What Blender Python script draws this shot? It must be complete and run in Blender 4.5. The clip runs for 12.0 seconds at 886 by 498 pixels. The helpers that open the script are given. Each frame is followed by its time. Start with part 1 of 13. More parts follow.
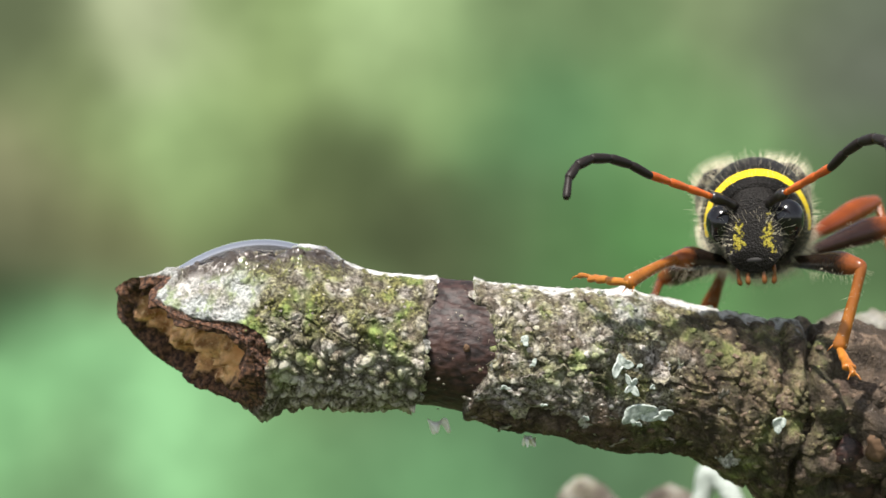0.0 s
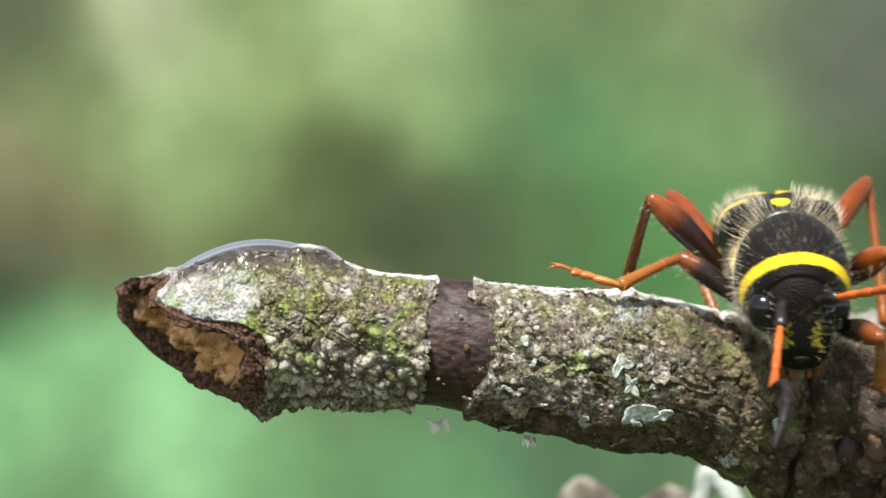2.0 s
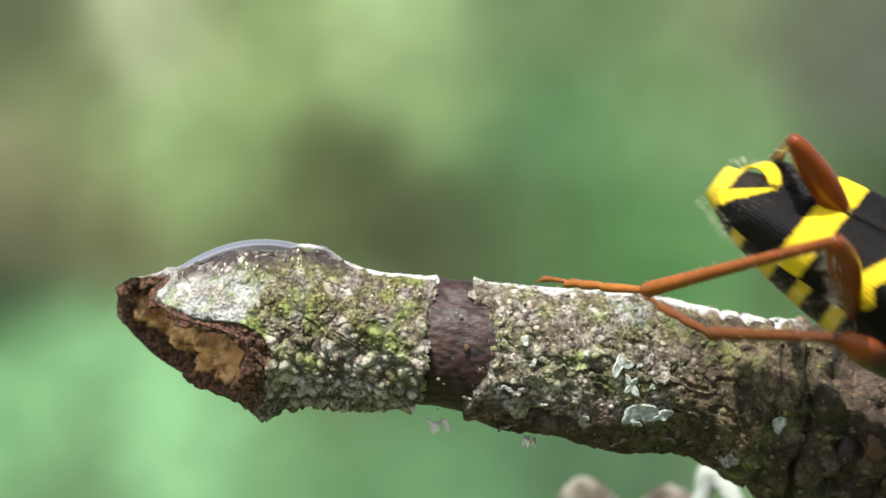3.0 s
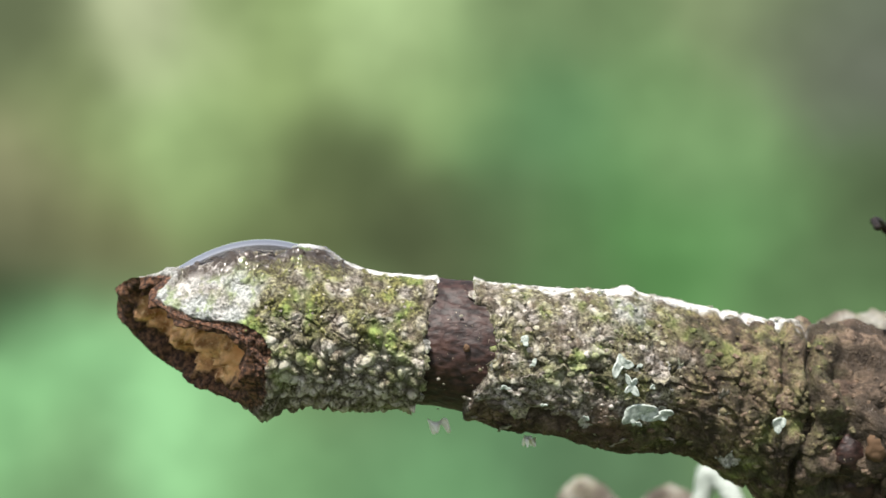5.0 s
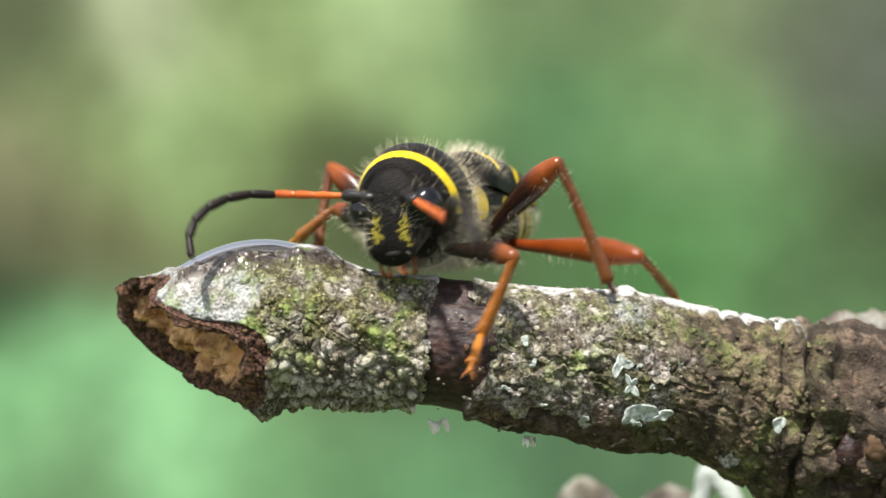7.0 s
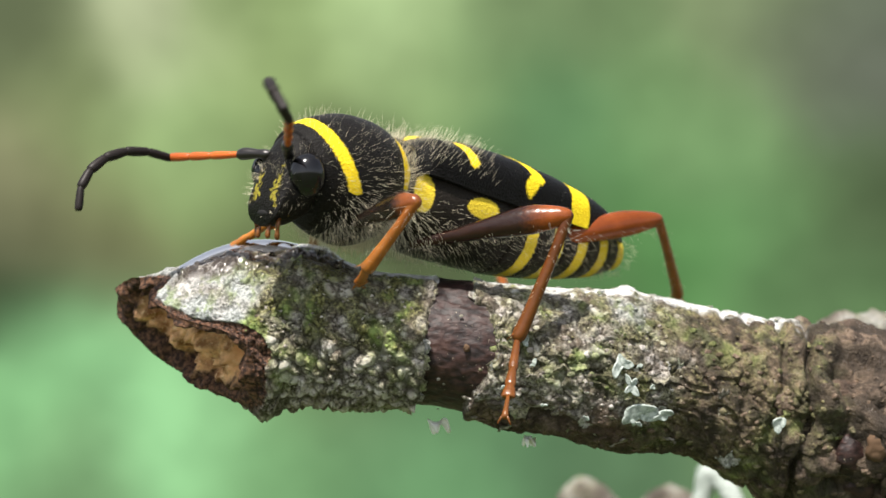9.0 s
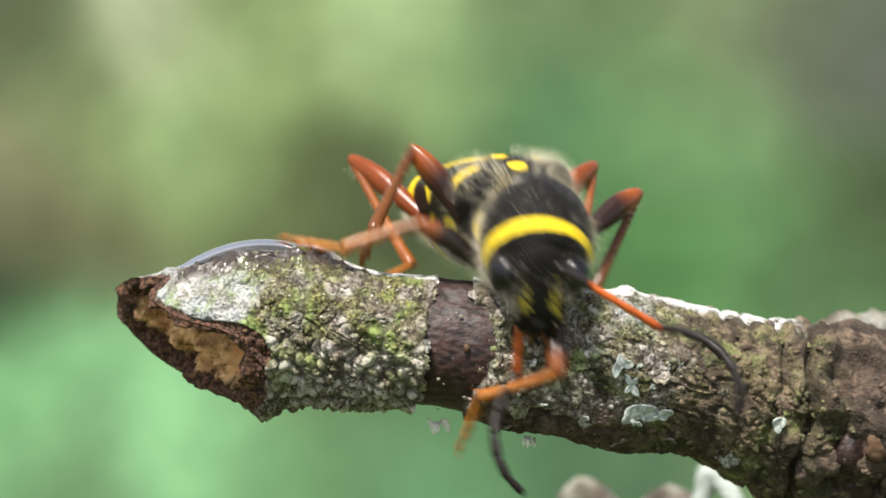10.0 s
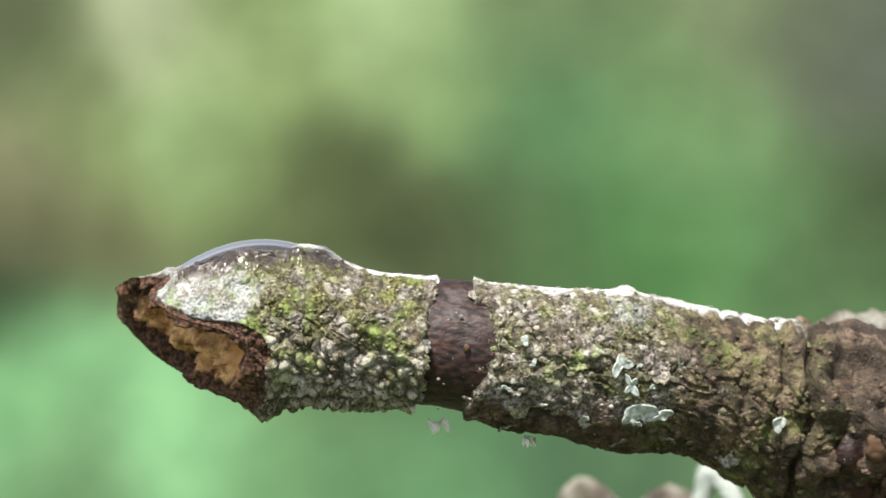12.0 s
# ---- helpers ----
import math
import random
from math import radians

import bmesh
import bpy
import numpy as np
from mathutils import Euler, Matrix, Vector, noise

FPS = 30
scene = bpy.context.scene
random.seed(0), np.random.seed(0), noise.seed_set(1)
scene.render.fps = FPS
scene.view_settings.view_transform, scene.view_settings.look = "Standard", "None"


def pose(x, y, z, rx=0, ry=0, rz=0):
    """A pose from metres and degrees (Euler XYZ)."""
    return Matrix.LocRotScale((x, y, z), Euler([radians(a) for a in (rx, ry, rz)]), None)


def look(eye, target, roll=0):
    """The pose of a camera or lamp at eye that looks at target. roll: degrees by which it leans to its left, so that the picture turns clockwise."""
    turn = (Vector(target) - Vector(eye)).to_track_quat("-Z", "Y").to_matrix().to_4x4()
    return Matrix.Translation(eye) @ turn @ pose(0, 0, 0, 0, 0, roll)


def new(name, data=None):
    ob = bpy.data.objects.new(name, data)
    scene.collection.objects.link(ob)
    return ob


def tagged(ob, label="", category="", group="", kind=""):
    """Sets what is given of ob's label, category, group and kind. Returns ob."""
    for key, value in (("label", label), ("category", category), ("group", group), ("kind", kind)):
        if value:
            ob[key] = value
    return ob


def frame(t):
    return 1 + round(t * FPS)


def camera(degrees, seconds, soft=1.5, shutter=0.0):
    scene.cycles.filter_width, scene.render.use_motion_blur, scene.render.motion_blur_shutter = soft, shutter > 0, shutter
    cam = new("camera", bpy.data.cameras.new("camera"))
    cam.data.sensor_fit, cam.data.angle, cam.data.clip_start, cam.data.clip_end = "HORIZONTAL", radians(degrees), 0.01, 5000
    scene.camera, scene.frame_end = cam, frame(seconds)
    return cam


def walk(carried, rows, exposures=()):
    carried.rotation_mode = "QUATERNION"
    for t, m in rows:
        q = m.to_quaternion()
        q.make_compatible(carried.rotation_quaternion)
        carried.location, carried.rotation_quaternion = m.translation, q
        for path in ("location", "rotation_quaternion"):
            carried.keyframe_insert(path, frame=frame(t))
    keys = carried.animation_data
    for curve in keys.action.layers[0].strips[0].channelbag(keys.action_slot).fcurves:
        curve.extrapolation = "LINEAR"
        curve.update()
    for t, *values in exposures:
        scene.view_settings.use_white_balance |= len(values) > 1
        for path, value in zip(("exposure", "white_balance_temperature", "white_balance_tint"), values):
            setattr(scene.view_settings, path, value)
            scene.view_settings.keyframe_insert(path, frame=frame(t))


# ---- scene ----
MM = 0.001          # the place is small: shapes below are in millimetres
REACH = 40.0        # camera to the branch's axis, mm

cam = camera(33.4, 12.0, soft=1.5, shutter=0.5)
cam.data.dof.use_dof = True
cam.data.dof.focus_distance = 0.0373
cam.data.dof.aperture_fstop = 138.0
STAND = look((0, -REACH * MM, 0), (0, 0, 0))
walk(cam, [(0.0, STAND), (12.0, STAND)])

# ---- light ----
SUN_WAY = Vector((-0.20, -0.42, 0.88)).normalized()   # towards the sun
world = bpy.data.worlds.new("sky")
scene.world = world
world.use_nodes = True
wn = world.node_tree.nodes
sky = wn.new("ShaderNodeTexSky")
sky.sky_type, sky.sun_disc = "NISHITA", False
sky.air_density, sky.dust_density, sky.ozone_density = 0.7, 1.2, 0.4
sky.sun_elevation = math.asin(SUN_WAY.z)
sky.sun_rotation = math.atan2(SUN_WAY.x, SUN_WAY.y)
haze = wn.new("ShaderNodeHueSaturation")          # thin bright cloud takes the blue out of the sky
haze.inputs["Saturation"].default_value = 0.35
world.node_tree.links.new(sky.outputs[0], haze.inputs["Color"])
world.node_tree.links.new(haze.outputs[0], wn["Background"].inputs[0])
wn["Background"].inputs[1].default_value = 0.08
sun_data = bpy.data.lights.new("sun", "SUN")
sun_data.energy, sun_data.angle, sun_data.color = 2.8, radians(0.6), (1.0, 0.93, 0.86)
sun = new("sun", sun_data)
sun.rotation_mode = "QUATERNION"
sun.rotation_quaternion = SUN_WAY.to_track_quat("Z", "Y")
scene.view_settings.exposure = 1.5


# ---- material helpers ----
def material(name, rough=0.6, spec=0.5):
    m = bpy.data.materials.new(name)
    m.use_nodes = True
    b = m.node_tree.nodes["Principled BSDF"]
    b.inputs["Roughness"].default_value = rough
    b.inputs["Specular IOR Level"].default_value = spec
    return m, b


def plug(m, socket, value):
    if isinstance(value, bpy.types.NodeSocket):
        m.node_tree.links.new(value, socket)
    else:
        socket.default_value = value


def add(m, kind):
    return m.node_tree.nodes.new(kind)


def calc(m, op, a, b=0.0, clamp=False):
    n = add(m, "ShaderNodeMath")
    n.operation, n.use_clamp = op, clamp
    plug(m, n.inputs[0], a)
    plug(m, n.inputs[1], b)
    return n.outputs[0]


def mix(m, fac, a, b):
    n = add(m, "ShaderNodeMix")
    n.data_type = "RGBA"
    plug(m, n.inputs[0], fac)
    plug(m, n.inputs[6], a if isinstance(a, bpy.types.NodeSocket) else (*a, 1))
    plug(m, n.inputs[7], b if isinstance(b, bpy.types.NodeSocket) else (*b, 1))
    return n.outputs[2]


def grain(m, size, detail=4.0, rough=0.6, stretch=None):
    """Noise with grains of about size mm, on the thing's own coordinates."""
    n = add(m, "ShaderNodeTexNoise")
    n.inputs["Scale"].default_value = 1.0 / (size * MM)
    n.inputs["Detail"].default_value = detail
    n.inputs["Roughness"].default_value = rough
    c = add(m, "ShaderNodeTexCoord").outputs["Object"]
    if stretch:
        s = add(m, "ShaderNodeVectorMath")
        s.operation = "MULTIPLY"
        plug(m, s.inputs[0], c)
        s.inputs[1].default_value = stretch
        c = s.outputs[0]
    plug(m, n.inputs["Vector"], c)
    return n.outputs[0]


def cells(m, size, feature="F1"):
    n = add(m, "ShaderNodeTexVoronoi")
    n.feature = feature
    n.inputs["Scale"].default_value = 1.0 / (size * MM)
    plug(m, n.inputs["Vector"], add(m, "ShaderNodeTexCoord").outputs["Object"])
    return n.outputs[0]


def step(m, value, low, high):
    n = add(m, "ShaderNodeMapRange")
    n.interpolation_type = "SMOOTHSTEP"
    plug(m, n.inputs[0], value)
    n.inputs[1].default_value, n.inputs[2].default_value = low, high
    return n.outputs[0]


def layer(m, name):
    n = add(m, "ShaderNodeAttribute")
    n.attribute_name = name
    return n.outputs["Fac"]


def relief(m, b, height, depth, strength=1.0):
    n = add(m, "ShaderNodeBump")
    n.inputs["Strength"].default_value = strength
    n.inputs["Distance"].default_value = depth * MM
    plug(m, n.inputs["Height"], height)
    plug(m, b.inputs["Normal"], n.outputs[0])


# ---- materials ----
def bark_material():
    m, b = material("bark", 0.75, 0.35)
    fine, mid, wide = grain(m, 0.09, 5), grain(m, 0.35, 4), grain(m, 1.6, 3)
    tone = layer(m, "tone")
    wood = mix(m, step(m, mid, 0.35, 0.65), (0.040, 0.027, 0.019), (0.19, 0.135, 0.092))
    wood = mix(m, step(m, fine, 0.52, 0.75), wood, (0.25, 0.19, 0.135))
    wood = mix(m, calc(m, "MULTIPLY", step(m, wide, 0.54, 0.64), 0.5), wood, (0.085, 0.045, 0.030))
    crust = mix(m, step(m, fine, 0.34, 0.66), (0.085, 0.073, 0.057), (0.42, 0.385, 0.335))
    crust = mix(m, step(m, calc(m, "ADD", tone, calc(m, "MULTIPLY", fine, 0.5)), 0.75, 1.15), crust, (0.64, 0.60, 0.56))
    crust = mix(m, calc(m, "MULTIPLY", step(m, tone, 0.40, 0.15), 0.7), crust, (0.075, 0.055, 0.038))
    moss = mix(m, step(m, fine, 0.40, 0.66), (0.050, 0.049, 0.015), (0.30, 0.295, 0.10))
    moss = mix(m, calc(m, "MULTIPLY", step(m, tone, 0.62, 0.9), 0.55), moss, (0.42, 0.44, 0.22))
    spring = mix(m, step(m, mid, 0.4, 0.6), (0.13, 0.20, 0.040), (0.29, 0.39, 0.11))
    pale = mix(m, step(m, fine, 0.36, 0.62), (0.22, 0.24, 0.225), (0.47, 0.49, 0.475))
    pale = mix(m, calc(m, "MULTIPLY", step(m, mid, 0.50, 0.60), 0.75), pale, (0.24, 0.31, 0.14))
    pale = mix(m, step(m, grain(m, 0.55, 3), 0.60, 0.70), pale, (0.60, 0.59, 0.57))
    c = mix(m, layer(m, "crust"), wood, crust)
    c = mix(m, calc(m, "MULTIPLY", layer(m, "moss"), step(m, wide, 0.30, 0.46), True), c, moss)
    c = mix(m, calc(m, "MULTIPLY", layer(m, "moss"), step(m, wide, 0.48, 0.62), True), c, spring)
    c = mix(m, layer(m, "pale"), c, pale)
    # dark cracks, and the painted shade of hollows and underside
    c = mix(m, calc(m, "MULTIPLY", layer(m, "crack_shade"), 0.9), c, (0.024, 0.018, 0.012))
    c = mix(m, calc(m, "MULTIPLY", layer(m, "wet"), step(m, mid, 0.38, 0.50)), c, (0.034, 0.022, 0.012))
    rind = mix(m, step(m, fine, 0.40, 0.66), (0.022, 0.011, 0.007), (0.17, 0.085, 0.050))
    c = mix(m, layer(m, "torn"), c, rind)
    # sun glare of the top edge, painted as a white streak
    c = mix(m, layer(m, "top_glare"), c, mix(m, step(m, mid, 0.36, 0.52), (0.36, 0.36, 0.32), (0.70, 0.70, 0.68)))
    plug(m, b.inputs["Base Color"], c)
    wet = calc(m, "MAXIMUM", step(m, mid, 0.52, 0.66), layer(m, "wet"))
    plug(m, b.inputs["Roughness"], calc(m, "SUBTRACT", 0.78, calc(m, "MULTIPLY", wet, 0.60)))
    plug(m, b.inputs["Coat Weight"], layer(m, "wet"))
    b.inputs["Coat Roughness"].default_value = 0.12
    relief(m, b, calc(m, "ADD", fine, calc(m, "MULTIPLY", mid, 0.8)), 0.10, 1.0)
    return m


def bare_material():
    m, b = material("bare inner bark", 0.5, 0.35)
    fib, mid = grain(m, 0.2, 5, 0.6, (0.7, 1, 1.4)), grain(m, 0.7, 4)
    c = mix(m, step(m, fib, 0.35, 0.70), (0.010, 0.006, 0.0055), (0.045, 0.022, 0.018))
    c = mix(m, step(m, mid, 0.54, 0.70), c, (0.056, 0.028, 0.022))
    c = mix(m, step(m, grain(m, 0.075, 2), 0.71, 0.75), c, (0.42, 0.36, 0.27))
    plug(m, b.inputs["Base Color"], c)
    relief(m, b, calc(m, "ADD", fib, mid), 0.05, 0.8)
    return m


def cut_material():
    m, b = material("broken wood", 0.7, 0.3)
    fib, mid = grain(m, 0.13, 5, 0.65), grain(m, 0.5, 4)
    rot = mix(m, step(m, mid, 0.34, 0.62), (0.26, 0.11, 0.04), (0.86, 0.52, 0.25))
    rot = mix(m, step(m, fib, 0.52, 0.74), rot, (0.90, 0.66, 0.38))
    rim = mix(m, step(m, fib, 0.40, 0.66), (0.022, 0.011, 0.007), (0.18, 0.09, 0.050))
    c = mix(m, step(m, calc(m, "ADD", layer(m, "rim"), calc(m, "MULTIPLY", mid, 0.45)), 0.88, 1.0), rot, rim)
    plug(m, b.inputs["Base Color"], c)
    relief(m, b, fib, 0.10, 0.9)
    return m


def lichen_material():
    m, b = material("pale lichen", 0.85, 0.2)
    f = grain(m, 0.12, 4)
    plug(m, b.inputs["Base Color"], mix(m, step(m, f, 0.35, 0.65), (0.24, 0.28, 0.25), (0.48, 0.53, 0.49)))
    relief(m, b, f, 0.03, 0.6)
    return m


def fluff_material():
    m, b = material("white fibre", 0.5, 0.3)
    plug(m, b.inputs["Base Color"], mix(m, grain(m, 0.2), (0.70, 0.72, 0.70), (0.88, 0.90, 0.88)))
    b.inputs["Subsurface Weight"].default_value = 1.0
    b.inputs["Subsurface Radius"].default_value = (1.0, 1.0, 1.0)
    b.inputs["Subsurface Scale"].default_value = 0.3 * MM
    return m


def water_material():
    m, b = material("water", 0.0, 0.5)
    b.inputs["Base Color"].default_value = (0.30, 0.27, 0.23, 1)
    b.inputs["Transmission Weight"].default_value = 1.0
    b.inputs["IOR"].default_value = 1.333
    return m


def marked_material(name, dark, light, ragged=0.16):
    """Finely haired black armour with yellow markings, whose outline is carried by the mesh."""
    m, b = material(name, 0.5, 0.10)
    f, pit = grain(m, 0.05, 4), cells(m, 0.055)
    black = mix(m, step(m, f, 0.4, 0.75), dark, (dark[0] * 2.2, dark[1] * 2.1, dark[2] * 1.9))
    yellow = mix(m, step(m, f, 0.35, 0.65), (light[0] * 0.8, light[1] * 0.72, light[2] * 0.6), light)
    edge = calc(m, "ADD", layer(m, "mark"), calc(m, "MULTIPLY", calc(m, "SUBTRACT", grain(m, 0.09, 3), 0.5), ragged))
    k = step(m, edge, -0.02, 0.03)
    plug(m, b.inputs["Base Color"], mix(m, k, black, yellow))
    plug(m, b.inputs["Roughness"], calc(m, "ADD", calc(m, "MULTIPLY", k, 0.25), 0.40))
    relief(m, b, calc(m, "ADD", pit, f), 0.026, 0.8)
    return m


def armour_material(name, dark, light, rough=0.42):
    m, b = material(name, rough, 0.5)
    f = grain(m, 0.11, 4)
    plug(m, b.inputs["Base Color"], mix(m, step(m, f, 0.35, 0.7), dark, light))
    relief(m, b, cells(m, 0.07), 0.012, 0.5)
    return m


def limb_material(name, root, tip, start, end):
    """Leg armour that turns from one colour to the other along the limb, mm from the joint."""
    m, b = material(name, 0.27, 0.35)
    s = add(m, "ShaderNodeSeparateXYZ")
    plug(m, s.inputs[0], add(m, "ShaderNodeTexCoord").outputs["Object"])
    f = grain(m, 0.10, 4)
    along = calc(m, "ADD", calc(m, "DIVIDE", s.outputs[0], MM), calc(m, "MULTIPLY", calc(m, "SUBTRACT", f, 0.5), 0.5))
    c = mix(m, step(m, along, start, end), root, tip)
    worn = add(m, "ShaderNodeVectorMath")
    worn.operation = "SCALE"
    plug(m, worn.inputs[0], c)
    plug(m, worn.inputs["Scale"], calc(m, "ADD", calc(m, "MULTIPLY", grain(m, 0.45, 4), 0.9), 0.55))
    c = worn.outputs[0]
    plug(m, b.inputs["Base Color"], c)
    b.inputs["Subsurface Weight"].default_value = 0.15
    b.inputs["Subsurface Radius"].default_value = (1.0, 0.45, 0.15)
    b.inputs["Subsurface Scale"].default_value = 0.25 * MM
    relief(m, b, calc(m, "ADD", cells(m, 0.09), f), 0.012, 0.4)
    return m


def plain_material(name, colour, rough, spec=0.5):
    m, b = material(name, rough, spec)
    f = grain(m, 0.1, 3)
    plug(m, b.inputs["Base Color"], mix(m, f, colour, [v * 1.35 for v in colour]))
    return m


BARK, BARE, CUT, LICHEN, FLUFF, WATER = (bark_material(), bare_material(), cut_material(), lichen_material(),
                                         fluff_material(), water_material())
YELLOW = (0.88, 0.68, 0.025)
ELYTRA = marked_material("wing case", (0.0030, 0.0028, 0.0027), YELLOW)
SHIELD = marked_material("neck shield", (0.0055, 0.005, 0.0045), YELLOW)
UNDER = marked_material("underside", (0.013, 0.011, 0.009), (0.74, 0.58, 0.05))
FACE = marked_material("face", (0.007, 0.0065, 0.006), (0.30, 0.27, 0.04), 0.75)
EYE = plain_material("eye", (0.003, 0.003, 0.004), 0.12, 0.5)
BUD = plain_material("bud scale", (0.085, 0.052, 0.030), 0.8, 0.2)
JAW = plain_material("jaw", (0.005, 0.0045, 0.004), 0.36, 0.5)
LIP = plain_material("upper lip", (0.006, 0.0055, 0.005), 0.62, 0.3)
PALP = limb_material("palp", (0.012, 0.008, 0.007), (0.16, 0.060, 0.016), 0.34, 0.44)
SCAPE = plain_material("antenna base", (0.012, 0.010, 0.009), 0.3)
SHAFT = limb_material("antenna shaft", (0.52, 0.12, 0.02), (0.40, 0.085, 0.016), 0.6, 3.0)
TIP = plain_material("antenna tip", (0.010, 0.007, 0.006), 0.5, 0.25)
HAIR, HB = material("pale hair", 0.45, 0.4)
HB.inputs["Base Color"].default_value = (0.68, 0.62, 0.46, 1)


# ---- mesh helpers ----
def ring_faces(rows, n, start=0, close=True):
    out = []
    for i in range(rows - 1):
        for j in range(n if close else n - 1):
            k = (j + 1) % n
            out.append((start + i * n + j, start + i * n + k, start + (i + 1) * n + k, start + (i + 1) * n + j))
    return out


def swing(v):
    """The far half of the branch leads away to the rear: each point slides out along its line from the camera."""
    away = 1 + 0.33 * math.log1p(math.exp(3.0 * (v[0] - 3.0))) / 3.0 / REACH if v[0] < 60 else 1.5
    return v[0] * away, (v[1] + REACH) * away - REACH, v[2] * away


def as_is(v):
    return v


def far_back(v):
    """The side twigs stand well behind the branch."""
    return v[0] * 1.4, (v[1] + REACH) * 1.4 - REACH, v[2] * 1.4


def full_grown(v):
    """The beetle's own size: its parts are drawn 7 % small."""
    return v[0] * GROWN, v[1] * GROWN, v[2] * GROWN


GROWN = 1.07
SHAPE = [as_is]      # how the parts of the section at hand are shaped


def part(name, verts, faces, mat, parent=None, label="", layers=None, kind=""):
    """One mesh object from millimetre points, with float layers on its points."""
    me = bpy.data.meshes.new(name)
    me.from_pydata([tuple(c * MM for c in SHAPE[0](v)) for v in verts], [], faces)
    me.materials.append(mat)
    for key, values in (layers or {}).items():
        me.attributes.new(key, "FLOAT", "POINT").data.foreach_set("value", np.asarray(values, dtype=np.float32))
    me.polygons.foreach_set("use_smooth", [True] * len(me.polygons))
    me.update()
    ob = new(name, me)
    ob.parent = parent
    return tagged(ob, label=label, kind=kind)


def loft(stations, n=28, square=2.0, caps=True):
    """Rings round the x axis from (x, y, z, half width, half height)."""
    verts = []
    for x, y, z, w, h in stations:
        for j in range(n):
            a = 2 * math.pi * j / n
            c, s = math.cos(a), math.sin(a)
            p = 2.0 / square
            verts.append((x, y + w * math.copysign(abs(c) ** p, c), z + h * math.copysign(abs(s) ** p, s)))
    faces = ring_faces(len(stations), n)
    if caps:
        faces.append(tuple(reversed(range(n))))
        faces.append(tuple(range((len(stations) - 1) * n, len(stations) * n)))
    return verts, faces


def smooth_stations(rows, count):
    """Stations drawn out to a finer row of stations by a smooth curve."""
    rows = np.asarray(rows, dtype=float)
    t = np.linspace(0, len(rows) - 1, count)
    out = []
    for v in t:
        i = min(int(v), len(rows) - 2)
        f = v - i
        p0, p1, p2, p3 = rows[max(i - 1, 0)], rows[i], rows[i + 1], rows[min(i + 2, len(rows) - 1)]
        out.append(0.5 * (2 * p1 + (p2 - p0) * f + (2 * p0 - 5 * p1 + 4 * p2 - p3) * f * f
                          + (3 * p1 - p0 - 3 * p2 + p3) * f ** 3))
    return [tuple(r) for r in out]


def egg(cx, cy, cz, rx, ry, rz, rows=18, n=24, power=2.0):
    verts = []
    for i in range(rows + 1):
        u = -math.pi / 2 + math.pi * i / rows
        for j in range(n):
            a = 2 * math.pi * j / n
            k = abs(math.cos(u)) ** (2 / power)
            verts.append((cx + rx * math.sin(u), cy + ry * k * math.cos(a), cz + rz * k * math.sin(a)))
    return verts, ring_faces(rows + 1, n)


def joined(*pieces):
    verts, faces = [], []
    for v, f in pieces:
        o = len(verts)
        verts += v
        faces += [tuple(k + o for k in q) for q in f]
    return verts, faces


def hairs(spots, thick, rnd):
    """Fine three-sided spikes, each from (foot, way, length)."""
    verts, faces = [], []
    for foot, way, length in spots:
        foot, way = Vector(foot), Vector(way).normalized()
        a = way.orthogonal().normalized() * thick
        b = way.cross(a)
        o = len(verts)
        bend = Vector((rnd.uniform(-1, 1), rnd.uniform(-1, 1), rnd.uniform(-1, 1))) * length * 0.14
        for k in range(3):
            g = 2 * math.pi * k / 3
            verts.append(foot - way * 0.03 + a * math.cos(g) + b * math.sin(g))
        middle = foot + way * length * 0.55 + bend * 0.4
        for k in range(3):
            g = 2 * math.pi * k / 3
            verts.append(middle + (a * math.cos(g) + b * math.sin(g)) * 0.6)
        verts.append(foot + way * length + bend)
        for k in range(3):
            q = (k + 1) % 3
            faces.append((o + k, o + q, o + 3 + q, o + 3 + k))
            faces.append((o + 3 + k, o + 3 + q, o + 6))
    return verts, faces


def fuzz(size, *point):
    return noise.noise(Vector(point) / size)


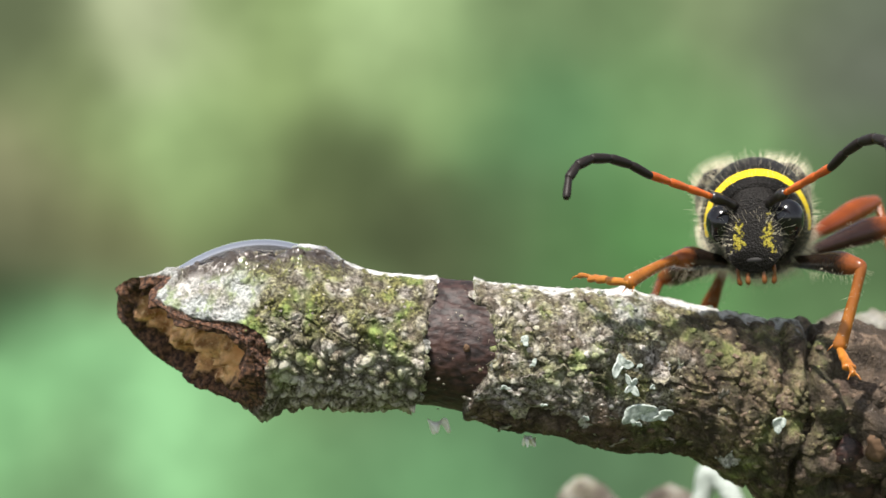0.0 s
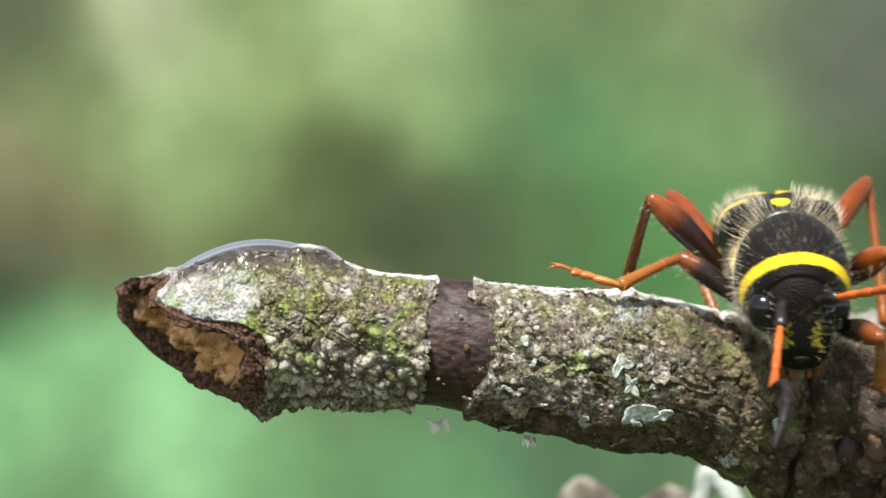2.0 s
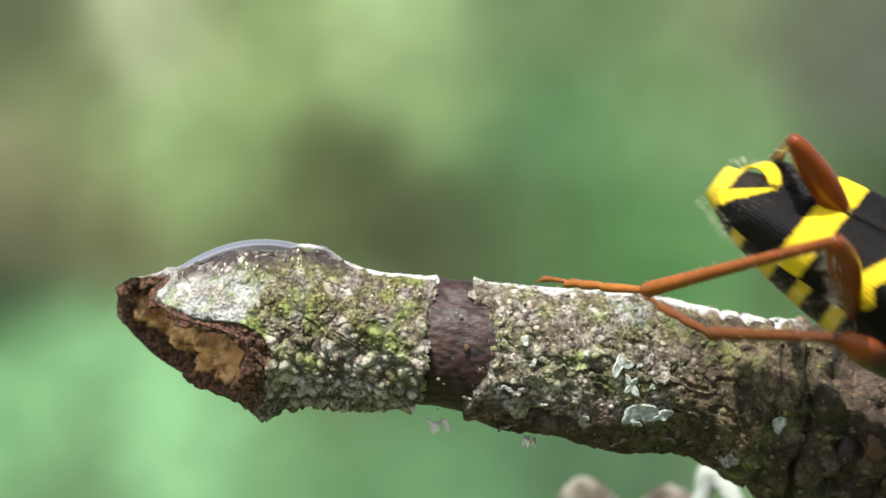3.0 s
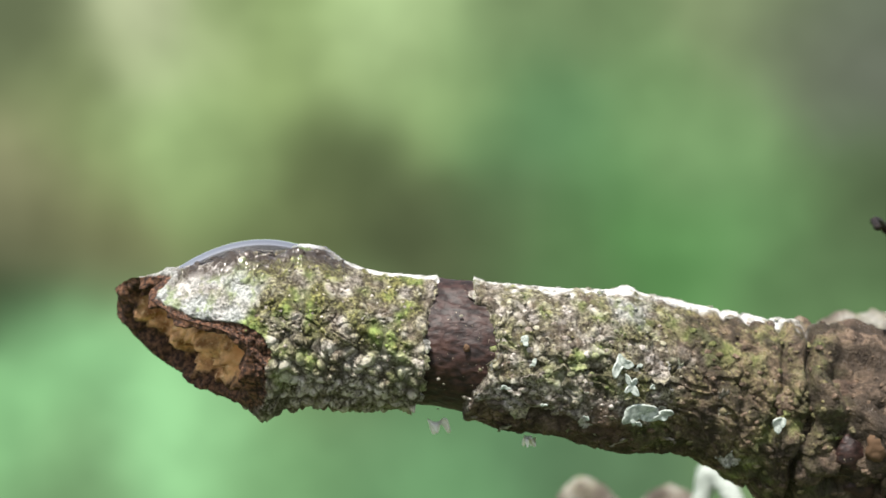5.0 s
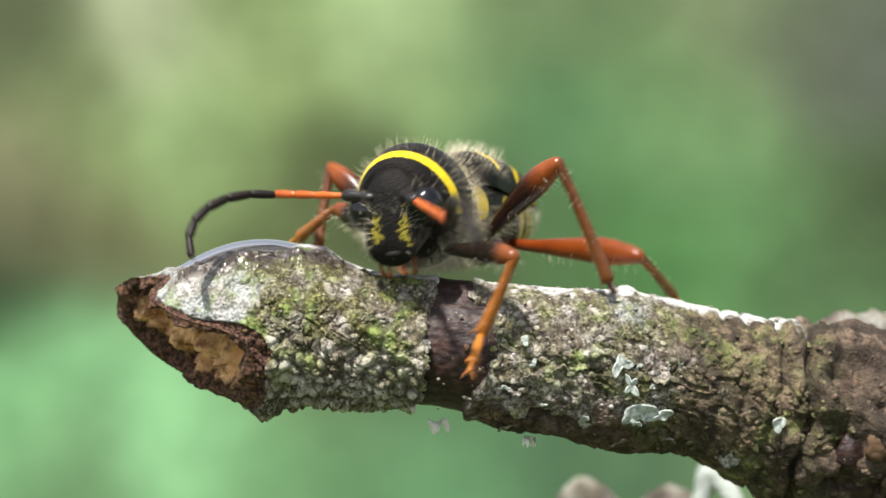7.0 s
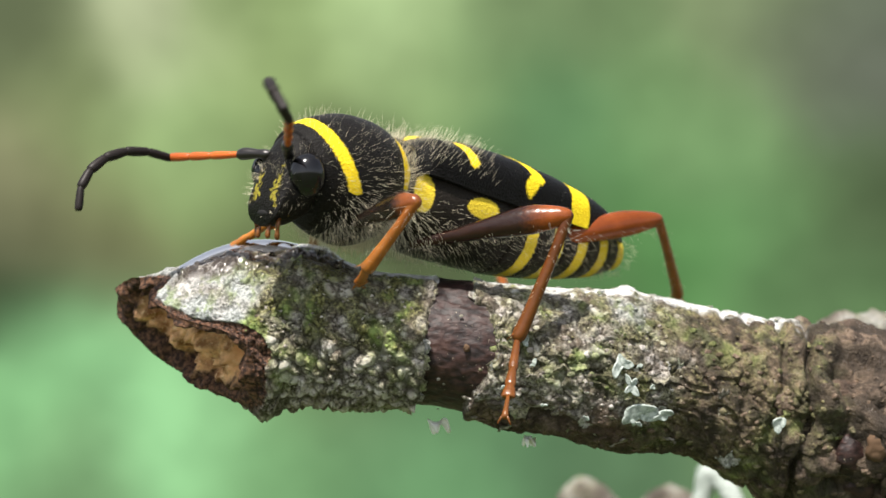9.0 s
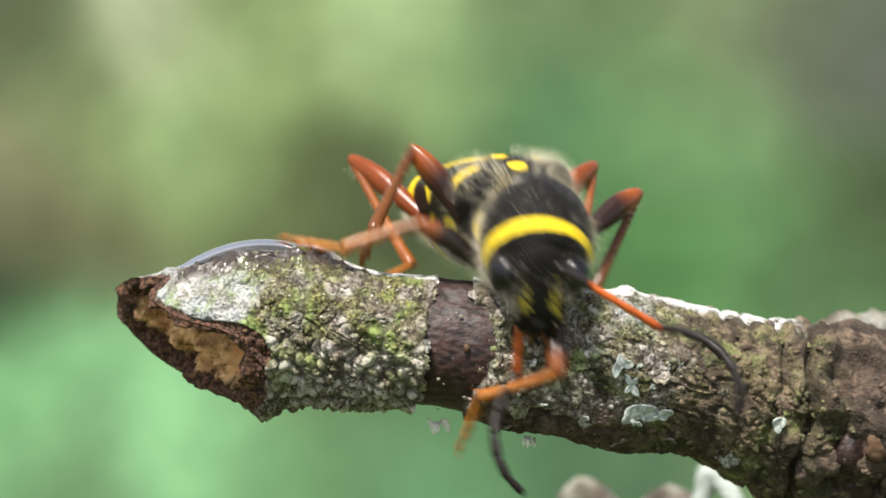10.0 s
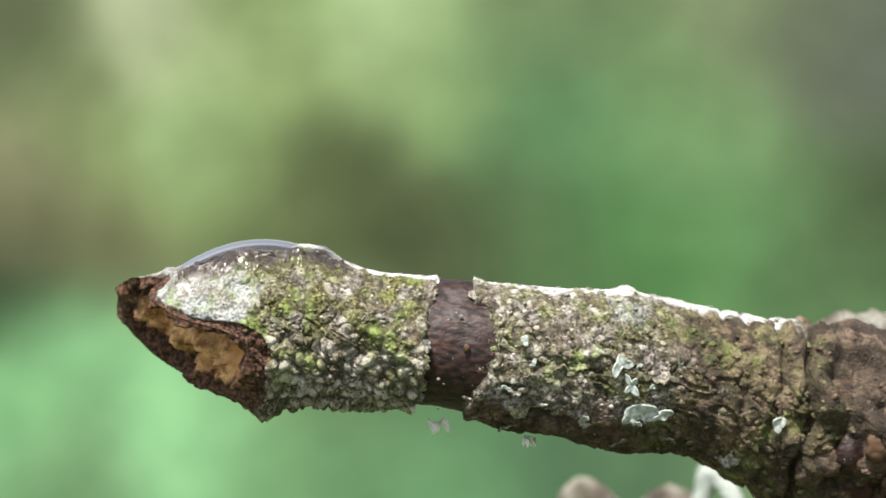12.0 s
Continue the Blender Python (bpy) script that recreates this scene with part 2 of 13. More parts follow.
# ---- distance and ground ----
def backdrop():
    """A far glowing wall painted as sunlit leaves, too far out of focus to show any leaf."""
    m = bpy.data.materials.new("glowing leaf backdrop")
    m.use_nodes = True
    m.node_tree.nodes.remove(m.node_tree.nodes["Principled BSDF"])
    # the wall emits its colour; the sunlight on the leaves is painted in
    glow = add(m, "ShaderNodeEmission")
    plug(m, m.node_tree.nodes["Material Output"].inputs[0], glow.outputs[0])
    place = add(m, "ShaderNodeTexCoord").outputs["Object"]
    soft = add(m, "ShaderNodeTexNoise")
    soft.inputs["Scale"].default_value, soft.inputs["Detail"].default_value = 5.0, 2.0
    plug(m, soft.inputs["Vector"], place)
    shift = add(m, "ShaderNodeVectorMath")
    shift.operation = "MULTIPLY_ADD"
    plug(m, shift.inputs[0], soft.outputs["Color"])
    shift.inputs[1].default_value, shift.inputs[2].default_value = (0.12, 0.0, 0.12), (-0.06, 0.0, -0.06)
    bent = add(m, "ShaderNodeVectorMath")
    plug(m, bent.inputs[0], place)
    plug(m, bent.inputs[1], shift.outputs[0])
    total, weight = None, None
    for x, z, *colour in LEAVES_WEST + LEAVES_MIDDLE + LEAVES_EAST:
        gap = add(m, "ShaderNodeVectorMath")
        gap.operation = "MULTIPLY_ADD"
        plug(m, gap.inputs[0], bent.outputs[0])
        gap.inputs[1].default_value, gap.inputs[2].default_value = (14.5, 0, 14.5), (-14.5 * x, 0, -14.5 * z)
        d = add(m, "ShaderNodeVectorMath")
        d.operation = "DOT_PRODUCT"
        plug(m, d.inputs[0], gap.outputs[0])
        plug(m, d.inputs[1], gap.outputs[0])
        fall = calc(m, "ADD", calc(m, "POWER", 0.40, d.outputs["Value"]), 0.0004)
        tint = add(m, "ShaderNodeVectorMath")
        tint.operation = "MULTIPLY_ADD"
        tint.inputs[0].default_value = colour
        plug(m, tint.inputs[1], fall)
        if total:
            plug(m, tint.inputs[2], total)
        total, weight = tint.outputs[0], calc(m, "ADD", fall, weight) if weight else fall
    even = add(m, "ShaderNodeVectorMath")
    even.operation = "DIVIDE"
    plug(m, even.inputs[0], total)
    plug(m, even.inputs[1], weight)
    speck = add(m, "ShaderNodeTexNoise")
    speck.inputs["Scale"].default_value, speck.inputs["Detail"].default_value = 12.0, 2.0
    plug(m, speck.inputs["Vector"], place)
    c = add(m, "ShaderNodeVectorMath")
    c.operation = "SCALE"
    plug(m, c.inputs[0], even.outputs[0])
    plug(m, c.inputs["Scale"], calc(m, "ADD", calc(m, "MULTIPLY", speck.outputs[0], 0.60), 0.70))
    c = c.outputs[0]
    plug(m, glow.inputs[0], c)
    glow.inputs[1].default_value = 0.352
    # a wide shallow bowl 1.6 m behind the branch
    verts, rows, n = [], 9, 33
    for i in range(rows):
        for j in range(n):
            a = radians(-80 + 160 * j / (n - 1))
            verts.append((2600 * math.sin(a), 1600 * math.cos(a) ** 0.5 * 1.0, -600 + 1010 * i / (rows - 1)))
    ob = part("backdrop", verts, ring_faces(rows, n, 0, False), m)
    tagged(ob, "far glowing backdrop painted as sunlit green leaves, wholly out of focus", "backdrop", kind="structure")


# patches of far leaves: x, z (metres) and glowing colour, light and shade included
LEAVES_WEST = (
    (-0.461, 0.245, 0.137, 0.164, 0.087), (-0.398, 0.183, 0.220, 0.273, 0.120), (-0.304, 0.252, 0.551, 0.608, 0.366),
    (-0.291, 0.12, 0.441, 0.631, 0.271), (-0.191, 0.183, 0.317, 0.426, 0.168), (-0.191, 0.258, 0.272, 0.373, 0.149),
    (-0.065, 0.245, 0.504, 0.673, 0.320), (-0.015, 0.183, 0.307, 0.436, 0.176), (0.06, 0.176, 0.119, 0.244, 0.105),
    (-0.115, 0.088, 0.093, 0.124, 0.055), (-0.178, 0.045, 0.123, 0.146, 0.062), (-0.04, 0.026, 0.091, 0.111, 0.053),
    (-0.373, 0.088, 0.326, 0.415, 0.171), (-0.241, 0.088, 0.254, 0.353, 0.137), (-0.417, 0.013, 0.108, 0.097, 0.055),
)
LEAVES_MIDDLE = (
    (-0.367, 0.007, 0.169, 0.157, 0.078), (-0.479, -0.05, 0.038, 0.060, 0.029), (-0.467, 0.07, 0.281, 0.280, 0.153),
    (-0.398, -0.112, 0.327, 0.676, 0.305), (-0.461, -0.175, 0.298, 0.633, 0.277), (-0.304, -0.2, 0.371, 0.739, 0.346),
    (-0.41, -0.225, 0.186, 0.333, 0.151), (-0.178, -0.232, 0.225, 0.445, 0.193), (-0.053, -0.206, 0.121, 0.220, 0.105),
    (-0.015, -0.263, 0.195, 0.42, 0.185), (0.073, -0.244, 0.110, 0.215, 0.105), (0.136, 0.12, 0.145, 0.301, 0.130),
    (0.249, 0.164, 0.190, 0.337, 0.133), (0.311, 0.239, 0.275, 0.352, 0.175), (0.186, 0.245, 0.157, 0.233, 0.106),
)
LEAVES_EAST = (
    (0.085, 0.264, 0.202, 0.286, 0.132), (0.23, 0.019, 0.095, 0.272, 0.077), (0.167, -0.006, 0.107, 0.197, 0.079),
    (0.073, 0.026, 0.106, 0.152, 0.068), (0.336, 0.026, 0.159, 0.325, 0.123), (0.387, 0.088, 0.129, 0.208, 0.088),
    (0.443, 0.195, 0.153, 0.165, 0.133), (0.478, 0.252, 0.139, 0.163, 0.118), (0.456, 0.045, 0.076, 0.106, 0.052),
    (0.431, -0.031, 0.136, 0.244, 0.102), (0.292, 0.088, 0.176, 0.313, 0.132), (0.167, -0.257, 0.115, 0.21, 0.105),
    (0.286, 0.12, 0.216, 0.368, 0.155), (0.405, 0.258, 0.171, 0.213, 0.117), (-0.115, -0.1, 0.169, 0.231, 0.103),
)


def ground():
    m, b = material("forest floor", 0.9, 0.2)
    n = add(m, "ShaderNodeTexNoise")
    n.inputs["Scale"].default_value, n.inputs["Detail"].default_value = 14.0, 6.0
    plug(m, n.inputs["Vector"], add(m, "ShaderNodeTexCoord").outputs["Object"])
    plug(m, b.inputs["Base Color"], mix(m, step(m, n.outputs[0], 0.4, 0.6), (0.06, 0.045, 0.03), (0.06, 0.11, 0.03)))
    relief(m, b, n.outputs[0], 20, 0.6)
    r, n = 40, 40
    verts = []
    for i in range(n + 1):
        for j in range(n + 1):
            x, y = (i / n * 2 - 1) ** 3 * 60000, (j / n * 2 - 1) ** 3 * 60000
            verts.append((x, y, -620 + 14 * fuzz(300, x, y, 0.3) + 5 * fuzz(70, x, y, 4)))
    ob = part("ground", verts, ring_faces(n + 1, n + 1, 0, False), m)
    tagged(ob, "brown and green forest floor far below the branch", "ground", kind="structure")


# ---- the branch ----
# x, height of the axis, radius (mm), from the broken end towards the trunk
BRANCH = (
    (-9.2, -2.25, 1.45), (-8.2, -2.40, 1.66), (-7.4, -2.43, 1.78), (-5.6, -2.20, 1.96), (-3.75, -2.10, 2.12),
    (-2.9, -2.22, 1.98), (-2.2, -2.42, 1.82), (-0.4, -2.55, 1.80), (1.8, -2.90, 1.95), (3.3, -3.12, 2.05),
    (5.0, -3.31, 2.21), (6.4, -3.45, 2.04), (7.9, -4.02, 2.30), (9.4, -4.50, 2.58), (11.0, -4.95, 2.76),
    (13.5, -5.6, 2.95), (18.0, -6.4, 3.2), (26.0, -7.6, 3.6),
)
BX, BZ, BR = (np.array([row[k] for row in BRANCH]) for k in range(3))
END_X, END_FRONT, END_UP = -6.92, 0.93, -0.80     # the slanting break: x where it meets the axis, and its slopes


def soft_interp(x, values):
    return sum(np.interp(x + d, BX, values) * w for d, w in ((-0.7, 0.2), (-0.35, 0.2), (0, 0.2), (0.35, 0.2), (0.7, 0.2)))


def bulge(x, a, x0, a0, wx, wa):
    d = math.atan2(math.sin(a - a0), math.cos(a - a0))
    return math.exp(-((x - x0) / wx) ** 2 - (d / wa) ** 2)


def near(v, low, high, soft):
    def s(q):
        q = min(max(q, 0.0), 1.0)
        return q * q * (3 - 2 * q)
    return s((v - low) / soft + 0.5) * s((high - v) / soft + 0.5)


def skin(x, a, centre, radius):
    """Height of the bark over the plain round branch, mm, and its layers, at x and the angle a (0 front, 90 degrees top)."""
    p = Vector((x, -radius * math.cos(a), radius * math.sin(a)))
    up = math.sin(a)
    wob = noise.noise(p / 0.9)
    warp = noise.noise_vector(p / 0.45) * 0.13
    # the crust of lichen and moss covers the first two thirds, then brown bark with rings takes over
    foot = float(np.interp(x, (-2.0, 0.5, 3.0, 5.0, 6.5), (-1.6, -0.80, -0.62, -0.52, -0.30)))
    crusty = near(x + 0.8 * wob, -9.9, 6.0, 1.6) * near(up + 0.22 * wob + 0.12 * noise.noise(p / 0.3), foot, 3, 0.18)
    tongue = near(x + 0.5 * wob - 0.5 * up, -9.6, -5.15, 0.5) * near(up, -0.12 - 0.1 * wob, 2, 0.2)
    grit = near(x + 0.8 * wob, -6.5, -0.2, 0.8) * near(up + 0.35 * wob, -2, 0.15, 0.5) * (1 - tongue)
    # where the bright glare is painted along the top edge
    top_glare = near(up + 0.06 * wob + 0.06 * noise.noise(p / 0.25), 0.955, 2, 0.05) * near(x, -2.9, 9.5, 1.0)
    d = 0.12 * noise.noise(p / 1.9) + 0.08 * noise.noise(p / 0.75) + 0.055 * noise.noise(p / 0.26) + 0.030 * noise.noise(p / 0.10)
    # rounded granules of two sizes with dark gaps between them
    big, spots = noise.voronoi((p + warp) / 0.29)
    small, dots = noise.voronoi((p + warp) / 0.19)
    mixed = near(noise.noise(p / 0.8 + Vector((2, 9, 4))) + 0.3 * grit, 0.02, 9, 0.3)
    dome = max(0.0, 1 - (big[0] / 0.62) ** 2) * mixed + max(0.0, 1 - (small[0] / 0.62) ** 2) * (1 - mixed) * 0.55
    # the drop's bright rim, painted as glare on the bark below it
    top_glare = max(top_glare, near(up + 0.01 * wob, 0.972, 2, 0.02) * near(x, -7.0, -3.3, 0.5))
    d *= 1 - 0.75 * top_glare
    d += crusty * dome * (0.08 + 0.09 * grit) * (1 - 0.7 * tongue) * (1 - 0.9 * top_glare)
    tone = 0.5 + 0.12 * grit + 0.75 * (noise.noise(spots[0] * 3.3) * mixed + noise.noise(dots[0] * 3.3) * (1 - mixed))
    gap = max(0.0, 1 - dome / 0.34) * crusty * (0.55 + 0.20 * grit) * (1 - tongue) * (1 - 0.6 * top_glare)
    # fissures of the crust
    far, _ = noise.voronoi((p + warp * 2.0) / 0.95)
    fine, _ = noise.voronoi((p + warp * 1.4) / 0.42)
    crack_shade = max(0.0, 1 - (far[1] - far[0]) / 0.06) * min(1.0, max(0.0, 0.35 + 3 * noise.noise(p / 1.1 + Vector((7, 3, 1)))))
    crack_shade = max(crack_shade, max(0.0, 1 - (fine[1] - fine[0]) / 0.09) * min(0.8, max(0.0, 3.2 * noise.noise(p / 0.7 + Vector((1, 5, 8))))))
    d -= 0.09 * crack_shade
    # overlapping scales of bark with lifted edges
    scaly = near(x, 0.9, 9.5, 1.5) * near(-up + 0.3 * wob, -0.75, 2, 0.6)
    t = 2.6 * noise.noise(Vector((p.x / 1.3, p.y / 0.8, p.z / 0.8)) + warp * 1.5) + 7
    saw = t - math.floor(t)
    d += scaly * (0.13 * min(saw, (1 - saw) * 6) - 0.06)
    crack_shade = max(crack_shade, scaly * 0.7 * near(saw, 0.88, 2, 0.12))
    # knots, the lobe below, the buds above and the wrinkles before the thick node
    d += 0.30 * bulge(x, a, -4.85, -1.45, 0.50, 0.7) + 0.18 * bulge(x, a, 4.95, 1.5, 0.28, 0.6)
    d += 0.08 * bulge(x, a, 0.75, 1.5, 0.3, 0.5) + 0.37 * bulge(x, a, -5.70, 1.6, 1.25, 0.65) + 0.20 * bulge(x, a, -3.55, 1.45, 0.75, 0.7)
    # hollows in the bark, their shade painted in as well
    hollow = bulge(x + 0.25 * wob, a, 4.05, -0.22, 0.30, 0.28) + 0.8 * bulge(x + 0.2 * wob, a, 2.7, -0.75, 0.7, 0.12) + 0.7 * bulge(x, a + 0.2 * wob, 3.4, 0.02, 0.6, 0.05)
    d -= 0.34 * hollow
    crack_shade = max(crack_shade, min(0.95, 1.2 * hollow))
    node = near(x, 9.0, 14.0, 1.6)
    ringed = x + 0.25 * noise.noise(p / 1.5) - 0.35 * up
    for g, deep in ((7.1, 0.06), (7.75, 0.10), (8.55, 0.16), (9.30, 0.34), (10.05, 0.12)):
        crack_ring = math.exp(-((ringed - g) / 0.11) ** 2)
        d -= deep * crack_ring
        crack_shade = max(crack_shade, 0.9 * crack_ring * deep / 0.3)
    d += node * (0.52 * noise.noise(p / 1.0 + Vector((3, 1, 2))) + 0.22 * noise.noise(p / 0.5))
    d += 0.5 * bulge(x, a, 11.2, 0.2, 0.8, 0.45) - 0.45 * bulge(x, a, 10.1, -0.1, 0.5, 0.25)
    crack_shade = max(crack_shade, node * min(0.95, max(0.0, 0.55 + 1.9 * noise.noise(p / 0.7 + Vector((1, 8, 2))))))
    moss = min(1.0, near(x + wob, -5.2, -0.7, 0.8) * near(up + 0.35 * wob, -0.15, 2, 0.7)
               + near(x + wob, 0.2, 5.8, 1.4) * 0.6 * near(up + 0.4 * wob, -0.3, 2, 0.8)
               + near(x + wob, -5.2, 0.2, 1.0) * 0.35 + near(x + wob, 5.0, 10.5, 1.0) * 0.4)
    moss *= min(1.0, max(0.1, 0.74 + 1.3 * noise.noise(p / 0.5 + Vector((4, 4, 4)))))
    pale = tongue * min(1.0, max(0.25, 0.85 + 0.9 * noise.noise(p / 0.6 + Vector((3, 0, 5)))))
    pale = max(pale, 0.7 * near(x + 0.5 * wob, 4.4, 5.4, 0.4) * near(up + 0.3 * wob, 0.60, 0.96, 0.2))
    # the painted glare also whitens the pale layer
    pale = max(pale, 0.85 * top_glare)
    wet = max(near(x, -7.0, -2.4, 0.8) * near(up, 0.80, 2, 0.25), 0.25 * top_glare)
    pale *= 1 - near(x, -7.0, -2.4, 0.8) * near(up, 0.80, 2, 0.25)
    crack_shade = max(crack_shade, gap)
    # brown bark below the crust, with underside shade painted over it
    crack_shade = max(crack_shade, 0.55 * near(x, 0.8, 7.0, 1.0) * near(-up + 0.25 * wob, -foot + 0.06, 3, 0.2))
    crack_shade = max(crack_shade, 0.8 * near(x, 5.2, 15, 2.0) * near(noise.noise(Vector((p.x / 0.9, p.y / 0.6, p.z / 0.6)) + Vector((5, 2, 6))) + 0.35 * noise.noise(p / 0.25), 0.10, 9, 0.2))
    # lower half of the node painted darker, as shade
    crack_shade = max(crack_shade, 0.6 * near(x + wob, 8.6, 15, 1.5) * near(-up + 0.35 * wob, 0.15, 3, 0.5))
    crack_shade *= 1 - 0.9 * top_glare
    # torn brown lip along the break
    lip = x - end_edge(a) if x < -3.5 else 9.0
    lip += 0.16 * noise.noise(p / 0.4 + Vector((9, 9, 1))) + 0.08 * noise.noise(p / 0.12)
    torn = near(lip, -5, 0.24 + 0.75 * bulge(x, a, -5.3, -0.1, 0.9, 0.35), 0.10)
    if lip < 5:
        d -= 0.10 * torn
    return d, crusty * (0.95 if noise.noise(p / 0.6) > -0.25 else 0.5), moss, pale, crack_shade, wet, min(1.0, max(0.0, tone)), top_glare, torn


def bare_edge(x, a):
    """Above zero where a plate of bark has come off and the smooth inner bark shows."""
    s = math.sin(a)
    w = 0.10 * noise.noise(Vector((x / 0.35, s / 0.2, 1))) + 0.05 * noise.noise(Vector((x / 0.12, s / 0.07, 5)))
    left = -0.42 + 0.34 * s - 0.10 * math.sin(3 * s) + w
    right = 1.05 + 0.30 * s + 0.30 * math.cos(3.1 * (s - 0.05)) - 0.25 * (s > 0.75) + w
    return min(x - left, right - x) if math.cos(a) > -0.4 else -1.0


def end_edge(a):
    """x of the broken rim at the angle a: a slanting break with a tongue of bark left standing in front."""
    c, s, r = math.cos(a), math.sin(a), 1.75
    a = math.degrees(math.atan2(s, c))
    x = END_X + END_FRONT * r * c + END_UP * r * s - 1.15 * near(a, 8, 52, 30) - 0.2 * near(abs(a), 150, 200, 40)
    return x + 0.17 * fuzz(0.7, c * r, s * r, 2.0) + 0.05 * fuzz(0.3, c * r, s * r, 6.0)


def branch():
    rows, n = 700, 290
    limb = new("branch")
    tagged(limb, "broken grey-brown twig crusted with green moss and pale lichen", "twig")
    start, join, last = -8.75, -2.6, 26.0
    first = np.linspace(start, 12.6, rows - 40)
    xs = np.concatenate([first, np.linspace(12.65, last, 40)])
    # closer points on the side that faces out over the clearing
    angles = np.array([2 * math.pi * j / n for j in range(n)])
    angles = angles - 0.42 * np.sin(angles)
    verts = np.zeros((rows * n, 3))
    keys = np.zeros((rows * n, 8))
    bare = np.zeros(rows * n)
    for i, x0 in enumerate(xs):
        share = min(max((x0 - start) / (join - start), 0.0), 1.0)
        for j, a in enumerate(angles):
            c, s = math.cos(a), math.sin(a)
            x = x0
            if share < 1:
                edge = end_edge(a)
                x = edge + (join - edge) * share
            centre, radius = soft_interp(x, BZ), soft_interp(x, BR)
            d, *rest = skin(x, a, centre, radius)
            e = bare_edge(x, a)
            if e > -0.06:
                d = -0.16 + 0.15 * near(s, 0.84, 3, 0.3) + 0.05 * fuzz(0.5, x, c, s) + 0.02 * fuzz(0.1, x * 0.4, c, s)
            elif e > -0.35:
                d += 0.07 * (1 + e / 0.35)
            if share < 0.10:
                d *= 0.3 + 7.0 * share
            k = i * n + j
            r = radius + d
            verts[k] = (x, -r * c, centre + r * s)
            keys[k] = rest
            bare[k] = e
    faces = ring_faces(rows, n)
    gone = {k for k in range(rows * n) if bare[k] > -0.03}
    bark_faces = [f for f in faces if not all(k in gone for k in f)]
    bare_faces = [f for f in faces if all(k in gone for k in f)]
    names = ("crust", "moss", "pale", "crack_shade", "wet", "tone", "top_glare", "torn")
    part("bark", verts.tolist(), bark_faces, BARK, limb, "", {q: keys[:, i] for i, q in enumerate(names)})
    used = sorted({k for f in bare_faces for k in f})
    at = {k: i for i, k in enumerate(used)}
    part("bare_patch", verts[used].tolist(), [tuple(at[k] for k in f) for f in bare_faces], BARE, limb,
         "smooth dark reddish-brown inner bark laid bare")
    # the broken end: a raised rim round a hollowed core
    rim = verts[:n]
    middle = rim.mean(axis=0)
    inward = np.array((1.0, END_FRONT, -END_UP)) / np.linalg.norm((1.0, END_FRONT, -END_UP))
    cut, rims, count = [], [], 40
    for i in range(count):
        f = 1 - i / (count - 1)
        for j in range(n):
            p = middle + (rim[j] - middle) * f
            deep = (0.75 + 0.75 * math.sin(angles[j] + 0.5)) * (1 - near(f, 0.58, 3, 0.50)) + 0.25 * (1 - near(f, 0.84, 3, 0.14))
            deep += (0.50 * fuzz(0.55, *p) + 0.30 * fuzz(0.22, *p) + 0.09 * fuzz(0.09, *p)) * min(1, (1 - f) * 4)
            deep -= (0.12 + 0.12 * fuzz(0.5, *p)) * math.exp(-((f - 0.86) / 0.09) ** 2)
            cut.append(tuple(p + inward * deep))
            rims.append(f)
    part("broken_end", cut, ring_faces(count, n), CUT, limb, "hollow rotting tan wood inside a dark rim", {"rim": rims})
    return limb


def surface(x, a, lift=0.0):
    centre, radius = float(soft_interp(x, BZ)), float(soft_interp(x, BR))
    r = radius + skin(x, a, centre, radius)[0] + lift
    return Vector((x, -r * math.cos(a), centre + r * math.sin(a)))


def crumbs(limb):
    """Loose grains and scales of lichen and bark on the crust."""
    rnd = random.Random(5)
    for name, mat, count, span, size in (("lichen_crust", BARK, 1500, (-5.2, 6.5), 0.055), ("bark_litter", BARK, 600, (0.5, 12.0), 0.11)):
        verts, faces, vals = [], [], {"crust": [], "moss": [], "pale": [], "crack_shade": [], "wet": [], "tone": []}
        for _ in range(count):
            x, a = rnd.uniform(*span), rnd.gauss(0.1, 0.75)
            if x < end_edge(a) + 0.25 or bare_edge(x, a) > -0.08 and rnd.random() < 0.97:
                continue
            foot = surface(x, a, -0.02)
            out = Vector((0, -math.cos(a), math.sin(a)))
            side = Vector((1, 0, 0))
            up = out.cross(side)
            s = size * rnd.uniform(0.4, 1.3)
            turn, tall = rnd.uniform(0, 6.3), rnd.uniform(0.2, 0.8)
            o = len(verts)
            lean = (side * rnd.uniform(-1, 1) + up * rnd.uniform(-1, 1)) * s * 0.6
            for ring, (w, h) in enumerate(((0.8, -0.1), (1.0, 0.35), (0.55, 0.85))):
                for k in range(5):
                    g = turn + 2 * math.pi * k / 5
                    w2 = w * rnd.uniform(0.7, 1.2)
                    verts.append(foot + (side * math.cos(g) + up * math.sin(g) * 0.8) * s * w2 + out * h * s * tall + lean * h)
            verts.append(foot + out * s * tall + lean)
            faces += ring_faces(3, 5, o) + [(o + 10 + k, o + 10 + (k + 1) % 5, o + 15) for k in range(5)]
            _, cr, mo, pa, _, we, *_ = skin(x, a, 0, 1.9)
            tone = (cr, mo * rnd.choice((0, 0.4, 1, 1)), pa, 0.0, we, rnd.uniform(0.1, 0.95))
            for q, v in zip(("crust", "moss", "pale", "crack_shade", "wet", "tone"), tone):
                vals[q] += [v] * 16
        part(name, verts, faces, mat, limb, "", vals, "stuff")


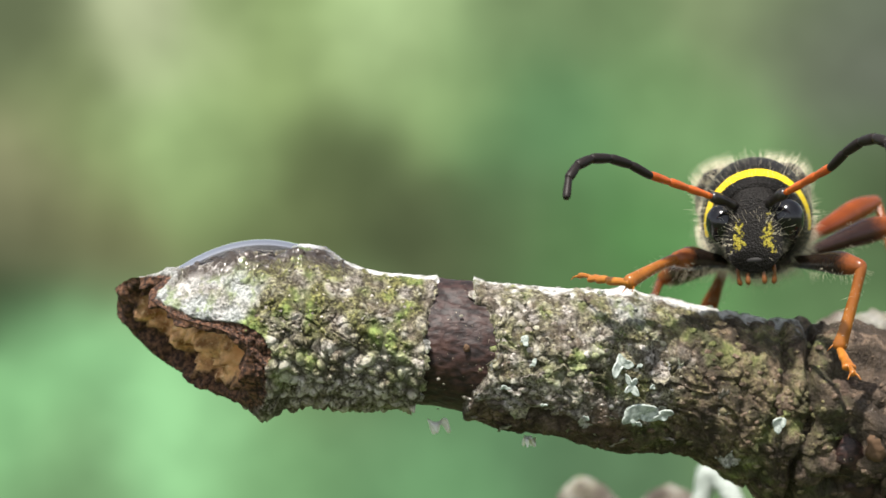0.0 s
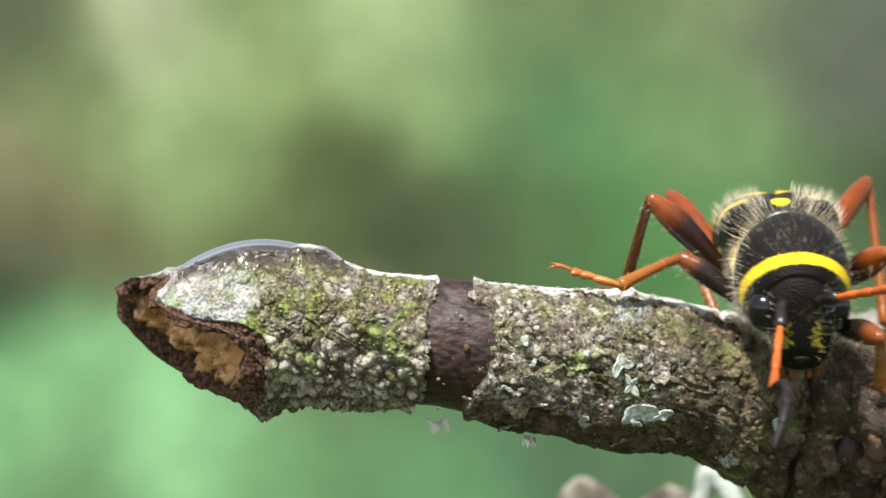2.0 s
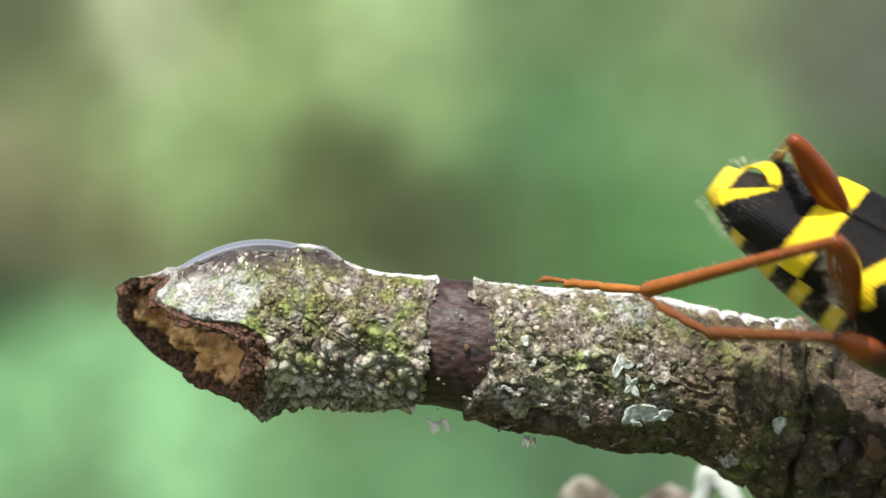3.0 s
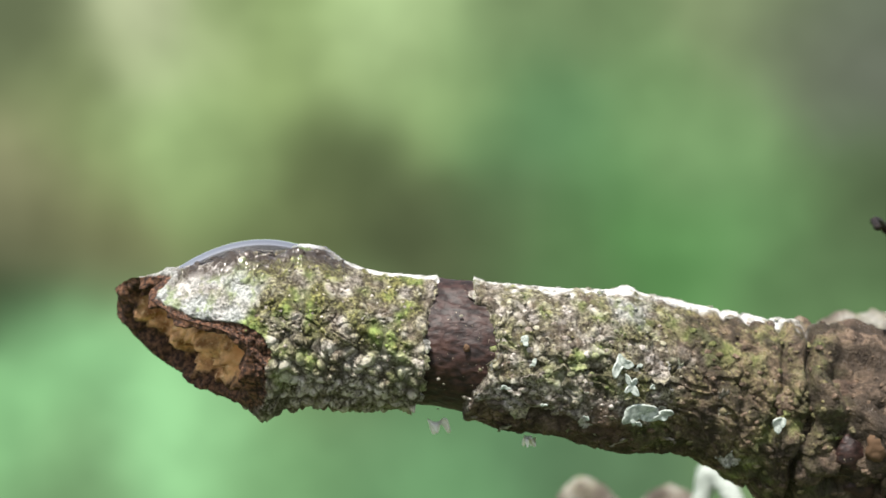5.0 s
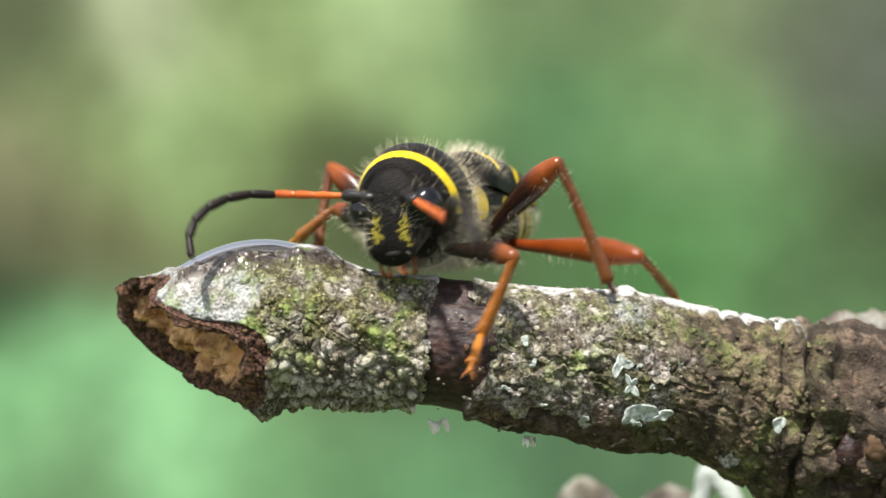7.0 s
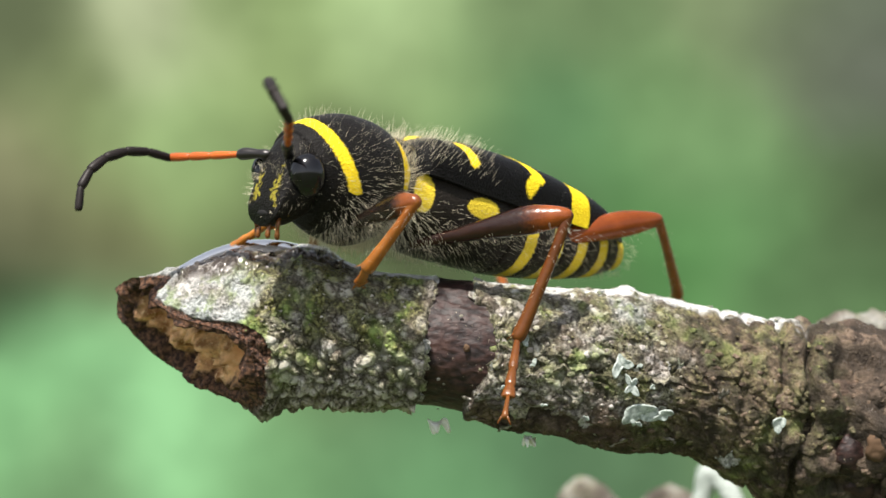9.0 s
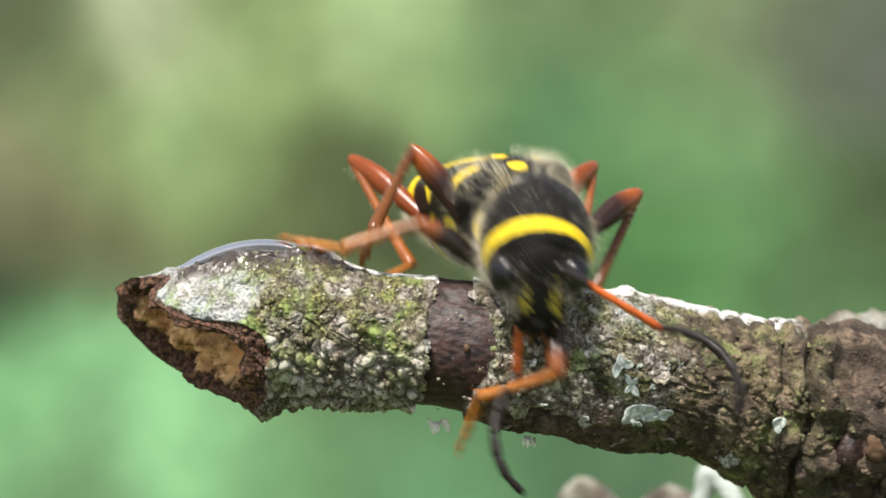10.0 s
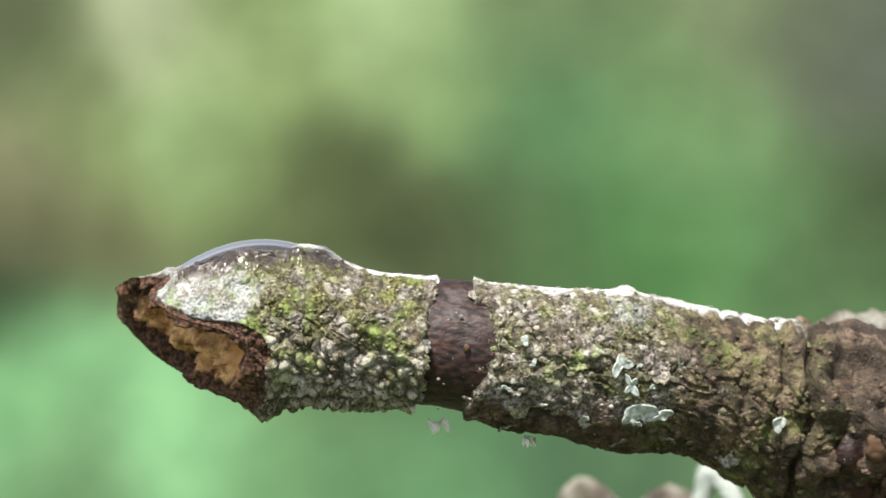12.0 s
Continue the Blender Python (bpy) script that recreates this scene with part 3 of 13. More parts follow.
def flake(limb, x, a, size, turn, lift, seed):
    """A plate of bark that has curled up along one side."""
    rnd = random.Random(seed)
    foot, out = surface(x, a, 0.0), Vector((0, -math.cos(a), math.sin(a)))
    side = Vector((1, 0, 0))
    up = out.cross(side)
    u, v = side * math.cos(turn) + up * math.sin(turn), up * math.cos(turn) - side * math.sin(turn)
    nu, nv, verts = 7, 9, []
    ragged = [rnd.uniform(0.75, 1.2) for _ in range(nv)]
    for layer_no in (0, 1):
        for i in range(nu):
            for j in range(nv):
                f, g = i / (nu - 1), j / (nv - 1) - 0.5
                p = foot + u * size * f * ragged[j] * (1 - 0.8 * g * g) + v * size * 1.6 * g * (1 - 0.25 * f)
                p += out * (lift * size * f ** 1.6 + 0.05 * size * fuzz(0.2, f, g, seed) - 0.05 - 0.045 * layer_no)
                verts.append(p)
    o = nu * nv
    faces = ring_faces(nu, nv, 0, False) + [tuple(reversed(q)) for q in ring_faces(nu, nv, o, False)]
    rim = [j for j in range(nv)] + [i * nv + nv - 1 for i in range(1, nu)] + [(nu - 1) * nv + j for j in range(nv - 2, -1, -1)] + [i * nv for i in range(nu - 2, 0, -1)]
    for p, q in zip(rim, rim[1:] + rim[:1]):
        faces.append((q, p, p + o, q + o))
    c = len(verts)
    tone = rnd.random()
    part("bark_flake", verts, faces, BARK, limb, "", {"crust": [0.85] * c, "moss": [0.5 * (tone > 0.5)] * c, "pale": [0.5 * (tone < 0.35)] * c, "crack_shade": [0.0] * c, "wet": [0.0] * c, "tone": [0.6] * c})


def leaf_lichen(name, x, a, size, turn, seed, curl=0.5, mat=None):
    """A small curled leafy lichen with lobed edges."""
    rnd = random.Random(seed)
    n, rows = 54, 7
    base, out = surface(x, a, 0.09), Vector((0, -math.cos(a), math.sin(a)))
    side = Vector((math.cos(turn), 0, math.sin(turn)))
    side = (side - out * side.dot(out)).normalized()
    up = out.cross(side)
    lobes = [rnd.uniform(0.22, 1.30) for _ in range(9)]
    verts = [base + out * 0.03]
    for i in range(1, rows + 1):
        f = i / rows
        for j in range(n):
            g = 2 * math.pi * j / n
            v = g / (2 * math.pi) * 9
            k = lobes[int(v) % 9] * (1 - v % 1) + lobes[(int(v) + 1) % 9] * (v % 1)
            r = size * f * k
            lift = curl * size * f ** 2 * (0.35 + 0.5 * math.sin(3 * g + seed) + 0.3 * fuzz(0.3, r * math.cos(g), r * math.sin(g), seed))
            verts.append(base + side * r * 1.3 * math.cos(g) + up * r * math.sin(g) * 0.8 + out * (0.05 + lift))
    faces = [(0, 1 + (j + 1) % n, 1 + j) for j in range(n)] + ring_faces(rows, n, 1)
    ob = part(name, verts, faces, mat or LICHEN)
    sol = ob.modifiers.new("thickness", "SOLIDIFY")
    sol.thickness = 0.05 * MM
    return tagged(ob, "small curled pale grey-green leafy lichen on the bark", "lichen", "lichens on the branch")


def droplet():
    """The flat dome of water that lies on the swollen end, rounded like the twig under it."""
    n, rows = 80, 30
    verts = []
    for i in range(rows + 1):
        f = i / rows
        for j in range(n):
            g = 2 * math.pi * j / n
            x, y = 2.62 * f * math.cos(g), 1.30 * f * math.sin(g)
            verts.append((-4.86 + x, 0.05 + y, 0.27 - 0.93 * (x / 2.55) ** 2 - 0.10 * y ** 2 - 0.90 * y ** 4))
    o = len(verts)
    for j in range(n):
        g = 2 * math.pi * j / n
        verts.append((-4.86 + 2.2 * math.cos(g), 0.05 + 0.9 * math.sin(g), -1.6))
    faces = ring_faces(rows + 2, n) + [tuple(range(o, o + n))]
    ob = part("water_drop", verts, faces, WATER)
    tagged(ob, "clear flat water drop lying on the mossy twig end", "water drop")


def lump_twig(name, rows, seed, mat, label):
    """A rough stub: stations of x, y, z and radius, roughened, with one end closed."""
    pts = smooth_stations(rows, 40)
    n, verts = 36, []
    for i, (x, y, z, r) in enumerate(pts):
        a0 = Vector(pts[max(i - 1, 0)][:3])
        b0 = Vector(pts[min(i + 1, len(pts) - 1)][:3])
        t = (b0 - a0).normalized()
        s = t.cross(Vector((0, 0.3, 1))).normalized()
        q = t.cross(s)
        for j in range(n):
            g = 2 * math.pi * j / n
            p = Vector((x, y, z))
            o = s * math.cos(g) + q * math.sin(g)
            k = r * (1 + 0.28 * noise.noise((p + o * r) / 0.9 + Vector((seed, 0, 0))) + 0.16 * noise.noise((p + o * r) / 0.35))
            verts.append(p + o * k)
    faces = ring_faces(len(pts), n) + [tuple(reversed(range(n))), tuple(range((len(pts) - 1) * n, len(pts) * n))]
    c = len(verts)
    vals = {"crust": [0.5] * c, "moss": [0.1] * c, "pale": [0.10 + 0.8 * fuzz(0.9, *v) for v in verts], "crack_shade": [min(0.9, max(0.0, 0.35 - 1.5 * fuzz(0.9, *v))) for v in verts], "wet": [0.0] * c, "tone": [0.6] * c}
    ob = part(name, verts, faces, mat, None, "", vals)
    return tagged(ob, label, "twig")


def knot(limb, x, a, size, mat, seed):
    """A rough bud scar or scale on the thick node."""
    v, f = egg(0, 0, 0, size * 1.2, size, size * 0.8, 16, 22)
    out = Vector((0, -math.cos(a), math.sin(a)))
    foot = surface(x, a, -0.62 * size)
    turned = out.to_track_quat("Z", "X").to_matrix()
    pts = []
    for p in v:
        p = Vector(p)
        k = 1 + 0.35 * noise.noise(p / (size * 0.7) + Vector((seed, 0, 0))) + 0.2 * noise.noise(p / (size * 0.25))
        pts.append(foot + turned @ (p * k))
    c = len(pts)
    part("bud_scar", pts, f, mat, limb, "rough brown bud scar", {"rim": [0.55] * c, "crust": [0.1] * c, "moss": [0.0] * c, "pale": [0.0] * c, "crack_shade": [0.3] * c, "wet": [0.0] * c, "tone": [0.2] * c})


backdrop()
ground()
SHAPE[0] = swing
LIMB = branch()
crumbs(LIMB)
for args in ((10.95, -0.02, 0.32, BUD, 1), (9.45, -0.55, 0.40, BARK, 2), (10.2, 0.42, 0.40, BARK, 3), (10.4, -0.20, 0.42, BARE, 4), (11.6, -0.28, 0.5, BARK, 5),
             (9.9, -0.35, 0.36, BARK, 6), (11.5, 0.35, 0.5, BARK, 7), (8.75, 0.15, 0.26, BARK, 8), (10.8, -0.55, 0.5, BARE, 9)):
    knot(LIMB, *args)
knot(LIMB, 0.61, 0.08, 0.085, BUD, 12)
LOT = random.Random(8)
for n in range(46):
    a = LOT.uniform(-1.1, 1.1)
    if n < 22:          # along both edges of the bare patch
        span = [x / 40 for x in range(-60, 80) if bare_edge(x / 40, a) > -0.03]
        if span:
            left = n % 2 == 0
            flake(LIMB, (span[0] - 0.20) if left else (span[-1] + 0.20), a, LOT.uniform(0.16, 0.34), 0.0 if left else math.pi, LOT.uniform(0.05, 0.35), n)
    else:
        flake(LIMB, LOT.uniform(1.2, 7.5), LOT.uniform(-1.3, 0.2), LOT.uniform(0.16, 0.42), LOT.uniform(0, 6.3), LOT.uniform(0.2, 0.7), n)
droplet()
for args in (("lichen", 4.55, 0.12, 0.34, 1.3, 3, 0.22), ("lichen", 4.80, -0.10, 0.26, 1.5, 8, 0.3), ("lichen", 5.10, -0.42, 0.36, 0.3, 5, 0.22),
             ("lichen", 5.60, -0.38, 0.22, 0.2, 6, 0.3), ("lichen", 8.55, -0.10, 0.22, 1.2, 11, 0.3)):
    leaf_lichen(*args)
LOT = random.Random(21)
for n in range(9):
    leaf_lichen("lichen", LOT.uniform(1.6, 5.9), LOT.uniform(-0.75, 0.35), LOT.uniform(0.07, 0.15), LOT.uniform(0, 3), 30 + n, LOT.uniform(0.2, 0.6))
for args in ((-0.12, -1.42, 0.20, 0.3, 2, 1.9), (2.25, -1.30, 0.20, 1.0, 4, 1.6), (2.42, -1.40, 0.11, 0.2, 7, 2.0)):
    tagged(leaf_lichen("fibre_wisp", *args, FLUFF), "tiny wisp of white fluff caught on the bark", "fluff", "wisps on the branch")
SHAPE[0] = far_back
lump_twig("side_twig", ((4.9, 22.0, -11.2, 0.35), (5.5, 22.0, -10.4, 0.62), (6.5, 22.0, -10.6, 0.75), (7.2, 21.5, -11.8, 0.6), (8.0, 21, -13.5, 0.7)), 2.0, BARK,
          "lichen-covered side twig behind the branch, out of focus")
lump_twig("side_twig", ((7.6, 19.5, -12.2, 0.6), (8.6, 19.0, -10.4, 0.72), (9.5, 19.0, -10.2, 0.6), (10.2, 18.5, -11.5, 0.7)), 6.0, BARK,
          "lichen-covered side twig behind the branch, out of focus")
lump_twig("side_twig", ((9.0, 14.5, -10.8, 0.30), (9.4, 14.0, -9.2, 0.32), (9.8, 14.0, -8.2, 0.42), (10.4, 13.5, -8.8, 0.36), (10.9, 13, -10.4, 0.35)), 9.0, LICHEN,
          "white lichen-covered spur below the branch, out of focus")
lump_twig("side_twig", ((9.0, 6.5, -11.0, 1.2), (11.0, 6.0, -9.4, 1.4), (13.5, 5.5, -8.4, 1.6), (16.0, 5, -8.0, 1.6)), 12.0, BARE,
          "dark brown side twig behind the branch, out of focus")
SHAPE[0] = swing
lump_twig("rear_branch", ((11.2, 7.5, -3.7, 0.7), (12.6, 8.5, -3.6, 1.2), (15.0, 9.5, -3.7, 1.5), (20.0, 11, -4.2, 1.8)), 4.0, BARK,
          "grey rear branch leading off behind, out of focus")


# ---- the wasp beetle: x forward, y to its left, z up, mm from the root of the wing cases ----
FEMUR, TIBIA, TARSUS = {"fore": 2.75, "mid": 3.9, "hind": 5.0}, {"fore": 2.05, "mid": 3.2, "hind": 4.5}, {"fore": 1.7, "mid": 2.5, "hind": 3.0}


def case_point(u, v, side):
    """A point on a wing case: u from root to tip, v from the seam to the outer edge."""
    x = 0.05 - (6.45 + 0.85 * v) * u
    w = float(np.interp(u, (0, 0.05, 0.14, 0.5, 0.75, 0.9, 0.97, 1), (1.14, 1.40, 1.52, 1.47, 1.36, 1.12, 0.84, 0.50)))
    h = float(np.interp(u, (0, 0.08, 0.25, 0.45, 0.65, 0.85, 0.95, 1), (1.08, 1.30, 1.40, 1.31, 1.09, 0.78, 0.50, 0.18)))
    low = float(np.interp(u, (0, 0.25, 0.6, 1), (0.50, 0.28, 0.06, -0.28)))
    a = v * math.pi / 2 * 1.08
    y = w * math.sin(min(a, math.pi / 2)) ** 0.82
    z = low + (h - low) * math.copysign(abs(math.cos(a)) ** 0.62, math.cos(a)) * (1 if a < math.pi / 2 else 0.5)
    # shoulder boss and the seam's slight groove
    z += 0.13 * math.exp(-((u - 0.07) / 0.05) ** 2 - ((v - 0.55) / 0.25) ** 2)
    z -= 0.05 * math.exp(-(v / 0.03) ** 2)
    return x, side * (y + 0.006), z, w


def case_mark(x, y):
    """Signed distance to the yellow marks (above zero inside): shoulder bar, curved arm, cross band, tip."""
    best = -9.0
    for (ax, ay), (bx, by), thick in (((-1.42, 1.22), (-1.24, 0.60), 0.165), ((-1.74, 0.05), (-2.30, 0.15), 0.08), ((-2.30, 0.15), (-2.80, 0.27), 0.14), ((-2.80, 0.27), (-3.25, 0.58), 0.20),
                                      ((-3.25, 0.58), (-3.52, 1.05), 0.20), ((-3.52, 1.05), (-3.22, 1.38), 0.16),
                                      ((-4.98, 0.0), (-5.00, 1.42), 0.33)):
        p, a, d = Vector((x, y)), Vector((ax, ay)), Vector((bx - ax, by - ay))
        t = min(max((p - a).dot(d) / d.dot(d), 0), 1)
        best = max(best, thick - (p - a - d * t).length)
    return min(best, y - 0.035)


def wing_case(parent, side):
    rows, n = 150, 46
    verts, marks = [], []
    for i in range(rows):
        for j in range(n):
            x, y, z, w = case_point(i / (rows - 1), j / (n - 1), side)
            verts.append((x, y, z))
            arc = j / (n - 1) * w * 1.15
            tip = 0.20 - (1 - i / (rows - 1)) * (6.45 + 0.85 * j / (n - 1))
            marks.append(max(case_mark(x, arc), min(tip, arc - 0.035)))
    faces = ring_faces(rows, n, 0, False)
    if side > 0:
        faces = [tuple(reversed(f)) for f in faces]
    ob = part("wing_case", verts, faces, ELYTRA, parent, "matt black wing case with yellow bars and bands", {"mark": marks})
    sol = ob.modifiers.new("thickness", "SOLIDIFY")
    sol.thickness, sol.offset = 0.05 * MM, -1


def shield(parent):
    """The round neck shield with a yellow front band and two rear bars."""
    rows, n = 84, 96
    prof = smooth_stations([(0.12, 0, 0.04, 0.98, 1.08), (0.35, 0, 0.03, 1.10, 1.20), (0.9, 0, 0.02, 1.34, 1.47), (1.6, 0, -0.02, 1.42, 1.58),
                            (2.2, 0, -0.05, 1.32, 1.46), (2.7, 0, -0.08, 1.14, 1.26), (2.98, 0, -0.12, 0.98, 1.08)], rows)
    verts, faces = loft(prof, n)
    marks = []
    for k, (x, y, z) in enumerate(verts):
        a = 2 * math.pi * (k % n) / n
        front = 0.17 - abs(x - 2.30 - 0.27 * z)
        if math.sin(a) < -0.20:
            front = min(front, (math.sin(a) + 0.20) * 2)
        rear = 0.17 - abs(x - 0.44)
        rear = min(rear, (abs(math.cos(a)) - 0.30) * 1.2, (math.sin(a) + 0.1) * 1.2)
        corner = 0.20 - math.hypot(x - 1.10, (z + 0.62) * 1.5) if abs(y) > 0.6 else -1
        marks.append(max(front, rear, corner))
    # the shield leans forward over the head
    verts = [(x + 0.30 * z * min(max((x - 0.3) / 2.4, 0), 1.1), y, z - 0.04 * x) for x, y, z in verts]
    shell = part("neck_shield", verts, faces, SHIELD, parent, "round black neck shield with a yellow front band", {"mark": marks})
    return shell


def trunk(parent):
    """Breast and belly under the wing cases."""
    prof = smooth_stations([(0.55, 0, -0.15, 0.70, 0.85), (0.2, 0, -0.2, 1.10, 1.05), (-0.6, 0, -0.20, 1.42, 1.36), (-1.8, 0, -0.28, 1.54, 1.40),
                            (-2.8, 0, -0.42, 1.48, 1.30), (-3.3, 0, -0.48, 1.34, 1.08)], 60)
    verts, faces = loft(prof, 64)
    marks = []
    for x, y, z in verts:
        d1 = 0.30 - math.hypot((x + 0.22) * 1.2, (z + 0.10) * 0.62)
        d2 = 0.34 - math.hypot((x + 1.85) * 0.7, (z + 0.20) * 1.3)
        marks.append(max(d1, d2) if abs(y) > 0.7 else -1)
    part("breast", verts, faces, UNDER, parent, "dark haired underside with yellow flank spots", {"mark": marks})
    belly = None
    for i in range(5):
        x0, x1 = -2.9 - 0.92 * i, -3.86 - 0.92 * i
        rows = []
        for f in (0.0, 0.06, 0.25, 0.5, 0.75, 0.94, 1.0):
            x = x0 + (x1 - x0) * f
            q = min(max((-x - 2.9) / 4.7, 0), 1)
            w, h = 1.44 - 0.92 * q ** 2.2, 1.20 - 0.66 * q ** 1.8
            k = (0.93 if f in (0.0, 1.0) else 1.0) * (1 - 0.22 * f if i == 4 else 1)
            rows.append((x, 0, -0.55 - 0.12 * q + 0.06 * q * q, w * k, h * k))
        verts, faces = loft(smooth_stations(rows, 20), 56)
        marks = [(0.19 - abs((x0 - x) / 0.96 - 0.70)) * 1.1 if z < 0.1 else -1 for x, y, z in verts]
        if i == 4:
            marks = [-(v[0] + 7.16) for v in verts]
        if belly is None:
            belly = part("abdomen", verts, faces, UNDER, parent, "dark abdomen ringed with yellow bands", {"mark": marks})
        else:
            part("abdomen_ring", verts, faces, UNDER, belly, "dark belly ring with a yellow band", {"mark": marks})
    verts, faces = egg(-6.70, 0, -0.44, 0.84, 0.41, 0.34, 20, 36)
    part("tail_plate", verts, faces, UNDER, parent, "yellow haired tail plate", {"mark": [-(x + 7.16) for x, y, z in verts]})
    verts, faces = egg(-0.58, 0, 1.24, 0.34, 0.36, 0.16, 10, 20)
    part("scutellum", verts, faces, ELYTRA, parent, "small yellow plate between the wing cases", {"mark": [0.3] * len(verts)})
    verts, faces = egg(0.12, 0, 0.45, 0.42, 0.98, 0.80, 12, 28)
    part("neck", verts, faces, JAW, parent, "glossy black joint behind the neck shield")


def head(parent):
    prof = smooth_stations([(2.70, 0, -0.18, 0.84, 1.08), (3.0, 0, -0.32, 0.92, 1.20), (3.3, 0, -0.44, 0.90, 1.22), (3.55, 0, -0.62, 0.81, 1.10),
                            (3.71, 0, -0.86, 0.78, 0.88), (3.82, 0, -1.10, 0.76, 0.64), (3.86, 0, -1.30, 0.68, 0.40)], 44)
    verts, faces = loft(prof, 56)
    # flat steep face, narrow towards the mouth
    verts = [(3.0 + (x - 3.0) * (0.85 if x > 3.0 else 1.0), 0.94 * y * (1 - 0.12 * min(max((-z - 0.5) / 1.0, 0), 1)),
              z if z > -0.6 else -0.6 + (z + 0.6) * 0.78) for x, y, z in verts]
    marks = []
    for x, y, z in verts:
        d = 0.10 - math.hypot((abs(y) - 0.36) * 1.15, (z + 0.72) * 0.32)
        marks.append(d if x > 3.1 else -1)
    skull = part("head", verts, faces, FACE, parent, "black head with yellow streaks between the eyes", {"mark": marks})
    for s in (1, -1):
        v, f = egg(0, 0, 0, 0.42, 0.44, 0.53, 16, 28, 2.1)
        t = pose(3.14, 0.78 * s, -0.20, 10 * s, 16, 66 * s)
        part("eye", [t @ Vector(p) for p in v], f, EYE, skull, "glossy black kidney-shaped eye")
        v, f = loft(smooth_stations([(-0.30, 0, 0, 0.10, 0.10), (-0.22, 0, 0, 0.22, 0.20), (-0.04, 0, 0, 0.25, 0.20), (0.10, -0.05 * s, 0.02, 0.18, 0.15), (0.20, -0.14 * s, 0.03, 0.09, 0.08), (0.25, -0.22 * s, 0.03, 0.03, 0.03)], 18), 16, 2.6)
        t = pose(3.58, 0.26 * s, -1.24, 0, 74, -6 * s) @ Matrix.Scale(0.75, 4)
        part("jaw", [t @ Vector(p) for p in v], f, JAW, skull, "shiny black jaw")
        rows = [(0, 0, 0, 0.04, 0.04), (0.18, 0, 0.02, 0.055, 0.055), (0.24, 0, 0, 0.04, 0.04), (0.36, 0, -0.03, 0.06, 0.06), (0.45, 0, -0.06, 0.07, 0.065), (0.50, 0, -0.08, 0.035, 0.035)]
        v, f = loft(rows, 10)
        for dy, tilt in ((0.20, 68), (0.50, 84)):
            t = pose(3.52, dy * 0.85 * s, -1.26, 0, tilt, 70 * dy * s)
            part("palp", [t @ Vector(p) for p in v], f, PALP, skull, "short orange-brown feeler at the mouth")
    v, f = egg(3.66, 0, -1.18, 0.10, 0.27, 0.10, 12, 20, 2.1)
    part("upper_lip", v, f, LIP, skull, "glossy black upper lip")
    return skull


def antenna(parent, side):
    """Scape and four orange joints; then the dark tip of six joints that curls. x runs along the antenna."""
    rows = smooth_stations([(-0.05, 0, 0, 0.07, 0.07), (0.08, 0, 0, 0.12, 0.12), (0.30, 0, 0.02, 0.115, 0.11), (0.62, 0, 0.03, 0.15, 0.15), (0.80, 0, 0.02, 0.13, 0.13), (0.86, 0, 0.02, 0.08, 0.08)], 26)
    v, f = loft(rows, 14)
    base = part("antenna", v, f, SCAPE, parent, "antenna with a black first joint")
    x = 0.84
    for long, thick in ((0.20, 0.085), (0.62, 0.100), (0.60, 0.105), (0.62, 0.108)):
        v, f = loft(smooth_stations([(x - 0.03, 0, 0.02, 0.06, 0.06), (x + 0.06, 0, 0.02, thick * 0.85, thick * 0.85), (x + long * 0.8, 0, 0.02, thick, thick),
                                     (x + long, 0, 0.02, thick * 0.72, thick * 0.72)], 9), 12)
        part("antenna_joint", v, f, SHAFT, base, "thin orange antenna joint")
        x += long
    tip, at, turn = None, Vector((0, 0, 0)), 0.0
    for k, long in enumerate((0.67, 0.65, 0.63, 0.56, 0.52, 0.56)):
        thick = (0.115, 0.125, 0.13, 0.13, 0.12, 0.10)[k]
        v, f = loft(smooth_stations([(-0.02, 0, 0, 0.07, 0.07), (0.07, 0, 0, thick * 0.9, thick * 0.85), (long * 0.8, 0, 0, thick, thick * 0.95),
                                     (long, 0, 0, thick * 0.7, thick * 0.7)], 9), 12)
        t = Matrix.Translation(at) @ Matrix.Rotation(turn, 4, "Y")
        v = [t @ Vector(p) for p in v]
        if k == 0:
            tip = part("antenna_tip", v, f, TIP, parent, "dark curled end of the antenna")
        else:
            part("antenna_joint", v, f, TIP, tip, "dark antenna joint")
        at = t @ Vector((long - 0.02, 0, 0))
        turn += radians(13 + 2.5 * k)
    return base, tip


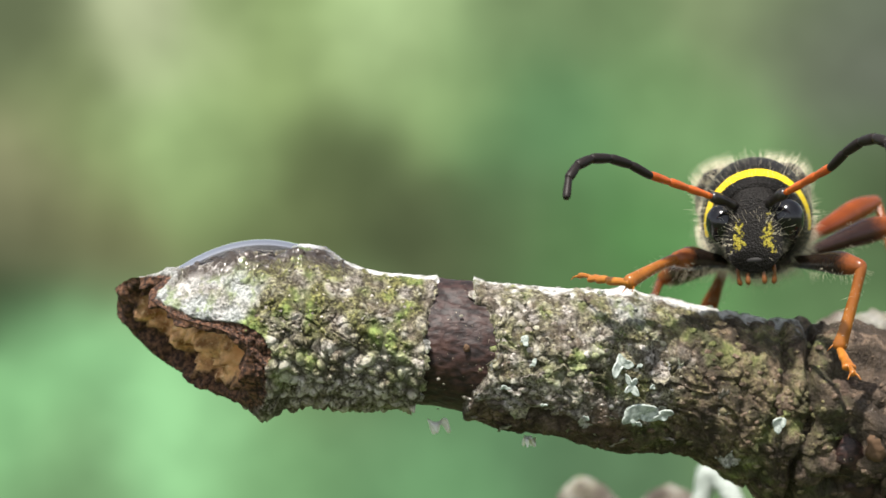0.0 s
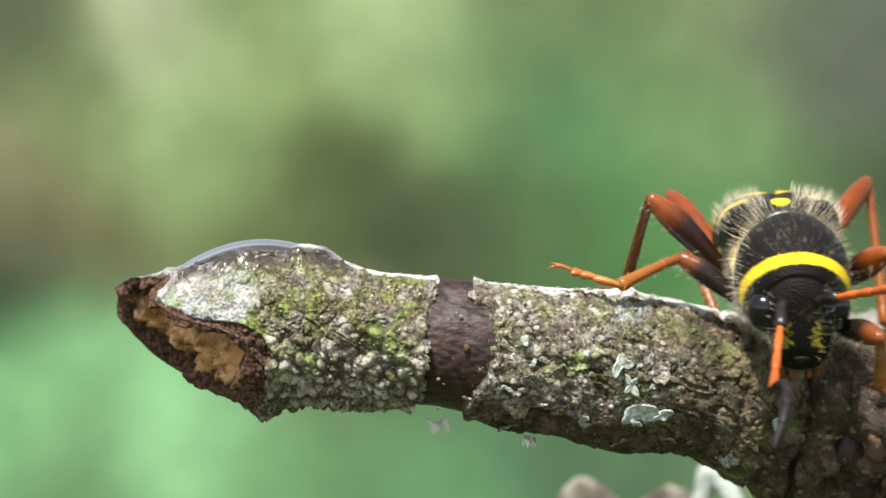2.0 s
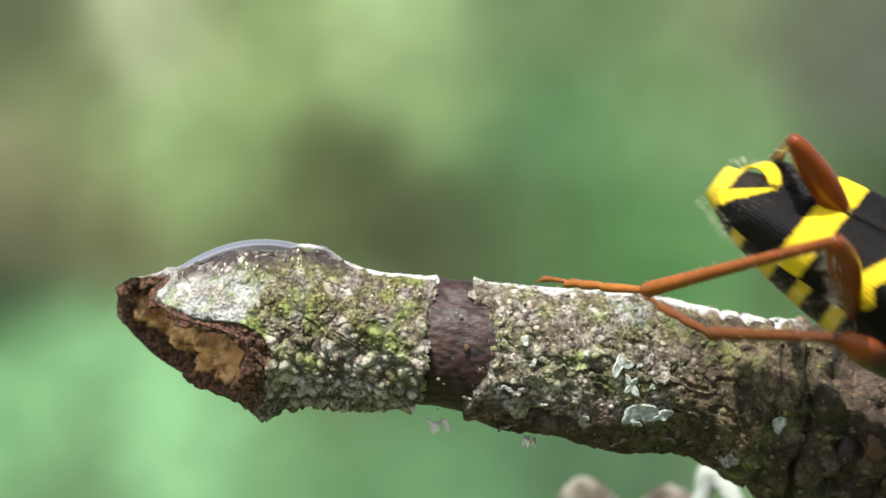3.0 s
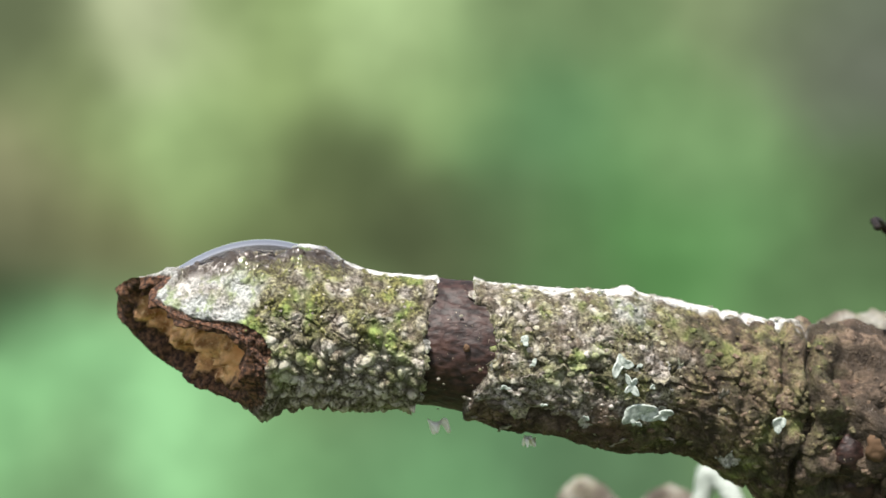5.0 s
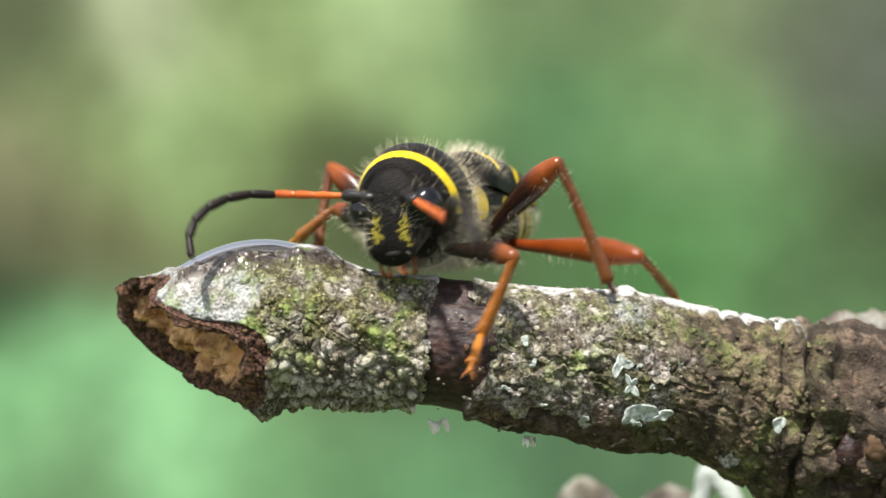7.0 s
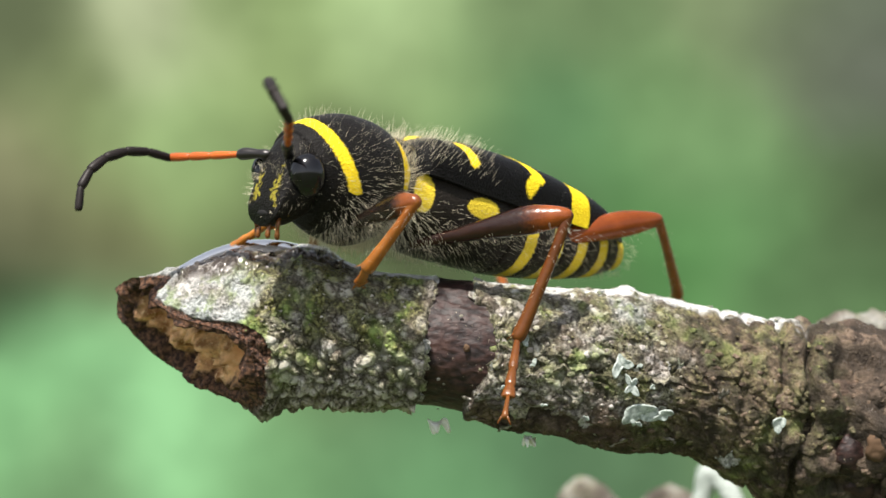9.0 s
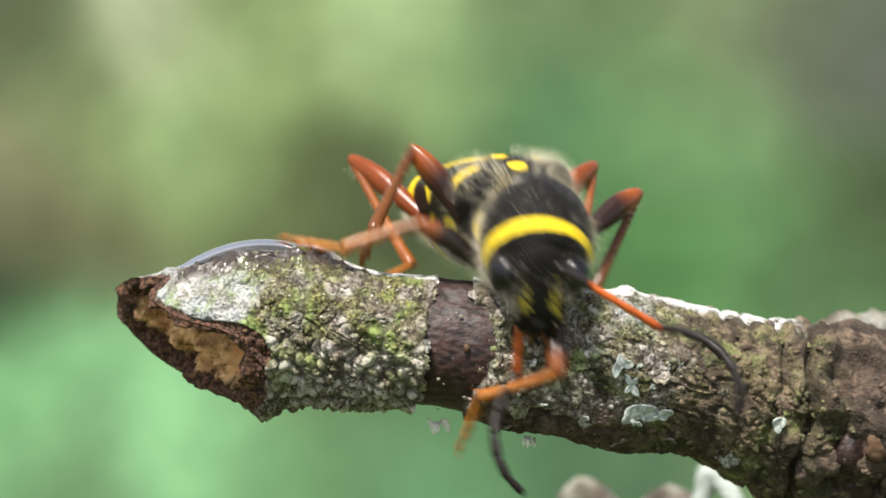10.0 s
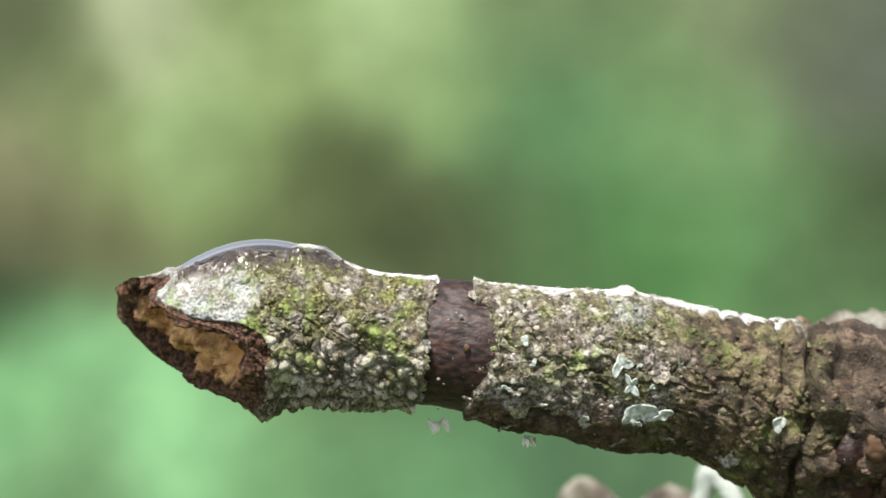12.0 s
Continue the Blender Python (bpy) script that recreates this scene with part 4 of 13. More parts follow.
def leg(parent, rank, side):
    """Thigh, shin and foot, each along x from its joint."""
    a, b, c = FEMUR[rank], TIBIA[rank], TARSUS[rank]
    fat = {"fore": 0.30, "mid": 0.36, "hind": 0.36}[rank]
    rows = smooth_stations([(-0.12, 0, 0, 0.10, 0.10), (0.0, 0, 0, 0.15, 0.15), (a * 0.25, 0, 0.0, 0.16, 0.17), (a * 0.5, 0, 0.03, fat * 0.72, fat * 0.75), (a * 0.75, 0, 0.05, fat * 0.82, fat),
                            (a * 0.92, 0, 0.02, fat * 0.66, fat * 0.75), (a, 0, 0, 0.16, 0.17), (a + 0.10, 0, 0, 0.08, 0.08)], 34)
    v, f = loft(rows, 18)
    thigh = part("femur", v, f, {"fore": THIGH_DARK, "mid": THIGH_MID, "hind": THIGH_RED}[rank], parent,
                 {"fore": "blackish-brown thigh with an orange knee", "mid": "dark red-brown thigh", "hind": "long orange-red thigh"}[rank])
    rows = smooth_stations([(-0.08, 0, 0, 0.09, 0.09), (0.06, 0, 0, 0.13, 0.14), (b * 0.3, 0, 0.03, 0.12, 0.13), (b * 0.8, 0, 0.02, 0.15, 0.16), (b * 0.97, 0, 0, 0.17, 0.18), (b + 0.05, 0, 0, 0.10, 0.10)], 26)
    v, f = loft(rows, 14)
    shin = part("tibia", v, f, SHINS[rank], parent, {"fore": "thin orange shin", "mid": "thin red-brown shin", "hind": "long thin orange shin"}[rank])
    for s in (1, -1):
        q, g = loft([(0, 0, 0, 0.03, 0.03), (0.24, 0, 0, 0.004, 0.004)], 6)
        t = pose(b * 0.97, 0.10 * s, -0.10, 0, 25, 16 * s)
        part("spur", [t @ Vector(p) for p in q], g, SHINS[rank], shin)
    # foot: long first joint, shorter second, a two-lobed third, slender claw joint
    foot, x = None, 0.0
    for share, w, h in ((0.40, 0.13, 0.10), (0.20, 0.15, 0.10), (0.14, 0.19, 0.09)):
        long = c * share
        v, f = loft(smooth_stations([(x - 0.06, 0, 0, 0.075, 0.07), (x + long * 0.3, 0, 0, w * 0.72, h * 0.9), (x + long * 0.85, 0, -0.02, w * 0.9, h), (x + long, 0, -0.02, w * 0.75, h * 0.7)], 9), 12, 2.3)
        if foot is None:
            foot = part("tarsus", v, f, FEET[rank], parent, "jointed foot with two claws")
        else:
            part("foot_joint", v, f, FEET[rank], foot)
        x += long
    v, f = loft(smooth_stations([(x - 0.05, 0, 0.01, 0.05, 0.05), (x + c * 0.15, 0, 0.03, 0.06, 0.06), (c * 0.97, 0, 0.01, 0.085, 0.08), (c, 0, 0, 0.05, 0.05)], 8), 10)
    part("claw_joint", v, f, FEET[rank], foot)
    for s in (1, -1):
        q, g = loft(smooth_stations([(0, 0, 0, 0.035, 0.035), (0.12, 0.05 * s, 0.0, 0.028, 0.028), (0.22, 0.11 * s, -0.07, 0.012, 0.012)], 7), 6)
        part("claw", [(p[0] + c * 0.96, p[1] + 0.04 * s, p[2]) for p in q], g, FEET[rank], foot)
    rnd = random.Random(len(rank) + side)
    spots = []
    for _ in range(90):
        x = rnd.uniform(0.2, a)
        g = rnd.uniform(3.4, 6.0)
        spots.append(((x, 0.26 * math.cos(g), 0.30 * math.sin(g)), (0.35, math.cos(g), math.sin(g)), rnd.uniform(0.15, 0.34)))
    v, f = hairs(spots, 0.0028, rnd)
    part("leg_hair", v, f, HAIR, thigh, "", None, "stuff")
    spots = []
    for _ in range(60):
        x = rnd.uniform(0.2, b)
        g = rnd.uniform(0, 6.3)
        spots.append(((x, 0.13 * math.cos(g), 0.13 * math.sin(g)), (0.8, math.cos(g), math.sin(g)), rnd.uniform(0.10, 0.22)))
    v, f = hairs(spots, 0.0028, rnd)
    part("leg_hair", v, f, HAIR, shin, "", None, "stuff")
    return thigh, shin, foot


THIGH_DARK = limb_material("fore thigh", (0.0158, 0.0108, 0.00792), (0.187, 0.054, 0.013), 2.25, 2.75)
THIGH_MID = limb_material("mid thigh", (0.0216, 0.00936, 0.00648), (0.216, 0.054, 0.0101), 2.9, 3.8)
THIGH_RED = limb_material("hind thigh", (0.15, 0.028, 0.005), (0.18, 0.040, 0.006), 0.5, 4.0)
SHINS = {"fore": limb_material("fore shin", (0.21, 0.068, 0.012), (0.28, 0.100, 0.017), 0.2, 1.6),
         "mid": limb_material("mid shin", (0.085, 0.026, 0.007), (0.125, 0.042, 0.009), 0.2, 2.6),
         "hind": limb_material("hind shin", (0.165, 0.045, 0.009), (0.23, 0.072, 0.013), 0.2, 3.4)}
FEET = {"fore": limb_material("fore foot", (0.371, 0.141, 0.0222), (0.29, 0.104, 0.0174), 0.3, 1.6),
        "mid": limb_material("mid foot", (0.115, 0.038, 0.009), (0.15, 0.052, 0.011), 0.3, 2.4),
        "hind": limb_material("hind foot", (0.307, 0.11, 0.0183), (0.226, 0.0783, 0.0143), 0.3, 2.8)}


def coat(parent, neck):
    """Pale upright hairs on the shield, shoulders, flanks and belly."""
    rnd = random.Random(11)
    spots = []
    for _ in range(8500):                      # neck shield, short above and long at the sides
        u, a = rnd.uniform(0.3, 2.8), rnd.uniform(0, 2 * math.pi)
        w = float(np.interp(u, (0.3, 0.9, 1.6, 2.2, 2.8), (1.08, 1.34, 1.42, 1.30, 1.06)))
        up = math.sin(a)
        if rnd.random() < (0.80 if up > 0.5 else 0.72 if up > -0.1 else 0.60 if up > -0.65 else 0.35):
            continue
        way = (rnd.uniform(-0.5, 0.5) + (u - 1.5) * 0.25, math.cos(a), math.sin(a))
        z = w * 1.07 * up
        long = rnd.uniform(0.04, 0.11) + (0.24 * rnd.random() ** 2 if up < 0.3 else 0) + (rnd.uniform(0.12, 0.34) if rnd.random() < 0.22 else 0)
        spots.append(((u + 0.30 * z * min(max((u - 0.3) / 2.4, 0), 1.1), w * math.cos(a), z - 0.04 * u), way, long))
    for _ in range(1300):                      # fringe below the neck
        u, a = rnd.uniform(0.3, 2.2), rnd.uniform(math.pi * 1.10, math.pi * 1.90)
        spots.append(((u, 1.25 * math.cos(a), 1.45 * math.sin(a)), (rnd.uniform(-0.4, 0.5), math.cos(a), math.sin(a) * 1.2), rnd.uniform(0.25, 0.60)))
    v, f = hairs(spots, 0.0033, rnd)
    part("neck_hair", v, f, HAIR, neck, "fine pale upright hairs", None, "stuff")
    spots = []
    for _ in range(700):                       # ruff between shield and wing cases
        a = rnd.uniform(-0.4, math.pi + 0.4)
        if abs(math.cos(a)) < 0.45 and rnd.random() < 0.75:
            continue
        spots.append(((rnd.uniform(-0.15, 0.4), 1.14 * math.cos(a), 1.22 * math.sin(a)), (rnd.uniform(-0.4, 0.4), math.cos(a), math.sin(a)), rnd.uniform(0.25, 0.65)))
    for _ in range(2200):                      # flanks and belly
        x, a = rnd.uniform(-7.6, 0.4), rnd.uniform(math.pi * 0.94, math.pi * 2.06)
        q = min(max((-x - 2.9) / 5.4, 0), 1)
        w, h = 1.54 - 1.02 * q ** 2.2, 1.10 - 0.65 * q ** 1.8
        spots.append(((x, w * math.cos(a), -0.46 + h * 1.12 * math.sin(a)), (-0.45, math.cos(a), math.sin(a)), rnd.uniform(0.06, 0.20)))
    for _ in range(700):                       # root of the wing cases
        u, v, s = 0.03 + 0.9 * rnd.uniform(0.0, 0.42) ** 1.4, 0.12 + rnd.uniform(0, 1) ** 1.3 * 0.8, rnd.choice((1, -1))
        x, y, z, _ = case_point(u, v, s)
        spots.append(((x, y, z), (-0.25, y * 0.7, 1.2), rnd.uniform(0.18, 0.50)))
    for _ in range(700):                       # long fringe below the breast
        x, a = rnd.uniform(-1.2, 0.6), rnd.uniform(math.pi * 1.10, math.pi * 1.90)
        spots.append(((x, 1.3 * math.cos(a), -0.2 + 1.25 * math.sin(a)), (rnd.uniform(-0.4, 0.5), math.cos(a), math.sin(a) * 1.2), rnd.uniform(0.25, 0.60)))
    for _ in range(150):                       # tip
        u, v, s = rnd.uniform(0.9, 1.0), rnd.uniform(0, 1), rnd.choice((1, -1))
        x, y, z, _ = case_point(u, v, s)
        spots.append(((x, y, z), (-0.9, y * 0.6, 0.2), rnd.uniform(0.08, 0.20)))
    for _ in range(700):                      # short lying hairs all over the wing cases
        u, v, s = rnd.uniform(0.1, 0.98), rnd.uniform(0, 1), rnd.choice((1, -1))
        x, y, z, _ = case_point(u, v, s)
        spots.append(((x, y, z), (-1.0, y * 0.35, 0.35), rnd.uniform(0.06, 0.13)))
    v, f = hairs(spots, 0.0033, rnd)
    part("hair_coat", v, f, HAIR, parent, "fine pale upright hairs", None, "stuff")
    spots = []
    for _ in range(700):                       # face and cheeks
        x, a = rnd.uniform(2.7, 3.72), rnd.uniform(0, 2 * math.pi)
        w = float(np.interp(x, (2.7, 3.25, 3.5, 3.72), (0.92, 0.84, 0.70, 0.5)))
        z0 = float(np.interp(x, (2.7, 3.25, 3.5, 3.72), (-0.13, -0.26, -0.43, -0.72)))
        spots.append(((x, w * math.cos(a), z0 + w * math.sin(a)), (0.5, math.cos(a), math.sin(a)), rnd.uniform(0.08, 0.26) * (1.4 if abs(math.cos(a)) > 0.6 else 0.45)))
    return spots


SHAPE[0] = full_grown
BEETLE = new("wasp_beetle")
tagged(BEETLE, "black and yellow wasp beetle with orange legs walking on the twig", "beetle")
for s in (1, -1):
    wing_case(BEETLE, s)
NECK = shield(BEETLE)
trunk(BEETLE)
SKULL = head(BEETLE)
FACE_SPOTS = coat(BEETLE, NECK)
v, f = hairs(FACE_SPOTS, 0.0034, random.Random(3))
part("face_hair", v, f, HAIR, SKULL, "", None, "stuff")
LEGS = {(rank, s): leg(BEETLE, rank, s) for rank in ("fore", "mid", "hind") for s in (1, -1)}
FEELERS = {s: antenna(BEETLE, s) for s in (1, -1)}


def P(x, y, z, *turn):
    """A pose from millimetres and degrees."""
    return pose(x * MM, y * MM, z * MM, *turn)


def motions():
    walk(BEETLE, [
        (0,P(8.99,2.61,1.01,4.2,1.8,-100.8)), (.1,P(9.1,2.67,.98,2.7,-.8,-101.7)), (.2,P(9.17,2.73,1.02,-.1,-3.6,-102.2)),
        (.3,P(9.21,2.77,1.1,-3.4,-6.2,-102.7)), (.4,P(9.22,2.77,1.14,-6.5,-8.4,-103.5)), (.5,P(9.22,2.72,1.11,-8.7,-10.4,-104.5)),
        (.6,P(8.91,2.6,1.06,-8.8,-9.1,-106.9)), (.7,P(8.53,2.41,.91,-8.8,-8.6,-113)), (.8,P(8.15,2.22,.73,-9.1,-8.4,-120.2)),
        (.9,P(7.83,2.09,.58,-9.4,-8,-126.2)), (1,P(7.63,2.06,.53,-9.5,-7.1,-128.5)), (1.1,P(7.66,1.95,.49,-8,-2.7,-124.2)),
        (1.2,P(7.7,1.7,.43,-6.3,1.9,-119.9)), (1.3,P(7.72,1.07,.14,-9.9,-.4,-120.1)), (1.4,P(7.81,.41,-.25,-13.5,-2.8,-120.1)),
        (1.5,P(8.24,-0,-.43,-14.8,-.5,-120.4)), (1.6,P(8.45,.25,-.85,-6.8,.7,-117.3)), (1.7,P(8.62,.58,-.67,-5.4,5.3,-114.4)),
        (1.8,P(8.79,.86,-.48,-4.4,8.8,-110.6)), (1.9,P(9.14,.9,-.29,0,7.9,-102.9)), (2,P(9.42,.62,-.15,3.7,7.6,-95.2)),
        (2.1,P(9.72,.97,-.39,3.9,12.6,-89.5)), (2.2,P(10.03,1.63,-.66,5,18.5,-83.3)), (2.3,P(10.12,1.01,-.78,10.3,21.3,-73.7)),
        (2.4,P(10.5,.19,-.9,16.8,22,-60.1)), (2.5,P(10.99,-.42,-1.01,19.7,22.1,-49.6)), (2.6,P(11.44,-1.15,-1.2,23.2,24.2,-42.9)),
        (2.7,P(11.86,-2.34,-1.52,27.8,27.6,-36.8)), (2.8,P(12.27,-3.68,-1.9,33.3,31.2,-30.6)), (2.9,P(12.71,-4.87,-2.3,38.9,34.3,-23.8)),
        (3,P(13.18,-5.59,-2.72,43.8,36.4,-16.4)), (3.1,P(13.92,-5.03,-3.88,38.7,38.9,-10.5)), (3.2,P(14.72,-4.32,-4.92,30.6,40.2,-7.9)),
        (3.3,P(15.57,-3.93,-4.86,26.7,36.2,-8.3)), (3.6,P(18.48,-2.87,-4.2,16.6,20.2,-7.5)), (3.9,P(21.97,-1.52,-1.9,2,1.8,10.8)),
        (4.2,P(22.86,.22,-1.6,2.9,2.5,57.7)), (4.5,P(22.79,2.07,-1.66,14.7,7.2,116.8)), (4.8,P(21,3.5,-2.2,35,10,165)),
        (5.1,P(19.29,4.16,-2.83,47.7,8.3,178)), (5.4,P(15.8,4.5,-3.2,52,8,-178)), (5.5,P(12.8,4.6,-3.4,55,8,-178)),
        (5.6,P(10.66,4.7,-3.86,62.5,6.2,-177.2)), (5.7,P(8.8,4.8,-4.5,68,2,-176)), (5.8,P(7,4.9,-5.2,66,-8,-170)),
        (5.9,P(6.57,4.9,-6.13,58.3,-24,-160.4)), (6,P(6.2,4.9,-6.7,48,-38,-148)), (6.1,P(5.05,4.73,-6.39,43,-47.2,-138.1)),
        (6.2,P(3.5,4.4,-5.65,37,-55.2,-126.9)), (6.3,P(2.68,4.14,-4.75,30.5,-58.3,-116.9)), (6.4,P(2.61,4.04,-3.52,29.3,-50.6,-112.4)),
        (6.5,P(2.58,3.95,-2,27.5,-40.5,-107.6)), (6.6,P(3.18,3.78,-.41,17.1,-33.4,-98.6)), (6.7,P(2.96,3.73,.36,17.8,-26.6,-98.9)),
        (6.8,P(2.6,3.09,1.86,3.9,-22.3,-94.5)), (6.9,P(1.03,2.29,1.54,6.3,-10.1,-100.8)), (7,P(-.29,1.6,1.23,7.4,1.7,-107.8)),
        (7.1,P(-.23,.39,1.36,-2.6,-1.9,-114.4)), (7.2,P(-.18,-.6,1.48,-8.8,-8.1,-120.2)), (7.3,P(-.22,-.59,1.49,-8.5,-7.9,-122.2)),
        (7.5,P(-.44,-.5,1.51,-5.7,-7.3,-126)), (7.7,P(-.71,-.41,1.52,-2.6,-6.8,-129.3)), (7.9,P(-.88,-.33,1.54,-1.5,-6.6,-132.6)),
        (8.1,P(-1.04,-.25,1.54,-.6,-6.8,-136.5)), (8.3,P(-1.19,-.19,1.54,.2,-7.1,-140.2)), (8.5,P(-1.3,-.13,1.56,.6,-7.5,-143.4)),
        (8.7,P(-1.37,-.1,1.55,.4,-7.7,-145.3)), (8.8,P(-1.38,-.08,1.56,0,-7.8,-145.6)), (8.9,P(-1.43,-.25,1.59,-.9,-8.1,-147)),
        (9,P(-1.42,-.64,1.64,-2.6,-8.2,-145.6)), (9.1,P(-1.27,-.93,1.66,-3.8,-7.7,-139.8)), (9.2,P(-1.09,-.95,1.7,-5,-7.3,-136.5)),
        (9.3,P(-.95,-.75,1.75,-7,-7.3,-135.5)), (9.4,P(-.77,-.49,1.84,-10.5,-7.4,-134.3)), (9.5,P(-.16,.4,1.93,-21.8,-4.5,-131)),
        (9.6,P(-.06,.93,2.15,-18.7,.1,-113.7)), (9.7,P(.07,1.2,2.33,-12.4,2.4,-93.6)), (9.8,P(.55,1.11,2.14,-5.4,2.7,-84.3)),
        (9.9,P(1.45,.84,1.58,2.4,4.1,-76.4)), (10,P(2.37,.41,.84,9.3,8,-68.8)), (10.1,P(3.09,-2.32,-.62,9,30.8,-60.6)),
        (10.2,P(3.87,-5.19,-2.04,18.4,51.4,-45.8)), (10.3,P(4.76,-5.32,-2.48,31.2,52.1,-33.9)), (10.4,P(5.64,-5.44,-2.92,43.9,51.1,-22.2)),
        (10.5,P(6.53,-5.56,-3.36,55.6,48.5,-11.4)), (10.6,P(7.31,-4.56,-3.69,73,48.2,7.5)), (10.7,P(8.1,-3.56,-4.02,88.7,44.4,24.8)),
        (10.8,P(8.88,-2.57,-4.35,101.2,37.7,38.9)), (10.9,P(9.54,-2.6,-5.15,102.4,32.3,40.7)), (11,P(10.19,-2.62,-5.94,103.3,26.9,42.2)),
        (11.1,P(10.75,-2.47,-5.86,100.8,25.8,38)), (11.2,P(11.31,-2.32,-5.78,98.4,24.5,33.8)), (11.3,P(12.32,-2.57,-6.05,94.9,25.5,25.1)),
        (11.4,P(13.33,-2.83,-6.31,91.2,26,16.3)), (11.5,P(14.35,-3.08,-6.58,87.5,26.1,7.5)), (11.6,P(15.05,-3.08,-8.88,87.5,26.1,7.5)),
        (11.7,P(15.33,-3.08,-8.78,87.5,26.1,7.5)), (11.8,P(15.65,-3.08,-8.68,87.5,26.1,7.5)), (12,P(19.15,-2.48,-11.08,87.5,26.1,7.5))])
    walk(NECK, [
        (0,P(-0,-0,.01,0,1,.3)), (.1,P(-0,.01,.01,-.2,2.1,-1.7)), (.2,P(-.01,.03,.02,-.7,3.9,-4.6)),
        (.3,P(-.01,.04,.03,-1.4,5.8,-7.9)), (.4,P(-.01,.06,.04,-2,7.5,-11)), (.5,P(-0,.07,.05,-2.6,8.6,-13)),
        (.6,P(-.01,.05,.04,-1.8,6.7,-10)), (.7,P(-.01,.03,.02,-.9,3.8,-5.5)), (.8,P(-0,0,0,-.1,.5,-.7)),
        (.9,P(.01,-.02,-.01,.4,-2.5,3.6)), (1,P(.01,-.03,-.02,.6,-4.5,6.6)), (1.1,P(.01,-.03,-.03,.4,-5.7,5.3)),
        (1.2,P(.02,-.02,-.04,.3,-7.5,3.4)), (1.3,P(.02,-.01,-.05,.2,-9.5,1.3)), (1.4,P(.03,0,-.06,.2,-11.3,-.7)),
        (1.5,P(.03,.01,-.07,.2,-12.6,-2)), (1.6,P(.02,.01,-.05,.1,-8.3,-2.1)), (1.7,P(0,.01,-.01,-.2,-2,-2.2)),
        (1.8,P(-.01,.01,.03,-.5,5,-2.5)), (1.9,P(-.01,.01,.06,-.8,11.3,-2.7)), (2,P(-.02,.02,.09,-1,15.5,-2.9)),
        (2.1,P(-.01,.04,.08,1.8,13.9,-6.2)), (2.2,P(-.01,.06,.07,4.7,12.5,-9.5)), (2.3,P(-.01,.06,.06,.2,9.6,-10.2)),
        (2.4,P(-0,.05,.03,-5.8,5.6,-10.9)), (2.5,P(-0,.04,.02,-10.1,2.7,-11.1)), (2.6,P(-0,.04,.01,-8.5,2.4,-9.4)),
        (2.7,P(-0,.03,.01,-6.2,1.9,-6.9)), (2.8,P(-0,.02,.01,-3.7,1.2,-4.1)), (2.9,P(-0,.01,0,-1.5,.5,-1.7)),
        (3,P(0,0,0,0,-0,0)), (3.1,P(0,0,0,0,-0,0)), (3.2,P(0,0,0,0,-0,0)),
        (3.3,P(0,0,0,0,-0,0)), (3.6,P(0,0,0,0,-0,0)), (3.9,P(0,0,0,0,-0,0)),
        (4.2,P(0,0,0,0,-0,0)), (4.5,P(0,0,0,0,-0,0)), (4.8,P(0,0,0,0,-0,0)),
        (5.1,P(0,0,0,0,-0,0)), (5.4,P(0,0,0,0,-0,0)), (5.5,P(0,0,0,0,-0,0)),
        (5.6,P(0,0,0,0,-0,0)), (5.7,P(0,0,0,0,-0,0)), (5.8,P(0,0,0,0,-0,0)),
        (5.9,P(0,0,0,0,-0,0)), (6,P(0,0,0,0,-0,0)), (6.1,P(0,0,0,0,-0,0)),
        (6.2,P(0,0,0,0,-0,0)), (6.3,P(0,0,0,0,-0,0)), (6.4,P(0,0,0,0,-0,0)),
        (6.5,P(0,0,0,0,-0,0)), (6.6,P(0,0,0,0,-0,0)), (6.7,P(0,0,0,0,-0,0)),
        (6.8,P(0,-0,-.01,-.5,-.9,.7)), (6.9,P(0,-.01,-.01,-1.1,-2.2,1.7)), (7,P(.01,-.02,-.02,-1.6,-3.1,2.5)),
        (7.1,P(-0,-.04,.01,-3.7,2.1,6.6)), (7.2,P(-0,-.07,.04,-5.5,7.4,10.6)), (7.3,P(-0,-.07,.04,-5.2,7.2,10.5)),
        (7.5,P(-0,-.07,.04,-4.6,6.4,10.4)), (7.7,P(-0,-.07,.03,-3.8,5.5,10.3)), (7.9,P(-0,-.06,.03,-2.8,4.4,10.1)),
        (8.1,P(-0,-.06,.02,-1.9,3.3,10)), (8.3,P(0,-.06,.01,-1,2.3,9.8)), (8.5,P(0,-.05,.01,-.1,1.3,9.6)),
        (8.7,P(0,-.05,0,.5,.6,9.4)), (8.8,P(0,-.05,0,.7,.4,9.4)), (8.9,P(0,-.05,0,.5,.2,9.7)),
        (9,P(0,-.05,-0,.3,-0,9.9)), (9.1,P(.01,-.06,-0,.2,-.1,10.2)), (9.2,P(.01,-.06,-0,0,-.3,10.7)),
        (9.3,P(.01,-.06,-0,-.2,-.4,11.2)), (9.4,P(.01,-.07,-0,-.3,-.6,11.7)), (9.5,P(.01,-.07,-0,-.4,-.7,12)),
        (9.6,P(-0,-.04,.01,-.9,1.8,6.8)), (9.7,P(-.01,0,.03,-1.9,5.4,-.9)), (9.8,P(-.01,.05,.05,-3.7,9.1,-9.5)),
        (9.9,P(-0,.09,.07,-5.7,12.3,-17.4)), (10,P(.01,.12,.08,-7.4,14.3,-23)), (10.1,P(.02,.12,.03,7.7,4.4,-19.9)),
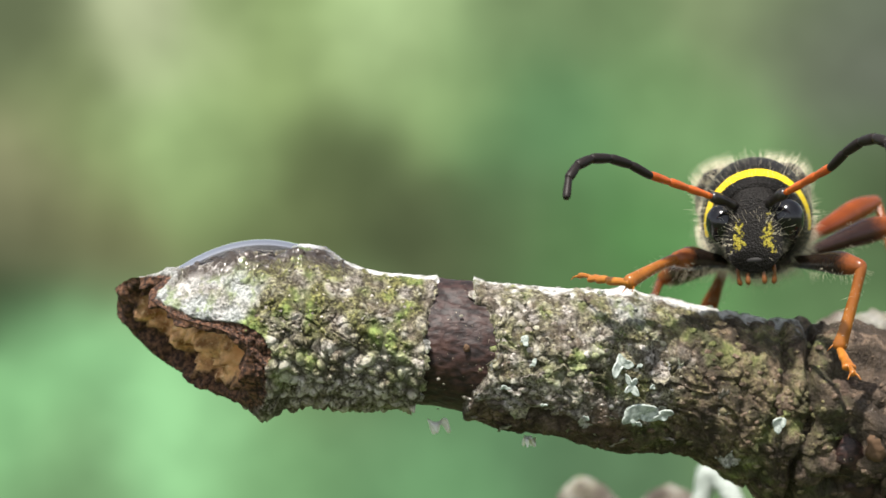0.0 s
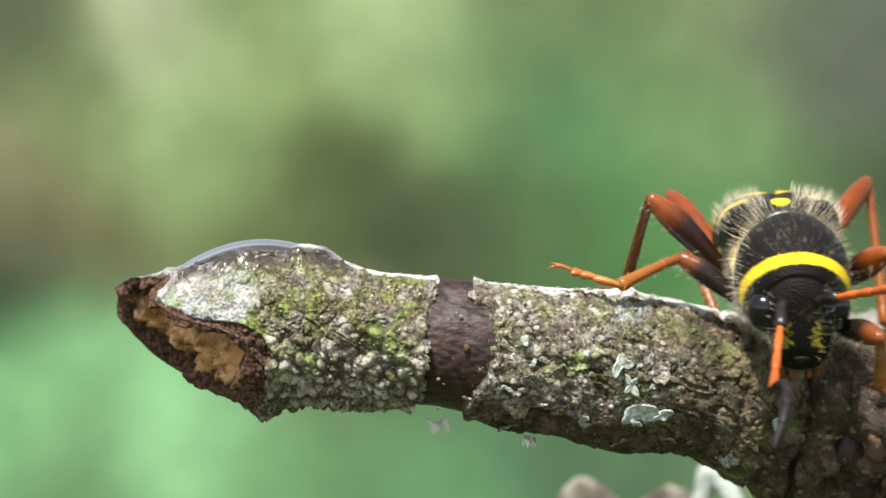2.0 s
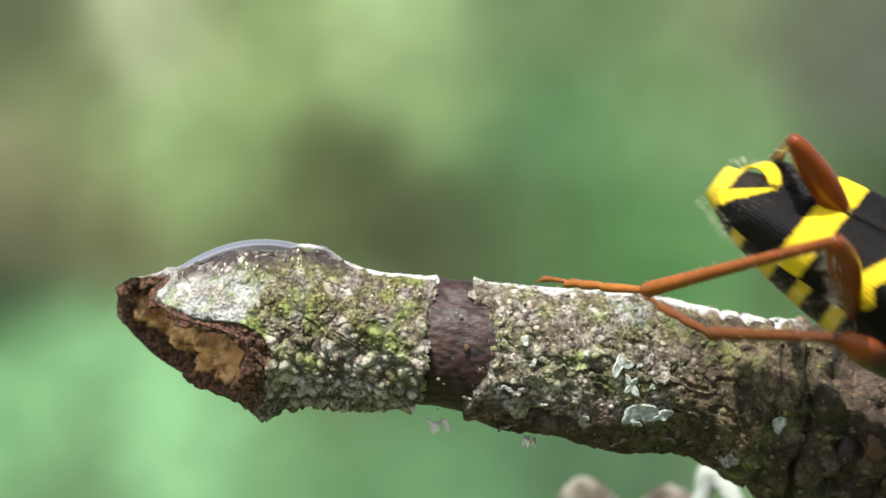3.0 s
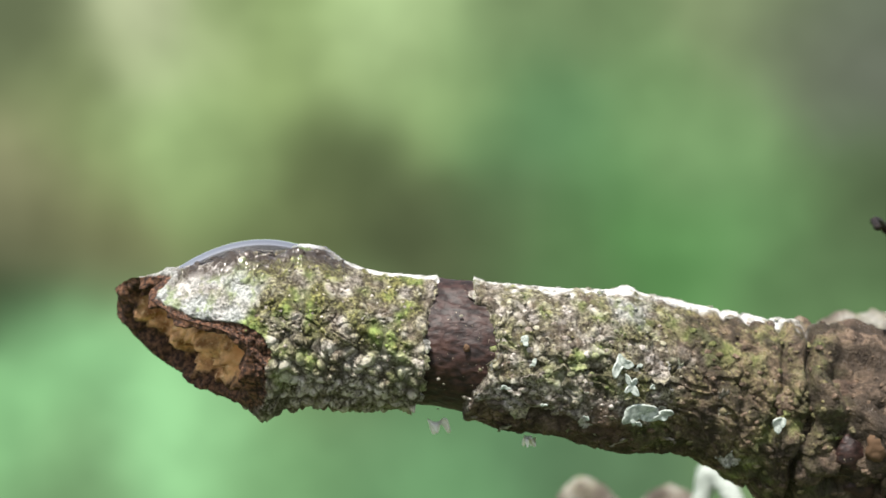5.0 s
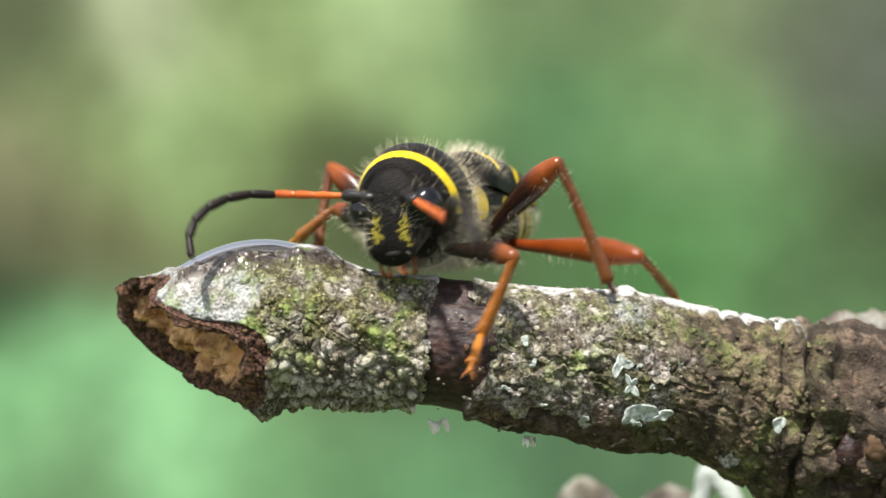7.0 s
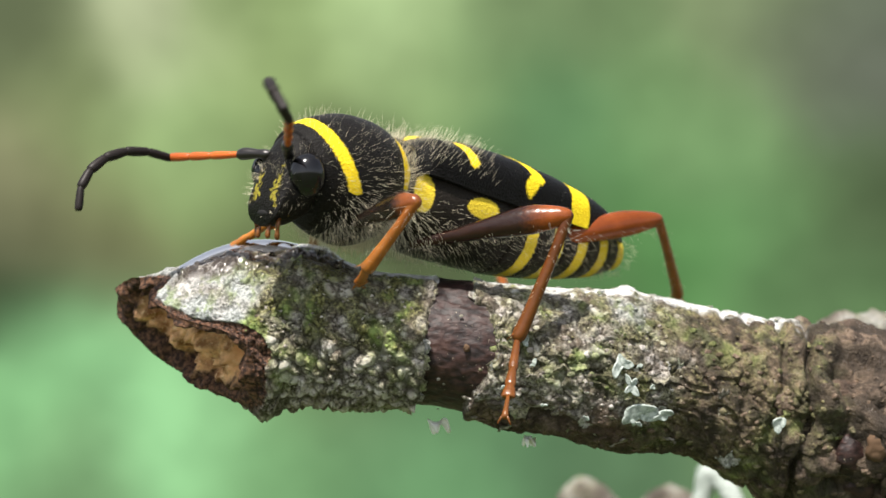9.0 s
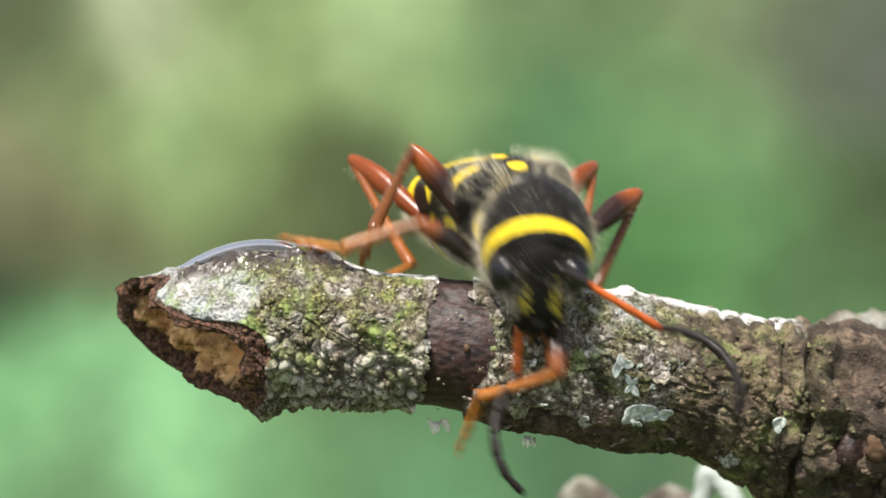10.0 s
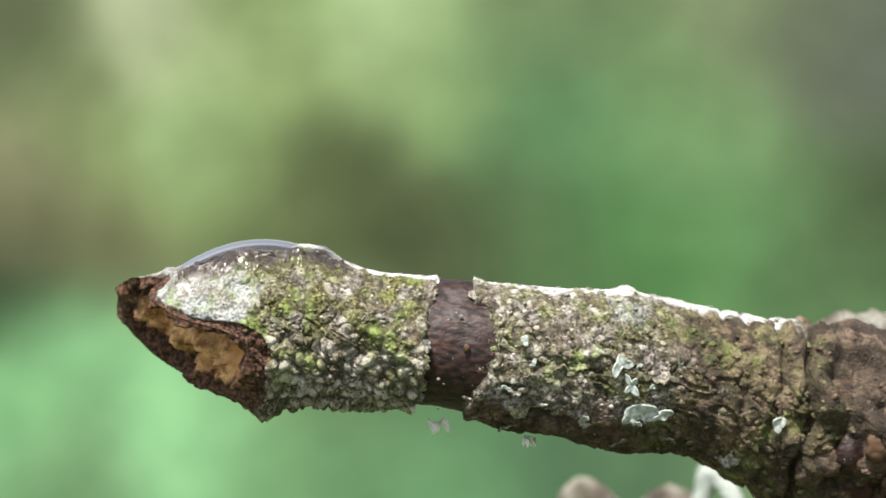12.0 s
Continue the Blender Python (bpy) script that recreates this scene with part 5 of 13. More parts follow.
        (10.2,P(.04,.14,-.02,22.3,-5.8,-19.8)), (10.3,P(.05,.14,-.04,14.2,-8,-22.1)), (10.4,P(.06,.13,-.06,3.2,-11.5,-24.9)),
        (10.5,P(.06,.12,-.08,-4.8,-14.4,-26.6)), (10.6,P(.05,.09,-.07,-2.7,-12.7,-19.5)), (10.7,P(.03,.05,-.06,.4,-10.9,-9.9)),
        (10.8,P(.02,.02,-.05,2.9,-10,-2.8)), (10.9,P(.01,.01,-.03,1.4,-5,-1.3)), (11,P(0,0,0,0,-0,0)),
        (11.1,P(0,0,0,0,-0,0)), (11.2,P(0,0,0,0,-0,0)), (11.3,P(0,0,0,0,-0,0)),
        (11.4,P(0,0,0,0,-0,0)), (11.5,P(0,0,0,0,-0,0)), (11.6,P(0,0,0,0,-0,0)),
        (11.7,P(0,0,0,0,-0,0)), (11.8,P(0,0,0,0,-0,0)), (12,P(0,0,0,0,-0,0))])
    walk(SKULL, [
        (0,P(.03,.4,-.32,.4,-5.8,-8.1)), (.1,P(.02,.32,-.35,-.1,-5.3,-8.1)), (.2,P(-0,.19,-.39,-.7,-4.5,-8.1)),
        (.3,P(-.03,.06,-.43,-1.4,-3.7,-8.1)), (.4,P(-.07,-.07,-.46,-1.9,-2.9,-8.1)), (.5,P(-.1,-.15,-.48,-2.3,-2.3,-8.1)),
        (.6,P(-.06,-.07,-.39,-1.7,-2.2,-7.3)), (.7,P(-.02,.05,-.26,-.9,-2.1,-6)), (.8,P(0,.19,-.12,-0,-1.9,-4.5)),
        (.9,P(0,.31,.02,.6,-1.7,-3.1)), (1,P(-.01,.39,.11,1,-1.6,-2.1)), (1.1,P(-0,.2,.07,.8,-3.6,.5)),
        (1.2,P(.02,-.06,.01,.2,-6.4,4.3)), (1.3,P(.05,-.36,-.05,-1,-9.4,8.7)), (1.4,P(.1,-.63,-.09,-2.5,-12,12.7)),
        (1.5,P(.14,-.8,-.12,-3.8,-13.7,15.5)), (1.6,P(.09,-.68,-.1,-2.2,-9.4,12.5)), (1.7,P(.03,-.5,-.06,-.6,-2.9,8.4)),
        (1.8,P(-.01,-.3,0,.1,4.4,3.9)), (1.9,P(-.02,-.11,.05,-.3,11,-.1)), (2,P(-.02,.02,.09,-1,15.5,-2.9)),
        (2.1,P(-.01,.04,.08,1.8,13.9,-6.2)), (2.2,P(-.01,.06,.07,4.7,12.5,-9.5)), (2.3,P(-.01,.06,.06,.2,9.6,-10.2)),
        (2.4,P(-0,.05,.03,-5.8,5.6,-10.9)), (2.5,P(-0,.04,.02,-10.1,2.7,-11.1)), (2.6,P(-0,.04,.01,-8.5,2.4,-9.4)),
        (2.7,P(-0,.03,.01,-6.2,1.9,-6.9)), (2.8,P(-0,.02,.01,-3.7,1.2,-4.1)), (2.9,P(-0,.01,0,-1.5,.5,-1.7)),
        (3,P(0,0,0,0,-0,0)), (3.1,P(0,0,0,0,-0,0)), (3.2,P(0,0,0,0,-0,0)),
        (3.3,P(0,0,0,0,-0,0)), (3.6,P(0,0,0,0,-0,0)), (3.9,P(0,0,0,0,-0,0)),
        (4.2,P(0,0,0,0,-0,0)), (4.5,P(0,0,0,0,-0,0)), (4.8,P(0,0,0,0,-0,0)),
        (5.1,P(0,0,0,0,-0,0)), (5.4,P(0,0,0,0,-0,0)), (5.5,P(0,0,0,0,-0,0)),
        (5.6,P(0,0,0,0,-0,0)), (5.7,P(0,0,0,0,-0,0)), (5.8,P(0,0,0,0,-0,0)),
        (5.9,P(0,0,0,0,-0,0)), (6,P(0,0,0,0,-0,0)), (6.1,P(0,0,0,0,-0,0)),
        (6.2,P(0,0,0,0,-0,0)), (6.3,P(0,0,0,0,-0,0)), (6.4,P(0,0,0,0,-0,0)),
        (6.5,P(0,0,0,0,-0,0)), (6.6,P(0,0,0,0,-0,0)), (6.7,P(0,0,0,0,-0,0)),
        (6.8,P(.01,.07,.14,-.5,2.1,-.9)), (6.9,P(.03,.18,.34,-1.2,5,-2.2)), (7,P(.04,.26,.48,-1.8,7.1,-3.2)),
        (7.1,P(0,.25,.2,-4.1,5.9,.6)), (7.2,P(-.06,.2,-.08,-6.1,5,4.7)), (7.3,P(-.05,.2,-.07,-5.8,4.9,4.8)),
        (7.5,P(-.05,.19,-.05,-5.1,4.7,5)), (7.7,P(-.04,.18,-.02,-4.2,4.5,5.2)), (7.9,P(-.03,.16,.01,-3.2,4.2,5.4)),
        (8.1,P(-.03,.15,.05,-2.2,3.9,5.7)), (8.3,P(-.02,.13,.08,-1.1,3.6,5.9)), (8.5,P(-.01,.11,.1,-.3,3.3,6.2)),
        (8.7,P(-.01,.1,.12,.4,3.1,6.3)), (8.8,P(-.01,.09,.13,.7,3,6.4)), (8.9,P(-.01,.09,.09,.4,2,6.7)),
        (9,P(-.01,.09,.05,.2,1.1,6.9)), (9.1,P(-.01,.04,-.04,.2,-.8,8.3)), (9.2,P(0,-.04,-.16,0,-3.6,10.2)),
        (9.3,P(.03,-.12,-.3,-.2,-6.6,12.4)), (9.4,P(.06,-.19,-.43,-.6,-9.4,14.4)), (9.5,P(.08,-.24,-.51,-.8,-11.2,15.8)),
        (9.6,P(.03,-.2,-.42,-1,-7.1,10.1)), (9.7,P(-.03,-.12,-.29,-1.8,-1.1,1.7)), (9.8,P(-.05,-.03,-.13,-3.4,5.3,-7.8)),
        (9.9,P(-.03,.06,-0,-5.6,10.7,-16.7)), (10,P(.01,.12,.08,-7.4,14.3,-23)), (10.1,P(.02,.12,.03,7.7,4.4,-19.9)),
        (10.2,P(.04,.14,-.02,22.3,-5.8,-19.8)), (10.3,P(.05,.14,-.04,14.2,-8,-22.1)), (10.4,P(.06,.13,-.06,3.2,-11.5,-24.9)),
        (10.5,P(.06,.12,-.08,-4.8,-14.4,-26.6)), (10.6,P(.05,.09,-.07,-2.7,-12.7,-19.5)), (10.7,P(.03,.05,-.06,.4,-10.9,-9.9)),
        (10.8,P(.02,.02,-.05,2.9,-10,-2.8)), (10.9,P(.01,.01,-.03,1.4,-5,-1.3)), (11,P(0,0,0,0,-0,0)),
        (11.1,P(0,0,0,0,-0,0)), (11.2,P(0,0,0,0,-0,0)), (11.3,P(0,0,0,0,-0,0)),
        (11.4,P(0,0,0,0,-0,0)), (11.5,P(0,0,0,0,-0,0)), (11.6,P(0,0,0,0,-0,0)),
        (11.7,P(0,0,0,0,-0,0)), (11.8,P(0,0,0,0,-0,0)), (12,P(0,0,0,0,-0,0))])
    walk(LEGS["fore", 1][0], [
        (0,P(1.79,.6,-1.31,0,4.4,41.2)), (.1,P(1.78,.54,-1.34,0,5.8,45.3)), (.2,P(1.76,.46,-1.39,0,6.3,49.4)),
        (.3,P(1.73,.36,-1.44,0,6.1,53.6)), (.4,P(1.7,.28,-1.49,-0,5.5,57.8)), (.5,P(1.68,.23,-1.52,0,3.9,61.8)),
        (.6,P(1.72,.31,-1.47,-0,-.6,60)), (.7,P(1.77,.43,-1.39,0,7.8,60.4)), (.8,P(1.81,.57,-1.3,0,26.1,49)),
        (.9,P(1.84,.69,-1.21,-0,20.3,50.2)), (1,P(1.84,.78,-1.16,0,16.4,47.1)), (1.1,P(1.89,.75,-1.12,0,23.4,38.8)),
        (1.2,P(1.95,.69,-1.07,0,30.4,30)), (1.3,P(2.01,.63,-1.01,0,33.5,35)), (1.4,P(2.07,.57,-.96,0,36.6,38.7)),
        (1.5,P(2.1,.53,-.92,0,-5.8,54.4)), (1.6,P(2.02,.53,-1.05,0,-10.5,49.2)), (1.7,P(1.89,.52,-1.23,0,-15.9,39.7)),
        (1.8,P(1.72,.52,-1.41,0,-6.6,37.7)), (1.9,P(1.54,.51,-1.56,0,-4.2,27.9)), (2,P(1.42,.51,-1.64,-0,0,23.5)),
        (2.1,P(1.51,.51,-1.59,0,-5.8,33.8)), (2.2,P(1.59,.5,-1.52,0,-16.5,43.6)), (2.3,P(1.65,.36,-1.51,-0,-30.6,50.9)),
        (2.4,P(1.73,.18,-1.48,0,-24.7,55.7)), (2.5,P(1.79,.05,-1.43,0,-38.6,55.4)), (2.6,P(1.8,.14,-1.42,0,-46.4,60.8)),
        (2.7,P(1.81,.26,-1.39,0,-47.7,67.9)), (2.8,P(1.82,.39,-1.35,-0,-20.3,70.1)), (2.9,P(1.82,.51,-1.31,0,-8.9,75.5)),
        (3,P(1.82,.59,-1.28,-0,-6.1,79.4)), (3.1,P(1.82,.59,-1.28,0,-55.9,102.8)), (3.2,P(1.82,.59,-1.28,0,-58.6,121.3)),
        (3.3,P(1.82,.59,-1.28,0,-70,88.4)), (3.47,P(1.82,.59,-1.28,12.3,-57.8,4.3)), (3.6,P(1.82,.59,-1.28,-0,-49.7,-44)),
        (3.73,P(1.82,.59,-1.28,-6.5,-40.3,5)), (3.9,P(1.82,.59,-1.28,0,-28.5,56.8)), (4.2,P(1.82,.59,-1.28,0,-19,58.4)),
        (4.5,P(1.82,.59,-1.28,0,-22.1,77.1)), (4.8,P(1.82,.59,-1.28,0,-22.2,64.6)), (5.1,P(1.82,.59,-1.28,-0,-19.4,62)),
        (5.4,P(1.82,.59,-1.28,0,-36.7,62.8)), (5.5,P(1.82,.59,-1.28,0,-41.5,60.5)), (5.6,P(1.82,.59,-1.28,0,-10.4,61.9)),
        (5.7,P(1.82,.59,-1.28,0,-54,57.8)), (5.8,P(1.82,.59,-1.28,0,-52.9,74.4)), (5.9,P(1.82,.59,-1.28,0,-67.7,44.3)),
        (6,P(1.82,.59,-1.28,-0,-63.3,6.5)), (6.1,P(1.82,.59,-1.28,0,-64.3,32.3)), (6.2,P(1.82,.59,-1.28,0,-48.2,55.2)),
        (6.3,P(1.82,.59,-1.28,0,-44.8,71.2)), (6.4,P(1.82,.59,-1.28,0,-49.5,69.7)), (6.5,P(1.82,.59,-1.28,0,-27.8,81.7)),
        (6.6,P(1.82,.59,-1.28,-0,-27.3,108.1)), (6.7,P(1.82,.59,-1.28,0,-7.8,103.5)), (6.8,P(1.83,.6,-1.26,0,15.6,66.6)),
        (6.9,P(1.85,.61,-1.24,0,14.7,66.8)), (7,P(1.87,.62,-1.22,0,10.2,58.1)), (7.1,P(1.7,.66,-1.37,0,3.2,83.4)),
        (7.2,P(1.51,.68,-1.52,0,-.3,102.8)), (7.3,P(1.52,.69,-1.51,-0,-3,109.3)), (7.5,P(1.54,.71,-1.49,0,-15.1,93)),
        (7.7,P(1.57,.73,-1.46,0,-22.2,76.2)), (7.9,P(1.59,.75,-1.42,0,-21.4,71.2)), (8.1,P(1.62,.78,-1.39,0,-25.6,75.6)),
        (8.3,P(1.65,.8,-1.35,0,-23.1,81.1)), (8.5,P(1.67,.82,-1.32,0,-14.9,84)), (8.7,P(1.69,.84,-1.29,0,-16.7,88.8)),
        (8.8,P(1.69,.84,-1.29,0,-17.5,90.8)), (8.9,P(1.69,.84,-1.28,0,-18.7,91.6)), (9,P(1.69,.84,-1.28,0,-14.4,94.3)),
        (9.1,P(1.69,.85,-1.28,0,-14.5,83.4)), (9.2,P(1.69,.86,-1.28,0,-11.9,74.5)), (9.3,P(1.69,.87,-1.27,0,-9.7,72)),
        (9.4,P(1.68,.87,-1.27,0,-9,70.4)), (9.5,P(1.68,.88,-1.27,0,-8.8,70.2)), (9.6,P(1.7,.74,-1.34,0,-19.3,67.4)),
        (9.7,P(1.69,.52,-1.44,-0,-6.4,57.4)), (9.8,P(1.64,.29,-1.54,0,6.7,34.1)), (9.9,P(1.56,.08,-1.62,0,39.7,-9.6)),
        (10,P(1.49,-.05,-1.67,0,34.7,-28.8)), (10.07,P(1.76,.15,-1.43,-4,43.3,42.6)), (10.1,P(1.89,.25,-1.3,0,47.2,82.3)),
        (10.2,P(2.19,.47,-.8,0,40.3,85.2)), (10.3,P(2.19,.22,-.88,0,25.8,82.2)), (10.4,P(2.18,-.13,-.92,0,9.8,83.9)),
        (10.5,P(2.15,-.39,-.91,0,16.1,64.2)), (10.6,P(2.17,-.1,-.95,0,-18,47.6)), (10.7,P(2.13,.29,-.97,0,-62.1,29.8)),
        (10.8,P(2.06,.57,-.97,0,-40,23)), (10.9,P(1.95,.58,-1.13,0,-57.1,53.1)), (11,P(1.82,.59,-1.28,0,-55.1,59.8)),
        (11.1,P(1.82,.59,-1.28,0,-54,53.1)), (11.2,P(1.82,.59,-1.28,-0,-52.6,46.7)), (11.3,P(1.82,.59,-1.28,0,-63.6,63.1)),
        (11.4,P(1.82,.59,-1.28,0,-40.5,39.3)), (11.5,P(1.82,.59,-1.28,0,-29.2,33.8)), (11.6,P(1.82,.59,-1.28,0,-35.5,32.6)),
        (11.7,P(1.82,.59,-1.28,0,-35.8,32.8)), (11.8,P(1.82,.59,-1.28,0,-36.2,32.9)), (12,P(1.82,.59,-1.28,-0,-39.8,32.2))])
    walk(LEGS["fore", 1][1], [
        (0,P(4,2.53,-1.53,-117.5,70.1,-76.4)), (.1,P(3.84,2.62,-1.64,-129.2,69.1,-84.2)), (.2,P(3.66,2.68,-1.71,-141,70.7,-91.8)),
        (.3,P(3.47,2.72,-1.75,-154.4,74.2,-100.9)), (.4,P(3.26,2.76,-1.77,-172.4,78.2,-114.7)), (.5,P(3.06,2.81,-1.72,-138.4,82.5,-76.4)),
        (.6,P(3.19,2.86,-1.44,161.1,83.4,-138.8)), (.7,P(3.21,2.97,-1.79,-141.3,56.3,-82.9)), (.8,P(3.55,2.56,-2.59,-127.3,45.2,-68.7)),
        (.9,P(3.6,2.81,-2.24,-128.5,52.3,-73.3)), (1,P(3.77,2.85,-1.99,-147.4,54.8,-99.8)), (1.1,P(3.99,2.44,-2.29,-132.1,52.5,-87.2)),
        (1.2,P(4.15,1.96,-2.56,-118,46,-69.3)), (1.3,P(4.03,2.04,-2.64,-130.4,46.9,-80.7)), (1.4,P(3.91,2.05,-2.72,-143.4,44.6,-93.3)),
        (1.5,P(3.81,2.91,-.62,-159.9,65.4,-108)), (1.6,P(3.91,2.72,-.52,179.8,62.4,-130.9)), (1.7,P(4.07,2.33,-.43,119.9,61.4,170.4)),
        (1.8,P(4.03,2.3,-1.08,101.8,39.3,153.6)), (1.9,P(4.14,1.88,-1.34,118.6,44.9,158.8)), (2,P(4.11,1.68,-1.65,139.2,44.4,172.4)),
        (2.1,P(3.94,2.13,-1.29,136.5,55.3,178.3)), (2.17,P(3.74,2.34,-.89,-78.2,61.3,-39)), (2.2,P(3.63,2.45,-.69,-66.7,32.1,-28.9)),
        (2.3,P(3.25,2.33,-.01,-54.3,22.7,-19.2)), (2.4,P(3.23,2.39,-.25,-67.1,-10.2,-18.9)), (2.5,P(3.09,1.95,.4,-51.3,.1,-39)),
        (2.6,P(2.79,1.91,.71,-41.2,-1.6,-51.4)), (2.67,P(2.63,2.03,.76,-31.3,36.7,12.7)), (2.7,P(2.56,2.09,.79,-6.2,44.1,58.7)),
        (2.8,P(2.76,2.98,-.33,-11.5,36.7,59.8)), (2.9,P(2.55,3.32,-.86,-10.4,37.4,67.8)), (3,P(2.36,3.46,-.97,-11.2,38.6,71.4)),
        (3.1,P(1.45,2.2,1.15,-12.1,23.7,81.1)), (3.2,P(1.02,1.9,1.23,-16.3,-12.3,97)), (3.3,P(1.85,1.59,1.48,-.6,.7,86.6)),
        (3.47,P(2.59,.3,1.19,47.5,39.1,67)), (3.6,P(3.19,-.73,.96,117.7,68.9,98.7)), (3.73,P(3.21,.82,.59,64.7,67.6,79.8)),
        (3.9,P(3.23,2.75,.12,12.4,59.7,71)), (4.2,P(3.28,2.96,-.33,85,45.9,160.8)), (4.33,P(2.9,3.09,-.26,131.2,73.9,-161.2)),
        (4.5,P(2.43,3.25,-.18,-124.9,53.2,-67.3)), (4.8,P(2.99,3.05,-.17,-98.4,26.2,-95.6)), (4.93,P(3.05,3.05,-.23,-96.8,49.8,-67.3)),
        (5.1,P(3.12,3.04,-.31,-49,68,9.2)), (5.4,P(2.9,2.69,.47,42.9,85.2,107.9)), (5.5,P(2.9,2.51,.67,39.5,72.4,108.7)),
        (5.53,P(3,2.72,.19,64.2,33.7,160.5)), (5.57,P(3.09,2.93,-.28,51.5,-5.2,-172)), (5.6,P(3.18,3.14,-.75,17.6,-30.8,-130.2)),
        (5.63,P(3.03,2.78,-.14,51.7,-4.5,-171.5)), (5.67,P(2.89,2.41,.48,64.7,35.1,161.6)), (5.7,P(2.74,2.05,1.1,37.4,74.4,107.4)),
        (5.8,P(2.3,2.3,1.06,-80.8,62.6,-47.8)), (5.9,P(2.62,1.37,1.44,2.4,55.8,49.5)), (6,P(3.13,.74,1.34,20.9,27.2,58)),
        (6.1,P(2.9,1.27,1.37,4.6,24.9,43)), (6.2,P(2.94,2.2,.91,-15.2,31.6,32.2)), (6.3,P(2.49,2.57,.79,-31.9,46.2,24.1)),
        (6.4,P(2.48,2.38,.95,12.7,66.7,87.2)), (6.5,P(2.19,3.16,.09,95,68.7,-171.1)), (6.6,P(1,3.07,.07,97,58.8,-135.7)),
        (6.7,P(1.14,3.42,-.88,115.6,49.3,-128.5)), (6.8,P(2.96,3.2,-2.05,144.2,49.3,-148.6)), (6.9,P(2.97,3.22,-1.99,162.8,51,-129.5)),
        (7,P(3.4,3.07,-1.74,-156.7,56.7,-99.9)), (7.1,P(2.04,3.58,-1.54,176.1,55.7,-100)), (7.2,P(.86,3.55,-1.5,134.7,50,-114.8)),
        (7.3,P(.55,3.46,-1.35,139.6,56,-104.7)), (7.5,P(1.39,3.54,-.72,178.2,46.7,-88)), (7.7,P(2.22,3.38,-.35,177.4,63.6,-105.7)),
        (7.9,P(2.48,3.35,-.35,146.3,67.5,-135.5)), (8.1,P(2.28,3.35,-.12,165.4,76.9,-117)), (8.3,P(2.07,3.47,-.2,-152.5,65.1,-78.5)),
        (8.5,P(1.97,3.65,-.56,-162.1,52.4,-84.5)), (8.7,P(1.75,3.65,-.45,-153.5,59.6,-71.9)), (8.8,P(1.65,3.65,-.4,-138.1,62.9,-56.4)),
        (8.9,P(1.62,3.63,-.34,-161.5,62.1,-74.9)), (9,P(1.48,3.69,-.55,-162.1,54.2,-73.7)), (9.1,P(2.02,3.68,-.54,-137.8,57.4,-65)),
        (9.2,P(2.46,3.63,-.67,-144.2,50.3,-81.4)), (9.3,P(2.58,3.62,-.78,-145.1,46.2,-85.5)), (9.4,P(2.66,3.61,-.81,-141.7,45.1,-84.8)),
        (9.5,P(2.67,3.62,-.82,-118.6,36.7,-70.9)), (9.6,P(2.76,3.3,-.37,160.7,68.2,-128.1)), (9.7,P(3.27,2.98,-1.11,82.4,57.8,142.4)),
        (9.8,P(4.06,1.92,-1.88,154.7,66.1,-170.5)), (9.9,P(3.79,-.3,-3.5,-137.6,48.7,-130.8)), (10,P(3.61,-1.22,-3.35,-125.8,16.5,-128.3)),
        (10.1,P(2.16,2.23,-3.46,-149.7,-8,-63.8)), (10.13,P(2.23,2.39,-3.21,-150.3,14.1,-29.5)), (10.2,P(2.37,2.7,-2.7,-110.1,36,59.9)),
        (10.3,P(2.55,2.85,-2.16,-81.9,59.7,17.8)), (10.4,P(2.48,2.76,-1.43,-115.3,53.9,-30.2)), (10.5,P(3.38,2.16,-1.73,-171.8,70.7,-107.3)),
        (10.6,P(4.06,1.96,-.04,-109.1,44.8,-85.6)), (10.7,P(3.33,.98,1.63,-15.6,30,-4.9)), (10.73,P(3.6,1.14,1.39,-36.4,13.3,-44.3)),
        (10.8,P(4.14,1.45,.92,-33.4,-35.6,-111.2)), (10.9,P(2.91,1.86,1.34,-17,-83.7,-107.1)), (10.93,P(2.83,1.92,1.27,-63.1,-73.2,-11.2)),
        (10.97,P(2.75,1.98,1.2,-49.4,-61.1,26.5)), (11,P(2.67,2.04,1.13,-28.2,-54.2,59)), (11.1,P(2.86,1.97,1.1,-32.4,-53.2,52.2)),
        (11.2,P(3.04,1.89,1.05,-43.5,-51.9,45.5)), (11.3,P(2.41,1.76,1.35,-85.1,-65.6,33.2)), (11.37,P(3.17,1.92,.87,-51.2,-69.5,-52.4)),
        (11.4,P(3.55,2.01,.63,-38.9,-64.6,-90.8)), (11.5,P(3.95,2.02,.15,-10.7,-45,-134.4)), (11.6,P(3.84,1.88,.42,8.5,-46.1,-157.7)),
        (11.7,P(3.82,1.88,.44,6.5,-46.4,-155.2)), (11.8,P(3.81,1.88,.45,4.3,-45.8,-152.4)), (12,P(3.73,1.79,.6,21.2,-42.1,-175.9))])
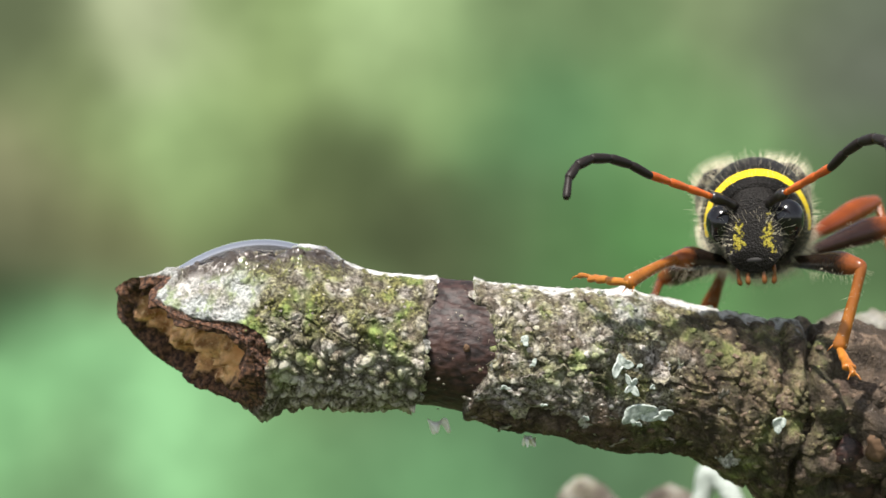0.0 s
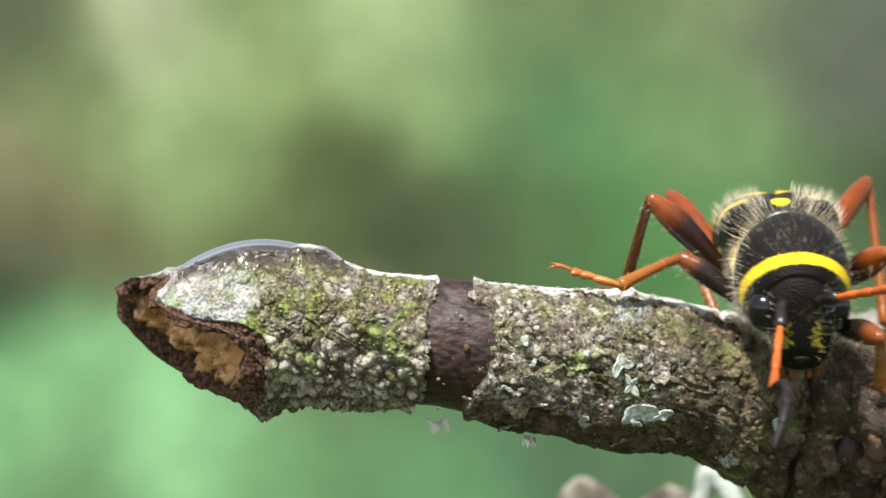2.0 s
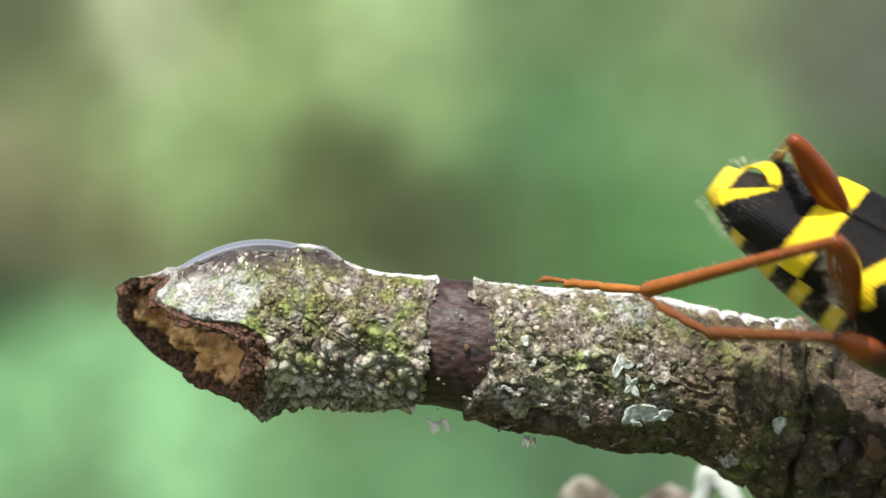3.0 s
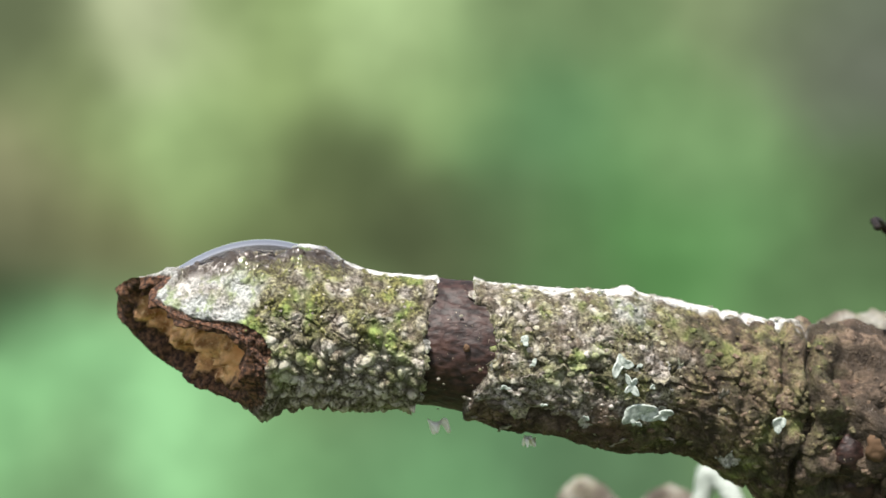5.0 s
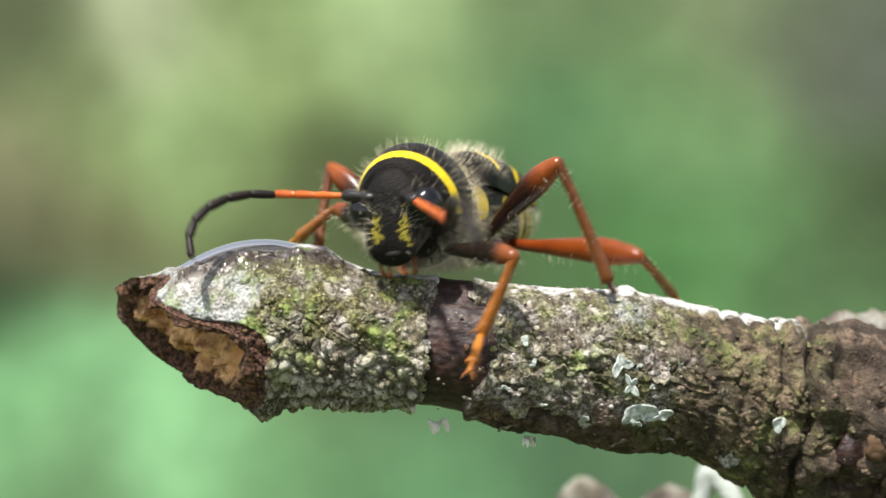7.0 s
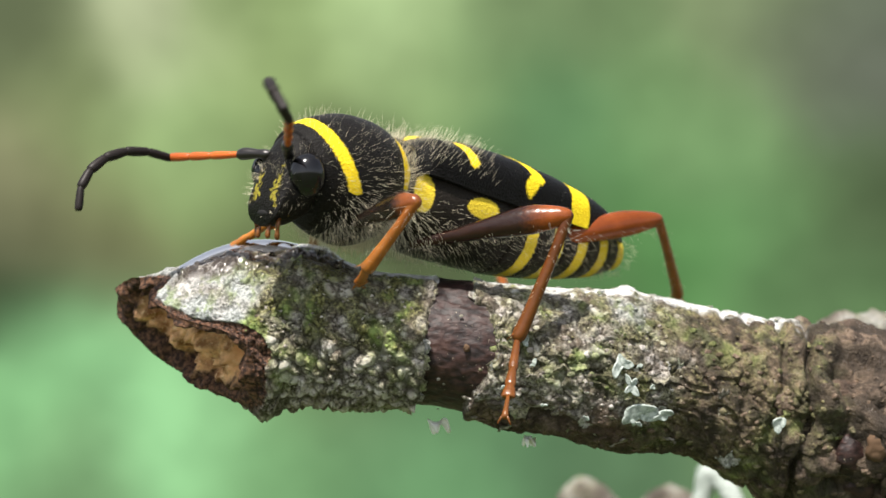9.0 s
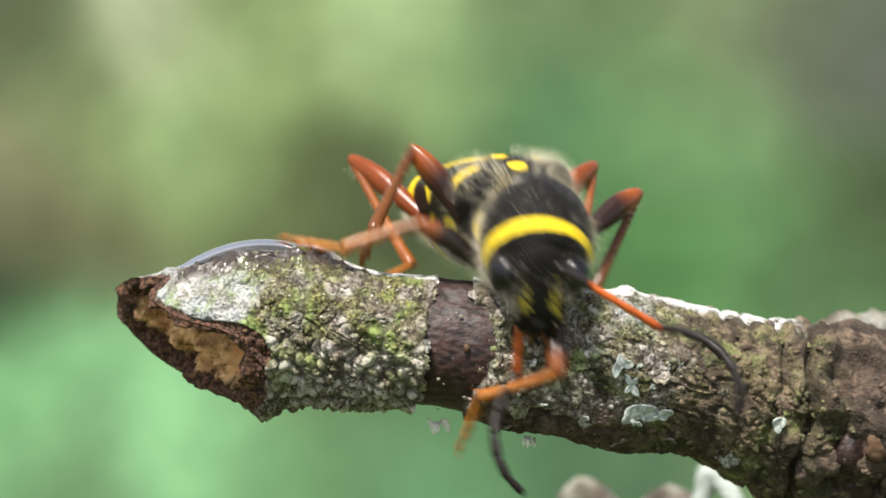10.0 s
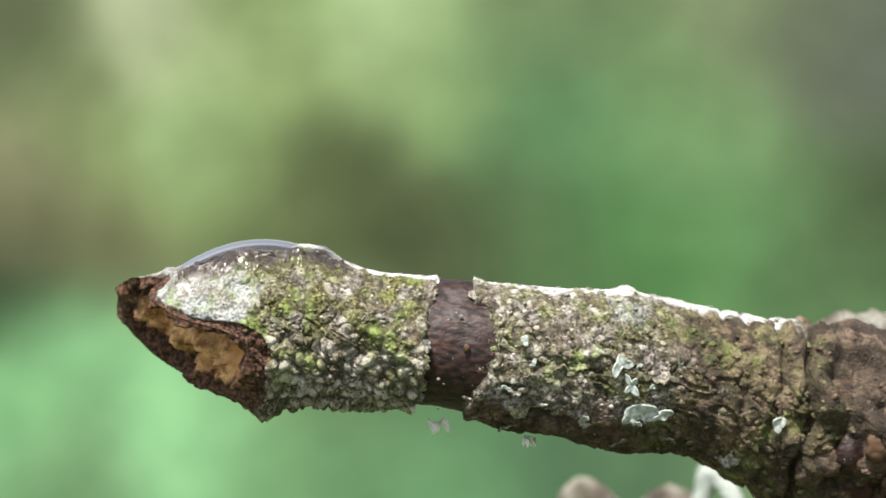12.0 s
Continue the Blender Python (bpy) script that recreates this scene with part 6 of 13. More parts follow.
    walk(LEGS["fore", 1][2], [
        (0,P(4.17,1.81,-3.6,-6.3,15.3,5.7)), (.1,P(3.92,1.84,-3.69,-3.7,17.6,8.5)), (.2,P(3.64,1.95,-3.78,4.5,23.1,19.6)),
        (.3,P(3.36,2.13,-3.86,13.8,25.3,31.9)), (.4,P(3.08,2.35,-3.92,19.2,23.6,36.8)), (.5,P(3.13,2.54,-3.89,22.6,22.5,39.5)),
        (.6,P(3,2.69,-3.61,21.8,23.3,41.4)), (.7,P(3.36,1.76,-3.61,12.3,30.9,28.1)), (.8,P(4.11,1.12,-4.15,2.4,35.5,14.8)),
        (.9,P(3.99,1.53,-3.97,4.6,31.7,23.9)), (1,P(3.55,1.6,-3.78,5.2,32.9,27.3)), (1.1,P(4.06,1.1,-4.03,-4.7,19.3,6.1)),
        (1.2,P(4.69,.54,-4.14,-11.6,4.4,-12.3)), (1.3,P(4.27,.56,-4.24,9.6,-5.3,31.7)), (1.4,P(3.82,.49,-4.26,20.9,-32.9,31.3)),
        (1.47,P(3.62,1.53,-3.16,9.1,8.3,4.6)), (1.5,P(3.53,2.05,-2.62,-4.9,25.2,-13.6)), (1.6,P(3.25,1.95,-2.46,-8,23.8,-6.1)),
        (1.7,P(3.03,2.51,-2.35,-18,35.8,-40.6)), (1.8,P(2.51,3.06,-2.46,-18.7,26.5,-75.7)), (1.9,P(2.69,2.45,-2.89,-8.3,40.4,-6.3)),
        (2,P(2.56,1.89,-3.18,8.8,30.6,43.7)), (2.1,P(2.69,2.17,-3.09,3,27.9,26.4)), (2.2,P(5.26,1.55,-1.86,14.2,56.3,98.2)),
        (2.3,P(5.16,1.67,-.86,5.1,50.6,77.1)), (2.4,P(5.28,1.69,.14,-.8,40.6,61.2)), (2.5,P(4.8,.57,.4,-3.4,38.1,51)),
        (2.6,P(4.16,.2,.77,-8,35,45.3)), (2.67,P(3.64,2.36,-.23,-12,-5.5,-.6)), (2.7,P(3.38,3.44,-.74,-1.5,-23.6,-25)),
        (2.8,P(3.65,4.5,-1.64,1.5,-40.4,-35.6)), (2.9,P(3.21,4.94,-2.19,4.9,-47.2,-41.6)), (3,P(2.9,5.09,-2.34,10.4,-51.6,-48.9)),
        (3.07,P(2.14,4.49,-.6,-35.7,-7.3,26.4)), (3.1,P(1.76,4.18,.27,-33.1,22.4,49.9)), (3.2,P(.76,4.03,1.69,-37.3,30.4,59.2)),
        (3.3,P(1.98,3.78,1.45,-29.8,33.9,44.5)), (3.47,P(2.58,1.71,.04,-2,40.8,23.5)), (3.6,P(3.07,.05,-1.09,20,51.4,9.3)),
        (3.73,P(3.3,1.71,-1.39,7.3,50.9,-44.6)), (3.9,P(3.59,3.8,-1.77,.3,42.3,-104.7)), (4.07,P(2.62,3.61,-1.84,-7.7,55,-155.2)),
        (4.2,P(1.84,3.46,-1.9,-27,58.1,153.2)), (4.5,P(2.94,2.03,-1.93,-39.5,52.3,78.7)), (4.8,P(2.79,1.09,-1.14,-55.8,15.7,43.2)),
        (4.93,P(3.3,2.02,-1.67,-54.5,-21.9,3.2)), (5.1,P(3.94,3.17,-2.34,-4.8,-45.3,-77)), (5.27,P(3.33,3,-1.99,-60.9,-19.8,2.9)),
        (5.4,P(2.84,2.86,-1.71,-64.9,22.4,39.6)), (5.5,P(2.69,3.14,-1.43,-70.6,19.3,36.7)), (5.6,P(1.97,1.7,.37,-82.7,11.2,33.8)),
        (5.7,P(2.56,2.61,-1.02,-89.8,8.4,33.2)), (5.8,P(2.97,1.55,-.88,-95,.5,51.3)), (5.87,P(3.27,2.05,-.54,165.9,-56.1,91.7)),
        (5.9,P(3.42,2.3,-.38,96.6,-38.4,136.7)), (6,P(4.17,2.39,.34,87.1,6.2,157.4)), (6.1,P(4.35,2.63,.44,86.6,.3,144.6)),
        (6.13,P(4.41,2.82,.22,86.6,25.1,127.7)), (6.2,P(4.52,3.2,-.24,39.4,63.1,56.6)), (6.3,P(3.88,3.19,-.79,36.8,63.9,48)),
        (6.4,P(2.52,3.25,-1.06,12.2,55.7,26.9)), (6.5,P(1.41,3.04,-1.96,-2.3,41.8,16.6)), (6.6,P(.19,2.28,-1.81,7.2,50,21.7)),
        (6.7,P(.25,2.3,-2.55,5.1,48.7,23.5)), (6.73,P(.74,2.35,-2.94,31.5,45.7,71.2)), (6.8,P(1.74,2.45,-3.72,47.5,13.3,137.2)),
        (6.87,P(1.98,2.26,-3.7,26.1,41.7,66)), (6.9,P(2.09,2.16,-3.69,2.8,40.9,20.8)), (7,P(3.19,1.89,-3.57,-14.1,27.9,1.2)),
        (7.1,P(1.82,2.36,-3.35,.2,33.1,18.7)), (7.2,P(.27,2.27,-3.18,13.4,36.9,36.8)), (7.3,P(.24,2.28,-3.17,13.5,35.7,39.7)),
        (7.4,P(.84,2.16,-2.74,-4.7,60,-31.9)), (7.5,P(1.45,2.04,-2.31,-49.4,49.9,-127.2)), (7.7,P(1.95,2.44,-2.31,-32,38.7,-123.1)),
        (7.9,P(1.88,2.76,-2.37,-25.5,35.2,-123.2)), (8.1,P(2.05,2.91,-2.25,-24.9,33.6,-118.8)), (8.3,P(2.25,2.57,-2.19,-18.1,20.8,-115.7)),
        (8.5,P(2.09,2.32,-2.3,-13.7,11.6,-116.5)), (8.7,P(2.09,2.6,-2.34,-12.1,9.5,-117.1)), (8.8,P(2.21,2.81,-2.35,-11.4,8.6,-118.1)),
        (8.9,P(1.89,2.64,-2.28,-17.8,17.3,-110.4)), (9,P(1.84,2.45,-2.33,-13.9,11.9,-117)), (9.1,P(2.52,2.61,-2.39,-9.7,3.8,-128.2)),
        (9.2,P(2.67,2.25,-2.36,-10.9,8.3,-130.9)), (9.3,P(2.7,2.11,-2.36,-14.1,14.9,-130.4)), (9.4,P(2.8,2.07,-2.37,-18.7,22,-130.6)),
        (9.5,P(3.24,1.96,-2.13,-34.8,44.1,-124.9)), (9.53,P(2.91,2.19,-2.22,-27.6,60.1,-79.9)), (9.6,P(2.26,2.66,-2.4,28.9,52.7,48.6)),
        (9.7,P(2.34,3.7,-2.97,21.5,-5.8,28)), (9.8,P(3.18,1.78,-3.89,14.6,23.6,18.6)), (9.87,P(2.96,-.34,-4.73,3.7,62.6,-80.4)),
        (9.9,P(2.85,-1.39,-5.15,-39.2,57.7,-162.3)), (10,P(2.3,-2.87,-3.97,-27.9,60,-153.1)), (10.07,P(2.85,-.77,-3.43,-19.9,58.4,137.1)),
        (10.1,P(3.12,.28,-3.16,-15.9,59.6,102.1)), (10.2,P(3.27,4.24,-3.99,-32.4,21.3,77)), (10.3,P(3.6,3.19,-4.05,-40.4,31.4,65.7)),
        (10.4,P(3.6,2.11,-3.2,-58.7,48,49.6)), (10.5,P(3.16,1.47,-3.8,-66.3,47.6,36.8)), (10.6,P(4.18,.41,-1.58,-70.3,31.6,19)),
        (10.7,P(5.22,.81,.53,-65.2,10.3,11.3)), (10.8,P(3.49,-.21,2.2,-70.8,.4,5.7)), (10.9,P(2.84,1.63,3.52,-80.9,7.4,10.3)),
        (11,P(3.33,3.14,2.91,-91.4,-53.8,52.1)), (11.1,P(3.66,3.01,2.85,159.7,-70.3,148.5)), (11.2,P(3.99,2.85,2.78,119,-60.2,178.1)),
        (11.27,P(3.45,2.45,3.16,-79.3,-27.4,15.9)), (11.3,P(3.17,2.25,3.35,-76.4,18,12.6)), (11.4,P(3.54,1.07,2.61,-67.5,9.8,11.7)),
        (11.5,P(2.87,.91,1.7,-66.2,18,12.4)), (11.6,P(2.43,1.3,2,-67.8,30.2,23.2)), (11.7,P(2.45,1.25,2.03,-68,29.6,22.1)),
        (11.8,P(2.46,1.17,2.03,-68.1,28.9,21)), (12,P(2.11,1.67,2.07,-62.5,29,35.7))])
    walk(LEGS["fore", -1][0], [
        (0,P(1.8,-.58,-1.31,0,-6.4,-33.8)), (.1,P(1.75,-.64,-1.34,0,-6.2,-34.2)), (.2,P(1.67,-.72,-1.37,0,-7.2,-34.5)),
        (.3,P(1.57,-.8,-1.41,0,-12.5,-32.1)), (.4,P(1.48,-.87,-1.45,0,-8.5,-32.5)), (.5,P(1.42,-.92,-1.46,-0,-4.8,-35.6)),
        (.6,P(1.52,-.85,-1.43,0,-10.5,-49.4)), (.7,P(1.66,-.74,-1.37,0,-5.2,-66.2)), (.8,P(1.8,-.61,-1.3,0,-7,-99.6)),
        (.9,P(1.91,-.48,-1.22,-0,-14.5,-133.8)), (1,P(1.98,-.39,-1.17,0,-7.8,-149)), (1.1,P(2,-.43,-1.13,0,-13.6,-91.4)),
        (1.13,P(2,-.44,-1.11,3.6,-20.6,-67)), (1.2,P(2.02,-.48,-1.08,-0,-35.4,-14)), (1.3,P(2.04,-.55,-1.02,0,-36.6,-11.9)),
        (1.4,P(2.06,-.6,-.96,0,-38.1,-11.1)), (1.5,P(2.07,-.64,-.93,0,-39.1,-28.2)), (1.6,P(1.98,-.65,-1.05,0,-51.5,-33.9)),
        (1.7,P(1.84,-.65,-1.23,0,-52.3,-47.4)), (1.8,P(1.67,-.66,-1.4,0,-48.3,-93.2)), (1.9,P(1.49,-.66,-1.54,0,-43.3,-94.7)),
        (2,P(1.36,-.67,-1.62,-0,-38.7,-103)), (2.1,P(1.37,-.66,-1.62,0,-38.2,-92.7)), (2.2,P(1.38,-.66,-1.62,0,-36.6,-96.1)),
        (2.3,P(1.44,-.79,-1.52,0,-31.5,-93.1)), (2.4,P(1.52,-.97,-1.36,0,-27.6,-95.6)), (2.5,P(1.57,-1.08,-1.23,0,-5.6,-89.2)),
        (2.6,P(1.62,-1.01,-1.24,0,-10.3,-92.1)), (2.7,P(1.68,-.9,-1.26,-0,-18.1,-100.7)), (2.8,P(1.74,-.78,-1.27,-0,-35,-84.8)),
        (2.9,P(1.79,-.67,-1.28,0,-51.2,-72.9)), (3,P(1.82,-.59,-1.28,0,-64.4,-67.6)), (3.1,P(1.82,-.59,-1.28,0,-63.8,-74.7)),
        (3.2,P(1.82,-.59,-1.28,0,-54.8,-76.4)), (3.3,P(1.82,-.59,-1.28,-0,-33.7,-78.8)), (3.6,P(1.82,-.59,-1.28,0,-5,-75.7)),
        (3.9,P(1.82,-.59,-1.28,0,-25.6,-74.8)), (4.2,P(1.82,-.59,-1.28,0,-13.2,-64.9)), (4.5,P(1.82,-.59,-1.28,-0,-13,-69.8)),
        (4.67,P(1.82,-.59,-1.28,-11.5,9.8,-6.6)), (4.8,P(1.82,-.59,-1.28,-0,27.6,47.2)), (5.1,P(1.82,-.59,-1.28,0,26.4,26.5)),
        (5.27,P(1.82,-.59,-1.28,-11.1,-3,-24)), (5.4,P(1.82,-.59,-1.28,0,-26,-64.9)), (5.5,P(1.82,-.59,-1.28,0,-22,-63.2)),
        (5.6,P(1.82,-.59,-1.28,0,-33.7,-46.8)), (5.7,P(1.82,-.59,-1.28,0,-39.3,-24.3)), (5.8,P(1.82,-.59,-1.28,0,-55.2,-87.6)),
        (5.9,P(1.82,-.59,-1.28,0,-49,-126.3)), (6,P(1.82,-.59,-1.28,0,-41.5,-166.1)), (6.1,P(1.82,-.59,-1.28,0,-33.9,-156.3)),
        (6.2,P(1.82,-.59,-1.28,0,-30.7,-102.3)), (6.3,P(1.82,-.59,-1.28,0,-40.1,-71.2)), (6.4,P(1.82,-.59,-1.28,-0,-61.7,-75.9)),
        (6.5,P(1.82,-.59,-1.28,0,-70.4,-71.9)), (6.53,P(1.82,-.59,-1.28,-7.1,-44,-56.9)), (6.6,P(1.82,-.59,-1.28,0,8.9,-40.3)),
        (6.7,P(1.82,-.59,-1.28,0,20.6,-31.4)), (6.8,P(1.85,-.58,-1.25,0,32.6,-36.4)), (6.87,P(1.88,-.57,-1.23,-10.2,-13.3,-82.5)),
        (6.9,P(1.89,-.57,-1.21,0,-35.3,-107.9)), (7,P(1.92,-.56,-1.18,-0,-30.2,-124.2)), (7.1,P(1.84,-.51,-1.3,-0,-35.7,-116.3)),
        (7.2,P(1.74,-.47,-1.4,0,-25.9,-100.6)), (7.3,P(1.75,-.46,-1.4,0,-26.1,-97.2)), (7.5,P(1.76,-.44,-1.39,-0,-32.8,-89.6)),
        (7.7,P(1.78,-.42,-1.38,0,-35.9,-83.8)), (7.9,P(1.8,-.4,-1.36,0,-38.3,-82)), (8.1,P(1.83,-.38,-1.35,-0,-33.2,-85.3)),
        (8.3,P(1.85,-.36,-1.33,0,-27.7,-89.6)), (8.5,P(1.86,-.34,-1.32,0,-19.2,-91.3)), (8.7,P(1.88,-.33,-1.31,0,-11.8,-90.1)),
        (8.8,P(1.88,-.32,-1.3,0,-8.9,-90.3)), (8.9,P(1.89,-.32,-1.29,0,-11.1,-96.7)), (9,P(1.9,-.32,-1.29,0,-14.4,-105.8)),
        (9.1,P(1.9,-.31,-1.28,-0,-13.1,-98.6)), (9.2,P(1.91,-.3,-1.28,0,-14.3,-97.8)), (9.3,P(1.92,-.29,-1.27,0,-16.6,-96.6)),
        (9.4,P(1.92,-.28,-1.27,-0,-15.1,-92.3)), (9.5,P(1.93,-.27,-1.26,0,-11.4,-92.3)), (9.6,P(1.84,-.43,-1.32,0,-11.8,-91)),
        (9.7,P(1.67,-.65,-1.4,0,-23,-42)), (9.8,P(1.46,-.87,-1.46,0,-35.3,-63.3)), (9.9,P(1.23,-1.05,-1.51,0,-46.7,-88.5)),
        (10,P(1.06,-1.14,-1.53,0,-40.3,-114.4)), (10.1,P(1.49,-.84,-1.46,0,-5.3,-165.6)), (10.2,P(1.86,-.57,-1.24,0,46.2,176.4)),
        (10.3,P(1.8,-.85,-1.16,0,59.4,-146.4)), (10.37,P(1.73,-1.08,-1.05,-13.7,71.2,-81.4)), (10.4,P(1.69,-1.2,-.99,0,77.1,-29.5)),
        (10.5,P(1.6,-1.43,-.82,0,62,-63.6)), (10.6,P(1.76,-1.21,-.89,0,32.7,-74.6)), (10.7,P(1.93,-.87,-.98,0,-14.1,-50.2)),
        (10.8,P(2.02,-.6,-1.03,0,-35,-46.2)), (10.9,P(1.92,-.59,-1.16,0,-40.5,-59.6)), (11,P(1.82,-.59,-1.28,0,-71,-.2)),
        (11.1,P(1.82,-.59,-1.28,-0,-64,-55.8)), (11.2,P(1.82,-.59,-1.28,0,-56.4,-75.3)), (11.3,P(1.82,-.59,-1.28,0,-30.9,-29.7)),
        (11.4,P(1.82,-.59,-1.28,0,-31,-31.8)), (11.5,P(1.82,-.59,-1.28,0,-22.1,-31.1)), (11.6,P(1.82,-.59,-1.28,0,-28.9,-6)),
        (11.7,P(1.82,-.59,-1.28,0,-27.9,-6.2)), (11.8,P(1.82,-.59,-1.28,0,-28.9,-13.2)), (12,P(1.82,-.59,-1.28,0,-42.1,14.8))])
    walk(LEGS["fore", -1][1], [
        (0,P(4.23,-2.21,-.98,4.4,11.9,-32.4)), (.1,P(4.17,-2.28,-1.02,6.6,20.1,-31.2)), (.2,P(4.07,-2.37,-1,6.3,34.8,-30.2)),
        (.3,P(4.01,-2.33,-.78,-7.6,59.5,-39.5)), (.4,P(3.94,-2.44,-1.01,18.8,65,-14.2)), (.5,P(3.8,-2.63,-1.22,49,64.9,12.3)),
        (.6,P(3.4,-3.05,-.9,107.4,63.2,65.1)), (.7,P(2.84,-3.42,-1.11,132.1,38,83.3)), (.8,P(1.31,-3.49,-.94,152.1,29.3,69)),
        (.9,P(-.06,-2.53,-.48,143.1,42,27)), (1,P(-.52,-1.89,-.77,130.4,30.3,7.2)), (1.1,P(1.93,-3.28,-.44,153.6,38.1,76.8)),
        (1.13,P(2.73,-2.54,-.08,153,57.3,94.5)), (1.2,P(4.35,-1.06,.62,-108.9,74,-134.6)), (1.3,P(4.35,-1.03,.73,-98.5,73.5,-123.3)),
        (1.4,P(4.33,-1.05,.85,-81.4,71,-107.5)), (1.5,P(4.08,-1.72,.93,-62.7,72.9,-102.5)), (1.6,P(3.5,-1.67,1.25,-39.4,48.6,-101.1)),
        (1.7,P(3.06,-1.98,1.1,-32.8,43.8,-104.9)), (1.8,P(1.56,-2.61,.79,35.2,32.8,-33.9)), (1.9,P(1.31,-2.8,.48,36,21.8,-41.8)),
        (2,P(.84,-2.9,.21,40.6,11.6,-51.9)), (2.1,P(1.26,-2.97,.2,27.3,1.5,-67.9)), (2.2,P(1.13,-3.01,.13,2.8,-2.1,-94.1)),
        (2.3,P(1.31,-3.3,.02,-49.2,-5.3,-131.6)), (2.33,P(1.29,-3.39,.01,-29.9,9.6,-118.4)), (2.4,P(1.26,-3.56,.01,19.1,19.7,-79.2)),
        (2.5,P(1.61,-4.01,-.94,-48.8,49.7,-133.4)), (2.6,P(1.51,-3.91,-.72,-59,41.1,-148.6)), (2.7,P(1.16,-3.65,-.35,-52.9,42.8,-156.3)),
        (2.8,P(1.95,-3.18,.41,-56,66.1,-152.9)), (2.83,P(2.08,-2.93,.61,-39.8,82.8,-115.1)), (2.9,P(2.33,-2.43,1.01,74,59.8,42.1)),
        (3,P(2.3,-1.76,1.37,76,74.9,40.9)), (3.1,P(2.16,-1.84,1.36,90.5,74.4,50.3)), (3.2,P(2.22,-2.24,1.12,130.4,71.2,76.5)),
        (3.3,P(2.29,-2.99,.35,-149,59.6,118.2)), (3.6,P(2.55,-3.43,-1.03,-149.9,50.2,126.6)), (3.9,P(2.51,-3.15,-.01,105.1,52.2,54.6)),
        (4.07,P(2.8,-3.17,-.35,-120.9,69.6,170.5)), (4.2,P(3.03,-3.18,-.61,-86.9,31.2,-171.5)), (4.5,P(2.81,-3.28,-.62,-94.3,39.9,177.6)),
        (4.67,P(3.24,-.72,-1.75,-172.3,72.2,167.1)), (4.8,P(3.59,1.32,-2.65,69.1,61.9,98.9)), (5.1,P(4.18,.59,-2.59,26.7,70.3,47.4)),
        (5.27,P(3.49,-1.4,-1.15,-74.9,39.4,-90.4)), (5.4,P(2.94,-2.98,.01,-62.5,-5.2,-121.7)), (5.5,P(3.05,-3.02,-.18,-76.2,-21.3,-128.4)),
        (5.53,P(3.2,-2.81,-.01,-85,23.7,-125.1)), (5.6,P(3.5,-2.37,.35,107.7,64.1,80.5)), (5.7,P(3.89,-1.52,.58,41.7,59,30.5)),
        (5.8,P(1.89,-2.27,1.13,63.7,58.1,23.1)), (5.9,P(.68,-2.14,.94,124.5,63.5,28.4)), (6,P(-.32,-1.12,.67,153.2,71,-4.1)),
        (6.1,P(-.42,-1.57,.36,-76.6,57.6,105.2)), (6.2,P(1.28,-3.06,.22,-138.4,51.8,97.1)), (6.3,P(2.55,-2.72,.61,-87.1,76.8,-169.5)),
        (6.4,P(2.16,-1.94,1.31,22,67.7,-40)), (6.5,P(2.12,-1.53,1.49,16.5,47.5,-26.2)), (6.6,P(4.04,-2.47,-1.74,91.6,52,44.6)),
        (6.7,P(4.17,-2.02,-2.32,76.2,41.4,14.7)), (6.73,P(4.06,-2.03,-2.49,131.2,66.3,76)), (6.8,P(3.84,-2.05,-2.84,-155.1,7,163.9)),
        (6.87,P(2.05,-2.59,-.62,-148.5,55.3,123.5)), (6.9,P(1.15,-2.85,.49,171.8,74.7,65.7)), (6.93,P(.93,-2.79,.43,-3.4,75.7,-115)),
        (7,P(.49,-2.66,.3,2.2,16.8,-122.3)), (7.1,P(.78,-2.65,.42,11.6,50.3,-102)), (7.2,P(1.26,-3.07,-.12,-24.8,56.9,-128.3)),
        (7.3,P(1.42,-3.08,-.11,-30.3,57.1,-131.3)), (7.5,P(1.78,-2.92,.2,-33.4,56.4,-130.3)), (7.7,P(2.04,-2.79,.35,-23.6,61.8,-112.8)),
        (7.9,P(2.12,-2.69,.46,-23,67.7,-110.3)), (8.1,P(2.03,-2.83,.26,105.9,60.2,43.8)), (8.3,P(1.86,-2.96,.04,103.8,44.9,49.3)),
        (8.5,P(1.8,-3.12,-.35,99.2,28.7,54.2)), (8.7,P(1.87,-3.21,-.71,102.4,20.8,59.3)), (8.8,P(1.87,-3.23,-.84,102.5,17.4,60.1)),
        (8.9,P(1.55,-3.19,-.73,106.8,22.2,54)), (9,P(1.12,-3.06,-.56,102.9,23.5,44.6)), (9.1,P(1.47,-3.14,-.62,115.1,24.2,60.2)),
        (9.2,P(1.52,-3.12,-.55,125.8,31.9,60)), (9.3,P(1.59,-3.09,-.43,135.4,39.6,62.3)), (9.4,P(1.81,-3.12,-.5,147.5,44.3,70.1)),
        (9.5,P(1.81,-3.15,-.68,-168.7,42.6,93.7)), (9.6,P(1.79,-3.31,-.72,-159.1,47.6,101.8)), (9.7,P(3.69,-2.47,-.25,-159.2,70.3,154.8)),
        (9.8,P(2.54,-3.02,.23,-15.1,80.4,-79.9)), (9.9,P(1.29,-3.06,.63,-6.6,47.4,-98.1)), (10,P(.14,-3.19,.38,9.7,11.1,-104.4)),
        (10.07,P(-.86,-2.11,-.67,60.8,15.7,-80.9)), (10.1,P(-1.35,-1.57,-1.19,85.8,10.3,-70)), (10.2,P(-.17,-.44,-3.37,128.5,-28.8,-72.8)),
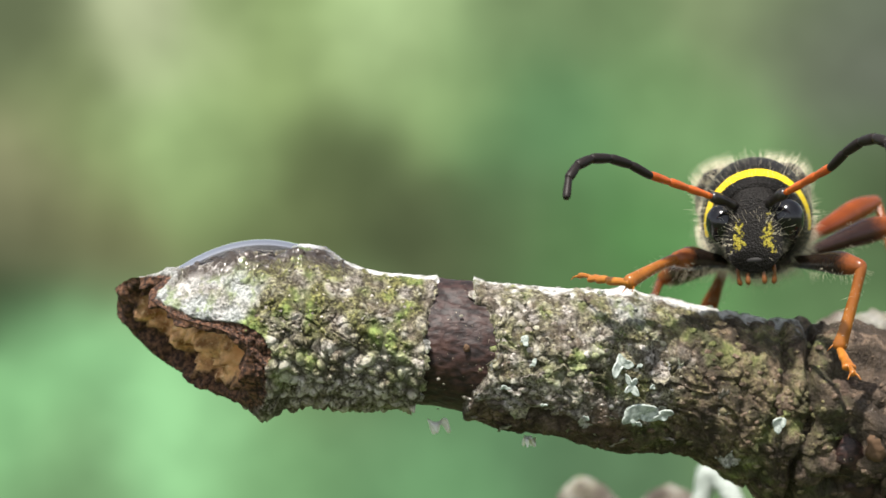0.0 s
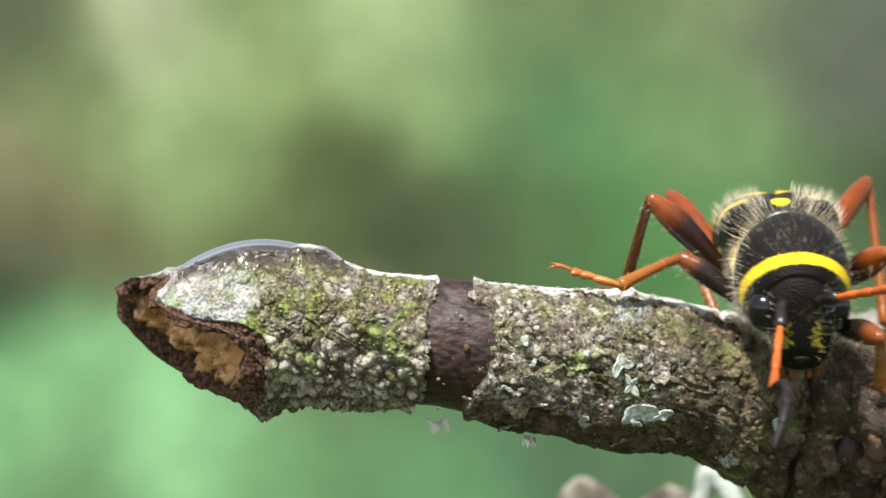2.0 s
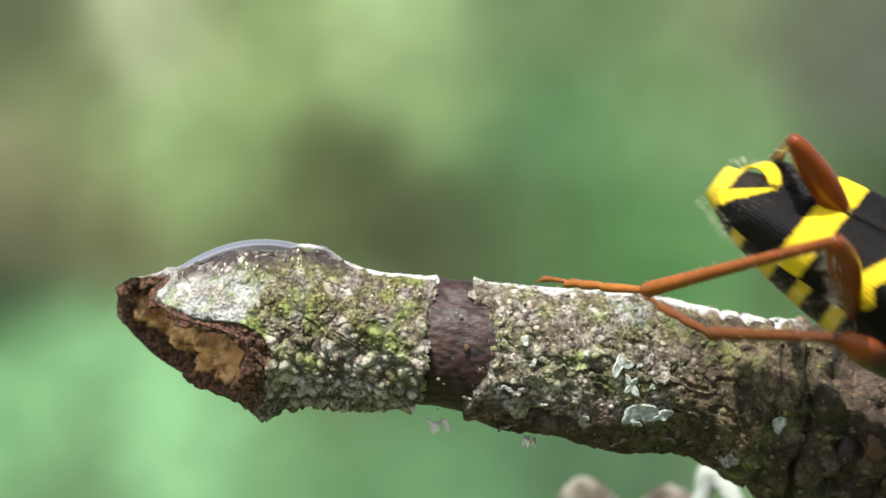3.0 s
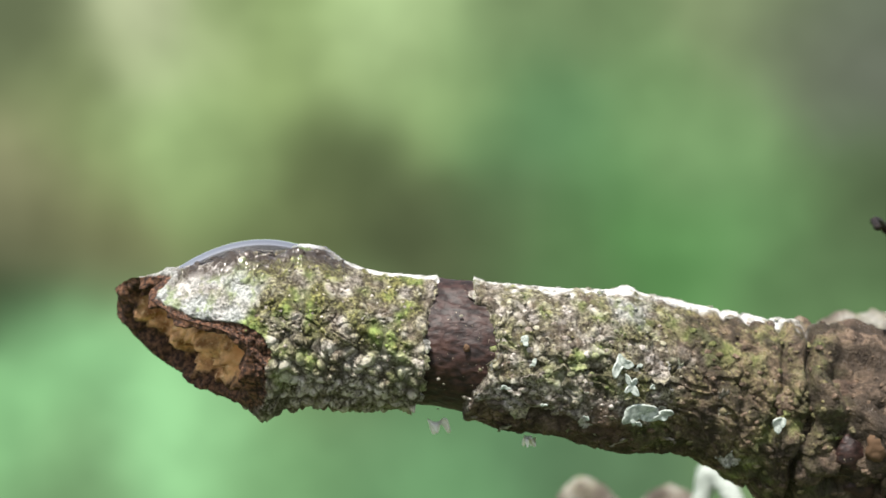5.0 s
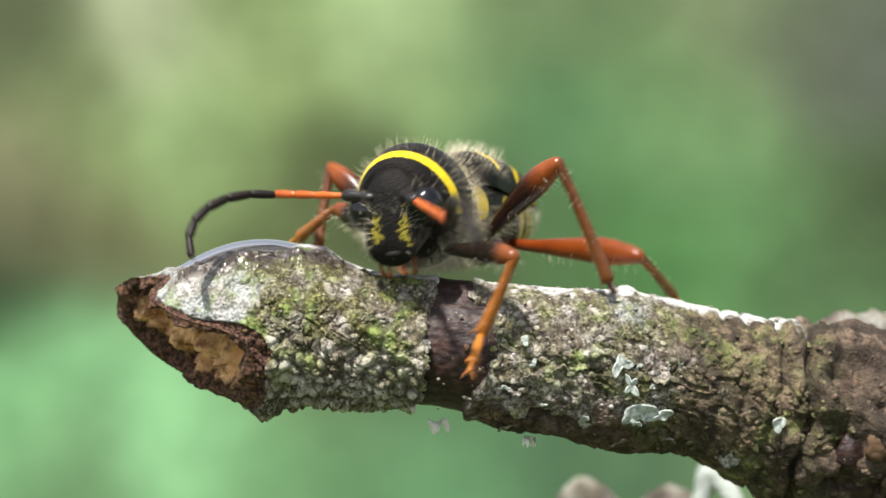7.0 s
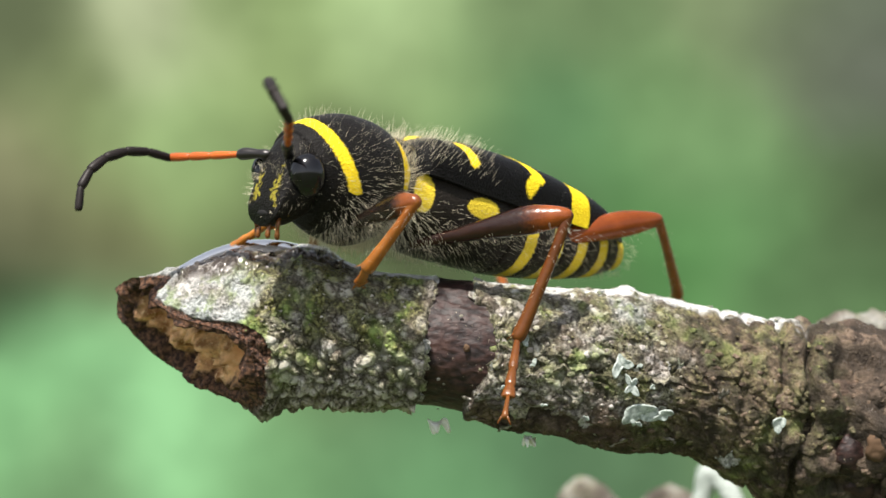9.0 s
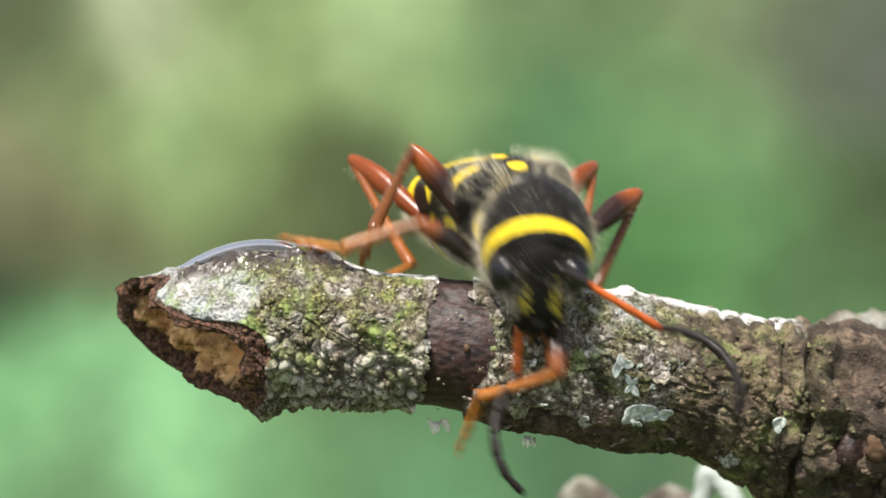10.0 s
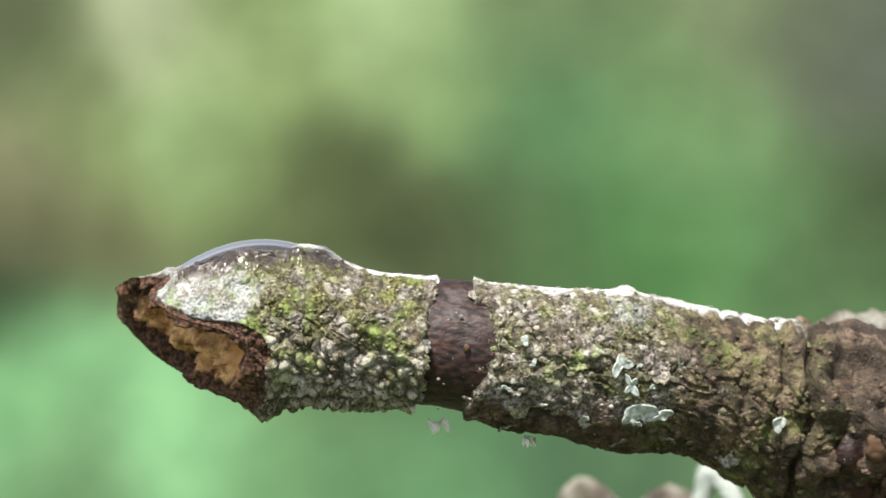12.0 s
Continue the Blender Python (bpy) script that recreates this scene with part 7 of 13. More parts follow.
        (10.3,P(.55,-1.68,-3.7,172.4,-39.3,-131.6)), (10.4,P(2.27,-1.52,-3.86,-162.7,-43.8,-147.4)), (10.47,P(2.23,-2.28,-3.56,-158.1,9.2,156.2)),
        (10.5,P(2.22,-2.66,-3.41,-176.5,30.5,123.9)), (10.6,P(2.42,-3.59,-2.48,-152.9,25.6,134.7)), (10.63,P(2.87,-3.41,-1.74,-112.6,15,162.3)),
        (10.7,P(3.76,-3.06,-.26,-51.2,-36.6,178)), (10.8,P(3.68,-2.34,.66,-42,-44.3,-171.6)), (10.9,P(3.06,-2.52,.75,23.7,-57.4,89.2)),
        (11,P(2.77,-.59,1.5,69.8,-69.8,16.3)), (11.1,P(2.54,-1.65,1.36,37.7,-58.8,47.3)), (11.2,P(2.23,-2.16,1.17,32.8,-54.9,47.3)),
        (11.27,P(3.42,-1.95,.54,-.4,-56.2,127.8)), (11.3,P(4.01,-1.84,.23,-9.8,-48.5,161.6)), (11.4,P(3.96,-1.92,.23,-14.7,-56.6,165.5)),
        (11.5,P(4.15,-2,-.18,-17.6,-47.9,167)), (11.6,P(4.38,-.86,.14,18.3,-28,156.1)), (11.7,P(4.4,-.87,.09,14.5,-29.5,159.7)),
        (11.8,P(4.33,-1.18,.14,12.1,-28.7,155)), (12,P(3.93,-.03,.69,29.8,-21.8,154.8))])
    walk(LEGS["fore", -1][2], [
        (0,P(6.04,-3.36,-1.43,-12.5,-6.6,-131.7)), (.1,P(5.93,-3.35,-1.77,-15.5,-7.9,-130.5)), (.2,P(5.63,-3.28,-2.26,-20,-7.9,-127.9)),
        (.3,P(4.87,-3.04,-2.67,-30.3,-2.6,-104.8)), (.4,P(4.84,-2.66,-3,-31.3,.9,-115.5)), (.5,P(4.71,-2.43,-3.2,-33.1,1.1,-118)),
        (.6,P(3.82,-2.15,-2.85,-32.3,3.2,-114.4)), (.63,P(3.56,-2,-2.72,-30.1,7.5,-88.5)), (.7,P(3.04,-1.71,-2.45,-21.4,11.2,-35.7)),
        (.8,P(2,-1.7,-2.01,-16.1,12.5,-20.9)), (.9,P(1.39,-1.8,-1.95,-9.5,14.2,-4.2)), (1,P(1.36,-1.65,-1.87,-8,14.2,.1)),
        (1.1,P(2.32,-1.6,-1.79,-18.7,5.8,-29.7)), (1.2,P(3.92,-1.49,-1.49,-20.8,-.5,-92.2)), (1.3,P(4.01,-1.55,-1.37,-23,6.7,-97.6)),
        (1.4,P(4.11,-1.73,-1.22,-25.8,12.8,-104.5)), (1.5,P(3.94,-2.35,-1.17,-23.7,12.9,-103.4)), (1.6,P(3.22,-3.09,-.39,-22,6.5,-101.1)),
        (1.7,P(2.65,-3.51,-.42,-18,-2.5,-97.4)), (1.8,P(3.09,-3.64,-.39,-14.4,-10.1,-103.6)), (1.9,P(2.83,-4.15,-.34,-15.9,-14.4,-104.7)),
        (2,P(2.17,-4.6,-.23,-17.2,-18.6,-102.9)), (2.1,P(2.09,-5,.14,-8.7,-16.5,-128.4)), (2.2,P(.97,-5.19,.21,-10.6,-39.5,-65.2)),
        (2.3,P(-.14,-4.93,.22,-5.8,-40.3,-84.9)), (2.33,P(.46,-5.15,-.1,11.2,-17.1,-116.1)), (2.4,P(1.65,-5.59,-.73,4.4,36.2,-165.8)),
        (2.5,P(.64,-5.04,-2.61,5.8,59.8,-171.3)), (2.6,P(.1,-4.77,-2.16,9.8,56.7,-155)), (2.7,P(-.32,-4.3,-1.84,16.8,56.9,-149.2)),
        (2.73,P(.18,-4.06,-1.75,21.9,68.4,-167.8)), (2.8,P(1.16,-3.59,-1.59,-69.1,81.8,55.9)), (2.9,P(3.15,-1.69,-.89,-45.8,56,33.8)),
        (3,P(2.73,-1.39,-.75,-48.1,48.9,27.6)), (3.1,P(2.54,-1.39,-.76,-37.5,33.2,43.7)), (3.2,P(2.38,-1.55,-.96,-30.4,15.5,55.8)),
        (3.3,P(1.77,-2.01,-1.54,-25.1,14.5,55.3)), (3.6,P(1.71,-2.3,-2.71,-6.9,19,53.5)), (3.73,P(2.41,-2.19,-2.28,10.8,20.7,27.5)),
        (3.9,P(3.29,-2.06,-1.75,30,32.6,-4)), (4.07,P(2.12,-2.84,-1.75,19.1,38.3,-75.5)), (4.2,P(1.18,-3.46,-1.75,10,33.8,-133)),
        (4.5,P(1.13,-3.21,-2.03,29.6,66.4,-177.6)), (4.67,P(2.41,-.12,-3.45,38.4,31.2,-115.9)), (4.8,P(3.43,2.35,-4.58,18.9,8.7,-79.4)),
        (5.1,P(4.68,1.13,-4.66,9.6,-9.8,-85.6)), (5.2,P(3.72,-.86,-3.04,-27.1,-9.3,-39.4)), (5.3,P(2.75,-2.85,-1.42,-53.4,15.8,-1)),
        (5.4,P(1.79,-4.84,.2,-60.8,51.5,34.6)), (5.5,P(1.78,-4.63,.61,-40.9,50.6,58.8)), (5.6,P(3.66,-1.43,-1.63,-67,55.3,31.1)),
        (5.7,P(4.87,-.95,-1.3,-90.9,52.4,2.3)), (5.8,P(2.96,-1.81,-.73,11.8,31.1,84.1)), (5.9,P(1.54,-1.68,-1.03,-52.1,26.8,27.7)),
        (6,P(.39,-1.17,-1.41,-76.3,20.7,-24.7)), (6.1,P(-.72,-.44,-1.49,-78.3,21.1,-36.8)), (6.2,P(1.11,-1.71,-1.51,-76.3,34.4,-47.3)),
        (6.3,P(2.05,-2.81,-1.53,-70.6,40.5,-48.2)), (6.4,P(2.8,-2.48,-.72,-57.6,37.9,-35.2)), (6.5,P(3.45,-2.18,-.13,-43.8,32.2,-21.3)),
        (6.53,P(3.97,-1.96,-1.24,-58.2,8.7,-54.3)), (6.6,P(5,-1.52,-3.47,-41.5,-41.4,-118.5)), (6.7,P(5.76,-1.61,-3.77,-5.1,-40.2,-156.6)),
        (6.73,P(4.43,-1.55,-3.55,-29.6,-21.5,-97.9)), (6.77,P(3.09,-1.5,-3.33,-27.9,6.4,-52.1)), (6.8,P(1.75,-1.45,-3.11,-5.2,23.7,-.1)),
        (6.83,P(1.63,-1.74,-2.61,-15.1,17.3,-53.6)), (6.87,P(1.51,-2.03,-2.12,-15.8,6,-103.8)), (6.9,P(1.39,-2.32,-1.63,-7.7,-1.8,-153.6)),
        (7,P(-.63,-4.44,-.34,-11.2,11.5,-128.9)), (7.1,P(.49,-4.02,-1.27,-17,11,-129.8)), (7.2,P(.52,-4.01,-1.96,-21.3,3.8,-131.1)),
        (7.3,P(.63,-3.98,-1.95,-20.8,4.4,-129.2)), (7.5,P(.99,-3.84,-1.63,-23.6,7.4,-114.8)), (7.6,P(1.32,-3.8,-1.61,-27.1,17,-67.9)),
        (7.7,P(1.64,-3.75,-1.59,-21.9,26,-18.3)), (7.9,P(1.83,-3.47,-1.57,-22.6,25.5,-15.2)), (8.1,P(2.81,-2.08,-1.64,-34,22.2,-63.9)),
        (8.3,P(2.87,-1.79,-1.51,-34.8,23.6,-58.9)), (8.5,P(2.92,-1.56,-1.41,-36.5,27.2,-60.4)), (8.7,P(2.92,-1.44,-1.49,-37,28.8,-64.6)),
        (8.8,P(2.91,-1.41,-1.5,-36.8,28.9,-64.1)), (8.9,P(2.75,-1.54,-1.56,-36.6,30.4,-62.4)), (9,P(2.55,-1.65,-1.43,-36.4,33.3,-61.4)),
        (9.1,P(2.47,-1.41,-1.51,-39.2,43.7,-58.5)), (9.2,P(2.45,-1.51,-1.71,-38.1,48.9,-52.6)), (9.3,P(2.38,-1.59,-1.83,-28,46.1,-33.9)),
        (9.4,P(2.34,-1.64,-2.03,-23.6,43.5,-33.1)), (9.5,P(1.71,-1.54,-2.16,7.1,30.8,10.5)), (9.6,P(1.48,-1.86,-2.34,-.8,33,-17.8)),
        (9.63,P(2,-1.96,-2.33,-9.6,38.4,-48.9)), (9.7,P(3.02,-2.15,-2.31,-31.2,35,-114)), (9.8,P(2.6,-3.38,-1.93,-28.8,28.6,-123.9)),
        (9.9,P(1.08,-4.53,-.98,-20.5,.8,-122.9)), (10,P(-.4,-5.27,-.04,-12,-9.6,-135.3)), (10.1,P(-.61,-3.6,-1.58,.5,26.2,-148.9)),
        (10.2,P(.4,-2.28,-2.31,-1,65.3,-177)), (10.3,P(-.57,-2.95,-2.31,8.2,68.6,-175)), (10.4,P(.93,-2.38,-2.34,-13,46.4,141.8)),
        (10.47,P(1.08,-1.52,-3.8,66.6,-15.3,-169.4)), (10.5,P(1.16,-1.09,-4.53,102.8,-53,176.6)), (10.6,P(1.03,-2.19,-3.43,105.2,-41.5,169.2)),
        (10.63,P(1.35,-2.46,-1.94,69.4,1.6,176.3)), (10.67,P(1.68,-2.73,-.44,27.5,40,153.5)), (10.7,P(2,-3,1.05,-46.3,41.9,94.7)),
        (10.8,P(2.13,-2.57,2.19,-60.7,40.7,80.7)), (10.9,P(3.07,-1.34,2.6,-77.1,29,53.4)), (11,P(3.5,-.38,3.56,-83.4,13.7,29.9)),
        (11.1,P(3.31,-.82,3.24,-81,15.9,28.2)), (11.2,P(3.09,-1.24,2.96,-79,18.9,25.9)), (11.3,P(2.63,-1.38,1.87,-75.2,25.9,27.8)),
        (11.4,P(2.8,-1.61,2.06,-58.4,47.3,54.9)), (11.5,P(2.72,-1.67,1.45,-30.9,54.2,84.7)), (11.6,P(2.61,-.07,1.17,-25.8,48.3,91.2)),
        (11.7,P(2.61,-.21,1.17,-24.6,48.6,92.6)), (11.8,P(2.58,-.36,1.19,-23.1,49.1,94.3)), (12,P(2.09,.84,1.5,-25.2,44.5,92.2))])
    walk(LEGS["mid", 1][0], [
        (0,P(-.53,.8,-1.39,-0,-10.5,122.5)), (.1,P(-.53,.8,-1.39,-0,-16.3,123.3)), (.2,P(-.54,.8,-1.39,0,-22.2,123.4)),
        (.3,P(-.54,.8,-1.39,0,-22.1,123.5)), (.4,P(-.54,.8,-1.39,0,-16.7,127.5)), (.5,P(-.53,.8,-1.39,0,-18.4,132.1)),
        (.6,P(-.54,.8,-1.39,0,-17.7,130.2)), (.7,P(-.54,.8,-1.39,0,-17.1,130.2)), (.8,P(-.54,.8,-1.39,0,-30.5,73.4)),
        (.9,P(-.53,.8,-1.39,0,-23.7,84.9)), (1,P(-.53,.8,-1.39,0,-22.3,82.9)), (1.1,P(-.54,.8,-1.39,0,-23.9,97.8)),
        (1.2,P(-.53,.8,-1.39,0,-21.2,81.2)), (1.3,P(-.53,.8,-1.39,0,-27.2,127.7)), (1.4,P(-.54,.8,-1.39,0,-36.3,128.9)),
        (1.5,P(-.54,.8,-1.39,0,-36.1,143.9)), (1.6,P(-.53,.8,-1.39,-0,-33,141.2)), (1.7,P(-.54,.8,-1.39,0,-33.3,129.7)),
        (1.73,P(-.54,.8,-1.39,.1,-33.2,103.7)), (1.8,P(-.53,.8,-1.39,-0,-32.9,52)), (1.9,P(-.54,.8,-1.39,-0,-43.7,49.2)),
        (2,P(-.54,.8,-1.39,0,-23.8,20.4)), (2.1,P(-.53,.8,-1.39,0,-46.2,38.9)), (2.2,P(-.53,.8,-1.39,0,-37.3,79.2)),
        (2.3,P(-.54,.8,-1.39,-0,-38.9,77.2)), (2.4,P(-.54,.8,-1.39,0,-39.3,90.2)), (2.5,P(-.53,.8,-1.39,-0,-52.8,72)),
        (2.6,P(-.54,.8,-1.39,0,-55.2,76.8)), (2.7,P(-.53,.8,-1.39,0,-43.8,91)), (2.8,P(-.54,.8,-1.39,0,-38.5,93.1)),
        (2.9,P(-.53,.8,-1.39,0,-23.6,96.5)), (3,P(-.53,.8,-1.39,0,-16.5,96.8)), (3.1,P(-.54,.8,-1.39,0,-21.8,95.1)),
        (3.2,P(-.54,.8,-1.39,0,-46.3,104.6)), (3.3,P(-.53,.8,-1.39,-0,-41.1,98)), (3.6,P(-.54,.8,-1.39,0,-31,90)),
        (3.9,P(-.54,.8,-1.39,0,-38.3,86.2)), (4.2,P(-.54,.8,-1.39,0,-41.4,71.3)), (4.5,P(-.54,.8,-1.39,0,-33.1,95.6)),
        (4.8,P(-.54,.8,-1.39,0,-31.7,92.8)), (5.1,P(-.54,.8,-1.39,0,-32.6,93.5)), (5.4,P(-.53,.8,-1.39,-0,-33.8,95.3)),
        (5.5,P(-.54,.8,-1.39,0,-36.5,96.3)), (5.6,P(-.53,.8,-1.39,-0,-46.1,120.4)), (5.7,P(-.54,.8,-1.39,-0,-41.3,140)),
        (5.8,P(-.53,.8,-1.39,0,-49.8,95.8)), (5.9,P(-.53,.8,-1.39,-0,-1.1,66.6)), (6,P(-.54,.8,-1.39,-0,-.5,64.1)),
        (6.1,P(-.54,.8,-1.39,-0,-36,84)), (6.2,P(-.53,.8,-1.39,0,-32.9,59.8)), (6.3,P(-.53,.8,-1.39,0,-25.6,65.2)),
        (6.4,P(-.54,.8,-1.39,0,-18.8,64)), (6.5,P(-.54,.8,-1.39,0,-8,71.2)), (6.6,P(-.54,.8,-1.39,-0,-24.1,109.3)),
        (6.7,P(-.53,.8,-1.39,0,-14.9,127.5)), (6.8,P(-.53,.8,-1.39,0,3.7,107.7)), (6.9,P(-.53,.8,-1.39,0,-14.1,78.1)),
        (7,P(-.54,.8,-1.39,0,-28.4,61.2)), (7.1,P(-.54,.8,-1.39,0,-26.1,126.6)), (7.2,P(-.53,.8,-1.39,0,-11.7,143.6)),
        (7.3,P(-.54,.8,-1.39,0,-11.2,145.7)), (7.5,P(-.54,.8,-1.39,0,-15.4,139.7)), (7.7,P(-.54,.8,-1.39,0,-41.8,118)),
        (7.9,P(-.54,.8,-1.39,-0,-42.3,114)), (8.1,P(-.54,.8,-1.39,0,-39.9,121.2)), (8.3,P(-.53,.8,-1.39,-0,-37.5,129.4)),
        (8.5,P(-.54,.8,-1.39,-0,-24.2,129.4)), (8.7,P(-.54,.8,-1.39,-0,-15.6,123.4)), (8.8,P(-.53,.8,-1.39,0,-15.4,129.6)),
        (8.9,P(-.53,.8,-1.39,-0,-16.4,132.7)), (9,P(-.54,.8,-1.39,-0,-17,127.7)), (9.1,P(-.53,.8,-1.39,0,-15.3,125.3)),
        (9.2,P(-.54,.8,-1.39,0,-17.8,123.7)), (9.3,P(-.54,.8,-1.39,0,-15.6,117.9)), (9.4,P(-.54,.8,-1.39,0,-17.9,114.4)),
        (9.5,P(-.53,.8,-1.39,-0,-24.7,105.8)), (9.6,P(-.53,.8,-1.39,-0,-14,121.3)), (9.7,P(-.53,.8,-1.39,0,-2.1,108.6)),
        (9.8,P(-.54,.8,-1.39,-0,8.5,108.1)), (9.9,P(-.54,.8,-1.39,0,-11.1,112.2)), (10,P(-.54,.8,-1.39,0,-16.7,112.8)),
        (10.1,P(-.54,.8,-1.39,0,-21.6,119.9)), (10.2,P(-.54,.8,-1.39,0,-10.2,115)), (10.3,P(-.53,.8,-1.39,0,-8.3,113.3)),
        (10.4,P(-.54,.8,-1.39,0,-7.6,117.7)), (10.5,P(-.54,.8,-1.39,0,-3,117.6)), (10.6,P(-.54,.8,-1.39,0,-8.3,118.6)),
        (10.7,P(-.53,.8,-1.39,-0,-38.3,148.6)), (10.8,P(-.54,.8,-1.39,0,-28.4,148.6)), (10.9,P(-.54,.8,-1.39,-0,-29.6,131.1)),
        (11,P(-.54,.8,-1.39,-0,-32.3,124.6)), (11.1,P(-.54,.8,-1.39,0,-12.2,75.1)), (11.2,P(-.54,.8,-1.39,0,-17.7,64.2)),
        (11.3,P(-.53,.8,-1.39,0,5.7,67)), (11.4,P(-.53,.8,-1.39,0,-35.8,121)), (11.5,P(-.54,.8,-1.39,0,-30,168)),
        (11.53,P(-.54,.8,-1.39,-3.4,-35.5,144)), (11.6,P(-.54,.8,-1.39,0,-47.5,90)), (11.7,P(-.54,.8,-1.39,-0,-47.5,90.1)),
        (11.8,P(-.54,.8,-1.39,0,-47.5,90.2)), (12,P(-.54,.8,-1.39,0,-47.3,90.2))])
    walk(LEGS["mid", 1][1], [
        (0,P(-2.74,4.26,-.63,-112,54.5,-.7)), (.1,P(-2.73,4.15,-.22,-109.2,61.6,3.2)), (.2,P(-2.66,4.03,.19,-99.6,70,14.8)),
        (.3,P(-2.67,4.03,.18,-102.1,81.1,17.7)), (.4,P(-2.97,3.97,-.19,40.5,73.8,170.1)), (.5,P(-3.19,3.74,-.07,28.1,66.7,161.9)),
        (.6,P(-3.1,3.84,-.12,29.7,66.1,161.4)), (.7,P(-3.11,3.85,-.17,-95.2,64.1,25.9)), (.8,P(.49,4.25,.73,57,73.2,137.7)),
        (.9,P(-.19,4.61,.28,-39.7,58.1,40.7)), (1,P(-.06,4.63,.19,-33,54,47.3)), (1.1,P(-1.06,4.58,.3,-59.3,70.1,32.3)),
        (1.2,P(.06,4.65,.12,86,80.5,170.9)), (1.3,P(-2.8,3.74,.52,-82.1,68.6,34.7)), (1.4,P(-2.64,3.42,1.08,-72.1,57.5,33.8)),
        (1.5,P(-3.26,2.79,1.07,-84.3,55.3,30.7)), (1.6,P(-3.26,3,.88,-103.9,58.7,12.7)), (1.7,P(-2.76,3.49,.9,-87,47.7,7.2)),
        (1.73,P(-1.3,3.51,.89,-65.9,76.5,27.3)), (1.8,P(1.62,3.56,.88,78.7,41.4,169.8)), (1.9,P(1.43,3.09,1.49,64.2,66.2,133.2)),
        (2,P(3.04,2.13,.29,85.6,40.2,134.8)), (2.1,P(1.71,2.62,1.62,48.5,69.5,102)), (2.2,P(.08,4.06,1.14,-60.6,33.9,-18.4)),
        (2.3,P(.18,3.97,1.23,-62.3,36.3,-26.4)), (2.4,P(-.55,4.03,1.25,-65.6,33,-35.6)), (2.5,P(.24,3.2,1.93,19.9,83.3,94.8)),
        (2.6,P(.01,3.12,2.04,2.4,88.1,79.4)), (2.7,P(-.59,3.82,1.49,164.6,87.1,-103.7)), (2.8,P(-.71,4.06,1.21,-91.1,85.3,-1.7)),
        (2.9,P(-.97,4.6,.28,-60.6,73,30.4)), (3,P(-1.01,4.78,-.21,-53,71,40.8)), (3.1,P(-.88,4.66,.16,-24.5,64.4,68.5)),
        (3.2,P(-1.26,3.59,1.63,-17.5,67.3,81.4)), (3.3,P(-.97,3.92,1.35,7.3,65.8,107.2)), (3.6,P(-.53,4.38,.76,27.3,56.4,122.3)),
        (3.9,P(-.32,4.07,1.19,4.3,68.4,91.4)), (4.2,P(.47,3.77,1.37,-63.4,68,-8.6)), (4.5,P(-.87,4.28,.89,-98.8,50.1,-38.2)),
        (4.8,P(-.71,4.35,.8,-164.1,73.7,-74.7)), (5.1,P(-.75,4.31,.86,-138.7,71.2,-54.7)), (5.4,P(-.86,4.26,.93,-160.4,76.8,-68.5)),
        (5.5,P(-.9,4.14,1.09,-144.9,82.1,-52.2)), (5.6,P(-2,3.3,1.61,-118.1,75.7,-11.8)), (5.7,P(-2.94,2.82,1.36,-88.2,55.6,15.3)),
        (5.8,P(-.81,3.48,1.8,4.3,68.7,101.6)), (5.9,P(1.12,4.63,-1.31,10.8,78.6,77.2)), (6,P(1.29,4.56,-1.35,170.9,84.8,-124.9)),
        (6.07,P(.31,4.29,.26,70.5,41.2,171.2)), (6.1,P(-.18,4.16,1.06,56.7,18.9,-179.6)), (6.2,P(1.23,3.83,.88,53.7,.9,123)),
        (6.3,P(1.05,4.22,.41,12.5,26.2,76.2)), (6.4,P(1.19,4.35,-.04,22.9,44.9,86.3)), (6.5,P(.8,4.71,-.81,1.2,64.1,72.4)),
        (6.6,P(-1.79,4.4,.31,-58.3,65.8,43.8)), (6.7,P(-2.99,4,-.32,-94.4,60.4,23.8)), (6.8,P(-1.8,4.77,-1.66,-119.9,48.4,-17.2)),
        (6.9,P(.3,4.76,-.37,-83.8,69.6,-10.6)), (7,P(1.23,4.02,.59,40.7,74.5,106.4)), (7.1,P(-2.77,3.81,.44,140,75.9,-88.2)),
        (7.2,P(-3.83,3.22,-.54,101.6,54.2,-103.8)), (7.3,P(-3.92,3.11,-.58,102,54.5,-101.8)), (7.5,P(-3.6,3.4,-.28,105.8,52.7,-99.2)),
        (7.7,P(-1.99,3.55,1.39,103.3,80.5,-130.2)), (7.9,P(-1.79,3.62,1.42,64.1,86.3,-178.9)), (8.1,P(-2.2,3.54,1.28,22.5,87.3,144.5)),
        (8.3,P(-2.64,3.36,1.15,-72.9,85.1,53)), (8.5,P(-2.95,3.74,.32,-162.7,79.6,-34.9)), (8.7,P(-2.75,4.16,-.27,-170.8,77.1,-48.2)),
        (8.8,P(-3.1,3.9,-.28,-145.4,75.1,-18.9)), (8.9,P(-3.25,3.74,-.21,-147.8,75.3,-18.2)), (9,P(-2.98,3.96,-.17,-175.3,75.6,-48)),
        (9.1,P(-2.86,4.09,-.29,178.8,70.9,-55.7)), (9.2,P(-2.74,4.11,-.12,-162.7,70.5,-41.8)), (9.3,P(-2.42,4.35,-.27,-164.2,69.4,-48.7)),
        (9.4,P(-2.18,4.42,-.11,-148.1,71.3,-38.2)), (9.5,P(-1.57,4.45,.36,-83.9,58.6,6.8)), (9.6,P(-2.64,4.26,-.38,-168,65.8,-49)),
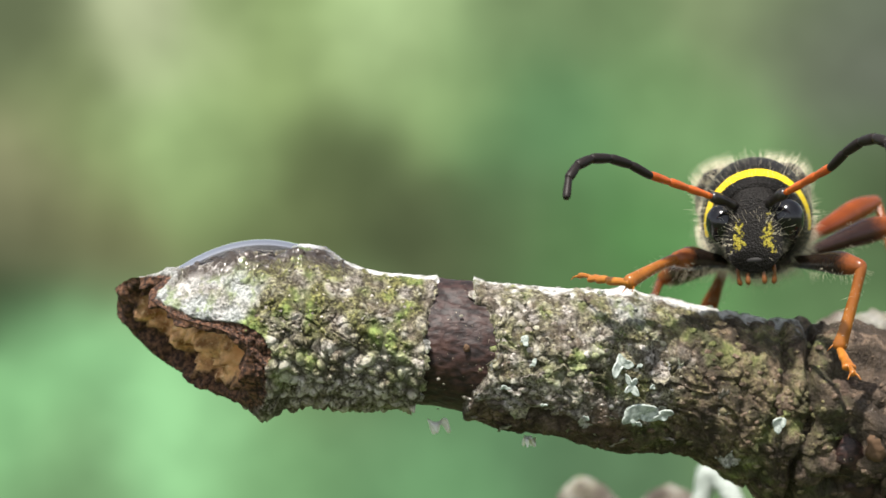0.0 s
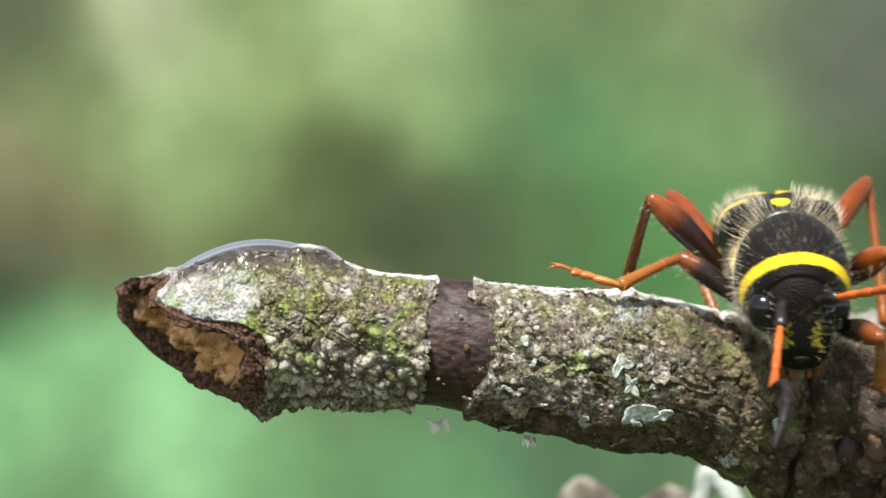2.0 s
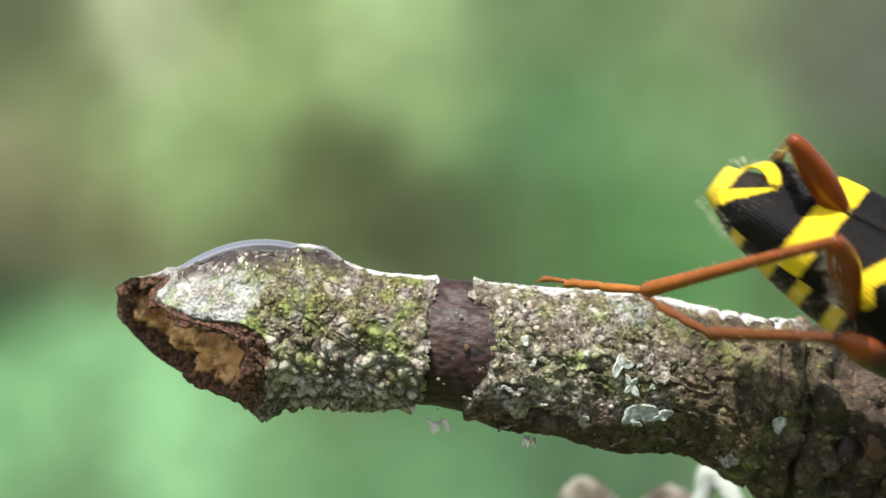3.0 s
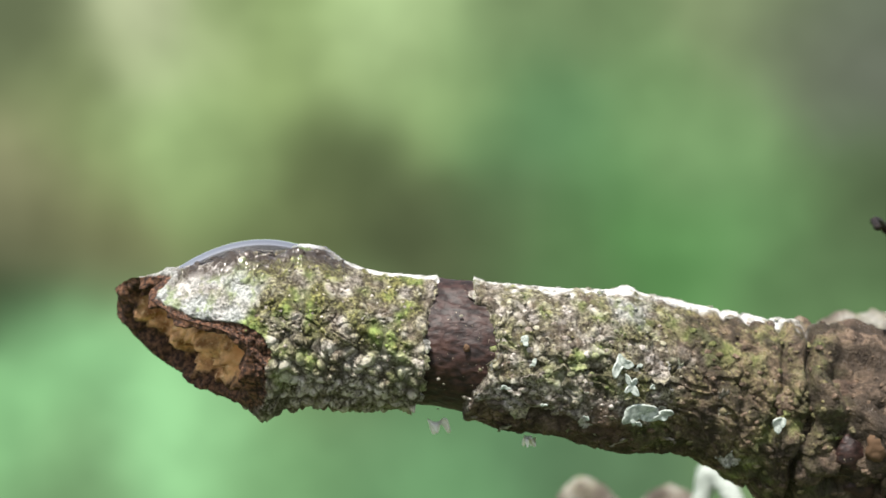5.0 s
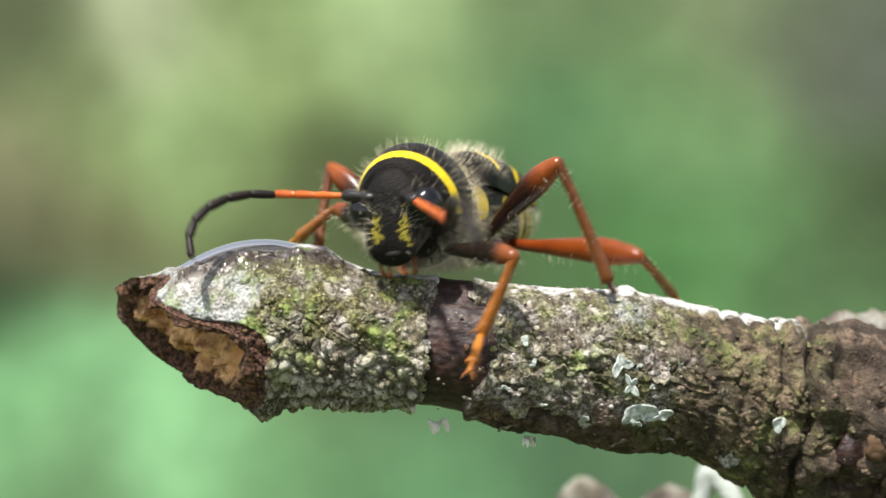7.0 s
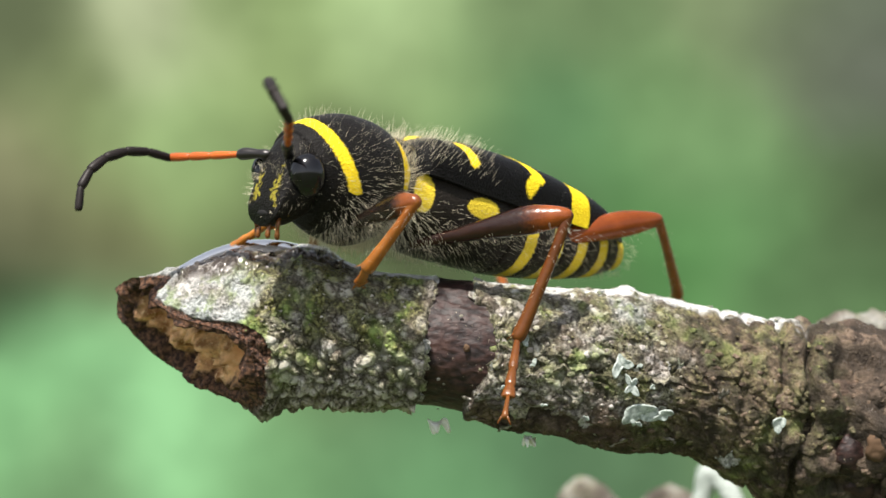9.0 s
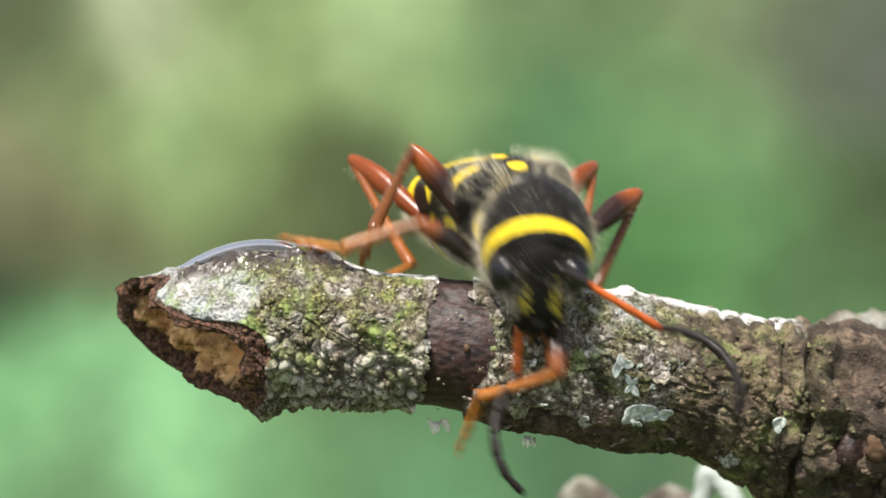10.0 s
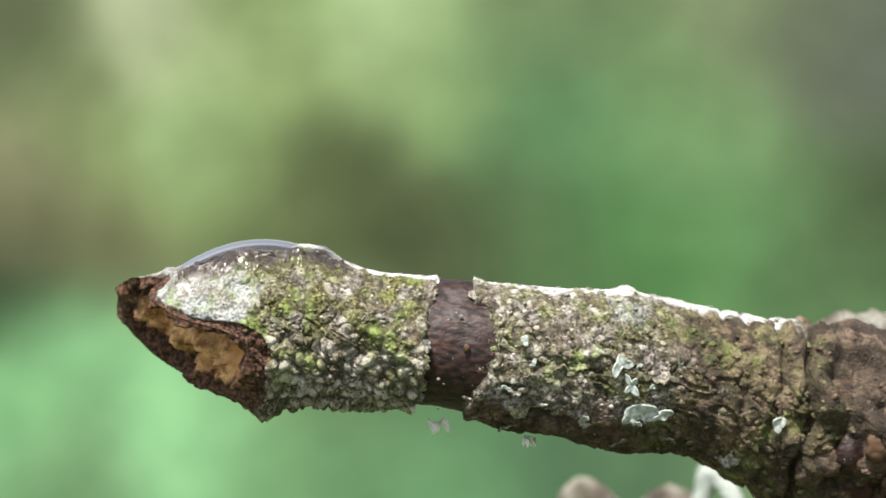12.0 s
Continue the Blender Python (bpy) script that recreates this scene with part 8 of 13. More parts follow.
        (9.7,P(-1.87,4.75,-1.24,169.5,60.8,-80.3)), (9.8,P(-1.82,4.73,-2.01,166.7,45.2,-82.8)), (9.9,P(-2.08,4.59,-.59,167.7,50.9,-75.9)),
        (10,P(-2.08,4.49,-.19,-179.1,45.6,-66.8)), (10.1,P(-2.47,4.17,.14,-5.9,83.3,113.7)), (10.2,P(-2.27,4.52,-.65,-34.9,68.4,79.8)),
        (10.3,P(-2.17,4.59,-.79,-56.2,82.4,56.4)), (10.4,P(-2.46,4.47,-.84,-45.5,77.4,71.7)), (10.5,P(-2.47,4.5,-1.17,-78.3,80.7,39)),
        (10.6,P(-2.51,4.43,-.79,-144.2,70.9,-28.8)), (10.7,P(-3.33,2.51,1.19,-103.4,66.1,24.2)), (10.8,P(-3.67,2.71,.6,-124.4,53.9,.8)),
        (10.9,P(-2.92,3.54,.67,-127.9,62,-13.4)), (11,P(-2.54,3.71,.84,-117.5,65.9,-9.3)), (11.07,P(-.5,4.4,-.06,70.1,21.9,-158.5)),
        (11.1,P(.51,4.74,-.51,56.4,-22.4,-150)), (11.2,P(1.2,4.38,-.12,39,-41.8,-154)), (11.3,P(1.08,4.63,-1.81,44.1,-47.7,-145.6)),
        (11.37,P(-1.16,4.01,.1,62.4,33.1,-159.6)), (11.4,P(-2.28,3.7,1.05,73.1,74,-155.2)), (11.5,P(-4.07,1.55,.69,-10.7,53.8,155.7)),
        (11.53,P(-2.89,2.24,1.02,-21.2,38.3,-155.6)), (11.57,P(-1.72,2.93,1.35,-41.2,33,-111)), (11.6,P(-.54,3.62,1.69,-60.3,40.7,-66.2)),
        (11.7,P(-.54,3.62,1.69,-58.4,39.7,-64.8)), (11.8,P(-.54,3.62,1.68,-55.9,38.6,-64.7)), (12,P(-.54,3.63,1.68,-69.2,43.7,-66.7))])
    walk(LEGS["mid", 1][2], [
        (0,P(-.75,4.24,-3.42,58.5,59.9,150.7)), (.1,P(-1.11,4.24,-3.23,59.8,57.6,150.7)), (.2,P(-1.53,4.33,-3.03,57.7,53.7,148.6)),
        (.3,P(-2.16,4.19,-3.2,47.2,43.8,138.1)), (.33,P(-2.74,4.17,-3.29,38,45.2,106.1)), (.4,P(-3.91,4.14,-3.48,23.5,37.8,45.4)),
        (.5,P(-4.48,4.16,-3.22,27.6,36.2,49.9)), (.6,P(-4.41,4.28,-3.25,24.1,32.2,46.4)), (.63,P(-3.53,4.36,-3.25,27.7,30,81.4)),
        (.7,P(-1.76,4.5,-3.25,28.4,22.8,147.9)), (.8,P(-.24,4.91,-2.55,15.2,17.6,169.8)), (.9,P(1.18,5.79,-2.62,1.1,14,-167.1)),
        (1,P(1.31,6.11,-2.58,-1.6,12.2,-161.1)), (1.1,P(-.07,5.21,-2.92,14.1,15.1,170.4)), (1.2,P(-.5,4.74,-3.26,19.8,15.3,146.4)),
        (1.3,P(-1.78,4.45,-2.67,18.7,5.8,140.9)), (1.4,P(-1.12,4.44,-1.81,17.3,-3.9,140.1)), (1.5,P(-1.58,3.78,-1.75,17.8,24.6,143.9)),
        (1.6,P(-1.53,3.39,-2.04,25.4,29.7,139.9)), (1.7,P(-.48,3.78,-1.63,23.1,40.8,151.6)), (1.8,P(-.9,4.02,-1.39,17.7,49.1,168.2)),
        (1.9,P(.49,4.09,-1.64,18.3,44.4,168.8)), (2,P(1.2,3.99,-1.92,18.2,40.9,167.3)), (2.1,P(1.46,3.79,-1.59,14.3,41.8,157.2)),
        (2.2,P(2.78,3.16,-.77,8.8,41.7,146.2)), (2.3,P(2.66,2.74,-.8,7.6,46.1,136.8)), (2.4,P(1.79,2.36,-.61,5.3,65.4,106.5)),
        (2.5,P(.21,3.6,-1.47,-6.7,71.7,63.2)), (2.6,P(.03,3.23,-1.38,-18.6,69.9,49.9)), (2.7,P(-.63,3.65,-1.92,-34.1,68.4,33.3)),
        (2.8,P(-.43,4.05,-2.2,-108.1,78.9,6.2)), (2.9,P(-.11,5.11,-2.99,110.9,81.2,-81)), (3,P(-.17,5.5,-3.45,125.3,79.2,-67.7)),
        (3.1,P(-.34,6.04,-2.93,97.9,78.8,-76.8)), (3.2,P(-1.07,4.9,-1.53,106,89,-71)), (3.3,P(-1.39,5.25,-1.77,28.5,40.2,-108.4)),
        (3.6,P(-1.55,5.98,-2.09,5.7,50.2,-129.2)), (3.9,P(-.35,5.33,-1.99,-28,50,-170.2)), (4.2,P(1.74,3.57,-1.81,-35.1,59.8,138)),
        (4.5,P(.85,2.92,-1.74,-1.7,47.3,138.6)), (4.8,P(-.45,3.42,-2.48,49.4,75,162)), (5.1,P(-.11,3.41,-2.38,69.5,74.8,171.4)),
        (5.4,P(-.57,3.53,-2.41,71.4,73.7,170.2)), (5.5,P(-.62,3.77,-2.3,76.1,72.2,174.3)), (5.6,P(-1.17,3.13,-1.7,57.5,71.5,150.7)),
        (5.7,P(-1.07,3.33,-1.46,32.4,67.5,119.5)), (5.8,P(-1.05,4.7,-1.39,61.5,63.4,136)), (5.87,P(.5,5.09,-3.58,82,14.4,175.7)),
        (5.9,P(1.27,5.29,-4.67,78.8,-11.1,-172.3)), (6,P(1.11,4.3,-4.76,82.6,.1,177.9)), (6.07,P(-1.91,4.19,-1.62,96.7,42.9,145.7)),
        (6.1,P(-3.42,4.13,-.04,89.8,65.1,121.9)), (6.2,P(-.64,6.7,.82,65,60.6,82.3)), (6.3,P(1.78,7.2,-1.1,47.8,58.3,57.4)),
        (6.4,P(1.35,6.77,-2.46,64.9,47.8,79.4)), (6.47,P(1.28,6.35,-3.41,73.4,11.5,118.7)), (6.5,P(1.25,6.14,-3.89,68.2,-6.5,135.4)),
        (6.53,P(.57,5.88,-3.53,84.7,32.3,122.4)), (6.6,P(-.78,5.37,-2.81,-87.7,65,-87.7)), (6.7,P(-1.44,4.68,-3.3,-14.9,80.2,1.1)),
        (6.73,P(-.84,4.49,-3.61,55.4,55,86.9)), (6.8,P(.37,4.1,-4.22,44.2,-8.9,122.1)), (6.9,P(1.47,4.54,-3.58,28.8,4,153.6)),
        (7,P(.97,4.9,-2.71,17.7,18.8,-176.1)), (7.07,P(-1.5,3.62,-2.82,-20.5,43.2,-155.5)), (7.1,P(-2.74,2.98,-2.88,-42.6,58.4,-152.8)),
        (7.2,P(-4.3,1.28,-3.32,-61.8,54,-132.4)), (7.3,P(-4.32,1.17,-3.37,-59.3,53.6,-129.6)), (7.5,P(-3.94,1.36,-3,-57.6,54.1,-134.4)),
        (7.6,P(-3.15,2.24,-2.5,-12.1,73.8,-28.1)), (7.7,P(-2.36,3.12,-1.99,19.4,50.6,64.9)), (7.9,P(-2.01,3.62,-2,18.9,51.6,68.3)),
        (8.1,P(-2.32,3.63,-2.14,16.2,47.7,68)), (8.3,P(-2.46,3.59,-2.26,13.6,50.4,66.1)), (8.5,P(-2.45,3.39,-3.05,2.6,54,48.5)),
        (8.7,P(-2.24,3.59,-3.61,-2.5,50.1,40.6)), (8.8,P(-2.27,3.62,-3.59,-2.1,49,41.1)), (8.9,P(-2.43,3.47,-3.52,2.1,48.6,48.4)),
        (9,P(-2.41,3.33,-3.49,5.2,46.1,51.3)), (9.1,P(-2.23,3.16,-3.52,3.7,40.9,42.5)), (9.2,P(-1.89,3.35,-3.35,3.2,44.4,37.1)),
        (9.3,P(-1.62,3.45,-3.48,7.3,40.3,41.8)), (9.4,P(-1.31,3.74,-3.35,12,40.2,45.4)), (9.5,P(.2,4.66,-2.57,19.3,38.8,41.9)),
        (9.6,P(-1.71,3.2,-3.51,50.2,83.1,45.5)), (9.7,P(-1.59,3.11,-4.23,11.7,53,1.4)), (9.8,P(-1.51,2.33,-4.44,1,52.7,-15.7)),
        (9.9,P(-1.55,2.5,-3.25,7.7,52.4,7.8)), (10,P(-1.14,2.28,-2.64,30.6,63.5,77.4)), (10.07,P(-2.13,3.78,-3.05,.7,23.2,23)),
        (10.1,P(-2.63,4.53,-3.26,2.7,.6,8)), (10.13,P(-2.43,4.94,-3.45,-12.8,2.7,36.5)), (10.2,P(-2.05,5.76,-3.83,-33.2,25.7,90.4)),
        (10.3,P(-1.92,4.97,-4.18,-37.3,28.4,82.4)), (10.4,P(-2.22,5.17,-4.18,-67,78.1,81.9)), (10.5,P(-2.04,4.84,-4.55,91,76,-99.2)),
        (10.6,P(-1.53,3.89,-4.02,125.7,70.5,-70.4)), (10.63,P(-1.71,3.62,-3.33,-163.2,70.1,-17.5)), (10.7,P(-2.06,3.08,-1.94,-101.9,38.2,4.3)),
        (10.8,P(-1.65,2.74,-2.17,-80.2,9.7,8.3)), (10.9,P(-1.36,3.17,-2.35,-96.5,27.7,11.6)), (11,P(-1.16,3.48,-2.29,-101.4,47.9,19.2)),
        (11.1,P(-2.23,3.16,.8,-101,48.7,15.3)), (11.2,P(-1.1,3.26,2.16,-101.4,50.3,10.9)), (11.3,P(-.82,3.32,.73,-98.7,58.2,13.3)),
        (11.4,P(-3.13,3.31,-2.24,-83.8,70.3,31)), (11.5,P(-5.92,2.39,-2.07,-63.9,78.3,51.2)), (11.6,P(.51,1.25,-.55,144.6,67.9,-86)),
        (11.7,P(.58,1.24,-.5,140.6,65.6,-87.9)), (11.8,P(.6,1.2,-.45,137.5,63.5,-89.1)), (12,P(.44,1.36,-.69,60.1,89.7,-179.4))])
    walk(LEGS["mid", -1][0], [
        (0,P(-.53,-.8,-1.39,0,6.5,-148.5)), (.1,P(-.54,-.8,-1.39,0,5.4,-146.1)), (.2,P(-.53,-.8,-1.39,0,4.6,-139.1)),
        (.3,P(-.54,-.8,-1.39,-0,6.8,-123.5)), (.4,P(-.54,-.8,-1.39,0,8,-117.4)), (.5,P(-.53,-.8,-1.39,-0,9,-119.6)),
        (.6,P(-.54,-.8,-1.39,0,5.4,-120)), (.7,P(-.54,-.8,-1.39,-0,1.2,-123.7)), (.8,P(-.54,-.8,-1.39,0,-2.2,-127.2)),
        (.9,P(-.53,-.8,-1.39,-0,-3.3,-130.6)), (1,P(-.53,-.8,-1.39,0,-1.6,-134)), (1.1,P(-.54,-.8,-1.39,0,-5.6,-130.5)),
        (1.2,P(-.54,-.8,-1.39,0,-10.4,-127.7)), (1.3,P(-.53,-.8,-1.39,0,-16.9,-122.1)), (1.4,P(-.53,-.8,-1.39,0,-24.4,-115.3)),
        (1.5,P(-.54,-.8,-1.39,0,-30.9,-105.4)), (1.6,P(-.53,-.8,-1.39,-0,-48,-76.4)), (1.7,P(-.54,-.8,-1.39,0,-46.8,-69.9)),
        (1.8,P(-.54,-.8,-1.39,-0,-44.9,-73.1)), (1.9,P(-.54,-.8,-1.39,0,-48.4,-75)), (2,P(-.54,-.8,-1.39,0,-48.7,-87.8)),
        (2.1,P(-.53,-.8,-1.39,0,-45.8,-98.9)), (2.2,P(-.54,-.8,-1.39,0,-45.3,-98)), (2.3,P(-.53,-.8,-1.39,0,-55.7,-88.2)),
        (2.4,P(-.54,-.8,-1.39,-0,-70.3,-81.7)), (2.5,P(-.53,-.8,-1.39,0,-58.2,-81)), (2.6,P(-.53,-.8,-1.39,0,-55.1,-100.4)),
        (2.7,P(-.54,-.8,-1.39,0,-55.7,-115.9)), (2.8,P(-.54,-.8,-1.39,-0,-50.7,-130.4)), (2.9,P(-.54,-.8,-1.39,-0,-41.2,-137.9)),
        (3,P(-.54,-.8,-1.39,0,-29.6,-142.1)), (3.1,P(-.54,-.8,-1.39,0,-41.5,-127.4)), (3.2,P(-.54,-.8,-1.39,0,-45.5,-103.6)),
        (3.3,P(-.53,-.8,-1.39,0,-46,-100.3)), (3.6,P(-.54,-.8,-1.39,0,-23.8,-96.1)), (3.9,P(-.54,-.8,-1.39,0,-24.4,-93.4)),
        (4.2,P(-.54,-.8,-1.39,0,-26.3,-72.4)), (4.5,P(-.53,-.8,-1.39,0,-47.1,-91.1)), (4.6,P(-.53,-.8,-1.39,-29.7,-25.7,-27.3)),
        (4.7,P(-.53,-.8,-1.39,-26.7,6,17.7)), (4.8,P(-.53,-.8,-1.39,0,24.8,70.6)), (5.1,P(-.54,-.8,-1.39,0,37.2,41.4)),
        (5.27,P(-.54,-.8,-1.39,-22.2,-.8,-34.5)), (5.4,P(-.54,-.8,-1.39,0,-28.9,-94.3)), (5.5,P(-.54,-.8,-1.39,-0,-27.8,-94.8)),
        (5.6,P(-.54,-.8,-1.39,0,-26.2,-68.3)), (5.7,P(-.54,-.8,-1.39,0,-25.7,-40.6)), (5.73,P(-.54,-.8,-1.39,2.2,-21.5,-67)),
        (5.8,P(-.54,-.8,-1.39,-0,-12.7,-117.5)), (5.87,P(-.54,-.8,-1.39,-12.1,24.2,-56.6)), (5.9,P(-.54,-.8,-1.39,-0,41.6,-19.8)),
        (5.93,P(-.54,-.8,-1.39,-6.1,18,-34.9)), (6,P(-.53,-.8,-1.39,0,-29.8,-60.5)), (6.1,P(-.53,-.8,-1.39,0,-41.8,-109.6)),
        (6.2,P(-.54,-.8,-1.39,-0,-39.1,-142.2)), (6.3,P(-.54,-.8,-1.39,-0,-22.4,-170.9)), (6.4,P(-.53,-.8,-1.39,0,3.1,175.5)),
        (6.5,P(-.54,-.8,-1.39,0,47.1,164.2)), (6.6,P(-.53,-.8,-1.39,0,6.5,169.4)), (6.7,P(-.54,-.8,-1.39,0,-6,-175)),
        (6.8,P(-.53,-.8,-1.39,-0,-3.1,-162.6)), (6.9,P(-.53,-.8,-1.39,0,-25.9,-142.9)), (7,P(-.54,-.8,-1.39,0,-46.4,-109.4)),
        (7.1,P(-.54,-.8,-1.39,0,-47,-99.5)), (7.2,P(-.54,-.8,-1.39,0,-41.7,-93.3)), (7.3,P(-.54,-.8,-1.39,-0,-41.2,-93.5)),
        (7.5,P(-.54,-.8,-1.39,0,-37.5,-93.7)), (7.7,P(-.54,-.8,-1.39,0,-37.4,-94.5)), (7.9,P(-.54,-.8,-1.39,-0,-37.8,-95.6)),
        (8.1,P(-.54,-.8,-1.39,-0,-35,-95.1)), (8.3,P(-.54,-.8,-1.39,0,-29.7,-93.1)), (8.5,P(-.53,-.8,-1.39,0,-27.2,-92.3)),
        (8.7,P(-.54,-.8,-1.39,-0,-26.5,-92.3)), (8.8,P(-.54,-.8,-1.39,0,-26,-92.2)), (8.9,P(-.54,-.8,-1.39,-0,-25.8,-90.1)),
        (9,P(-.54,-.8,-1.39,0,-26.9,-89.2)), (9.1,P(-.54,-.8,-1.39,0,-27.5,-90.6)), (9.2,P(-.53,-.8,-1.39,-0,-25.7,-91.4)),
        (9.3,P(-.53,-.8,-1.39,0,-25.8,-92)), (9.4,P(-.53,-.8,-1.39,0,-23.2,-92.7)), (9.5,P(-.53,-.8,-1.39,0,-14.5,-93.4)),
        (9.6,P(-.54,-.8,-1.39,0,-19.2,-97.2)), (9.7,P(-.53,-.8,-1.39,0,-28.9,-101.8)), (9.8,P(-.54,-.8,-1.39,0,-47.6,-108.3)),
        (9.9,P(-.53,-.8,-1.39,0,-47.7,-106.4)), (10,P(-.54,-.8,-1.39,0,-55.4,-141)), (10.1,P(-.53,-.8,-1.39,-0,-34.1,-179)),
        (10.2,P(-.53,-.8,-1.39,-0,18.3,169.9)), (10.3,P(-.54,-.8,-1.39,0,38.9,160.9)), (10.37,P(-.54,-.8,-1.39,12.3,-9.7,-145.2)),
        (10.4,P(-.53,-.8,-1.39,0,-32.5,-116.6)), (10.5,P(-.54,-.8,-1.39,-0,-30.6,-125.7)), (10.6,P(-.54,-.8,-1.39,0,-32.7,-131.1)),
        (10.7,P(-.53,-.8,-1.39,0,-32.6,-133.8)), (10.8,P(-.53,-.8,-1.39,0,-20,-138.5)), (10.9,P(-.53,-.8,-1.39,-0,-33.6,-107.4)),
        (11,P(-.54,-.8,-1.39,0,-43.1,-64.4)), (11.1,P(-.53,-.8,-1.39,0,-40.9,-74.3)), (11.2,P(-.54,-.8,-1.39,0,-36.3,-80)),
        (11.3,P(-.53,-.8,-1.39,0,-34.8,-99.4)), (11.4,P(-.54,-.8,-1.39,0,-30.4,-104.4)), (11.5,P(-.53,-.8,-1.39,0,-21.1,-108.6)),
        (11.6,P(-.53,-.8,-1.39,0,-25.3,-136.1)), (11.7,P(-.54,-.8,-1.39,0,-25.1,-133.2)), (11.8,P(-.54,-.8,-1.39,0,-25.2,-130)),
        (12,P(-.53,-.8,-1.39,0,-36.8,-144.3))])
    walk(LEGS["mid", -1][1], [
        (0,P(-4.07,-2.97,-1.86,120.4,20.2,-7.9)), (.1,P(-3.99,-3.12,-1.78,118.6,20.4,-6.6)), (.2,P(-3.68,-3.52,-1.72,109.2,15.6,-6.9)),
        (.3,P(-2.82,-4.26,-1.88,107.2,14.3,1)), (.4,P(-2.44,-4.47,-1.97,111.2,18.5,7.9)), (.5,P(-2.57,-4.38,-2.04,114.4,19.4,8.8)),
        (.6,P(-2.61,-4.4,-1.79,117.1,22.1,15.7)), (.7,P(-2.85,-4.27,-1.48,120.6,23.5,20.8)), (.8,P(-3.06,-4.12,-1.23,123.1,23.6,23.8)),
        (.9,P(-3.25,-3.96,-1.15,124.4,22.7,23.9)), (1,P(-3.43,-3.81,-1.28,126.4,19.8,23.1)), (1.1,P(-3.23,-3.96,-.98,122.2,24.7,22.7)),
        (1.2,P(-3.04,-4.05,-.64,116.1,29.9,20)), (1.3,P(-2.66,-4.18,-.18,119.5,38.7,26.4)), (1.4,P(-2.16,-4.24,.33,121.6,48.7,32)),
        (1.5,P(-1.48,-4.25,.75,109.4,58,27.4)), (1.53,P(-.95,-4.01,1.07,71.5,83.4,-19)), (1.6,P(.12,-3.52,1.71,-43.3,39,-151.4)),
        (1.7,P(.44,-3.49,1.65,-48.5,37.4,-156.3)), (1.8,P(.32,-3.63,1.56,-50.9,36.4,-162.2)), (1.9,P(.18,-3.48,1.73,-48.6,44.8,-158.8)),
        (2,P(-.43,-3.56,1.74,-44.2,53.3,-157.2)), (2.1,P(-.99,-3.68,1.6,-42,51.4,-162.2)), (2.2,P(-.95,-3.71,1.57,-43.7,49.5,-164.5)),
        (2.3,P(-.46,-3.15,2.06,-35.7,41.2,-159.3)), (2.4,P(-.33,-2.2,2.54,-5.8,24.9,-99.1)), (2.5,P(-.19,-2.97,2.16,-24.2,22.7,-132)),
        (2.6,P(-.97,-3.15,2.03,-23,24.6,-143.4)), (2.7,P(-1.56,-2.92,2.06,-17.5,36,-148)), (2.8,P(-2.25,-2.82,1.84,-13.5,49.2,-151.5)),
        (2.9,P(-2.86,-2.91,1.36,-18.6,47.8,-162.9)), (3,P(-3.4,-3.03,.67,-28.9,43.3,-175.3)), (3.1,P(-2.43,-3.29,1.37,-65.1,70.2,152.4)),
        (3.2,P(-1.22,-3.64,1.59,178.1,71.8,75.2)), (3.3,P(-1.05,-3.66,1.61,168.9,74.3,72.1)), (3.6,P(-.94,-4.6,.29,-136.4,54.3,110.4)),
        (3.9,P(-.76,-4.6,.33,115.4,44.8,52.9)), (4.2,P(.6,-4.37,.46,90.2,41,52.5)), (4.33,P(.07,-4.05,.99,116.3,63.9,48)),
        (4.5,P(-.59,-3.64,1.67,-117.3,78.3,139.7)), (4.6,P(-.15,-1.51,.06,-121.6,46.5,-177.4)), (4.7,P(.29,.63,-1.54,-146.8,22.1,-145.4)),
        (4.8,P(.72,2.77,-3.14,-179.2,13.8,-108.8)), (5.1,P(1.96,1.4,-3.91,-147.4,-3.3,-111.7)), (5.27,P(.42,-1.85,-1.39,-91.6,-6.5,-121.7)),
        (5.4,P(-.81,-4.44,.63,-47.1,-1.9,-128.8)), (5.5,P(-.84,-4.48,.56,-59.5,-13.2,-128.1)), (5.6,P(.85,-4.28,.45,-67,-21.7,-152.9)),
        (5.67,P(1.83,-3.59,.43,-110.2,31.6,-175.7)), (5.7,P(2.32,-3.25,.42,-150.6,44,150.3)), (5.73,P(.74,-3.64,.12,-145.5,39.1,128.2)),
        (5.8,P(-2.41,-4.41,-.47,-131.3,35.1,85.6)), (5.87,P(.8,-2.71,-2.93,168.9,-27.5,107.7)), (5.9,P(2.4,-1.86,-4.16,119.5,-36.7,146.8)),
        (5.93,P(2.02,-2.56,-2.55,119.2,-8.9,126.5)), (6,P(1.25,-3.95,.68,86.4,36.2,74.4)), (6.1,P(-1.58,-3.74,1.39,66.9,36.3,44.5)),
        (6.2,P(-3.09,-2.79,1.24,49,17.6,-.5)), (6.3,P(-4.35,-1.41,.2,67.5,19.9,2.3)), (6.33,P(-4.46,-1.1,-.41,109.2,17.3,2.8)),
        (6.4,P(-4.69,-.47,-1.62,-168.9,14.3,-1.2)), (6.5,P(-3.27,-.03,-4.45,-169.7,13,-2.4)), (6.6,P(-4.61,-.04,-1.86,172.2,27.7,-15)),
        (6.7,P(-4.67,-1.17,-.95,148.3,36.2,-12.2)), (6.8,P(-4.51,-2.05,-1.16,164.7,30,10.4)), (6.9,P(-3.53,-3.07,.43,126.2,49.7,8.2)),
